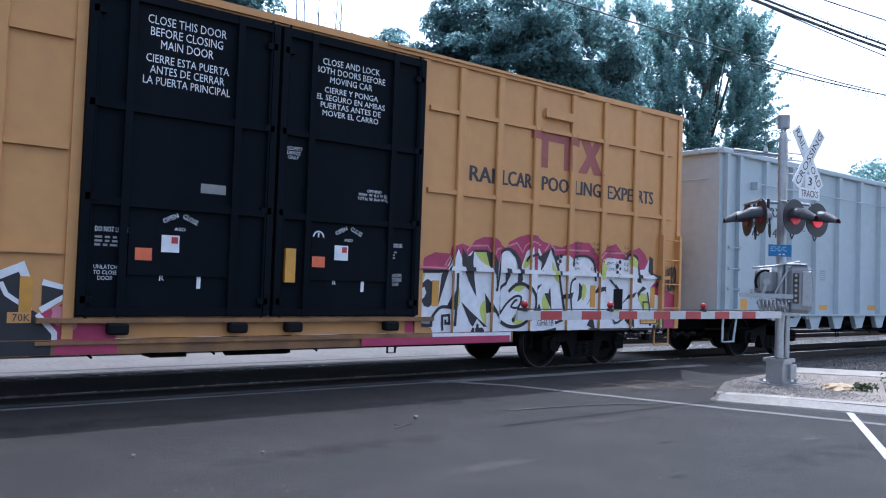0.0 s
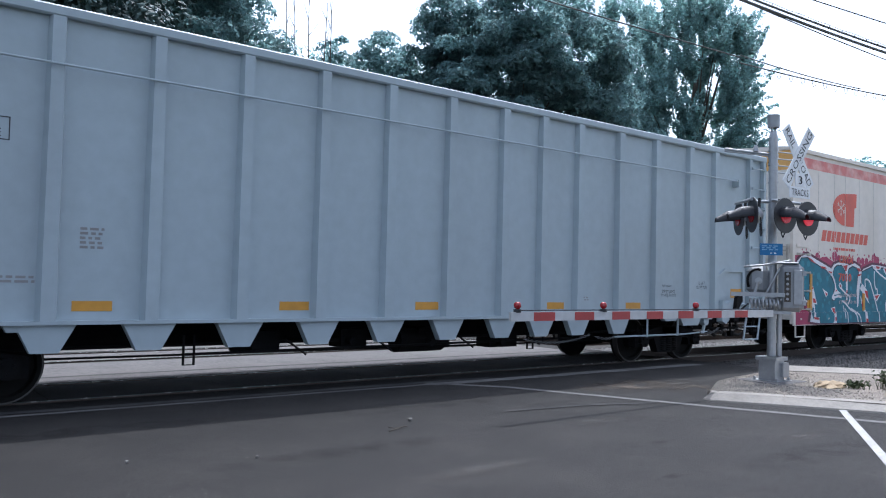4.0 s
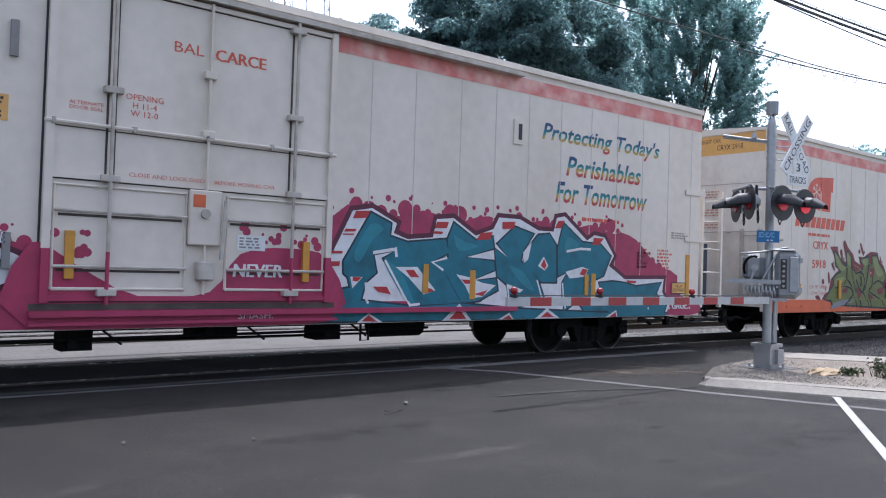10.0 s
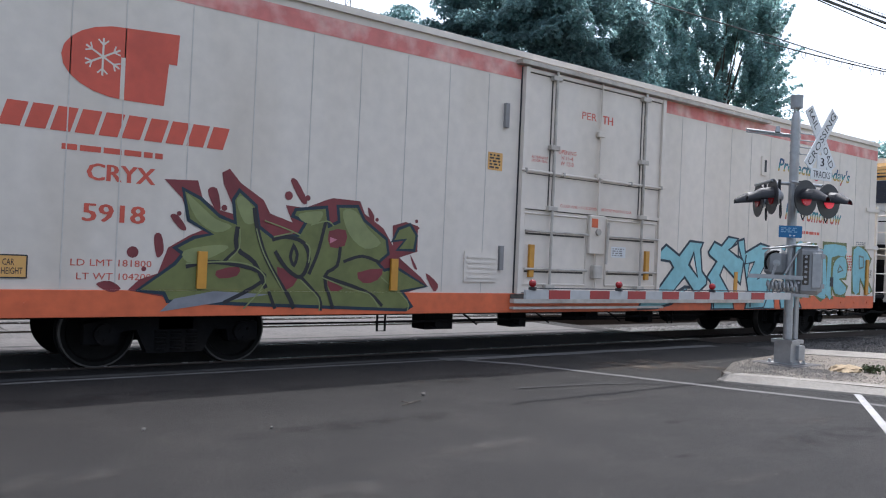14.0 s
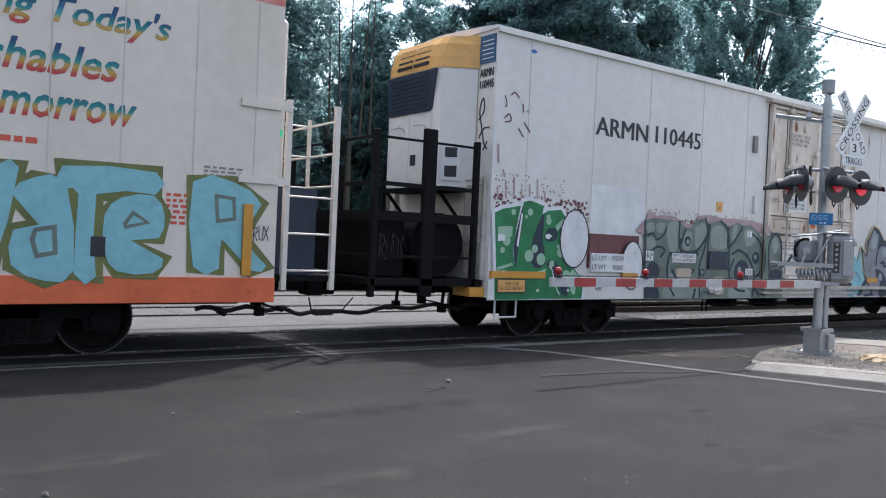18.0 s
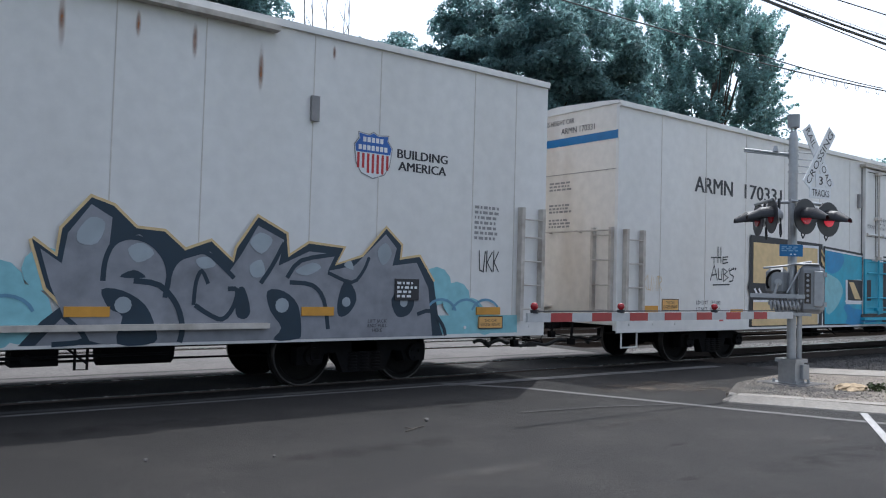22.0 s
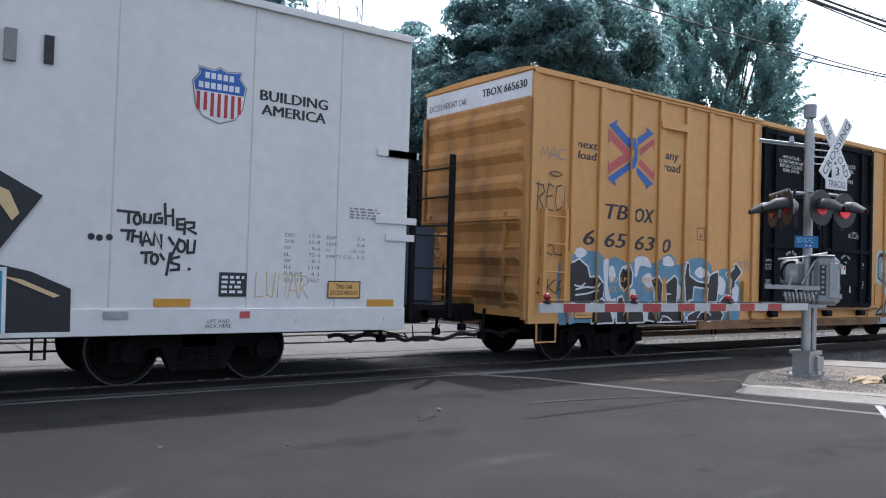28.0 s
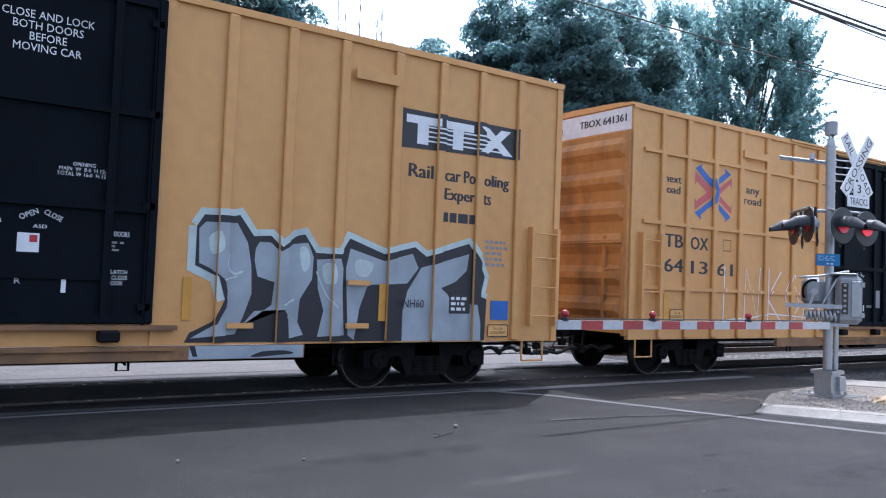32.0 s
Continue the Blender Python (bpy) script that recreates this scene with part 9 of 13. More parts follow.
    part("retainer_pipe", bm, STEELBLACK, car)
    return car


car_b = gondola()


# ---- the refrigerator cars ----
def reefer(x0, L, paint, label, ends, reach, sill=None, stripe=False):
    car = base("refrigerator_car", x0, L, label, "refrigerator car", ends, reach)
    zb, zt = 0.74, 5.02
    shell(car, L, zb, zt, paint, ENDGRIME, ridge=0.16)
    if stripe:
        plate(rect(0.004, L - 0.004, 4.6, 4.86), RED, car, y=-0.004, name="stripe", label="faded red stripe under the eaves")
        plate(rect(0.02, WIDE - 0.02, 4.52, 5.0), AMBER, car, y=-0.004, end=True, name="end_stripe", label="amber band across the end")
    block("sill_strip", (0, L, -0.03, 0.0, zb - 0.04, 1.02), sill or paint, car, bevel=0.006)
    block("eave_moulding", (0, L, -0.05, 0.0, zt - 0.055, zt), paint, car)
    k = 0
    x = 0.35
    while x < 2.4:
        for at_x in (x, L - x):
            rod_bm = bmesh.new()
            rod(rod_bm, (at_x, -0.03, 0.86), (at_x, -0.045, 0.86), 0.025, 8)
            part("sill_bolt", rod_bm, sill or paint, car)
        x += 0.7
    underbody(car, L, tank=L * 0.66)
    stirrup(car, 0.2, sill or paint)
    end_rails(car, GRIMYSHADE, 2.62, 1.1)
    return car


def seams(car, xs, z0, z1, material):
    for x in xs:
        block("panel_seam", (x - 0.007, x + 0.007, -0.005, 0.0, z0, z1), SEAM, car)


def plug_door(car, x0, x1, z0, z1, track, material, label, metal=None, low=None, rise=1.42):
    """The sliding plug door with its track, lock rods, hinges and handle; low is the spray paint on its lower part, up to rise."""
    door = block("plug_door", (x0, x1, -0.05, 0.03, z0, z1), material, car, label)
    w = x1 - x0
    metal = metal or GRIMYSHADE
    low_paint, low_metal = low or material, low or metal
    if rise < 1:
        low_paint, low_metal = material, metal
    zm = z0 + rise if low else z0
    for x in (x0 - 0.012, x1 + 0.012):
        block("door_gap", (x - 0.012, x + 0.012, -0.012, 0.0, z0, z1), INK, door)
    h = z1 - z0
    for a, b in ((x0, x0 + 0.09), (x1 - 0.09, x1)):
        block("door_frame", (a, b, -0.1, -0.052, zm, z1), material, door)
        if low:
            block("door_frame", (a, b, -0.1, -0.052, z0, zm), low, door)
    for z in (z0 + 0.05, z0 + 0.385 * h, z1 - 0.04):
        block("door_rib", (x0 + 0.09, x1 - 0.09, -0.085, -0.052, z - 0.03, z + 0.03), low if low and z < zm else material, door)
        # shade under the rib, as a dark strip on the door
        block("rib_shade", (x0 + 0.09, x1 - 0.09, -0.056, -0.0505, z - 0.045, z - 0.031), GAPSHADE, door)
    for x in (x0 + 0.19 * w, x0 + 0.83 * w):
        for dx in (-0.045, 0.045):
            block("dark_gap", (x + dx - 0.013, x + dx + 0.013, -0.056, -0.0505, z0 + 0.39 * h, z1 - 0.07), GAPSHADE, door)
        bar("lock_rod", (x, -0.125, zm - 0.02), (x, -0.125, z1 + 0.03), 0.024, metal, door, n=8)
        if low:
            bar("lock_rod", (x, -0.125, z0 - 0.02), (x, -0.125, zm - 0.02), 0.024, low, door, n=8)
        for z in (z0 + 0.12, z0 + 0.385 * h, z0 + 0.66 * h, z1 - 0.1):
            block("clasp", (x - 0.11, x + 0.11, -0.15, -0.052, z - 0.04, z + 0.04), low_metal if z < z0 + 0.3 * h else metal, door, bevel=0.008)
    m = x0 + 0.505 * w
    bar("lock_rod", (m, -0.1, z0 + 0.1), (m, -0.1, z1), 0.02, material, door, n=6)
    for z in (z0 + 0.56 * h, z0 + 0.76 * h):
        block("clasp", (m - 0.08, m + 0.08, -0.13, -0.052, z - 0.05, z + 0.05), material, door, bevel=0.008)
    for z in (z0 + 0.545 * h,):
        bar("cross_rod", (x0 - 0.02, -0.1, z), (x1 + 0.02, -0.1, z), 0.022, material, door, n=6)
        for k in range(5):
            x = x0 + w * (0.02 + 0.24 * k)
            block("rod_clip", (x - 0.02, x + 0.02, -0.13, -0.052, z - 0.035, z + 0.035), metal, door)
        # shade below the cross rod, laid on as a strip
        block("rod_shade", (x0 + 0.09, x1 - 0.09, -0.056, -0.0505, z - 0.05, z - 0.036), GAPSHADE, door)
    # two pressed panels below, with bars across them
    for a, b in ((x0 + 0.12, m - 0.24), (m + 0.3, x1 - 0.12)):
        bm = bmesh.new()
        n = [(a, z0 + 0.16), (b, z0 + 0.16), (b, z0 + 1.36), (a, z0 + 1.36)]
        tube(bm, [(x, -0.054, z) for x, z in n + n[:1]], 0.022, 6)
        part("pressed_edge", bm, low_paint, door)
        for z in (z0 + 0.42, z0 + 1.06):
            bar("pull_rail", (a, -0.11, z), (b, -0.11, z), 0.02, low_metal, door, n=6)
            # the rail's shade, painted on the door face
            block("rail_shade", (a + 0.05, b - 0.05, -0.0545, -0.0505, z - 0.06, z - 0.03), GAPSHADE, door)
    lock = block("lock_plate", (m - 0.22, m + 0.2, -0.13, -0.052, z0 + 0.72, z0 + 1.42), low_paint, door, bevel=0.015)
    bar("lock_knob", (m - 0.02, -0.17, z0 + 1.12), (m - 0.02, -0.13, z0 + 1.12), 0.06, low_metal, lock, n=12)
    bar("lock_lever", (m + 0.2, -0.16, z0 + 0.55), (m + 0.24, -0.16, z0 + 1.3), 0.028, low_metal, lock, n=6)
    block("lock_label", (m - 0.18, m - 0.02, -0.134, -0.1305, z0 + 1.2, z0 + 1.36), ORANGE, lock)
    block("lower_catch", (m - 0.1, m + 0.12, -0.16, -0.052, z0 + 0.28, z0 + 0.52), low_metal, door, bevel=0.015)
    block("door_track", (x0 - 0.15, track, -0.16, -0.01, z1 + 0.02, z1 + 0.09), metal, car)
    block("lower_track", (x0 - 0.1, track, -0.14, -0.032, z0 - 0.16, z0 - 0.09), low or metal, car)
    block("track_shadow", (x0 - 0.1, x1 + 0.1, -0.06, -0.032, z0 - 0.085, z0 - 0.01), GAPSHADE, car)
    block("foot_track", (x0 - 0.1, x1 + 0.12, -0.12, -0.032, z0 - 0.26, z0 - 0.22), low or metal, car)
    return door


def ct_mark(car, x0, z0):
    """The red emblem above the name: a plain rounded shape with a white snow crystal."""
    arc = [(x0 + 0.72 + 0.72 * math.cos(a), z0 + 0.43 + 0.43 * math.sin(a)) for a in (math.pi / 2 + math.pi * k / 12 for k in range(13))]
    spray(car, LOGORED, fills=[arc + [(x0 + 1.18, z0), (x0 + 1.22, z0 + 0.52), (x0 + 1.32, z0 + 0.52), (x0 + 1.34, z0 + 0.9)]], name="brand_mark")
    cx, cz = x0 + 0.45, z0 + 0.47
    ln = [([(cx + 0.22 * math.cos(a), cz + 0.22 * math.sin(a)), (cx - 0.22 * math.cos(a), cz - 0.22 * math.sin(a))], 0.022) for a in (0.52, 1.57, 2.62)]
    for k in range(6):
        a = 0.52 + k * math.pi / 3
        p = (cx + 0.14 * math.cos(a), cz + 0.14 * math.sin(a))
        ln += [([p, (p[0] + 0.08 * math.cos(a + s), p[1] + 0.08 * math.sin(a + s))], 0.018) for s in (-0.8, 0.8)]
    ln.append(([(x0 + 0.68, z0 + 0.0), (x0 + 0.68, z0 + 0.5)], 0.05))
    spray(car, CREAM, lines=ln, y=-0.007, name="snow_crystal")


def slogan(car):
    """The three-line slogan in brushed blue, yellow and red."""
    rows = (("Protecting Today's", 17.1, 20.48, 3.78, 4.18), ("Perishables", 17.74, 19.9, 3.28, 3.64), ("For Tomorrow", 17.48, 20.12, 2.78, 3.16))
    for body, a, b, c, d in rows:
        text(body, a, b, c, d, SLOGAN, car, shear=0.25, fat=0.02)
    bars(1, 18.2, 19.3, 2.46, 2.58, LOGORED, car, name="web_address")


def banded(name):
    """Paint in level bands of red, yellow and teal, repeated with the height of a line of writing."""
    m = mat(name, (0.1, 0.3, 0.4), 0.5)
    n, link = m.node_tree.nodes, m.node_tree.links.new
    co, sep, mod, ramp = n.new("ShaderNodeTexCoord"), n.new("ShaderNodeSeparateXYZ"), n.new("ShaderNodeMath"), n.new("ShaderNodeValToRGB")
    mr = n.new("ShaderNodeMath")
    mod.operation, mod.inputs[1].default_value = "SUBTRACT", 2.78
    mr.operation, mr.inputs[1].default_value = "MODULO", 0.5
    link(co.outputs["Object"], sep.inputs[0])
    link(sep.outputs[2], mod.inputs[0])
    link(mod.outputs[0], mr.inputs[0])
    sc = n.new("ShaderNodeMath")
    sc.operation, sc.inputs[1].default_value = "MULTIPLY", 2.5
    link(mr.outputs[0], sc.inputs[0])
    link(sc.outputs[0], ramp.inputs[0])
    e = ramp.color_ramp.elements
    e[0].position, e[0].color = 0.1, (0.45, 0.05, 0.05, 1)
    e[1].position, e[1].color = 0.75, (0.01, 0.06, 0.16, 1)
    for p, c in ((0.3, (0.5, 0.32, 0.05, 1)), (0.45, (0.02, 0.24, 0.24, 1))):
        k = e.new(p)
        k.color = c
    link(ramp.outputs[0], n["Principled BSDF"].inputs["Base Color"])
    return m


SLOGAN = banded("banded_slogan_paint")


def rear_platform(car, x, material, tall=3.4, dark=STEELBLACK, unit=None):
    """The guarded platform behind a cooling unit: ladder posts, rails, cabinet and deck."""
    p = block("platform", (x, x + 0.95, 0.05, WIDE - 0.05, 0.98, 1.06), dark, car, "service platform with rails")
    for dx in (0.14, 0.86):
        block("platform_post", (x + dx - 0.035, x + dx + 0.035, 0.0, 0.08, 0.86, tall), material, p)
    for z in (1.12, 1.62, 2.12):
        bar("rung", (x + 0.14, 0.03, z), (x + 0.86, 0.03, z), 0.016, material, p, n=6)
    for y in (0.9, 1.9, 2.9):
        bar("guard_post", (x + 0.86, y, 1.05), (x + 0.86, y, tall - 0.1), 0.03, material, p, n=6)
    for z in (2.3, 2.75, 3.2):
        bar("guard_rail", (x + 0.86, 0.05, z), (x + 0.86, WIDE - 0.1, z), 0.016, material, p, n=6)
        bar("guard_rail", (x + 0.14, 0.9, z), (x + 0.86, 0.9, z), 0.014, material, p, n=6)
    for z in (2.3, 3.28):
        block("post_bracket", (x - 0.55, x + 0.16, -0.03, -0.006, z - 0.05, z + 0.05), unit or material, p)
    block("fuel_cabinet", (x + 0.02, x + 0.7, 0.25, 2.8, 1.06, 2.25), NAVY, p, "dark blue cabinet")
    block("cooling_unit", (x + 0.02, x + 0.3, 0.5, 2.6, 2.35, 4.6), unit or material, p, "cooling unit in a pale case", bevel=0.05)
    bm = bmesh.new()
    box(bm, x + 0.16, x + 0.24, 0.46, 0.475, 2.95, 3.05)
    part("display", bm, mat("green_display", (0.05, 0.5, 0.2), 0.4, glow=0.35), p, "small green display")


def cryo(car, number, name_a, name_b, sign=True):
    text(name_a, 10.53, 10.91, 4.14, 4.27, LOGORED, car, y=-0.054)
    text(name_b, 11.06, 11.06 + 0.14 * len(name_b), 4.12, 4.27, LOGORED, car, y=-0.054)
    seams(car, [1.25, 2.1, 2.7, 3.5, 4.36, 5.19, 5.97, 6.78, 7.58, 8.38, 13.51, 14.32, 15.24, 16.0, 16.78, 17.59, 18.41, 19.17, 19.95, 20.81, 21.6], 1.03, 4.58, CREAM)
    ct_mark(car, 2.0, 3.28)
    block_word(10, 1.4, 4.0, 2.83, 3.11, LOGORED, car, slant=0.08)
    bars(1, 2.05, 3.33, 2.6, 2.72, LOGORED, car, name="company_line")
    text("CRYX", 2.33, 3.1, 2.3, 2.5, LOGORED, car, y=-0.022 if number == "7010" else -0.004)
    text(number, 2.3, 3.0, 1.82, 2.03, LOGORED, car, y=-0.022 if number == "7010" else -0.004)
    text("EXCESS HEIGHT CAR", 0.9, 1.9, 4.82, 4.92, INK, car, y=-0.008, end=True)
    text("NO RUNNING BOARD", 0.25, 1.2, 4.6, 4.69, INK, car, y=-0.008, end=True)
    text("CRYX " + number, 1.8, 2.5, 4.63, 4.76, INK, car, y=-0.008, end=True)
    for z in (3.45, 3.0, 2.7):
        bars(3, 1.35, 2.0, z, z + 0.2, PRINTRED, car, end=True)
    block("end_seam", (-0.006, 0.0, 0.05, WIDE - 0.05, 3.78, 3.79), GREYINK, car)
    door = plug_door(car, 9.1, 12.85, 1.02, 4.82, 16.5, CREAM, "cream plug door with chalky lock rods", low=MAGENTA if number == "7010" else None, rise=0.62)
    text("OPENING\nH 11-4\nW 12-0", 9.97, 10.42, 3.26, 3.53, LOGORED, car, y=-0.054)
    text("ALTERNATE\nDOOR SEAL", 9.34, 9.72, 3.26, 3.36, LOGORED, car, y=-0.054)
    text("CLOSE AND LOCK DOOR   BEFORE MOVING CAR", 10.03, 11.94, 2.53, 2.58, LOGORED, car, y=-0.09)
    patch(car, 8.42, 8.73, 3.03, 3.32, AMBER, -0.006, "warning_plate")
    bars(5, 8.45, 8.71, 3.05, 3.3, INK, car, y=-0.008)
    patch(car, 11.45, 11.85, 1.7, 1.9, SIGNWHITE, -0.056, "notice")
    bars(4, 11.48, 11.83, 1.72, 1.88, GREYINK, car, y=-0.059)
    for x, z in ((9.35, 1.75), (12.4, 1.75)):
        patch(car, x, x + 0.1, 1.3, 1.85, REFLECT, -0.106)
    block("hatch", (16.4, 16.62, -0.03, 0.0, 3.7, 4.12), CREAM, car)
    block("hatch_slot", (16.5, 16.58, -0.036, -0.03, 3.78, 4.05), INK, car)
    for z in (3.95, 1.6):
        block("vent_clip", (8.72, 8.8, -0.06, 0.0, z - 0.2, z + 0.2), GREYINK, car)
    slogan(car)
    ladder(car, 0.2, 0.68, [1.1, 1.55, 2.0, 2.45], GRIMYSHADE, y=-0.09)
    block("ladder_recess", (0.16, 0.74, -0.02, 0.0, 2.62, 2.7), CREAM, car)
    spray(car, INK, lines=[(s, 0.016) for s in word("KUS", 0.25, 0.62, 1.72, 1.85, seed=2)], y=-0.006)
    patch(car, 0.7, 0.82, 1.06, 1.98, REFLECT, -0.012)
    for x in (3.68, 6.6, 15.52, 18.5, 21.48):
        patch(car, x, x + 0.12, 1.05, 1.52 if x < 21 else 1.97, REFLECT, -0.018)
    bars(6, 19.85, 20.25, 1.65, 2.06, LOGORED, car, name="dimension_table")
    bars(6, 20.5, 21.0, 1.65, 2.06, LOGORED, car, name="dimension_table")
    bars(3, 20.95, 21.55, 2.28, 2.43, GREYINK, car)
    if sign:
        height_sign(car, 21.0, 21.45, 1.16, 1.38, y=-0.02)
    rear_platform(car, 21.95, CREAM)
    brake_gear(car, CREAM, wheel=LOGORED, gear=LOGORED, y=2.5)


car_c = reefer(35.9, 21.95, CREAM, "cream refrigerator car with teal and magenta graffiti", (3.6, 19.0), (0.68, 1.32), CREAM, True)
car_d = reefer(60.48, 21.95, CREAM, "cream refrigerator car with an orange sill, green and pale blue graffiti", (3.6, 19.0), (1.32, 1.4), ORANGE, True)
cryo(car_c, "7010", "BAL", "CARCE")
cryo(car_d, "5918", "PER", "TH", False)


SILL = dict(belts=[(0.5, 1.023)], depth=0.028)      # the paint steps out over the side sill


def finish_c():
    c, y = car_c, -0.031
    rnd = random.Random(11)
    # the magenta ground with spattered edge
    for a, b, seed in ((0.1, 9.6, 1), (12.0, 21.2, 2)):
        n = int((b - a) * 2.2)
        def top(f):
            if seed == 1:
                return 2.36 - 0.62 * min(1.0, max(0.0, (f - 0.79) / 0.05))
            return 2.36 - 0.9 * min(1.0, max(0.0, (f - 0.8) / 0.2)) - 0.7 * min(1.0, max(0.0, (0.12 - f) / 0.12))
        pts = [(a, 0.72)] + [(a + (b - a) * k / (2 * n), top(k / (2 * n)) + 0.07 * math.sin(k * 1.1 + seed)) for k in range(2 * n + 1)] + [(b, 0.72)]
        blobs = [(a + 0.2 + (b - a - 0.4) * k / (2 * n), top((k + 0.5) / (2 * n)) + rnd.uniform(-0.06, 0.1), rnd.uniform(0.03, 0.15)) for k in range(2 * n)]
        specks = [(x + rnd.uniform(-0.15, 0.15), z + rnd.uniform(0.1, 0.22), rnd.uniform(0.015, 0.05)) for x, z, _ in blobs]
        spray(c, MAGENTA, fills=[pts], dots=blobs + specks, y=-0.004, label="teal, white and magenta graffiti", **SILL)
    spray(c, MAGENTA, fills=[smooth([(9.0, 0.74), (9.0, 1.7), (9.5, 1.45), (10.2, 1.1), (11.1, 1.15), (11.5, 1.65), (12.2, 1.75), (12.84, 1.6), (12.84, 0.74)], 3)], dots=bubbles(9.2, 9.7, 1.5, 1.9, 12, 0.02, 0.06, 6) + bubbles(11.5, 12.7, 1.7, 2.05, 22, 0.02, 0.07, 16), y=-0.0535)
    spray(c, MAGENTA, fills=[smooth([(20.9, 0.745), (20.9, 1.35), (21.3, 1.15), (21.6, 1.0), (21.93, 0.95), (21.93, 0.745)], 3)], y=-0.0045, **SILL)
    mural_c(c, -0.005, **SILL)
    mural_c_far(c, -0.005, **SILL)
    for x, z0, z1 in ((0.8, 1.07, 1.98), (3.7, 1.06, 1.51), (6.64, 1.04, 1.51), (14.55, 1.15, 1.6), (18.3, 1.1, 1.5)):
        patch(c, x, x + 0.1, z0, z1, REFLECT, -0.035)
    for body, a, b, z0, z1 in (("HOUSE", 8.35, 8.75, 1.68, 1.8), ("SMASH.", 11.5, 12.0, 0.8, 0.88), ("NEVER", 11.4, 12.1, 1.35, 1.52), ("GAGE.", 20.95, 21.5, 0.84, 1.0)):
        text(body, a, b, z0, z1, SPRAYWHITE, c, y=-0.06, shear=0.1)
    bars(1, 9.5, 10.9, 0.78, 0.9, SPRAYWHITE, c, y=-0.034, name="scrawl")
    spray(c, ORANGE, fills=[rect(10.7, 11.4, 0.76, 0.98)], y=-0.034)
    text("LD LMT 182900", 2.3, 3.3, 1.42, 1.5, PALEPINK, c, y=-0.023)
    text("LT WT 103100", 2.35, 3.3, 1.24, 1.32, PALEPINK, c, y=-0.023)
    spray(c, INK, lines=[(s, 0.05) for s in word("SMS", 0.28, 0.62, 1.1, 1.42, seed=4)], y=-0.006)


def finish_d():
    c, y = car_d, -0.031
    mural_d(c, -0.005, **SILL)
    for x in (3.68, 6.6):
        patch(c, x, x + 0.12, 1.05, 1.52, REFLECT, -0.055)
    text("LD LMT 181800", 2.2, 3.12, 1.3, 1.38, LOGORED, c)
    text("LT WT 104200", 2.27, 3.12, 1.14, 1.22, LOGORED, c)
    height_sign(c, 1.24, 1.75, 1.15, 1.4, y=-0.012)
    block("vent_grille", (8.0, 8.7, -0.03, 0.0, 1.2, 1.68), CREAM, c)
    for k in range(5):
        block("vent_slat", (8.05, 8.65, -0.045, -0.03, 1.26 + 0.08 * k, 1.29 + 0.08 * k), CREAM, c)
    # two pale blue words
    mural_d_far(c, -0.005, **SILL)
    for x in (18.5, 21.48):
        patch(c, x, x + 0.12, 1.05, 1.6 if x < 21 else 1.97, REFLECT, -0.055)
    spray(c, INK, lines=[(s, 0.012) for s in word("SRUX", 21.55, 21.85, 1.5, 1.7, seed=2)], y=-0.006)
    patch(c, 19.66, 19.82, 1.25, 1.48, INK, -0.016, "consolidated_stencil")


finish_c()
finish_d()


# ---- the two white cars ----
SLATE = mat("slate_blue_sign", (0.03, 0.1, 0.2), 0.5, vary=0.08)


def tapered_case(plan, z0, z1, lean=0.0):
    """A moulded cover with a many-sided plan, its top drawn in towards the wall."""
    bm = bmesh.new()
    rows = []
    for z, f in ((z0, 0.0), (z0 + (z1 - z0) * 0.35, 0.1 * lean), (z0 + (z1 - z0) * 0.75, 0.45 * lean), (z1, lean)):
        rows.append([bm.verts.new((min(-0.02, x + f * (1 if x < -0.1 else 0)), y, z)) for x, y in plan])
    bm.faces.new(rows[0])
    bm.faces.new(rows[-1])
    for a, b in zip(rows, rows[1:]):
        for k in range(len(plan)):
            m = (k + 1) % len(plan)
            bm.faces.new((a[k], a[m], b[m], b[k]))
    return bm


def shield(car, x0, x1, z0, z1):
    """The railway's emblem, as a plain shield of blue, white and red."""
    w, h = x1 - x0, z1 - z0
    out = [(0.5, 1.0), (0.62, 0.94), (0.9, 0.97), (0.88, 0.85), (1.0, 0.7), (0.94, 0.3), (0.8, 0.1), (0.5, 0.0), (0.2, 0.1), (0.06, 0.3), (0.0, 0.7), (0.12, 0.85), (0.1, 0.97), (0.38, 0.94)]
    at = lambda p, s=1.0: (x0 + w * (0.5 + (p[0] - 0.5) * s), z0 + h * (0.5 + (p[1] - 0.5) * s))
    spray(car, GREYINK, fills=[[at(p, 1.05) for p in out]], y=-0.004, name="brand_mark")
    spray(car, SIGNWHITE, fills=[[at(p) for p in out]], y=-0.006, name="brand_mark")
    spray(car, SPRAYRED, fills=[rect(x0 + w * a, x0 + w * (a + 0.065), z0 + h * (0.1 if 0.2 < a < 0.75 else 0.2), z0 + h * 0.53) for a in (0.07, 0.2, 0.33, 0.46, 0.59, 0.72, 0.85)], y=-0.008, name="brand_mark")
    spray(car, ROYAL, fills=[[at(p) for p in ((0.04, 0.55), (0.96, 0.55), (0.99, 0.7), (0.87, 0.85), (0.89, 0.96), (0.62, 0.93), (0.5, 0.99), (0.38, 0.93), (0.11, 0.96), (0.13, 0.85), (0.01, 0.7))]], y=-0.008, name="brand_mark")
    spray(car, SIGNWHITE, fills=[rect(x0 + w * a, x0 + w * (a + b), z0 + h * c, z0 + h * (c + 0.11)) for c, row in ((0.78, 5), (0.6, 7)) for a, b in ((0.5 + (k - row / 2) * 0.115, 0.085) for k in range(row))], y=-0.01, name="brand_mark")


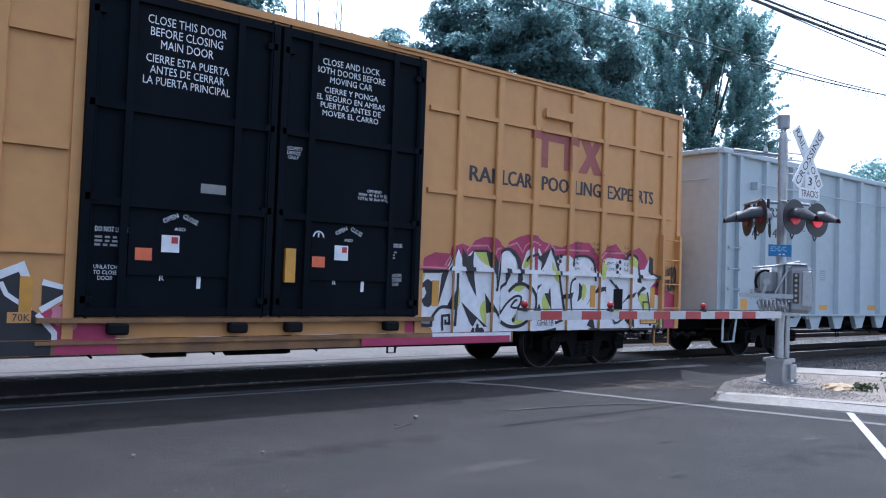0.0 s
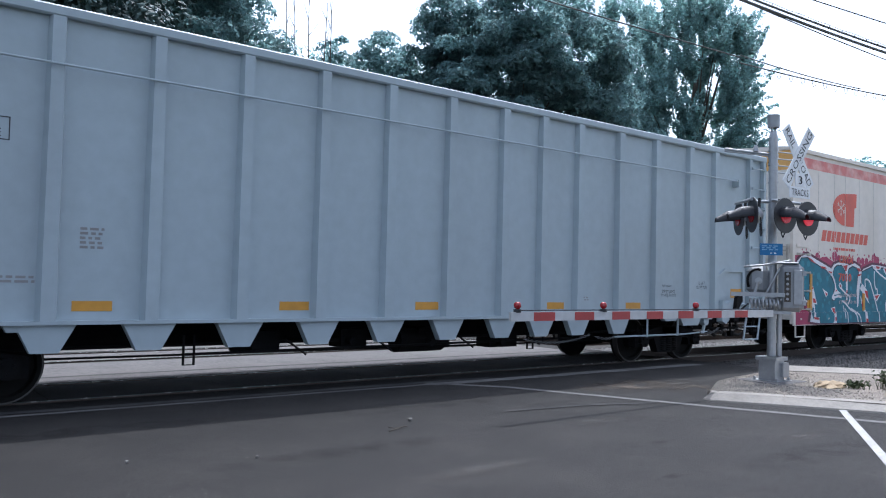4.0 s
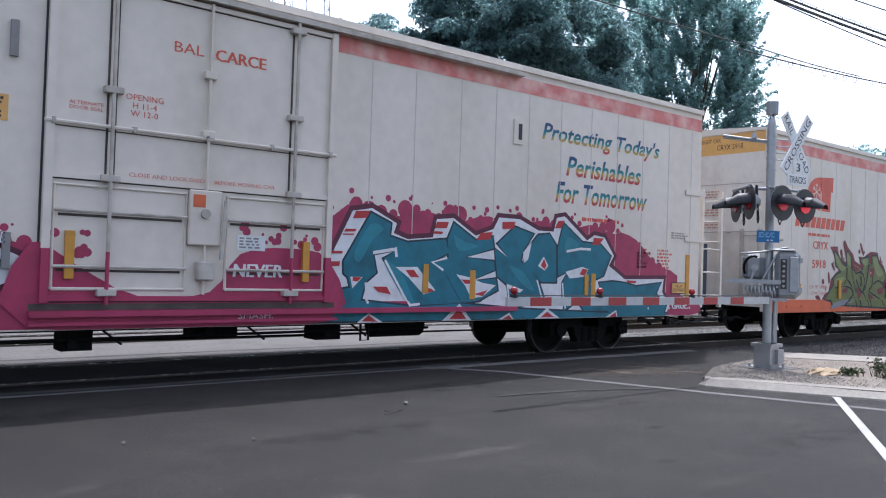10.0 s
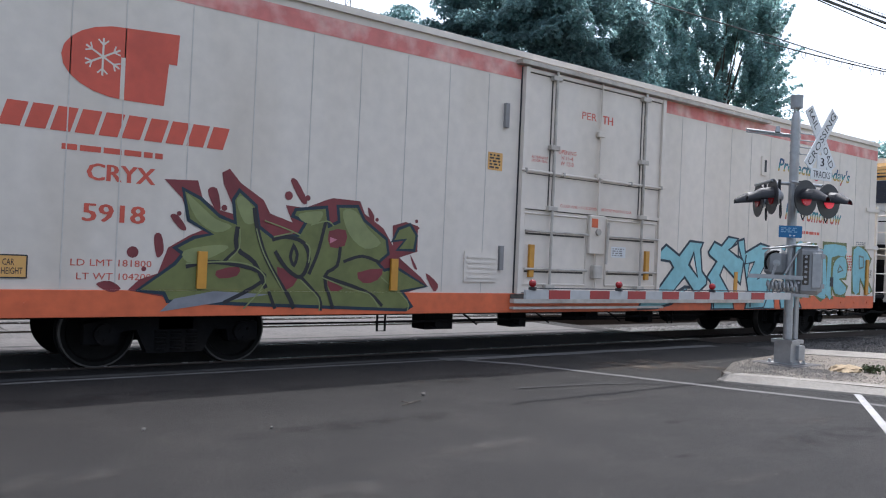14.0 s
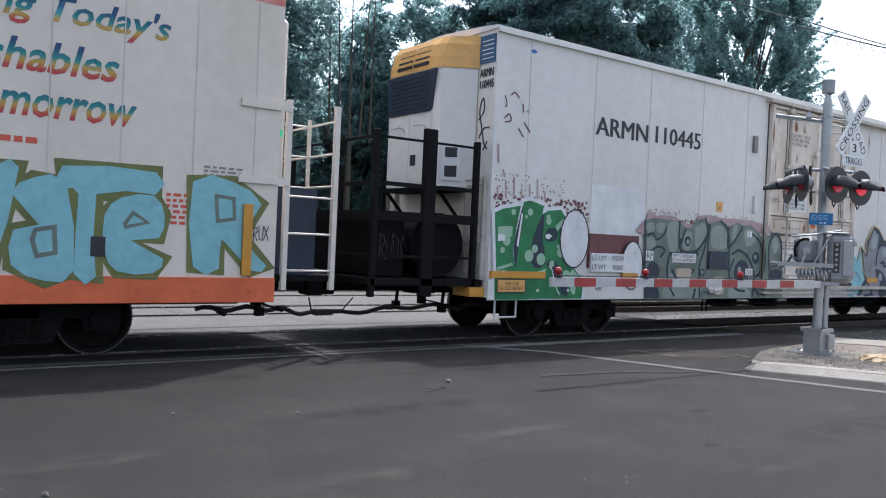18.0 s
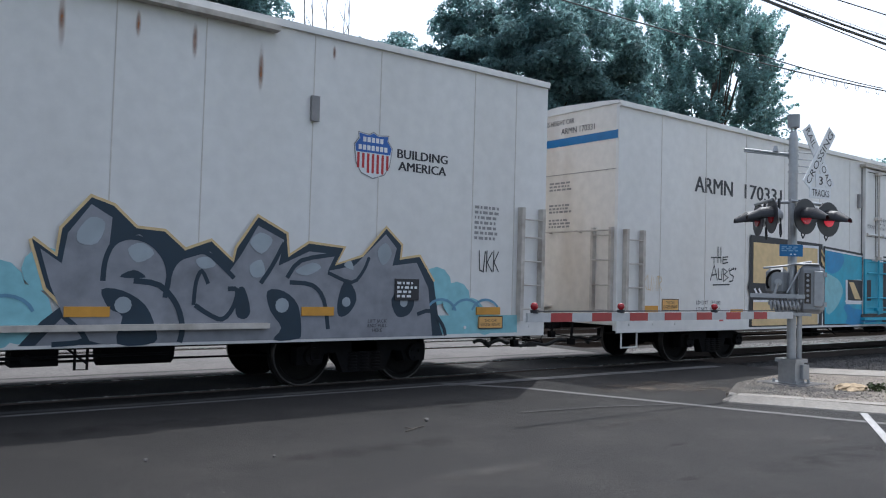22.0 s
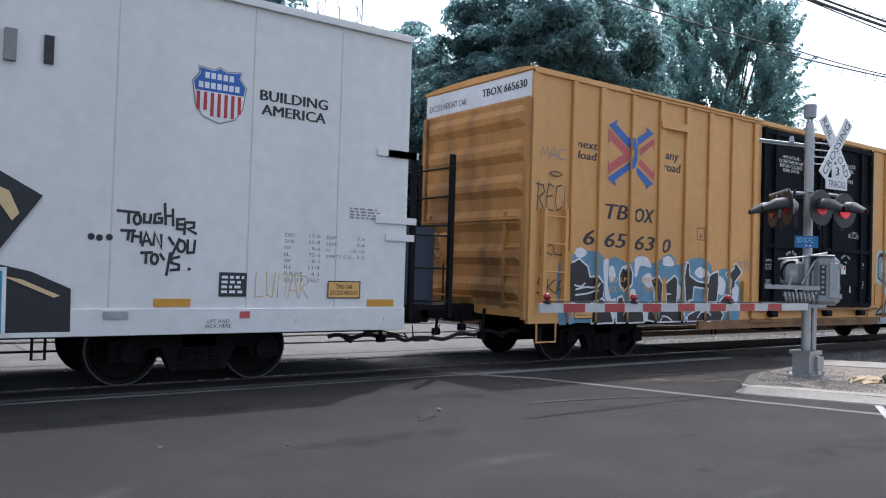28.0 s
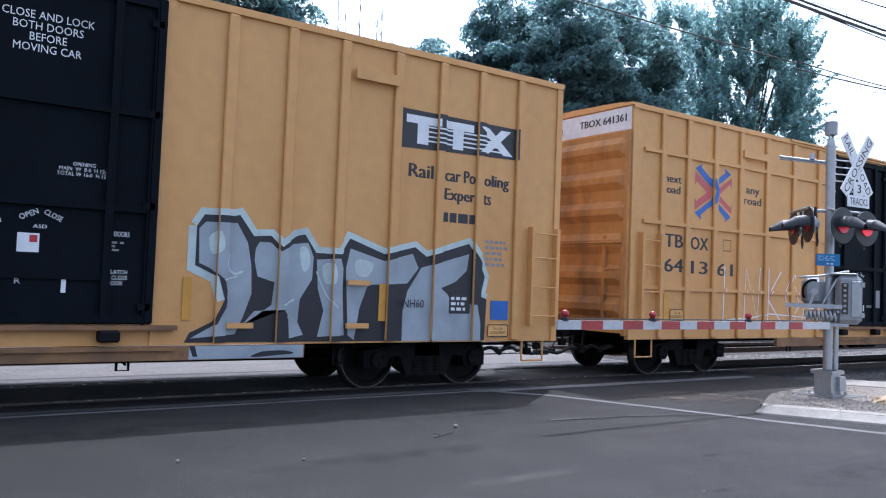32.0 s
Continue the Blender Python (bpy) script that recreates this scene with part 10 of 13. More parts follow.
car_e = reefer(86.05, 19.53, WHITECAR, "white refrigerator car with green and grey graffiti and rust streaks", (2.33, 16.2), (2.2, 0.94))
car_f = reefer(107.46, 22.37, WHITECAR, "clean white refrigerator car with cream and blue block graffiti", (3.65, 19.45), (0.94, 1.24))


def finish_e():
    c, y = car_e, -0.031
    seams(c, [0.72, 2.25, 3.7, 5.27, 6.75, 12.35, 13.45, 15.0, 16.1, 17.9, 18.8], 1.03, 4.95, WHITECAR)
    text("ARMN", 2.28, 3.64, 3.6, 3.92, INK, c)
    text("110445", 3.87, 5.2, 3.62, 3.94, INK, c)
    door = plug_door(c, 7.5, 11.05, 1.06, 4.84, 14.4, DIRTYWHITE, "rust-streaked white plug door")
    patch(c, 8.12, 9.13, 4.0, 4.36, DIRTYWHITE, -0.054, "notice")
    text("CLOSE AND LOCK\nDOORS BEFORE\nMOVING CAR", 8.19, 9.06, 4.05, 4.31, INK, c, y=-0.058)
    patch(c, 8.14, 9.02, 2.6, 2.93, SIGNWHITE, -0.054, "notice")
    text("SECURE BOTH\nHASPS BEFORE\nMOVING CAR", 8.2, 8.95, 2.65, 2.88, INK, c, y=-0.058)
    text("SECURITY\nDEVICE ONLY", 7.65, 8.0, 2.76, 2.86, INK, c, y=-0.054)
    text("OPEN CLOSE", 9.05, 9.4, 2.3, 2.38, INK, c, y=-0.165)
    text("OPENING W 12-0 H 11-0", 8.05, 8.8, 2.2, 2.25, INK, c, y=-0.054)
    patch(c, 8.25, 8.85, 1.52, 1.71, SIGNWHITE, -0.054, "notice")
    text("STANDARD CAR\nSEAL ONLY", 8.3, 8.8, 1.55, 1.68, INK, c, y=-0.058)
    bars(3, 8.05, 8.7, 1.75, 1.95, GREYINK, c, y=-0.054)
    bars(3, 10.35, 10.75, 1.5, 1.7, GREYINK, c, y=-0.054)
    patch(c, 9.4, 9.85, 1.28, 1.4, REFLECT, -0.056)
    spray(c, INK, lines=[(s, 0.018) for s in word("DNK", 9.5, 10.0, 1.55, 1.85, seed=3)] + [([(7.9, 1.1), (8.1, 1.35), (8.4, 1.5), (8.55, 1.65)], 0.08)], y=-0.054, name="graffiti")
    for x in (6.95, 14.95):
        block("vent_clip", (x, x + 0.12, -0.06, 0.0, 3.75, 4.1), GREYINK, c)
    block("vent_clip", (7.05, 7.17, -0.06, 0.0, 2.5, 2.85), WHITECAR, c)
    # freshly painted square, green piece and outline faces drawn as plain ovals
    patch(c, 2.25, 3.69, 1.85, 2.72, SIGNWHITE, -0.004, "fresh_paint")
    spray(c, DARKRED, fills=[rect(2.2, 3.55, 1.25, 1.86)], dots=bubbles(0.05, 2.2, 2.05, 2.4, 260, 0.008, 0.03, 4) + bubbles(0.05, 1.6, 2.35, 2.75, 80, 0.006, 0.016, 14) + bubbles(3.75, 7.3, 2.02, 2.22, 380, 0.01, 0.035, 8) + bubbles(3.75, 7.3, 2.15, 2.4, 150, 0.006, 0.018, 18), y=y + 0.026, label="dark red spray mist behind graffiti")
    mural_e_green(c, y)
    for x, z, rx, rz in ((1.85, 1.75, 0.34, 0.5), (3.35, 1.32, 0.28, 0.44)):
        spray(c, SPRAYWHITE, fills=[ring(x, z, rx, rz, 18)[:-1]], y=y - 0.012)
        spray(c, INK, lines=[(ring(x, z, rx, rz, 18), 0.025)], y=y - 0.015)
    patch(c, 0.04, 1.2, 1.06, 1.17, REFLECT, -0.055)
    height_sign(c, 0.18, 0.76, 0.83, 1.04, y=-0.055)
    patch(c, 3.1, 3.5, 1.07, 1.18, REFLECT, -0.055)
    patch(c, 2.28, 3.12, 1.19, 1.52, SIGNWHITE, -0.05, "weight_panel")
    text("LD LMT   195500", 2.3, 3.1, 1.39, 1.48, INK, c, y=-0.054)
    text("LT WT     90500", 2.3, 3.1, 1.23, 1.32, INK, c, y=-0.054)
    text("LIFT JACK\nAND PULL\nHERE", 2.35, 2.65, 0.86, 1.08, INK, c, y=-0.036)
    patch(c, 5.82, 6.02, 2.45, 2.65, AMBER, -0.01, "plate_label")
    text("F", 5.89, 5.95, 2.48, 2.56, INK, c, y=-0.013)
    # grey-green piece
    mural_e_grey(c, y, ribs=[(7.4, 8.3)], depth=0.075)
    spray(c, SIGNWHITE, fills=[rect(4.46, 5.19, 1.4, 1.58), rect(6.84, 7.1, 1.18, 1.32)], y=y - 0.014, name="painted_mark")
    patch(c, 6.86, 7.02, 1.98, 2.1, SIGNWHITE, -0.046, "painted_mark")
    text("L", 6.91, 6.97, 2.0, 2.08, INK, c, y=-0.049)
    patch(c, 3.72, 3.92, 1.42, 1.6, SIGNWHITE, -0.046, "painted_mark")
    text("RP", 3.74, 3.9, 1.45, 1.57, INK, c, y=-0.049)
    text("EMPTY CG ABOVE RAIL 71\nFLOOR HT ABOVE RAIL 52", 4.48, 5.17, 1.42, 1.56, INK, c, y=-0.048)
    text("25K", 6.86, 7.08, 1.2, 1.3, INK, c, y=-0.048)
    text("RETAINING VALVE", 5.35, 5.95, 0.79, 0.86, INK, c, y=-0.06)
    block("dark_panel", (5.6, 6.2, -0.06, -0.032, 1.3, 1.65), NAVY, c)
    # the grey word past the door
    spray(c, SKYBLUE, dots=[(11.2, 1.4, 0.3), (11.45, 1.1, 0.34), (11.2, 0.95, 0.25), (11.7, 1.6, 0.25), (17.2, 1.5, 0.3), (17.6, 1.3, 0.28), (17.9, 1.05, 0.28), (18.2, 0.95, 0.22)], fills=[rect(16.9, 18.9, 0.76, 1.05)], y=y, label="grey graffiti with pale blue clouds")
    mural_e_word(c, y - 0.003)
    spray(c, MIDBLUE, lines=[(ring(x, 1.05, 0.3, 0.25, 8, 0.3, 2.8), 0.04) for x in (11.3, 17.3, 17.8, 18.2)], y=y - 0.006)
    shield(c, 15.68, 16.32, 3.06, 3.72)
    text("BUILDING\nAMERICA", 16.42, 17.36, 3.22, 3.54, INK, c)
    bars(7, 17.95, 18.5, 2.25, 2.83, GREYINK, c, name="dimension_table")
    patch(c, 16.42, 16.85, 1.28, 1.6, INK, -0.06, "consolidated_stencil")
    bars(4, 16.45, 16.82, 1.31, 1.57, SIGNWHITE, c, y=-0.063)
    for x in (11.9, 14.9, 18.0):
        patch(c, x, x + 0.5, 1.06, 1.18, REFLECT, -0.055)
    height_sign(c, 18.05, 18.55, 0.84, 1.03, y=-0.055)
    text("LIFT JACK\nAND PULL\nHERE", 15.95, 16.3, 0.82, 1.0, INK, c, y=-0.05)
    spray(c, INK, lines=[(s, 0.02) for s in word("UKK", 18.05, 18.5, 1.75, 2.1, seed=3)], y=-0.006, name="graffiti")
    ladder(c, 18.93, 19.4, [1.15, 1.55, 1.95, 2.35, 2.65], GRIMYSHADE, y=-0.1, stiles=(0.95, 2.85))
    rnd = random.Random(44)
    for x, z, h, w in ((11.75, 4.82, 0.75, 0.05), (12.6, 4.8, 0.4, 0.04), (13.3, 4.8, 0.55, 0.045), (14.2, 4.75, 0.8, 0.05), (15.3, 4.9, 0.3, 0.035)):
        plate(rect(x - w, x + w, z - h, z), RUSTWASH, c, y=-0.008, name="rust_streak")
    for k in range(26):
        x, z = 7.6 + 3.35 * rnd.random(), rnd.choice((4.75, 3.92, 3.1, 2.5, 2.4, 1.8))
        w, h = rnd.uniform(0.03, 0.09), rnd.uniform(0.25, 0.8)
        plate(rect(x - w, x + w, max(1.1, z - h), z), RUSTWASH, c, y=-0.053, name="rust_streak")
    for x in (7.55, 11.0):
        for z in (4.7, 3.6, 2.4):
            plate(rect(x - 0.045, x + 0.045, z - 0.95, z), RUSTWASH, c, y=-0.102, name="rust_streak")
    spray(c, MAROON, lines=[(smooth(q, 3, False), 0.022) for q in ([(0.2, 3.98), (0.24, 3.86), (0.22, 3.8)], [(0.32, 4.0), (0.4, 4.06), (0.5, 3.98)], [(0.58, 3.9), (0.6, 3.76)], [(0.68, 3.8), (0.7, 3.77)], [(0.2, 3.62), (0.3, 3.7), (0.34, 3.6), (0.22, 3.56)], [(0.62, 3.6), (0.72, 3.5), (0.76, 3.45)], [(0.5, 3.5), (0.62, 3.36)])], y=-0.007, name="graffiti")
    spray(c, MIST, lines=[([(0.12 + 0.17 * k, 2.52 + 0.09 * (k % 3)), (0.14 + 0.17 * k, 2.34)], 0.035) for k in range(7)] + [([(0.1, 3.2), (0.12, 2.9)], 0.04), ([(0.22, 2.8), (0.26, 2.68)], 0.04)], y=-0.007, name="graffiti")
    # the cooling unit and guarded platform at the front
    u = part("cooling_unit", tapered_case([(-0.02, 0.44), (-0.5, 0.78), (-0.56, 0.9), (-0.56, 2.25), (-0.5, 2.37), (-0.02, 2.68)], 2.5, 4.44), WHITECAR, c, "cooling unit with white, amber and dark louvred covers")
    part("amber_cover", tapered_case([(-0.02, 0.42), (-0.51, 0.77), (-0.575, 0.9), (-0.575, 2.25), (-0.51, 2.38), (-0.02, 2.7)], 4.441, 4.97, 0.16), AMBER, u)
    bm = bmesh.new()
    prism(bm, [(0.82, 4.42), (2.33, 4.42), (2.27, 3.78), (2.2, 3.74), (0.98, 3.74), (0.92, 3.78)], 0.0, 0.03)
    part("dark_cover", bm, NAVY, u, at=Matrix(((0, -1, 0, -0.562), (1, 0, 0, 0), (0, 0, 1, 0), (0, 0, 0, 1))))
    for k in range(8):
        block("louvre", (-0.602, -0.593, 1.06, 2.14, 3.83 + 0.07 * k, 3.845 + 0.07 * k), SIGNAL, u)
    for k in range(4):
        for a, b in ((1.08, 1.52), (1.58, 2.02)):
            block("louvre", (-0.588 + 0.03 * k, -0.5 + 0.03 * k, a, b, 4.52 + 0.095 * k, 4.57 + 0.095 * k), INK, u)
    for a, b in ((0.95, 1.55), (1.6, 2.2)):
        block("door_panel", (-0.568, -0.561, a, b, 2.56, 3.68), WHITECAR, u, bevel=0.003)
        bm = bmesh.new()
        tube(bm, [(-0.57, a + 0.12, 3.42), (-0.572, a + 0.16, 3.5), (-0.572, (a + b) / 2, 3.54), (-0.572, b - 0.1, 3.53)], 0.012, 5)
        part("pressed_rib", bm, GRIMYSHADE, u)
    block("vent_hole", (-0.575, -0.569, 1.36, 1.52, 2.86, 3.04), INK, u)
    bm = bmesh.new()
    prism(bm, [(0.0, 2.6), (0.3, 2.6), (0.3, 3.2), (0.0, 3.2)], 0.0, 0.012)
    face = part("control_panel", bm, SIGNWHITE, u, "white control panel", at=Matrix(((0.816, 0.577, 0, -0.47), (-0.577, 0.816, 0, 0.735), (0, 0, 1, 0), (0, 0, 0, 1))))
    for z0, z1 in ((2.66, 2.84), (2.98, 3.14)):
        bm = bmesh.new()
        prism(bm, [(0.05, z0), (0.25, z0), (0.25, z1), (0.05, z1)], -0.006, 0.004)
        part("dark_screen", bm, INK, face)
    plate([(0.52, 4.72), (0.6, 4.68), (0.68, 4.72), (0.6, 4.76)], ROYAL, u, y=-0.2, name="maker_oval")
    block("unit_shelf", (-0.52, -0.02, 0.6, 2.5, 2.43, 2.5), STEELBLACK, u)
    for yy in (0.75, 2.35):
        bar("shelf_brace", (-0.5, yy, 2.44), (-0.04, yy, 1.95), 0.03, STEELBLACK, u, n=6)
    for a, b in ((0.03, 0.42), (2.75, 3.06)):
        sign = block("corner_sign", (-0.016, -0.002, a, b, 4.5, 4.95), SLATE, c, "small slate-blue sign with pale print")
        for k in range(5):
            block("print_line", (-0.019, -0.0162, a + 0.04, b - 0.05 - 0.03 * (k % 2), 4.57 + 0.07 * k, 4.585 + 0.07 * k), SIGNWHITE, sign)
    text("ARMN\n110445", WIDE - 0.42, WIDE - 0.06, 4.1, 4.42, INK, c, y=-0.006, end=True)
    for q in ([(2.86, 3.2), (2.78, 3.5), (2.72, 3.75), (2.8, 3.95), (2.84, 3.75), (2.7, 3.6)], [(2.72, 3.3), (2.84, 3.45), (3.0, 3.46)], [(2.84, 3.22), (2.94, 3.12)], [(2.84, 3.1), (2.94, 3.24)]):
        bm = bmesh.new()
        tube(bm, [(-0.003, WIDE - a, b) for a, b in smooth(q, 3, False)], 0.012, 4)
        part("graffiti", bm, INK, c)
    p = block("platform", (-2.1, -0.03, 0.1, WIDE - 0.1, 0.92, 1.02), STEELBLACK, c, "black service platform with guard rails")
    for x, w, top in ((-2.05, 0.045, 3.2), (-1.1, 0.11, 3.3), (-0.2, 0.045, 3.2)):
        block("guard_post", (x - w, x + w, 0.1, 0.2, 0.75, top), STEELBLACK, p, bevel=0.012)
        block("guard_post", (x - 0.04, x + 0.04, WIDE - 0.18, WIDE - 0.1, 1.02, 2.9), STEELBLACK, p)
    for z, h in ((1.35, 0.02), (1.95, 0.07), (2.42, 0.03), (3.1, 0.016)):
        block("guard_rail", (-2.05, -0.15, 0.115, 0.165, z - h, z + h), STEELBLACK, p)
        block("guard_rail", (-2.08, -2.03, 0.21, WIDE - 0.185, z - h, z + h), STEELBLACK, p)
    bm = bmesh.new()
    rod(bm, (-0.75, 0.35, 1.55), (-0.75, 2.75, 1.55), 0.5, 20)
    t = part("fuel_tank", bm, STEELBLACK, p, "black drum-shaped fuel tank")
    block("battery_box", (-1.85, -1.35, 0.4, 2.6, 1.05, 1.95), STEELBLACK, p)
    spray(c, DECK, lines=[(s, 0.006) for s in [[(a - 1.9, b) for a, b in q] for q in word("RNDO", 0.1, 0.6, 1.3, 1.7, seed=3)]], y=0.39, name="graffiti")
    block("step_box", (-0.3, -0.02, 0.05, 0.5, 0.75, 0.9), REFLECT, c)


DARKRED = tones((0.15, 0.05, 0.055), "dark_red_mist", 0.3, 0.15)


def hand_words_f(c):
    """Two short texts written by hand with a black spray can."""
    spray(c, INK, lines=[(k, 0.034) for k in (
        [(18.25, 2.18), (18.52, 2.17)],
        [(18.39, 2.17), (18.39, 2.03)],
        [(18.57, 2.17), (18.57, 2.06), (18.64, 2.06), (18.65, 2.17)],
        [(18.77, 2.18), (18.7, 2.16), (18.69, 2.06), (18.78, 2.07), (18.78, 2.12), (18.73, 2.12)],
        [(18.81, 2.31), (18.83, 2.04)],
        [(18.91, 2.25), (18.92, 2.03)],
        [(18.82, 2.15), (18.92, 2.16)],
        [(19.07, 2.13), (18.97, 2.12), (18.97, 2), (19.08, 2)],
        [(18.97, 2.06), (19.06, 2.06)],
        [(19.06, 1.93), (19.07, 2.09), (19.18, 2.09), (19.18, 2.03), (19.1, 2.01), (19.22, 1.95)],
        [(18.3, 1.95), (18.48, 1.95)],
        [(18.4, 1.95), (18.39, 1.83)],
        [(18.45, 1.97), (18.44, 1.81)],
        [(18.54, 1.95), (18.54, 1.8)],
        [(18.44, 1.89), (18.53, 1.88)],
        [(18.56, 1.77), (18.6, 1.94), (18.67, 1.78)],
        [(18.57, 1.83), (18.66, 1.84)],
        [(18.69, 1.78), (18.7, 1.94), (18.79, 1.75), (18.78, 1.93)],
        [(18.87, 1.9), (18.94, 1.8)],
        [(19.01, 1.89), (18.91, 1.65)],
        [(19.11, 1.88), (19.11, 1.71), (19.19, 1.72), (19.2, 1.88)],
        [(18.54, 1.69), (18.69, 1.7)],
        [(18.61, 1.69), (18.61, 1.56)],
        [(18.77, 1.69), (18.83, 1.61)],
        [(18.9, 1.71), (18.86, 1.42)],
        [(19.02, 1.66), (18.91, 1.63), (18.92, 1.58), (19.01, 1.56), (19.01, 1.5), (18.9, 1.49)],
    )] + [(ring(18.49, 2.09, 0.04, 0.06, 12), 0.034), (ring(19.03, 1.79, 0.05, 0.07, 12), 0.034), (ring(18.71, 1.62, 0.04, 0.06, 12), 0.034)], dots=[(19.14, 1.51, 0.02), (17.98, 1.86, 0.04), (18.07, 1.85, 0.04), (18.18, 1.86, 0.04)], y=-0.006, label="words sprayed by hand in black")
    spray(c, INK, lines=[(k, 0.026) for k in (
        [(2.96, 2.22), (3.19, 2.23)],
        [(3.07, 2.23), (3.07, 2.1)],
        [(3.21, 2.46), (3.21, 2.11)],
        [(3.31, 2.46), (3.32, 2.11)],
        [(3.21, 2.23), (3.32, 2.23)],
        [(3.58, 2.26), (3.39, 2.24), (3.39, 2.11), (3.58, 2.14)],
        [(3.4, 2.19), (3.55, 2.2)],
        [(2.95, 1.74), (3.08, 2.07), (3.2, 1.75)],
        [(2.99, 1.85), (3.18, 1.88)],
        [(3.22, 2.01), (3.25, 1.77), (3.35, 1.77), (3.37, 2.01)],
        [(3.42, 1.73), (3.42, 2), (3.56, 1.94), (3.44, 1.88), (3.59, 1.82), (3.42, 1.73)],
        [(3.63, 2.02), (3.61, 1.96)],
        [(3.76, 2), (3.64, 1.96), (3.66, 1.89), (3.79, 1.85), (3.76, 1.75), (3.62, 1.73)],
        [(3.04, 1.65), (3.65, 1.67)],
    )], dots=[(3.72, 2, 0.02), (3.78, 2.01, 0.03), (3.86, 2.01, 0.03)], y=-0.006, label="words sprayed by hand in black")


def finish_f():
    c = car_f
    seams(c, [1.28, 2.76, 4.23, 5.8, 7.4, 8.9, 14.9, 16.2, 18.2, 19.9, 21.2], 1.03, 4.95, WHITECAR)
    text("ARMN", 2.36, 3.7, 3.56, 3.88, INK, c)
    text("170331", 4.17, 5.66, 3.56, 3.88, INK, c)
    spray(c, INK, lines=[(rect(6.08, 6.33, 3.61, 3.88) + [(6.08, 3.61)], 0.012)], name="plate_mark")
    text("F", 6.16, 6.25, 3.66, 3.76, INK, c)
    plate(rect(0.02, WIDE - 0.02, 4.36, 4.52), BLUESIGN, c, y=-0.006, end=True, name="end_stripe", label="dark blue stripe across the end")
    text("EXCESS HEIGHT CAR", 0.9, 1.95, 4.8, 4.9, INK, c, y=-0.006, end=True)
    text("NO RUNNING BOARD", 0.25, 1.2, 4.58, 4.67, INK, c, y=-0.006, end=True)
    text("ARMN 170331", 1.6, 2.5, 4.6, 4.72, INK, c, y=-0.006, end=True)
    for z in (3.45, 3.0, 2.7):
        bars(3, 1.3, 1.95, z, z + 0.2, GREYINK, c, end=True)
    block("end_seam", (-0.006, 0.0, 0.05, WIDE - 0.05, 3.78, 3.79), GREYINK, c)
    brake_gear(c, DIRTYWHITE, y=2.5, wheel=GRIMYSHADE)
    door = plug_door(c, 9.55, 13.2, 1.02, 4.8, 16.95, WHITECAR, "white plug door, blue with graffiti below", low=AQUA)
    text("OPENING\nH 11-3\nW 12-0", 10.38, 10.83, 3.24, 3.54, INK, c, y=-0.054)
    text("ALTERNATE\nDOOR SEAL", 9.75, 10.16, 3.25, 3.35, INK, c, y=-0.054)
    for x in (9.3, 17.0):
        block("vent_clip", (x, x + 0.12, -0.06, 0.0, 3.75, 4.1), GREYINK, c)
    block("hatch_slot", (17.4, 17.5, -0.03, 0.0, 3.78, 4.1), INK, c)
    hand_words_f(c)
    text("LD LMT  181100", 2.48, 3.32, 1.24, 1.32, INK, c)
    text("LT WT  104900", 2.48, 3.32, 1.1, 1.18, INK, c)
    # block letters in black, cream and blue
    y = -0.031
    spray(c, SPRAYBLACK, fills=[[(4.38, 2.78), (7.5, 2.72), (7.5, 0.75), (4.35, 0.75), (4.4, 1.45), (4.3, 1.62), (4.38, 1.8)]], y=y, label="cream, blue and black block graffiti")
    spray(c, TAN, fills=[rect(4.5, 7.28, 1.95, 2.62), rect(4.5, 5.55, 1.72, 1.96)], y=y - 0.004)
    spray(c, SPRAYBLACK, fills=[rect(5.62, 7.3, 1.62, 1.95)], y=y - 0.006)
    spray(c, TAN, fills=[rect(4.46, 7.3, 0.78, 0.96), rect(6.5, 7.3, 0.95, 1.6), rect(4.5, 5.4, 0.955, 1.32)], y=y - 0.008)
    spray(c, SPRAYWHITE, fills=[rect(5.9, 7.3, 2.6, 2.66), rect(5.56, 5.62, 1.62, 1.95), rect(4.5, 5.4, 1.3, 1.35)], lines=[([(4.55, 1.6), (4.7, 1.42)], 0.06), ([(4.72, 1.6), (4.87, 1.42)], 0.06)], y=y - 0.01)
    spray(c, TAN, fills=[[(7.42, 2.61), (7.58, 2.45), (7.58, 2.4), (7.43, 2.52)], [(7.43, 2.44), (7.59, 2.26), (7.59, 2.15), (7.42, 2.3)], [(7.42, 1.62), (7.59, 1.53), (7.59, 1.43), (7.43, 1.51)], [(7.42, 1.45), (7.59, 1.36), (7.59, 1.3), (7.42, 1.39)], [(7.42, 1.35), (7.59, 1.26), (7.59, 1.2), (7.42, 1.29)]], y=y - 0.011)
    spray(c, SPRAYWHITE, lines=[([(7.27, 2.63), (7.28, 1.97)], 0.05), ([(7.29, 1.63), (7.3, 0.8)], 0.05), ([(6.69, 1.61), (7.29, 1.62)], 0.05)], y=y - 0.012)
    yb = -0.057
    spray(c, SPRAYBLACK, fills=[[(7.55, 2.68), (10.72, 2.52), (10.72, 0.75), (7.55, 0.75)], [(10.85, 2.6), (13.2, 2.56)] + [(13.92, 2.6), (14.1, 2.43), (14.15, 0.76)] + [(10.85, 0.75)], [(14.03, 2.62), (15.01, 2.61), (15.29, 2.38), (15.51, 2.62), (17, 2.54), (17.45, 2.29), (16.95, 1.53), (17.36, 1.44), (17.78, 1.25), (17.79, 0.76), (13.9, 0.76)]], y=y - 0.001)
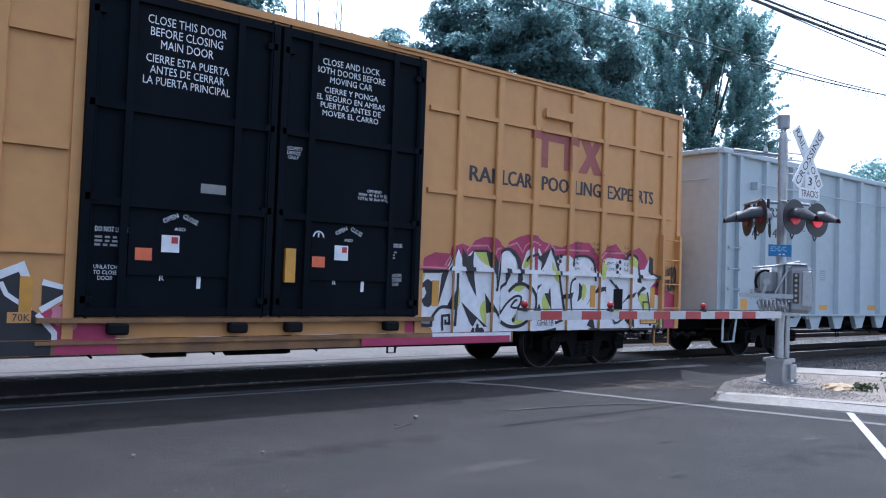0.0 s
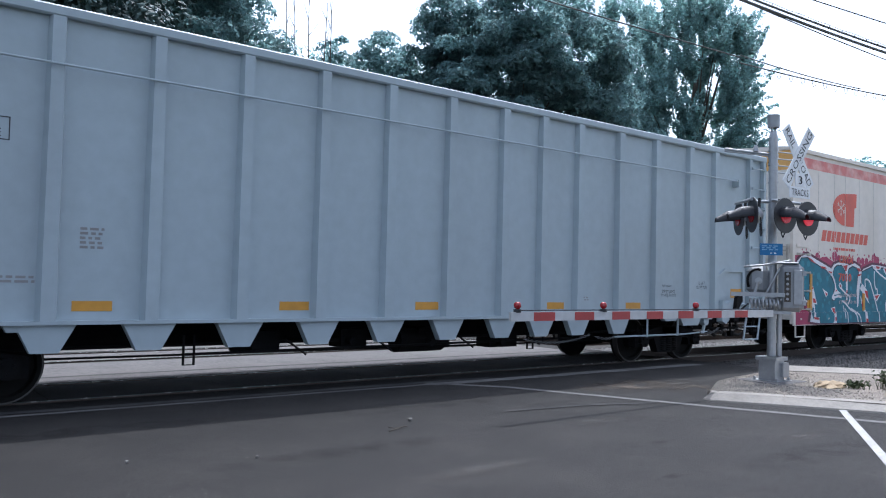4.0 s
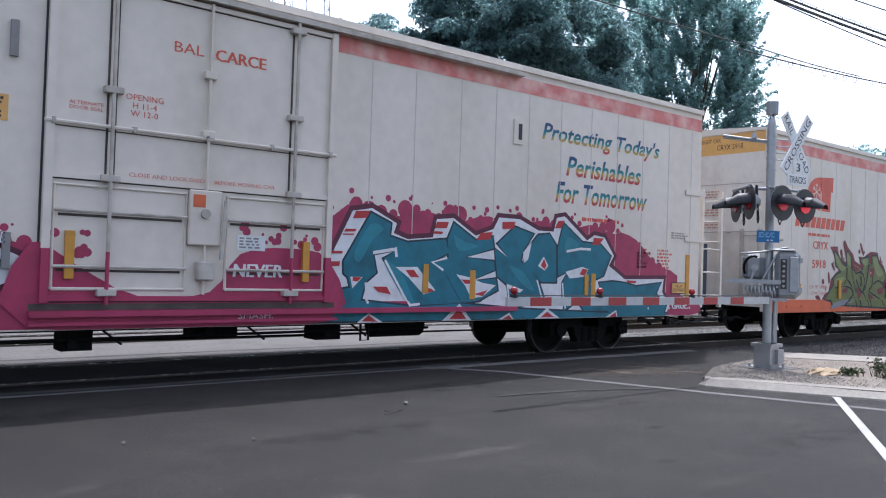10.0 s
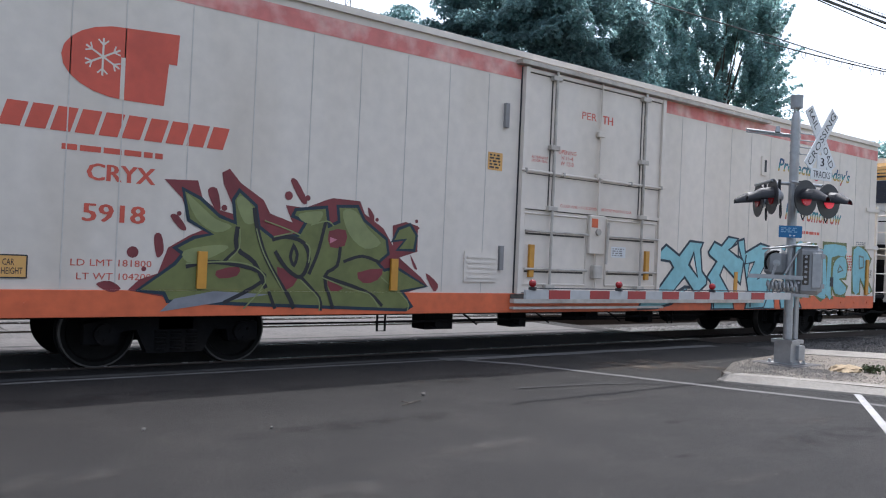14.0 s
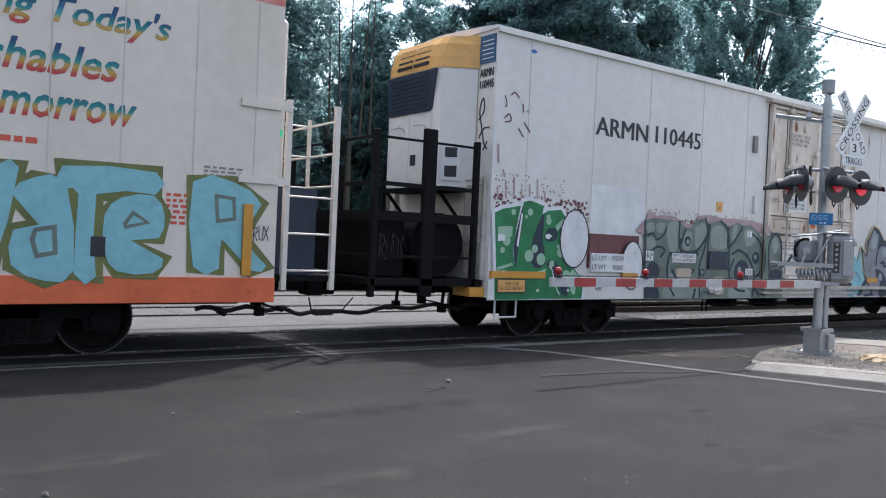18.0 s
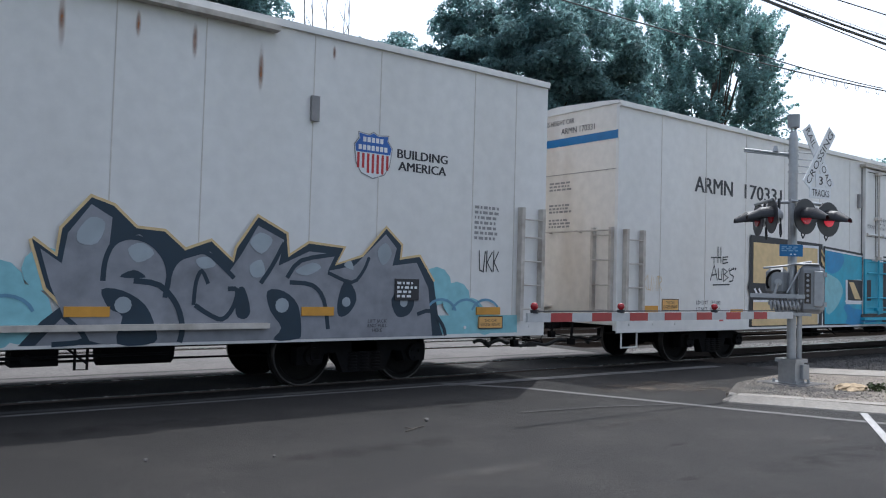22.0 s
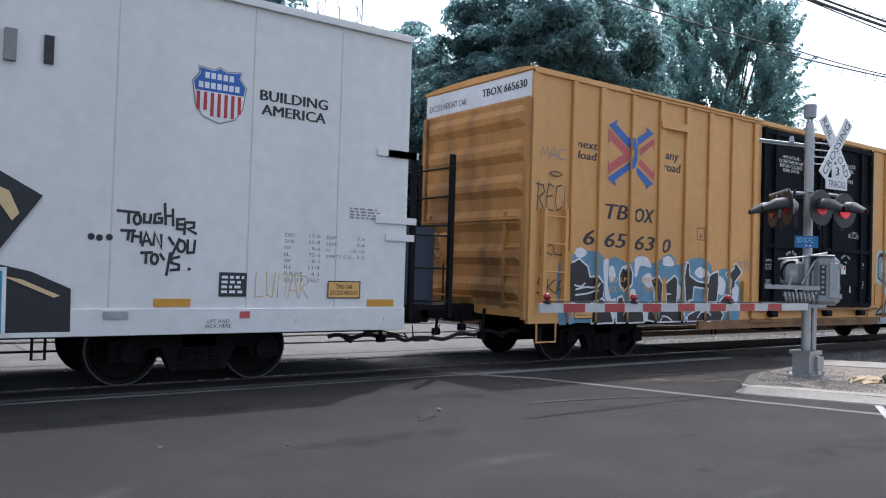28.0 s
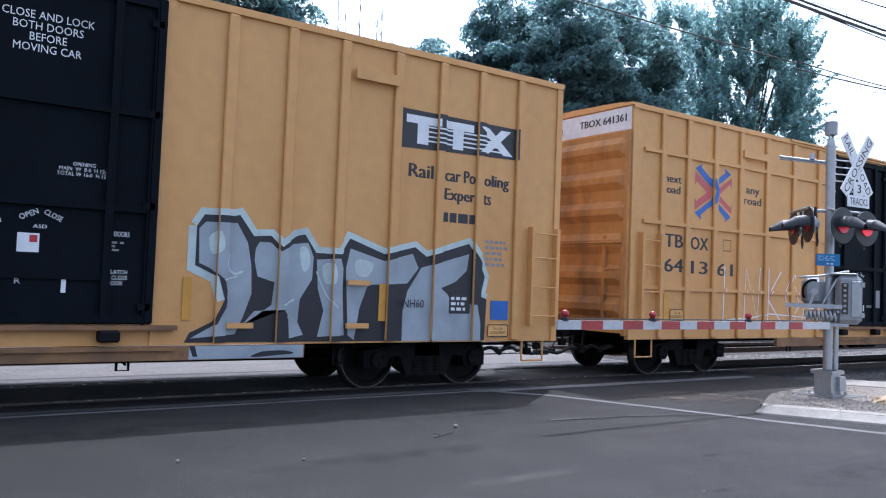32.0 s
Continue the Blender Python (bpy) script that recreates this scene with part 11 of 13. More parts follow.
    spray(c, AQUA, fills=[[(7.62, 2.6), (9.5, 2.5), (9.5, 0.78), (7.62, 0.78)], [(13.25, 2.46)] + [(13.83, 2.46), (13.85, 0.76)] + [(13.25, 0.77)], [(14.13, 2.5), (14.87, 2.49), (14.88, 1.91), (14.14, 1.91)], [(16.25, 1.44), (17.1, 1.45), (17.11, 0.76), (16.27, 0.76)]], y=y - 0.005)
    spray(c, AQUA, fills=[rect(9.56, 10.64, 1.025, 2.44), rect(10.92, 13.19, 1.025, 2.44)], y=yb)
    spray(c, AQUA, fills=[rect(9.5, 10.64, 0.77, 1.0), rect(10.92, 13.25, 0.77, 1.0)], y=y - 0.005)
    spray(c, BLUESPRAY, fills=[smooth([(9.5, 0.77), (9.6, 0.98), (10.1, 0.95), (10.3, 0.77)], 3), smooth([(11.6, 0.77), (11.8, 0.98), (12.6, 0.98), (12.75, 0.77)], 3)], y=y - 0.008)
    spray(c, BLUESPRAY, fills=[smooth([(7.66, 2.53), (8.12, 2.56), (8.46, 2.51), (8.56, 2.36), (8.35, 2.13), (8.01, 2.02), (7.73, 2.06), (7.65, 2.19)], 3), smooth([(8.56, 1.19), (8.76, 1.27), (9.08, 1.16), (9.49, 1.12), (9.49, 0.95), (9.49, 0.77), (8.71, 0.77), (8.75, 0.97)], 3), [(13.33, 2.46), (13.78, 2.44), (13.78, 2.12), (13.54, 2.02), (13.34, 2.08)], [(13.37, 0.87), (13.83, 0.96), (13.82, 0.76), (13.38, 0.76)], [(14.49, 2.32), (14.87, 2.48), (14.88, 1.95), (14.67, 2.1)], [(16.25, 1.41), (16.67, 1.18), (16.76, 1.09), (16.26, 1.09)]], y=y - 0.008)
    spray(c, BLUESPRAY, dots=[(11.4, 2.0, 0.2), (12.9, 1.2, 0.2)], fills=[smooth([(11.6, 1.04), (11.75, 1.24), (12.3, 1.3), (12.65, 1.2), (12.7, 1.04)], 3), smooth([(11.8, 2.42), (12.7, 2.42), (12.5, 2.28), (12.0, 2.26)], 3)], y=yb - 0.004)
    spray(c, SKYBLUE, fills=[smooth([(7.66, 1.94), (7.98, 1.96), (8.35, 1.83), (8.51, 1.56), (8.16, 1.17), (7.7, 1.06)], 3)], y=y - 0.0055)
    spray(c, AQUA, fills=[[(15.54, 2.51), (16.83, 2.45), (15.64, 0.76), (14.18, 0.76), (14.58, 1.15)]], y=y - 0.009)
    spray(c, BLUESPRAY, fills=[smooth([(15.3, 1.87), (15.76, 1.99), (15.92, 1.73), (15.7, 1.2), (15.23, 1.41)], 3)], y=y - 0.012)
    spray(c, SPRAYWHITE, fills=[[(8.64, 1.88), (9.49, 1.9), (9.49, 1.27), (8.66, 1.27)]], y=y - 0.011)
    spray(c, SPRAYBLACK, fills=[[(8.74, 1.89), (9.49, 1.88), (9.49, 1.35), (8.75, 1.37)]], y=y - 0.013)
    spray(c, SPRAYBLACK, fills=[rect(9.66, 9.95, 1.36, 1.9), rect(11.55, 12.6, 1.4, 1.88), rect(10.64, 10.9, 0.75, 2.55)], y=yb - 0.006)
    spray(c, TAN, fills=[[(8.8, 1.83), (9.06, 1.82), (9.44, 1.39), (9.12, 1.4)], [(16.86, 2.42), (17.11, 2.32), (17.22, 2.08), (17.15, 1.99)], [(17.06, 1.39), (17.27, 1.35), (17.67, 1.17), (17.6, 1.15)], [(15.03, 2.5), (15.26, 2.31), (15.2, 2.25), (15.03, 2.4)], [(15.03, 2.34), (15.17, 2.2), (15.04, 2.1)], [(13.94, 2.5), (14.05, 2.4), (14.05, 2.26), (13.94, 2.41)], [(13.94, 2.33), (14.05, 2.18), (14.06, 1.99), (13.94, 2.23)]], y=y - 0.015)
    spray(c, TAN, fills=[[(11.75, 1.8), (12.0, 1.8), (12.4, 1.45), (11.95, 1.45)]], y=yb - 0.009)
    spray(c, SPRAYWHITE, lines=[([(7.6, 2.6), (9.5, 2.5)], 0.04), ([(8.6, 1.34), (9.5, 1.34)], 0.04), ([(14.13, 2.51), (14.88, 2.5), (14.89, 1.91)], 0.04), ([(15.54, 2.52), (16.85, 2.47), (15.64, 0.76)], 0.04), ([(16.25, 1.45), (17.1, 1.46), (17.11, 0.76)], 0.04), ([(13.33, 2.47), (13.84, 2.47), (13.86, 0.76)], 0.04)], y=y - 0.018)
    spray(c, SPRAYWHITE, lines=[([(10.0, 2.43), (10.62, 2.4)], 0.04), ([(10.98, 2.44), (13.08, 2.42)], 0.04), ([(11.5, 1.38), (12.6, 1.38)], 0.04)], y=yb - 0.012)
    shield(c, 19.1, 19.79, 3.38, 4.08)
    text("BUILDING\nAMERICA", 19.99, 20.98, 3.57, 3.9, INK, c)
    for k, (a, b) in enumerate((("EXH", "17-0"), ("EXW", "10-8"), ("EW", "9-6"), ("IL", "72-3"), ("IW", "9-1"), ("IH", "11-9"), ("FLR HT", "4-3"), ("CU. FT.", "7657"))):
        z = 1.98 - 0.087 * k
        text(a, 20.42, 20.42 + 0.045 * len(a), z, z + 0.05, GREYINK, c)
        text(b, 20.95 - 0.042 * len(b), 20.95, z, z + 0.05, GREYINK, c)
    for k, (a, b) in enumerate((("EXHW", "7-4"), ("EXWH", "5-4"), ("H", "16-10"), ("EMPTY C.G.", "5-5"))):
        z = 1.97 - 0.087 * k
        text(a, 21.05, 21.05 + 0.042 * len(a), z, z + 0.05, GREYINK, c)
        text(b, 21.66 - 0.042 * len(b), 21.66, z, z + 0.05, GREYINK, c)
    bars(4, 21.4, 21.95, 2.28, 2.45, GREYINK, c)
    patch(c, 19.53, 19.9, 1.17, 1.48, INK, -0.008, "consolidated_stencil")
    bars(4, 19.56, 19.87, 1.2, 1.45, SIGNWHITE, c, y=-0.011)
    height_sign(c, 21.09, 21.6, 1.16, 1.39, y=-0.012)
    for x in (0.78, 3.7, 6.6, 12.3, 18.72, 21.73):
        patch(c, x, x + 0.45, 1.04, 1.14 if x != 0.78 else 1.21, REFLECT, -0.012)
    height_sign(c, 1.36, 1.87, 1.12, 1.34, y=-0.012)
    for x in (3.25, 19.81):
        patch(c, x, x + 0.14, 0.89, 0.98, EMBLEMRED, -0.034, "red_square")
    block("sill_plate", (18.14, 18.42, -0.05, -0.031, 0.9, 0.99), GALV, c)
    text("LIFT AND\nJACK HERE", 19.35, 19.7, 0.76, 0.88, INK, c, y=-0.034)
    spray(c, TAN, lines=[(s, 0.013) for s in word("KUNR", 0.75, 1.35, 1.5, 1.8, seed=6) + word("LUNAR", 20.0, 20.8, 1.15, 1.5, seed=7)], y=-0.006, name="graffiti")
    ladder(c, 0.2, 0.68, [1.1, 1.55, 2.0, 2.45], GRIMYSHADE, y=-0.09, stiles=(0.95, 2.65))
    for z in (2.05, 3.28):
        block("post_bracket", (22.0, 22.5, -0.03, -0.006, z - 0.05, z + 0.05), WHITECAR, c)
    rear_platform(c, 22.37, STEELBLACK, 3.4, unit=WHITECAR)


finish_e()
finish_f()

# ---- crossing signal and gate ----
MAST = (13.12, 7.3)


def hood_mesh(bm, r0, r1, length, drop, n=14):
    """A long half-tube hood along -y that narrows and droops to its tip."""
    rows = []
    for y, r, dz in ((0.0, r0, 0.0), (-length * 0.5, r0 * 0.92, -drop * 0.25), (-length, r1, -drop)):
        rows.append([[bm.verts.new((rr * math.cos(a), y, dz + rr * math.sin(a))) for a in (-0.2 + (math.pi + 0.4) * k / n for k in range(n + 1))] for rr in (r, r - 0.01)])
    for a, b in zip(rows, rows[1:]):
        for k in range(n):
            bm.faces.new((a[0][k], a[0][k + 1], b[0][k + 1], b[0][k]))
            bm.faces.new((a[1][k], b[1][k], b[1][k + 1], a[1][k + 1]))
    for k in range(n):
        bm.faces.new((rows[2][0][k], rows[2][0][k + 1], rows[2][1][k + 1], rows[2][1][k]))


def flasher(parent, x, y, z, turn, glow):
    """One flashing light: round backplate, housing, lens and long hood."""
    m = pose(x, y, z, 0, 0, turn)
    bm = bmesh.new()
    rod(bm, (0, 0.0, 0), (0, 0.012, 0), 0.3, 36)
    lamp = part("flasher", bm, SIGNAL, parent, "black round flasher head", at=m)
    bm = bmesh.new()
    rod(bm, (0, 0.012, 0), (0, 0.1, 0), 0.16, 20, 0.14)
    rod(bm, (0, 0.1, 0), (0, 0.17, 0), 0.14, 20, 0.07)
    part("housing", bm, ALU, lamp, "grey lamp housing")
    bm = bmesh.new()
    rod(bm, (0, -0.02, 0), (0, -0.002, 0), 0.13, 24, 0.13)
    part("lens", bm, glow, lamp, "red lens")
    bm = bmesh.new()
    hood_mesh(bm, 0.16, 0.07, 0.4, 0.06)
    part("hood", bm, SIGNAL, lamp)
    bm = bmesh.new()
    tube(bm, [(0.05, 0.12, -0.14), (0.06, 0.12, -0.3), (0.1, 0.12, -0.36), (0.14, 0.12, -0.3), (0.14, 0.1, -0.05)], 0.012, 5)
    part("wire_loop", bm, SIGNAL, lamp)


def crossing_signal():
    x, y = MAST
    s = thing("crossing_signal", pose(x, y, 0.12), "grey steel crossing signal with crossbuck, flashers and lowered gate", "crossing signal")
    bm = bmesh.new()
    rod(bm, (0, 0, 0.1), (0, 0, 4.1), 0.075, 16)
    part("mast", bm, GALV, s, "galvanised round mast", smooth=False)
    bm = bmesh.new()
    rod(bm, (0, 0, 4.1), (0, 0, 4.22), 0.075, 14, 0.05)
    rod(bm, (-0.04, 0, 4.2), (-0.08, 0, 4.3), 0.018, 6)
    rod(bm, (0.04, 0, 4.2), (0.08, 0, 4.3), 0.018, 6)
    part("finial_yoke", bm, GALV, s)
    bm = bmesh.new()
    rod(bm, (0, 0, 4.28), (0, 0, 4.5), 0.1, 16, 0.105)
    part("bell", bm, ALU, s, "grey warning bell")
    bm = bmesh.new()
    box(bm, -0.24, 0.24, -0.24, 0.24, -0.13, -0.1)
    for sx in (-1, 1):
        for sy in (-1, 1):
            rod(bm, (sx * 0.2, sy * 0.2, -0.12), (sx * 0.2, sy * 0.2, -0.05), 0.025, 6)
    part("base_plate", bm, GALV, s)
    bm = bmesh.new()
    box(bm, -0.15, 0.15, -0.15, 0.15, -0.12, 0.3)
    box(bm, -0.19, 0.19, -0.19, 0.19, 0.24, 0.3)
    box(bm, 0.03, 0.22, -0.2, 0.06, -0.04, 0.2)
    part("junction_base", bm, GALV, s, "cast grey base box")
    block("foundation", (-0.5, 0.45, -0.42, 0.42, -0.24, -0.105), DECK, s, "dark worn concrete footing", bevel=0.02)
    for dx in (0.14, 0.19):
        bar("conduit", (dx, -0.05, 0.3), (dx, -0.05, 1.35), 0.03, GALV, s, n=8)
    # crossbuck towards the road
    cm = pose(0.27, -0.3, 3.755, 0, 0, -6)
    for k, (ang, body) in enumerate(((-54, "RAIL     ROAD"), (54, "CROSSING"))):
        bm = bmesh.new()
        box(bm, -0.61, 0.61, -0.012 - 0.014 * k, 0.0 - 0.014 * k, -0.115, 0.115)
        b = part("crossbuck_blade", bm, SIGNWHITE, s, "white sign blade with black words", at=cm @ pose(0, 0, 0, 0, -ang, 0))
        text(body, -0.57, 0.57, -0.062, 0.062, INK, b, y=-0.016 - 0.014 * k, name="words")
    for body, w, h, z in (("3", 0.13, 0.115, -0.4), ("TRACKS", 0.29, 0.095, -0.615)):
        bm = bmesh.new()
        box(bm, -w, w, -0.012, 0, -h, h)
        b = part("track_sign", bm, SIGNWHITE, s, "white plate with the number of tracks", at=cm @ pose(0, -0.035, z))
        text(body, -w * 0.35 if body == "3" else -w * 0.82, w * 0.35 if body == "3" else w * 0.82, -h * 0.62, h * 0.62, INK, b, y=-0.016, name="words")
    bm = bmesh.new()
    for z in (3.5, 3.62, 3.74, 3.3, 3.86):
        rod(bm, (0, 0, z), (0, 0, z + 0.03), 0.085, 14)
        if z > 3.4:
            rod(bm, (0, 0, z), (0.4, -0.13, z), 0.012, 6)
    part("mast_clamp", bm, GALV, s)
    bm = bmesh.new()
    rod(bm, (-0.6, 0.57, 3.9), (0.08, -0.05, 3.8), 0.022, 6)
    rod(bm, (-0.6, 0.57, 3.86), (-0.02, 0.03, 3.78), 0.014, 6)
    rod(bm, (-0.22, 0.2, 3.86), (-0.22, 0.2, 3.96), 0.05, 8, 0.03)
    part("sign_arm", bm, GALV, s)
    # cross-arms with two pairs of flashers
    bar("cross_arm", (-0.3, -0.12, 2.98), (0.78, -0.2, 2.98), 0.028, GALV, s)
    bar("cross_arm", (-0.66, 0.0, 2.98), (-0.05, 0.68, 2.98), 0.028, GALV, s)
    bar("arm_stay", (-0.34, 0.32, 2.98), (0.0, 0.0, 2.98), 0.03, GALV, s)
    for dx, dy, turn, glow in ((-0.06, 0.62, -132, LENS_DARK), (-0.62, 0.03, -132, LENS_DARK), (-0.18, -0.33, -7, LENS_MID), (0.58, -0.33, -9, LENS_LIT)):
        flasher(s, dx, dy, 2.71, turn, glow)
        back = Matrix.Rotation(radians(turn), 3, "Z") @ Vector((0, 0.12, 0))
        bar("hanger", (dx + back.x, dy + back.y, 2.72), (dx + back.x, dy + back.y, 3.0), 0.025, SIGNAL, s, n=6)
    bm = bmesh.new()
    box(bm, -0.19, 0.19, -0.006, 0.006, -0.1, 0.1)
    b = part("blue_notice", bm, BLUESIGN, s, "small blue notice plate", at=pose(-0.22, -0.1, 2.14, 0, 0, -42))
    bars(3, -0.16, 0.16, -0.02, 0.075, SKYINK, b, y=-0.009)
    bars(1, -0.02, 0.15, -0.085, -0.045, SIGNWHITE, b, y=-0.009)
    # gate mechanism
    turn = pose(0, 0, 0, 0, 0, -60)
    bm = bmesh.new()
    box(bm, 0.1, 0.5, -0.2, 0.22, 1.08, 1.9)
    m = part("gate_mechanism", bm, ALU, s, "grey cast gate machine", bevel=0.075, at=turn)
    block("machine_door", (0.33, 0.48, -0.225, -0.2, 1.2, 1.8), GALV, m, bevel=0.012)
    block("door_slot", (0.19, 0.29, -0.212, -0.198, 1.25, 1.76), GAPSHADE, m)
    for k in range(6):
        bar("slot_bolt", (0.24, -0.235, 1.3 + 0.085 * k), (0.24, -0.212, 1.3 + 0.085 * k), 0.024, GALV, m, n=8)
    block("top_rim", (0.02, 0.42, -0.17, 0.2, 1.9, 1.93), GALV, m, bevel=0.012)
    for z in (1.24, 1.74):
        block("door_hinge", (0.48, 0.53, -0.23, -0.16, z - 0.04, z + 0.04), GALV, m)
    bm = bmesh.new()
    box(bm, -0.42, -0.06, -0.14, 0.2, 1.36, 1.86)
    d = part("drive_casing", bm, ALU, s, "rounded grey drive casing", bevel=0.09, at=turn)
    bm = bmesh.new()
    tube(bm, [(-0.24 + 0.16 * math.cos(a), -0.15, 1.6 + 0.2 * math.sin(a)) for a in (1.2 + k * 0.28 for k in range(10))], 0.022, 6)
    part("crank_slot", bm, STEELBLACK, d)
    bm = bmesh.new()
    rod(bm, (-0.22, -0.24, 1.6), (-0.22, -0.12, 1.6), 0.06, 12)
    rod(bm, (-0.22, -0.23, 1.6), (-0.28, -0.23, 1.38), 0.025, 6)
    part("crank", bm, GALV, d)
    bm = bmesh.new()
    for a, b in (((-0.46, -0.1, 1.84), (-0.1, -0.12, 1.88)), ((-0.08, -0.14, 1.42), (0.12, -0.14, 1.82)), ((-0.1, -0.16, 1.88), (0.3, -0.1, 1.96))):
        rod(bm, a, b, 0.02, 6)
    part("linkage", bm, GALV, s, at=turn)
    bm = bmesh.new()
    box(bm, -0.66, 0.2, -0.27, -0.21, 1.33, 1.4)
    box(bm, -0.5, 0.16, 0.2, 0.26, 1.33, 1.4)
    part("counterweight_arm", bm, GALV, s, at=turn)
    bm = bmesh.new()
    box(bm, -0.7, 0.3, -0.26, -0.2, 1.04, 1.09)
    box(bm, -0.36, 0.12, -0.2, 0.2, 1.05, 1.08)
    part("arm_bracket", bm, GALV, s, at=turn)
    bm = bmesh.new()
    tube(bm, [(-0.36 + 0.5 * k / 84, -0.22 + 0.075 * math.cos(k * 0.62), 1.21 + 0.075 * math.sin(k * 0.62)) for k in range(85)], 0.02, 6)
    part("spring", bm, GALV, s, "coiled buffer spring", at=turn)
    # the lowered arm with its stripes and lamps
    a0, a1 = -0.6, -6.54
    bm = bmesh.new()
    box(bm, a1, a0, -0.02, 0.02, -0.055, 0.055)
    arm = part("gate_arm", bm, GATEWHITE, s, "white gate arm with red bands and three lamps", at=pose(0, -0.34, 1.06, 0, 0, 0))
    x = -1.75
    while x > a1 - 0.1:
        lo = max(x, a1 + 0.02)
        block("red_band", (lo, x + 0.37, -0.0235, -0.0202, -0.054, 0.054), GATERED, arm)
        x -= 0.735
    bar("lamp_cable", (a1 + 0.1, 0, 0.075), (a0, 0, 0.075), 0.008, SIGNAL, arm, n=5)
    for dx in (0.12, 1.69, 3.78):
        bm = bmesh.new()
        rod(bm, (a1 + dx, 0, 0.05), (a1 + dx, 0, 0.09), 0.05, 10)
        la = part("lamp_foot", bm, SIGNAL, arm)
        bm = bmesh.new()
        bmesh.ops.create_uvsphere(bm, u_segments=12, v_segments=8, radius=0.048, matrix=Matrix.Translation((a1 + dx, 0, 0.135)))
        part("gate_lamp", bm, LENS_DARK, la, "round red gate lamp")
    return s


crossing_signal()


# ---- kerb, island, painted lines ----
def strip(name, points, width, z, material, label, category, thick=0.003):
    bm = bmesh.new()
    left, right = [], []
    for i, p in enumerate(points):
        a, b = Vector(points[max(0, i - 1)]), Vector(points[min(len(points) - 1, i + 1)])
        n = Vector((-(b - a).y, (b - a).x)).normalized() * width / 2
        left.append((p[0] + n.x, p[1] + n.y))
        right.append((p[0] - n.x, p[1] - n.y))
    for i in range(len(points) - 1):
        bm.faces.new([bm.verts.new((x, y, z)) for x, y in (right[i], right[i + 1], left[i + 1], left[i])])
    return tagged(part(name, bm, material), label, category, kind="structure")


def wobble(a, b, n, amount, seed):
    rnd = random.Random(seed)
    return [(a[0] + (b[0] - a[0]) * k / n + rnd.uniform(-amount, amount), a[1] + (b[1] - a[1]) * k / n + rnd.uniform(-amount, amount)) for k in range(n + 1)]


strip("edge_line", wobble((7.65, 9.97), (8.45, 9.02), 8, 0.008, 1) + wobble((8.5, 8.93), (9.6, 6.3), 14, 0.008, 2) + wobble((9.63, 6.2), (10.45, 4.36), 10, 0.008, 4) + [(12.0, 0.2)], 0.15, -0.014, LINE, "worn white edge line on the asphalt", "road line")
strip("crossing_line", wobble((7.6, 9.78), (14.5, 9.68), 30, 0.02, 3), 0.26, -0.013, DULL_LINE, "worn pale seam beside the crossing", "road line")
strip("crossing_seam", wobble((1.0, 9.84), (7.6, 9.8), 30, 0.01, 6), 0.1, -0.013, DULL_LINE, "worn pale seam beside the crossing", "road line")
strip("bay_line", [(10.97, 5.09), (6.9, 2.6)], 0.095, -0.012, BAYWHITE, "white painted parking line", "road line")
strip("wheel_track", wobble((-4, 10.1), (9, 10.0), 20, 0.02, 5), 0.16, -0.0135, PATCH, "dark rolled seam beside the rail", "road seam")

KERB = [(10.36, 6.78), (10.16, 6.7), (10.1, 6.55), (10.17, 6.36), (10.53, 5.82), (11.26, 4.59), (12.6, 0.3), (15.6, -20)]
VERGE_FAR = [(10.8, 6.98), (11.3, 7.25), (11.75, 7.5), (12.2, 7.73), (13.1, 7.95), (15.3, 8.3), (21.0, 3.2), (40, -18)]


def verge_z(s):
    """The verge falls from the kerb to the foot of the signal."""
    return 0.085 - 0.085 * min(1.0, s / 0.5)


def build_verge():
    bm = bmesh.new()
    rows = []
    for (ax, ay), (bx, by) in zip(KERB, VERGE_FAR):
        rows.append([bm.verts.new((ax + 0.2 + (bx - ax - 0.2) * k / 10, ay + 0.05 + (by - ay - 0.05) * k / 10, verge_z(k / 10))) for k in range(11)] + [bm.verts.new((bx + 0.05, by + 0.12, -0.2))])
    for a, b in zip(rows, rows[1:]):
        for k in range(11):
            bm.faces.new((a[k], b[k], b[k + 1], a[k + 1]))
    front = [bm.verts.new((v[0].co.x, v[0].co.y, -0.2)) for v in rows]
    for k in range(len(rows) - 1):
        bm.faces.new((rows[k][0], rows[k + 1][0], front[k + 1], front[k]))
    tip = rows[0]
    low = [bm.verts.new((v.co.x - 0.08, v.co.y + 0.1, -0.2)) for v in tip]
    for k in range(11):
        bm.faces.new((tip[k], tip[k + 1], low[k + 1], low[k]))
    tagged(part("verge", bm, SOIL), "stony brown verge sloping from the kerb", "verge", kind="structure")


build_verge()


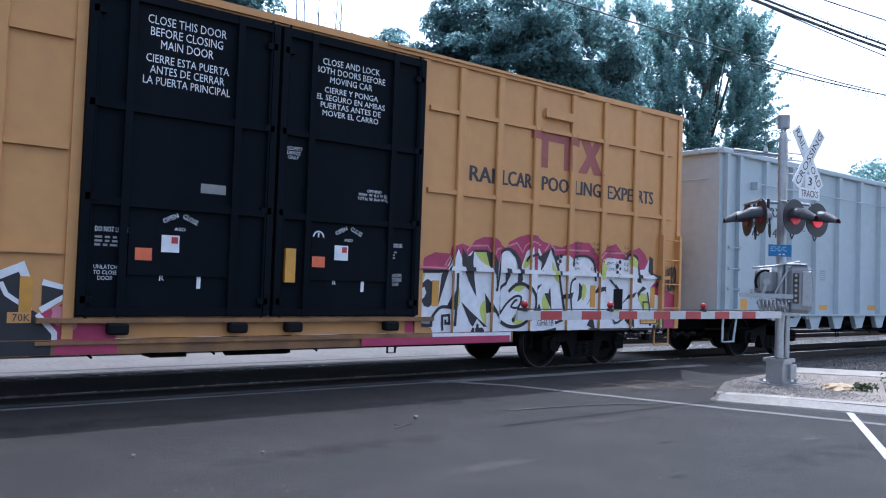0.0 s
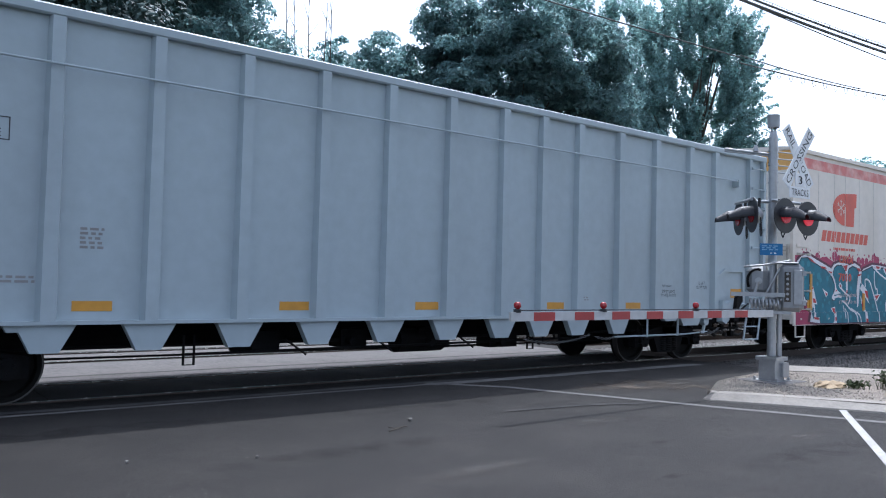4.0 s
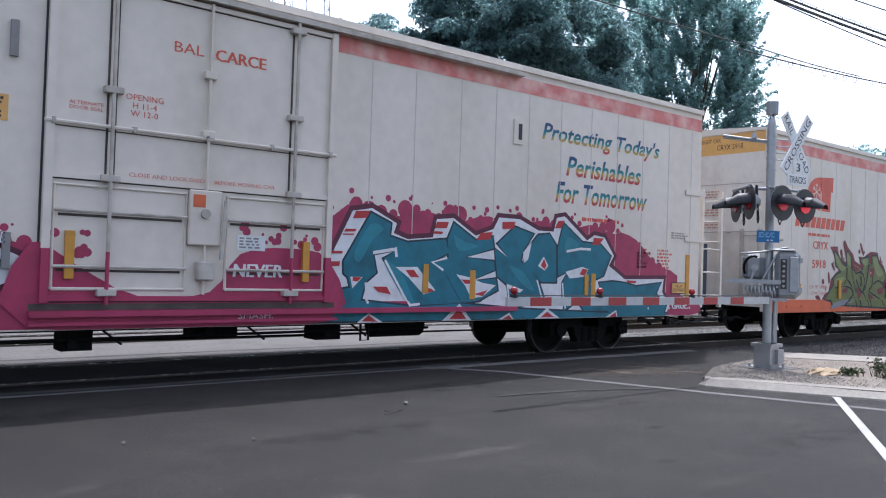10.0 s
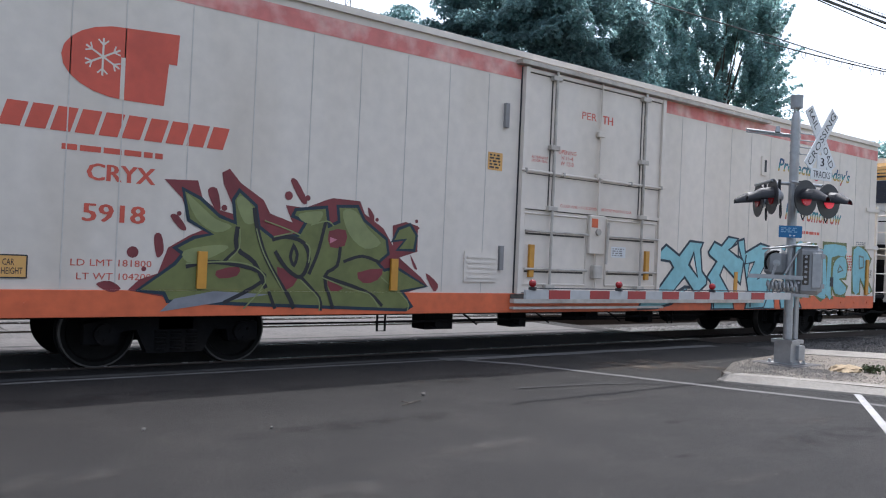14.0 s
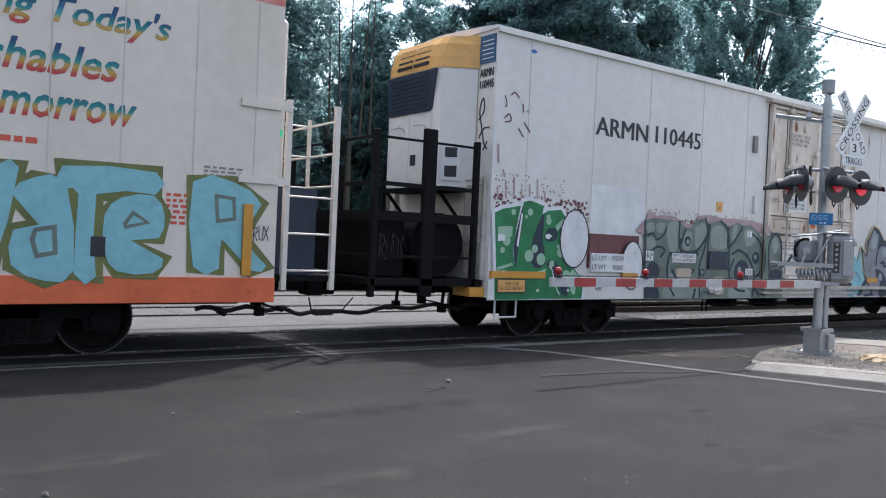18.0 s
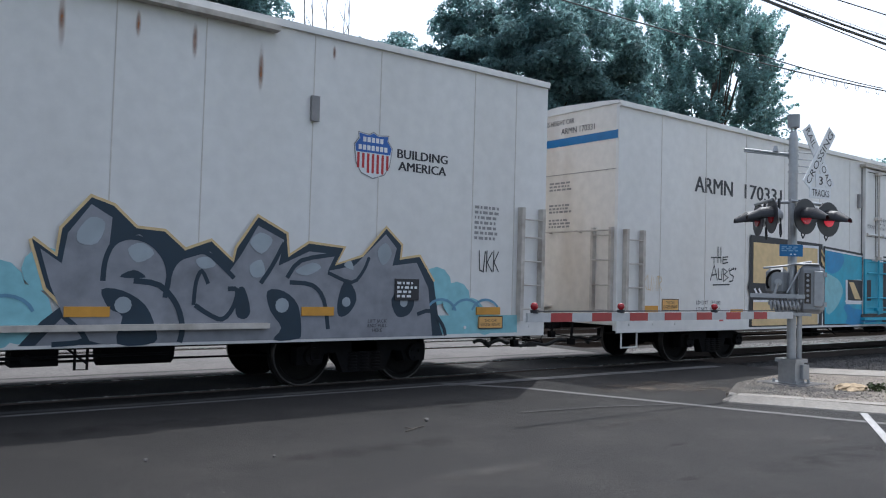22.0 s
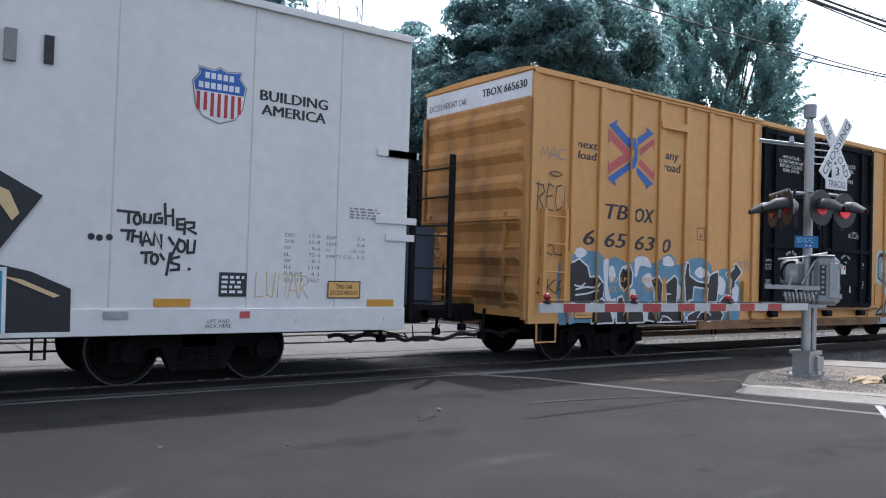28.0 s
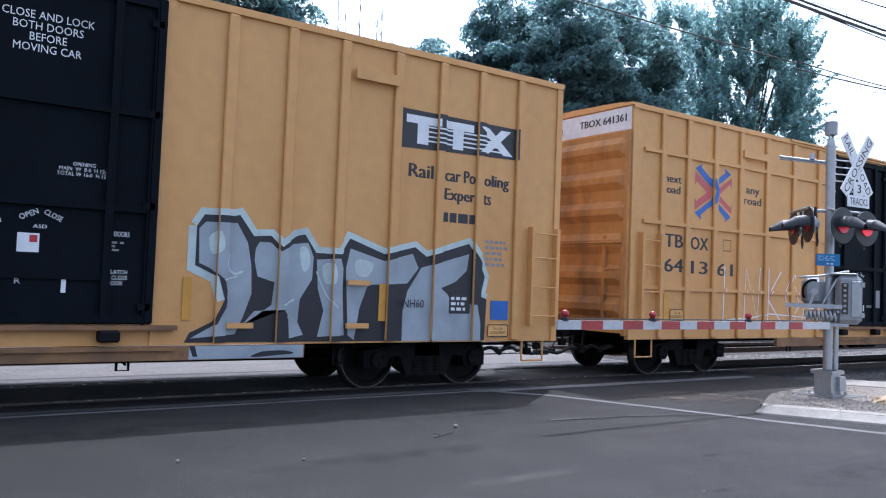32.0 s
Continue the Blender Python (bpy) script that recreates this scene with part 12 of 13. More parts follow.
def build_kerb():
    """A low kerb with a broad flat concrete top and a rounded edge."""
    bm = bmesh.new()
    rows = []
    for i, p in enumerate(KERB):
        a, b = Vector(KERB[max(0, i - 1)]), Vector(KERB[min(len(KERB) - 1, i + 1)])
        d = (b - a).normalized()
        n = Vector((-d.y, d.x))
        wide = (0.12, 0.22, 0.28, 0.32, 0.34, 0.4, 0.45, 0.45)[i]
        rows.append([bm.verts.new((p[0] + n.x * off, p[1] + n.y * off, z)) for off, z in ((-0.01, -0.06), (0.02, 0.0), (wide * 0.55, 0.082), (wide, 0.098), (wide + 0.01, -0.05))])
    for a, b in zip(rows, rows[1:]):
        for i in range(4):
            bm.faces.new((a[i], b[i], b[i + 1], a[i + 1]))
    kerb = tagged(part("kerb", bm, CONCRETE), "low pale concrete kerb with a broad top", "kerb", kind="structure")
    bm = bmesh.new()
    for (ax, ay), (bx, by), t in ((KERB[4], KERB[5], 0.1), (KERB[5], KERB[6], 0.2), (KERB[5], KERB[6], 0.6)):
        d = Vector((bx - ax, by - ay)).normalized()
        n = Vector((-d.y, d.x))
        p = Vector((ax + (bx - ax) * t, ay + (by - ay) * t))
        bm.faces.new([bm.verts.new((p.x + d.x * u + n.x * v, p.y + d.y * u + n.y * v, 0.0995)) for u, v in ((-0.006, 0.06), (0.006, 0.06), (0.006, 0.34), (-0.006, 0.34))])
    part("kerb_joint", bm, DIRT, kerb)


build_kerb()


def slab_path():
    """The concrete footpath slabs beyond the signal."""
    a, b, along = Vector((14.87, 8.04)), Vector((15.9, 8.6)), Vector((1.3, -1.42))
    p = tagged(sheet("pavement", [a, b, b + along * 4, a + along * 4], 0.012, CONCRETE, thick=0.12), "pale concrete footpath slabs", "pavement")
    bm = bmesh.new()
    for k in range(1, 4):
        bm.faces.new([bm.verts.new((q.x + o, q.y - o, 0.0135)) for q, o in ((a + along * k, -0.008), (a + along * k, 0.008), (b + along * k, 0.008), (b + along * k, -0.008))])
    part("slab_joint", bm, DIRT, p)


slab_path()


def stones(name, n, spots, label, category, r0=0.015, r1=0.045, material=None):
    """Loose stones over the ground: one mesh of small uneven lumps."""
    rnd = random.Random(n)
    verts, faces = [], []
    for _ in range(n):
        x, y, z = spots(rnd)
        r = rnd.uniform(r0, r1)
        a = rnd.uniform(0, 6.28)
        k = len(verts)
        for j in range(4):
            q = r * rnd.uniform(0.7, 1.2)
            verts.append((x + q * math.cos(a + j * 1.57), y + q * math.sin(a + j * 1.57), z))
        verts.append((x + rnd.uniform(-r, r) * 0.3, y + rnd.uniform(-r, r) * 0.3, z + r * rnd.uniform(0.6, 1.1)))
        faces += [(k, k + 1, k + 4), (k + 1, k + 2, k + 4), (k + 2, k + 3, k + 4), (k + 3, k, k + 4)]
    me = bpy.data.meshes.new(name)
    me.from_pydata(verts, [], faces)
    me.materials.append(material or STONE)
    return tagged(new(name, me), label, category, kind="stuff")


def island_spot(rnd):
    """A place on the verge, most of them near its edge."""
    while True:
        u, w = rnd.random() ** 1.5 * 5.4, rnd.random()
        k = int(u)
        a, b = Vector(KERB[k]).lerp(Vector(KERB[k + 1]), u - k), Vector(VERGE_FAR[k]).lerp(Vector(VERGE_FAR[k + 1]), u - k)
        p = (a + Vector((0.2, 0.05))).lerp(b, w)
        if a.x < 14 and (p - a).length > 0.36 and (p.x - 14.87) * 0.73 + (p.y - 8.04) * 0.68 < -0.05:
            return p.x, p.y, verge_z(w) - 0.004


def ballast_spot(lo, hi):
    def spot(rnd):
        y = rnd.uniform(lo, hi)
        return 14.7 + 26 * rnd.random() ** 1.6, y, -0.165
    return spot


def road_spot(rnd):
    return rnd.uniform(-1, 10), rnd.uniform(2.2, 9.4), -0.021


stones("road_grit", 1400, road_spot, "fine grey grit on the asphalt", "grit", 0.003, 0.009, GRIT)
stones("verge_gravel", 13000, island_spot, "pale loose gravel on the verge", "gravel", 0.008, 0.028, VERGE_STONE)
stones("trackside_stone", 5000, lambda rnd: (15.9 + 9 * rnd.random() ** 1.5, rnd.uniform(6.5, 9.2), -0.035), "dark crushed stone beside the footpath", "ballast", 0.02, 0.05, SHADESTONE)
# the passing train's shade here is in the stone colour
stones("track_ballast", 9000, ballast_spot(9.3, 10.6), "crushed stone beside the near rail, darkened as shade", "ballast", 0.02, 0.05, SHADESTONE)
stones("yard_ballast", 9000, ballast_spot(13.1, 14.25), "pale crushed stone between the tracks", "ballast", 0.025, 0.055)
tagged(sheet("trackside", [(15.1, 8.0), (15.3, 9.3), (60, 9.3), (60, -18), (20.6, 2.6)], -0.03, TRACKBED, thick=0.18), "dark stony ground beside the track", "trackside")
sheet("far_bed", quad(14.6, 260, 9.2, 26), -0.18, TRACKBED)
tagged(bpy.data.objects["far_bed"], "ballast bed between the tracks", "ballast")

# concrete panels of the crossing, lit between the tracks
def crossing_panels():
    p = sheet("crossing_deck", quad(-60, 14.4, 12.45, 14.98), -0.0165, DECK)
    tagged(p, "sunlit pale concrete deck between the tracks", "crossing deck")
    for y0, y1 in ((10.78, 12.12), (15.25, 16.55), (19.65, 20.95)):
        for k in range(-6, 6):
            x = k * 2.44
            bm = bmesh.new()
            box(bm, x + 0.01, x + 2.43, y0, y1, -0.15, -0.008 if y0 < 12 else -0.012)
            # panels under the train get darker asphalt, standing for its shade
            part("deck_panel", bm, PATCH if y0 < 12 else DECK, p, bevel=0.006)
    q = sheet("far_deck", quad(-60, 14.4, 17.0, 19.4), -0.017, DECK)
    tagged(q, "sunlit concrete deck between the far tracks", "crossing deck")


crossing_panels()
strip("deck_seam", wobble((-20, 13.1), (14.2, 13.1), 30, 0.02, 7), 0.14, -0.012, PATCH, "dark worn seam in the deck", "road seam")

# patched and stained asphalt
def blot(name, x, y, rx, ry, material, z, seed, label):
    rnd = random.Random(seed)
    pts = [(x + rx * (1 + rnd.uniform(-0.3, 0.2)) * math.cos(a), y + ry * (1 + rnd.uniform(-0.3, 0.2)) * math.sin(a)) for a in (k * math.tau / 26 for k in range(26))]
    return tagged(sheet(name, pts, z, material), label, "road patch")


blot("dirt_spill", 10.6, 8.15, 1.5, 0.7, BROWN_DUST, -0.0112, 3, "brown dirt washed on to the asphalt")
blot("dirt_spill", 11.0, 7.5, 0.8, 0.3, BROWN_DUST, -0.0105, 8, "brown dirt washed on to the asphalt")
blot("dirt_spill", 11.9, 8.0, 1.0, 0.35, PALE_DUST, -0.0102, 9, "pale dust beside the verge")
for k, (x, y, rx, ry) in enumerate(((2.6, 4.6, 0.9, 0.25), (4.6, 5.2, 0.8, 0.2), (1.2, 5.8, 0.6, 0.2), (5.6, 3.4, 0.7, 0.16), (3.4, 3.2, 0.8, 0.2), (7.4, 6.2, 0.9, 0.25), (0.4, 4.2, 0.5, 0.18), (8.6, 4.4, 0.6, 0.2))):
    blot("dust_patch", x, y, rx, ry, PALE_DUST, -0.0115 - 0.0002 * k, 20 + k, "pale dusty scuff on the asphalt")
for k, (x, y, rx, ry) in enumerate(((6.95, 5.07, 0.17, 0.08), (5.86, 4.11, 0.2, 0.08), (4.2, 6.4, 1.6, 0.3), (7.8, 3.9, 1.6, 0.3), (2.0, 8.6, 2.4, 0.3), (6.6, 8.2, 2.0, 0.4))):
    blot("tar_patch", x, y, rx, ry, DARK_DUST, -0.0100 - 0.0002 * k, 40 + k, "dark oily stain on the asphalt")
strip("skid_mark", [(6.85, 7.32), (7.5, 7.24), (8.14, 7.15), (8.7, 6.98), (9.18, 6.78)], 0.05, -0.0105, PATCH, "thin dark tyre mark", "tyre mark")


def litter():
    rnd = random.Random(2)
    for x, y, r in ((5.47, 7.4, 0.03), (3.2, 6.6, 0.015), (0.9, 5.2, 0.02), (2.2, 7.0, 0.02)):
        bm = bmesh.new()
        bmesh.ops.create_icosphere(bm, subdivisions=1, radius=r, matrix=Matrix.Translation((x, y, -0.02 + r * 0.6)))
        for v in bm.verts:
            v.co += Vector((rnd.uniform(-r, r), rnd.uniform(-r, r), rnd.uniform(-r, r))) * 0.25
        tagged(part("pebble", bm, GRIT), "small grey pebble on the asphalt", "pebble", "pebbles on the road")
    bm = bmesh.new()
    tube(bm, [(4.9, 7.0, -0.012), (5.02, 7.04, -0.005), (5.12, 7.1, -0.01), (5.2, 7.09, 0.0)], 0.006, 5)
    tube(bm, [(5.02, 7.04, -0.005), (4.97, 7.12, 0.005)], 0.005, 5)
    tagged(part("twig", bm, BARK), "small dry forked twig on the asphalt", "twig")
    bm = bmesh.new()
    bmesh.ops.create_icosphere(bm, subdivisions=3, radius=1.0)
    for v in bm.verts:
        v.co *= 1 + 0.22 * math.sin(7 * v.co.x + 3 * v.co.y) * math.cos(6 * v.co.y + 1) + rnd.uniform(-0.06, 0.06)
        v.co = Vector((13.15 + 0.34 * v.co.x, 6.3 + 0.22 * v.co.y, 0.03 + max(-0.03, 0.07 * v.co.z + 0.02 * math.sin(9 * v.co.x))))
    tagged(part("crumpled_rag", bm, mat("tan_cloth", (0.5, 0.38, 0.24), 0.9, vary=0.25)), "crumpled tan rag on the gravel", "rag")


litter()


def weed(x, y, h, seed, n=40):
    rnd = random.Random(seed)
    verts, faces = [], []
    for _ in range(n):
        a, lean, hh = rnd.uniform(0, 6.28), rnd.uniform(0.1, 0.6), h * rnd.uniform(0.4, 1)
        bx, by = x + rnd.uniform(-0.15, 0.15), y + rnd.uniform(-0.15, 0.15)
        k = len(verts)
        w = 0.012
        tip = (bx + lean * hh * math.cos(a), by + lean * hh * math.sin(a), hh)
        verts += [(bx - w, by, 0.0), (bx + w, by, 0.0), tip]
        faces.append((k, k + 1, k + 2))
        for t in (0.4, 0.6, 0.8):
            p = Vector((bx, by, 0.0)).lerp(Vector(tip), t)
            k = len(verts)
            b2 = rnd.uniform(0, 6.28)
            verts += [tuple(p), (p.x + 0.06 * math.cos(b2), p.y + 0.06 * math.sin(b2), p.z + 0.02), (p.x + 0.03 * math.cos(b2 + 0.8), p.y + 0.03 * math.sin(b2 + 0.8), p.z + 0.04)]
            faces.append((k, k + 1, k + 2))
    me = bpy.data.meshes.new("weed")
    me.from_pydata(verts, [], faces)
    me.materials.append(WEED)
    tagged(new("weed", me), "straggling green weed in the gravel", "weed", "weeds on the verge")


for k, (x, y, h) in enumerate(((13.3, 5.95, 0.16), (13.75, 5.65, 0.36), (13.95, 5.45, 0.4), (13.6, 5.4, 0.3), (14.2, 5.2, 0.34), (14.5, 5.3, 0.3), (13.9, 5.1, 0.26))):
    weed(x, y, h, k)


# ---- trees ----
def crown_mesh(p, u, size, leaf, g):
    """Leaves as small kite-shaped blades, each turned roughly outwards from its clump."""
    k = len(p)
    d = u + g.normal(size=(k, 3)) * 0.45 + (0, 0, 0.45)
    d /= np.linalg.norm(d, axis=1)[:, None]
    e = np.cross(d, g.normal(size=(k, 3)))
    e /= np.linalg.norm(e, axis=1)[:, None]
    f = np.cross(d, e)
    sz = (size * g.uniform(0.6, 1.3, k))[:, None]
    verts = np.stack([p - e * sz, p + f * sz * 0.62 - e * sz * 0.1 - d * sz * 0.2, p + e * sz * 1.1, p - f * sz * 0.62 + e * sz * 0.2 - d * sz * 0.2], 1).reshape(-1, 3)
    me = bpy.data.meshes.new("crown")
    me.from_pydata(verts.tolist(), [], np.arange(k * 4).reshape(-1, 4).tolist())
    me.materials.append(leaf)
    return me


def unit(g, k):
    u = g.normal(size=(k, 3))
    return u / np.linalg.norm(u, axis=1)[:, None]


def tree(x, y, h, r, seed, leaf, label, base_z=2.0, n=9000, size=0.2, feathery=False, loose=0.0):
    """A tapered trunk with limbs and a crown of clumps on clumps of leaves; a feathery one has upright sprays with ragged tips."""
    g = np.random.default_rng(seed)
    t = thing("tree", pose(x, y, -0.2), label, "tree", "trees beyond the tracks")
    bm = bmesh.new()
    stem = [Vector((g.uniform(-0.2, 0.2) * k / 3, g.uniform(-0.2, 0.2) * k / 3, h * 0.75 * k / 5)) for k in range(6)]
    thick = [0.024 * h * (1 - k / 6) + 0.02 for k in range(6)]
    for k in range(5):
        rod(bm, stem[k], stem[k + 1], thick[k], 9, thick[k + 1])
    mid, half = (base_z + h) / 2, (h - base_z) / 2
    count = 110 if feathery else 64
    zz = 1 - 2 * (np.arange(count) + 0.5) / count
    a = np.arange(count) * 2.4 + g.uniform(-0.4, 0.4, count)
    big = r * g.uniform(0.2, 0.34, count)
    w = np.sqrt(1 - zz ** 2) ** 0.6 * (r - big) * g.uniform(0.86, 1.04, count)
    at = np.stack([w * np.cos(a), w * np.sin(a), mid + zz * (half - big * 0.8) * g.uniform(0.9, 1.0, count)], 1)
    for k in range(0, count, 5):
        q, s = Vector(at[k]), stem[max(1, min(4, int(4 * at[k][2] / h)))]
        m = s.lerp(q, 0.6) + Vector((0, 0, 0.3))
        rod(bm, s, m, 0.005 * h + 0.02, 6, 0.03)
        rod(bm, m, q, 0.03, 5, 0.012)
    part("trunk", bm, BARK, t, "grey-brown trunk and limbs")
    if feathery:
        # sprays that rise outwards and end in ragged tips
        out = at - (0, 0, mid)
        out /= np.linalg.norm(out, axis=1)[:, None]
        rise = out + (0, 0, 0.75) + g.normal(size=(count, 3)) * 0.25
        rise /= np.linalg.norm(rise, axis=1)[:, None]
        twigs = 16
        start = np.repeat(at - rise * big[:, None] * 0.9, twigs, 0)
        way = np.repeat(rise, twigs, 0) + unit(g, count * twigs) * 0.55
        way /= np.linalg.norm(way, axis=1)[:, None]
        reach = np.repeat(big, twigs) * g.uniform(1.0, 2.1, count * twigs)
        pick = g.integers(0, count * twigs, n)
        s = g.random(n) ** 0.75
        u = unit(g, n)
        p = start[pick] + way[pick] * (reach[pick] * s)[:, None] + u * (0.1 + 0.26 * (1 - s))[:, None] * r * 0.16
    else:
        # clumps on clumps
        subs = 16
        v = unit(g, count * subs)
        cs = np.repeat(at, subs, 0) + v * (np.repeat(big, subs) * g.uniform(0.75, 1.05, count * subs))[:, None] * (1, 1, 0.85)
        rs = np.repeat(big, subs) * g.uniform(0.26, 0.48, count * subs)
        pick = g.choice(count * subs, n, p=rs ** 2 / (rs ** 2).sum())
        u = unit(g, n)
        u[:, 2] = np.where(u[:, 2] < -0.3, -u[:, 2], u[:, 2])
        p = cs[pick] + u * (rs[pick] * g.uniform(0.8, 1.1 + loose, n))[:, None] * (1, 1, 0.8)
        stray = g.random(n) < 0.06
        p[stray] += unit(g, n)[stray] * 0.22
    keep = p[:, 2] > base_z * 0.5
    part("crown", crown_mesh(p[keep], u[keep], size, leaf, g), None, t, "crown of small green leaves")
    return t


def plant_trees():
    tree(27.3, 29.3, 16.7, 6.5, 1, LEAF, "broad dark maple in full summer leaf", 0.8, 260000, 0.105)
    tree(42.2, 28.6, 20.9, 5.0, 2, LEAF2, "tall feathery ash in summer leaf", 1.5, 130000, 0.1, True)
    tree(43.8, 35.3, 22.6, 3.4, 3, LEAF2, "slender ash behind the maple", 6.0, 45000, 0.1, True)
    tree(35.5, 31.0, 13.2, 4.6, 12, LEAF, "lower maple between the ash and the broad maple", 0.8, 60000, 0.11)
    tree(3.0, 30.0, 19.5, 8.0, 4, LEAF3, "large maple with low branches and shade-dark leaves", 0.8, 110000, 0.13)
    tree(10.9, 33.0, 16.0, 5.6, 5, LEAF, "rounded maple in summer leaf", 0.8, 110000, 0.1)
    tree(-6.0, 33.0, 18.0, 7.0, 6, LEAF3, "maple at the roadside with shade-dark leaves", 0.8, 40000, 0.16)
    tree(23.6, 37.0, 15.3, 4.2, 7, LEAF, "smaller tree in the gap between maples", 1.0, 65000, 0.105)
    tree(20.3, 37.5, 14.2, 3.4, 10, LEAF2, "thin wispy tree in the gap between maples", 1.0, 22000, 0.1, True)
    tree(94.0, 40.5, 17.0, 5.4, 8, LEAF2, "distant tree against the bright sky", 3, 16000, 0.2)
    tree(106.0, 45.0, 16.0, 6.0, 9, LEAF2, "distant tree in summer leaf", 3, 16000, 0.2)
    for k in range(7):
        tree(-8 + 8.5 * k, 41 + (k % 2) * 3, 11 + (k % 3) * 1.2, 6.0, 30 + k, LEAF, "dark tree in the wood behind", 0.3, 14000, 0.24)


plant_trees()


def bare_twigs():
    rnd = random.Random(8)
    t = thing("bare_sapling", pose(16.75, 30.7, -0.2), "dead leafless top twigs of a slender tree", "tree", "trees beyond the tracks")
    bm = bmesh.new()
    for k in range(5):
        a = Vector((0.5 * k - 1.0, 0, 6))
        b = a + Vector((rnd.uniform(-0.4, 0.4), 0, rnd.uniform(7.6, 8.8)))
        rod(bm, a, b, 0.06, 5, 0.012)
        for j in range(6):
            p = a.lerp(b, 0.5 + 0.08 * j)
            rod(bm, p, p + Vector((rnd.uniform(-0.5, 0.5), 0, rnd.uniform(0.4, 0.9))), 0.018, 4, 0.006)
    rod(bm, (0, 0, 0), (0, 0, 6.5), 0.2, 8, 0.1)
    part("twig_top", bm, BARK, t)


bare_twigs()


def hedge():
    """Low shrubs at the foot of the trees."""
    rnd = random.Random(21)
    for k in range(9):
        x, y = -4 + 4.2 * k + rnd.uniform(-1, 1), 27.0 + rnd.uniform(-0.6, 1.5)
        t = thing("shrub", pose(x, y, -0.22), "low leafy shrub under the trees", "shrub", "shrubs beyond the tracks")
        verts, faces = [], []
        for i in range(1500):
            u = Vector((rnd.gauss(0, 1), rnd.gauss(0, 1), rnd.gauss(0, 1))).normalized() * rnd.random() ** 0.3
            p = Vector((u.x * 2.2, u.y * 1.0, 0.9 + u.z * 1.0 * rnd.uniform(0.7, 1.25)))
            if p.z < 0:
                continue
            s, a = rnd.uniform(0.1, 0.22), rnd.uniform(0, 6.28)
            e = Vector((math.cos(a), math.sin(a), rnd.uniform(-0.6, 0.6))).normalized() * s
            f = e.cross(u).normalized() * s * 0.6 if e.cross(u).length > 1e-4 else Vector((0, 0, s))
            q = len(verts)
            verts += [tuple(p - e), tuple(p + f), tuple(p + e), tuple(p - f)]
            faces.append((q, q + 1, q + 2, q + 3))
        me = bpy.data.meshes.new("foliage")
        me.from_pydata(verts, [], faces)
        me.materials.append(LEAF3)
        part("foliage", me, None, t)


hedge()


def far_gate():
    """The crossing gate on the far side of the tracks."""
    s = thing("far_crossing_gate", pose(5.6, 24.2, -0.02), "grey crossing gate with a striped arm beyond the tracks", "crossing gate")
    bar("mast", (0.05, 0, 0), (0.05, 0, 2.0), 0.07, GALV, s)
    block("gate_mechanism", (0.1, 0.5, -0.2, 0.2, 0.75, 1.25), ALU, s, "grey gate machine", bevel=0.04)
    block("base_box", (-0.1, 0.2, -0.15, 0.15, 0.0, 0.35), GALV, s)
    arm = block("gate_arm", (-5.2, 0.1, -0.25, -0.21, 0.72, 0.85), GATEWHITE, s, "white gate arm with red bands")
    for k in range(7):
        block("red_band", (-5.1 + 0.72 * k, -4.75 + 0.72 * k, -0.254, -0.2502, 0.722, 0.848), GATERED, arm)
    return s


far_gate()


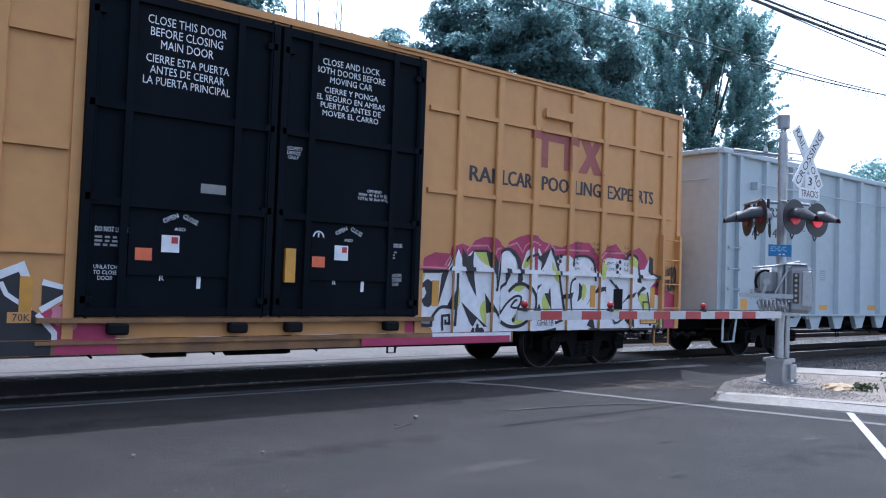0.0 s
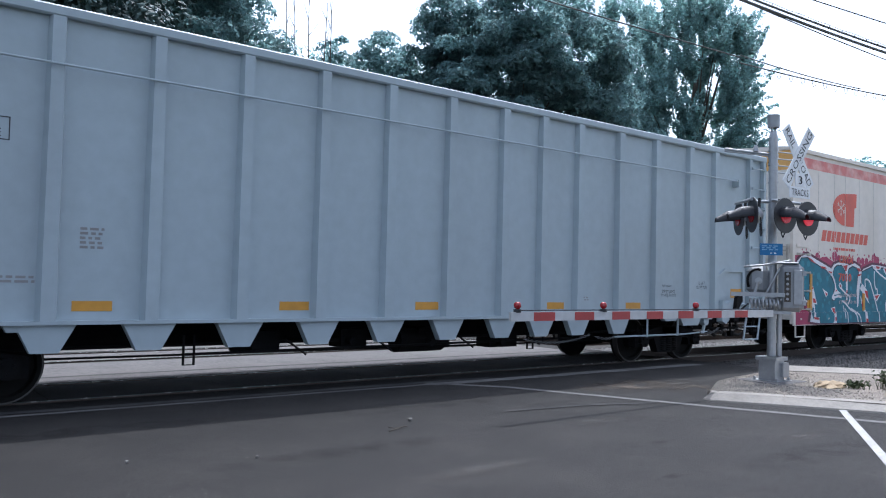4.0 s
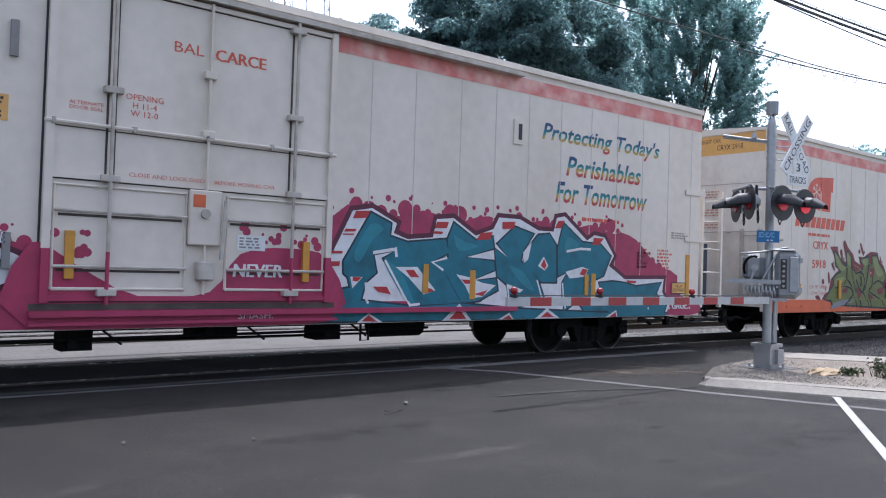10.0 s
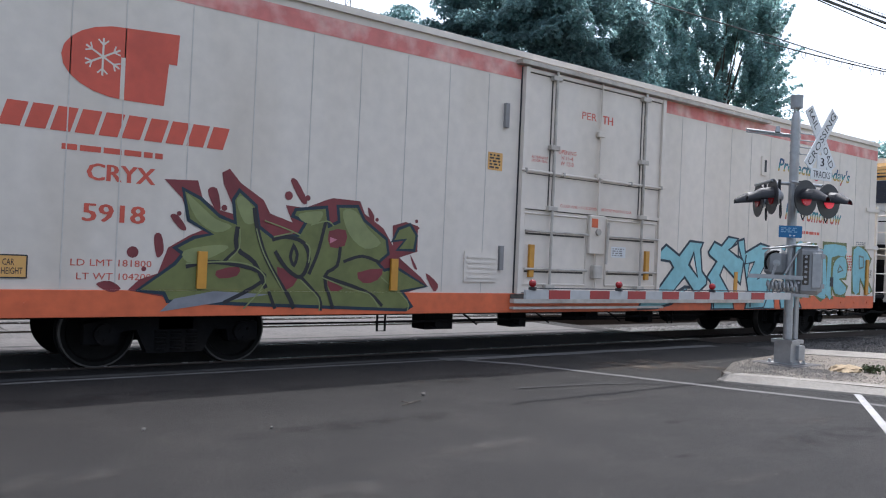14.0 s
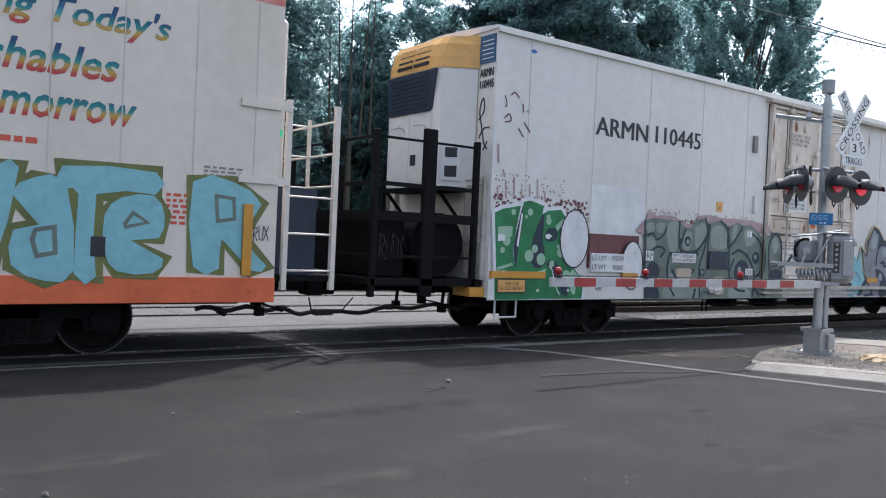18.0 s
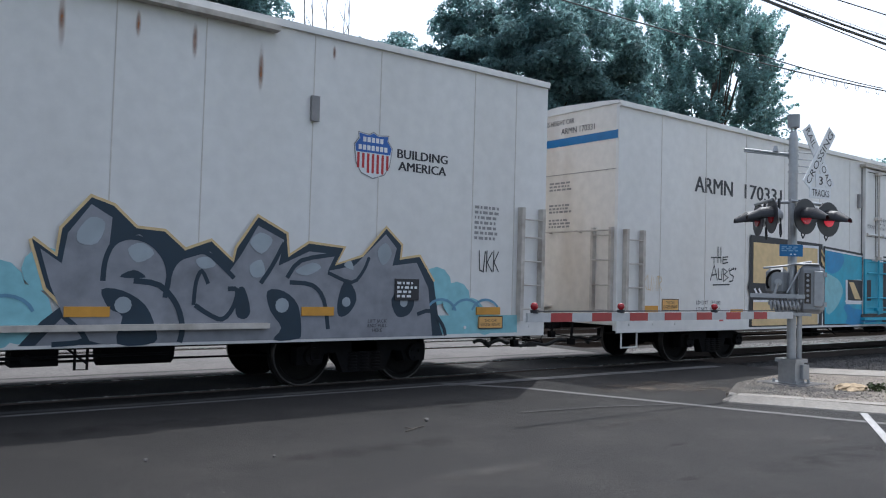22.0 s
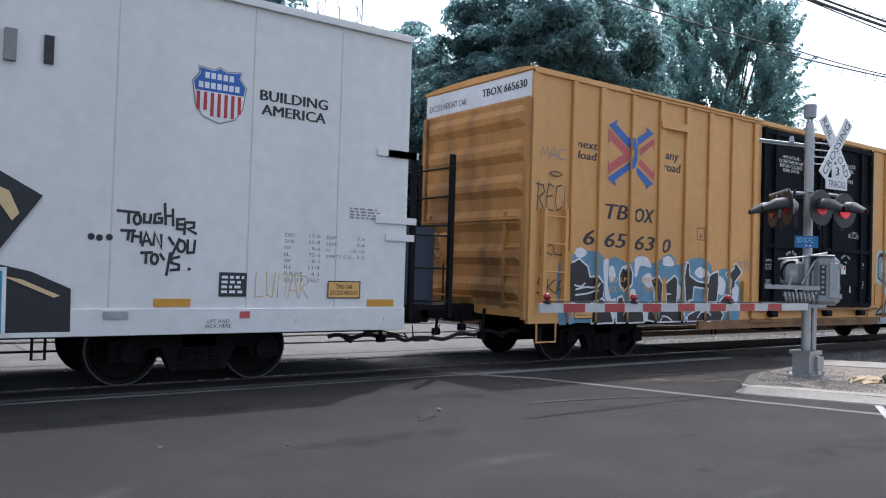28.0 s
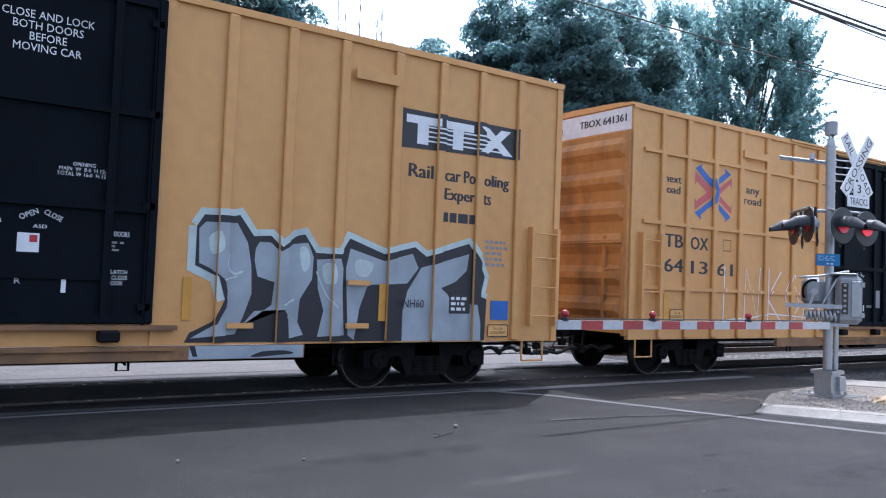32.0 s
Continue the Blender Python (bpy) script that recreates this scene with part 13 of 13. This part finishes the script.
# ---- overhead cables ----
def cable(a, b, sag, r, label, hoops=0, lashed=False, far=None):
    """A cable that hangs in the plane of the pole line; a lashed one has a thin wire bound above it."""
    t = tagged(thing("cable", pose(0, 0, 0), label, "cable", "overhead cables"), kind="structure")
    bm = bmesh.new()
    n = 48
    pts = [Vector(a).lerp(Vector(b), k / n) - Vector((0, 0, sag * 4 * (k / n) * (1 - k / n))) for k in range(n + 1)]
    tube(bm, pts, r, 6)
    part("wire", bm, WIRE, t)
    if lashed:
        bm = bmesh.new()
        tube(bm, [p + Vector((0, 0, 0.09 + 0.03 * (k % 2))) for k, p in enumerate(pts)], 0.008, 4)
        for k in range(1, n):
            rod(bm, pts[k], pts[k] + Vector((0, 0, 0.1)), 0.012, 5)
        part("lashing", bm, WIRE, t, "thin wire bound to the cable")
    if hoops:
        bm = bmesh.new()
        for k in range(hoops):
            f = k / (hoops - 1) * n * 0.999
            p = pts[int(f)].lerp(pts[int(f) + 1], f - int(f))
            q = [(p.x + 0.13 * math.cos(g), p.y, p.z - 0.05 + 0.16 * math.sin(g)) for g in (math.pi * 0.85 + j * math.pi * 1.3 / 9 for j in range(10))]
            tube(bm, q, 0.008, 4)
        part("spiral_tie", bm, WIRE, t, "wire loops hanging from the cable")


cable((12.0, 14.0, 10.75), (60.0, 14.0, 13.4), 0.75, 0.05, "stout grey overhead bundle cable")
cable((12.0, 14.0, 10.85), (60.0, 14.0, 13.6), 0.7, 0.038, "lashed overhead telephone cable", lashed=True)
cable((12.0, 14.0, 10.95), (60.0, 14.0, 12.2), 0.6, 0.02, "thin black overhead service wire")
cable((20.0, 14.0, 11.35), (60.0, 14.0, 14.7), 0.1, 0.022, "thin black overhead power cable")
cable((23.05, 14.0, 8.77), (40.0, 14.0, 10.05), 0.13, 0.022, "overhead cable with hanging wire loops", 22)
cable((23.05, 14.0, 9.02), (31.5, 14.0, 9.36), 0.07, 0.018, "thin overhead cable above the looped one")
cable((12.0, 14.0, 8.62), (23.05, 14.0, 8.95), 0.02, 0.02, "thin overhead cable")

# ---- what moves ----
def rolled(t):
    for (t0, s0), (t1, s1) in zip(ROLLED, ROLLED[1:]):
        if t <= t1:
            return s0 + (s1 - s0) * (t - t0) / (t1 - t0)
    return ROLLED[-1][1]


def motions():
    for car, x0 in CARS:
        walk(car, [(t, pose(x0 - s, 9.9, 0)) for t, s in ROLLED])
    turns = [(k / 10, rolled(k / 10)) for k in range(321)]
    for wheel, dx in WHEELS:
        walk(wheel, [(t, pose(dx, 0, WHEEL_R, 0, -math.degrees(s / WHEEL_R), 0)) for t, s in turns])


set_texts()
motions()
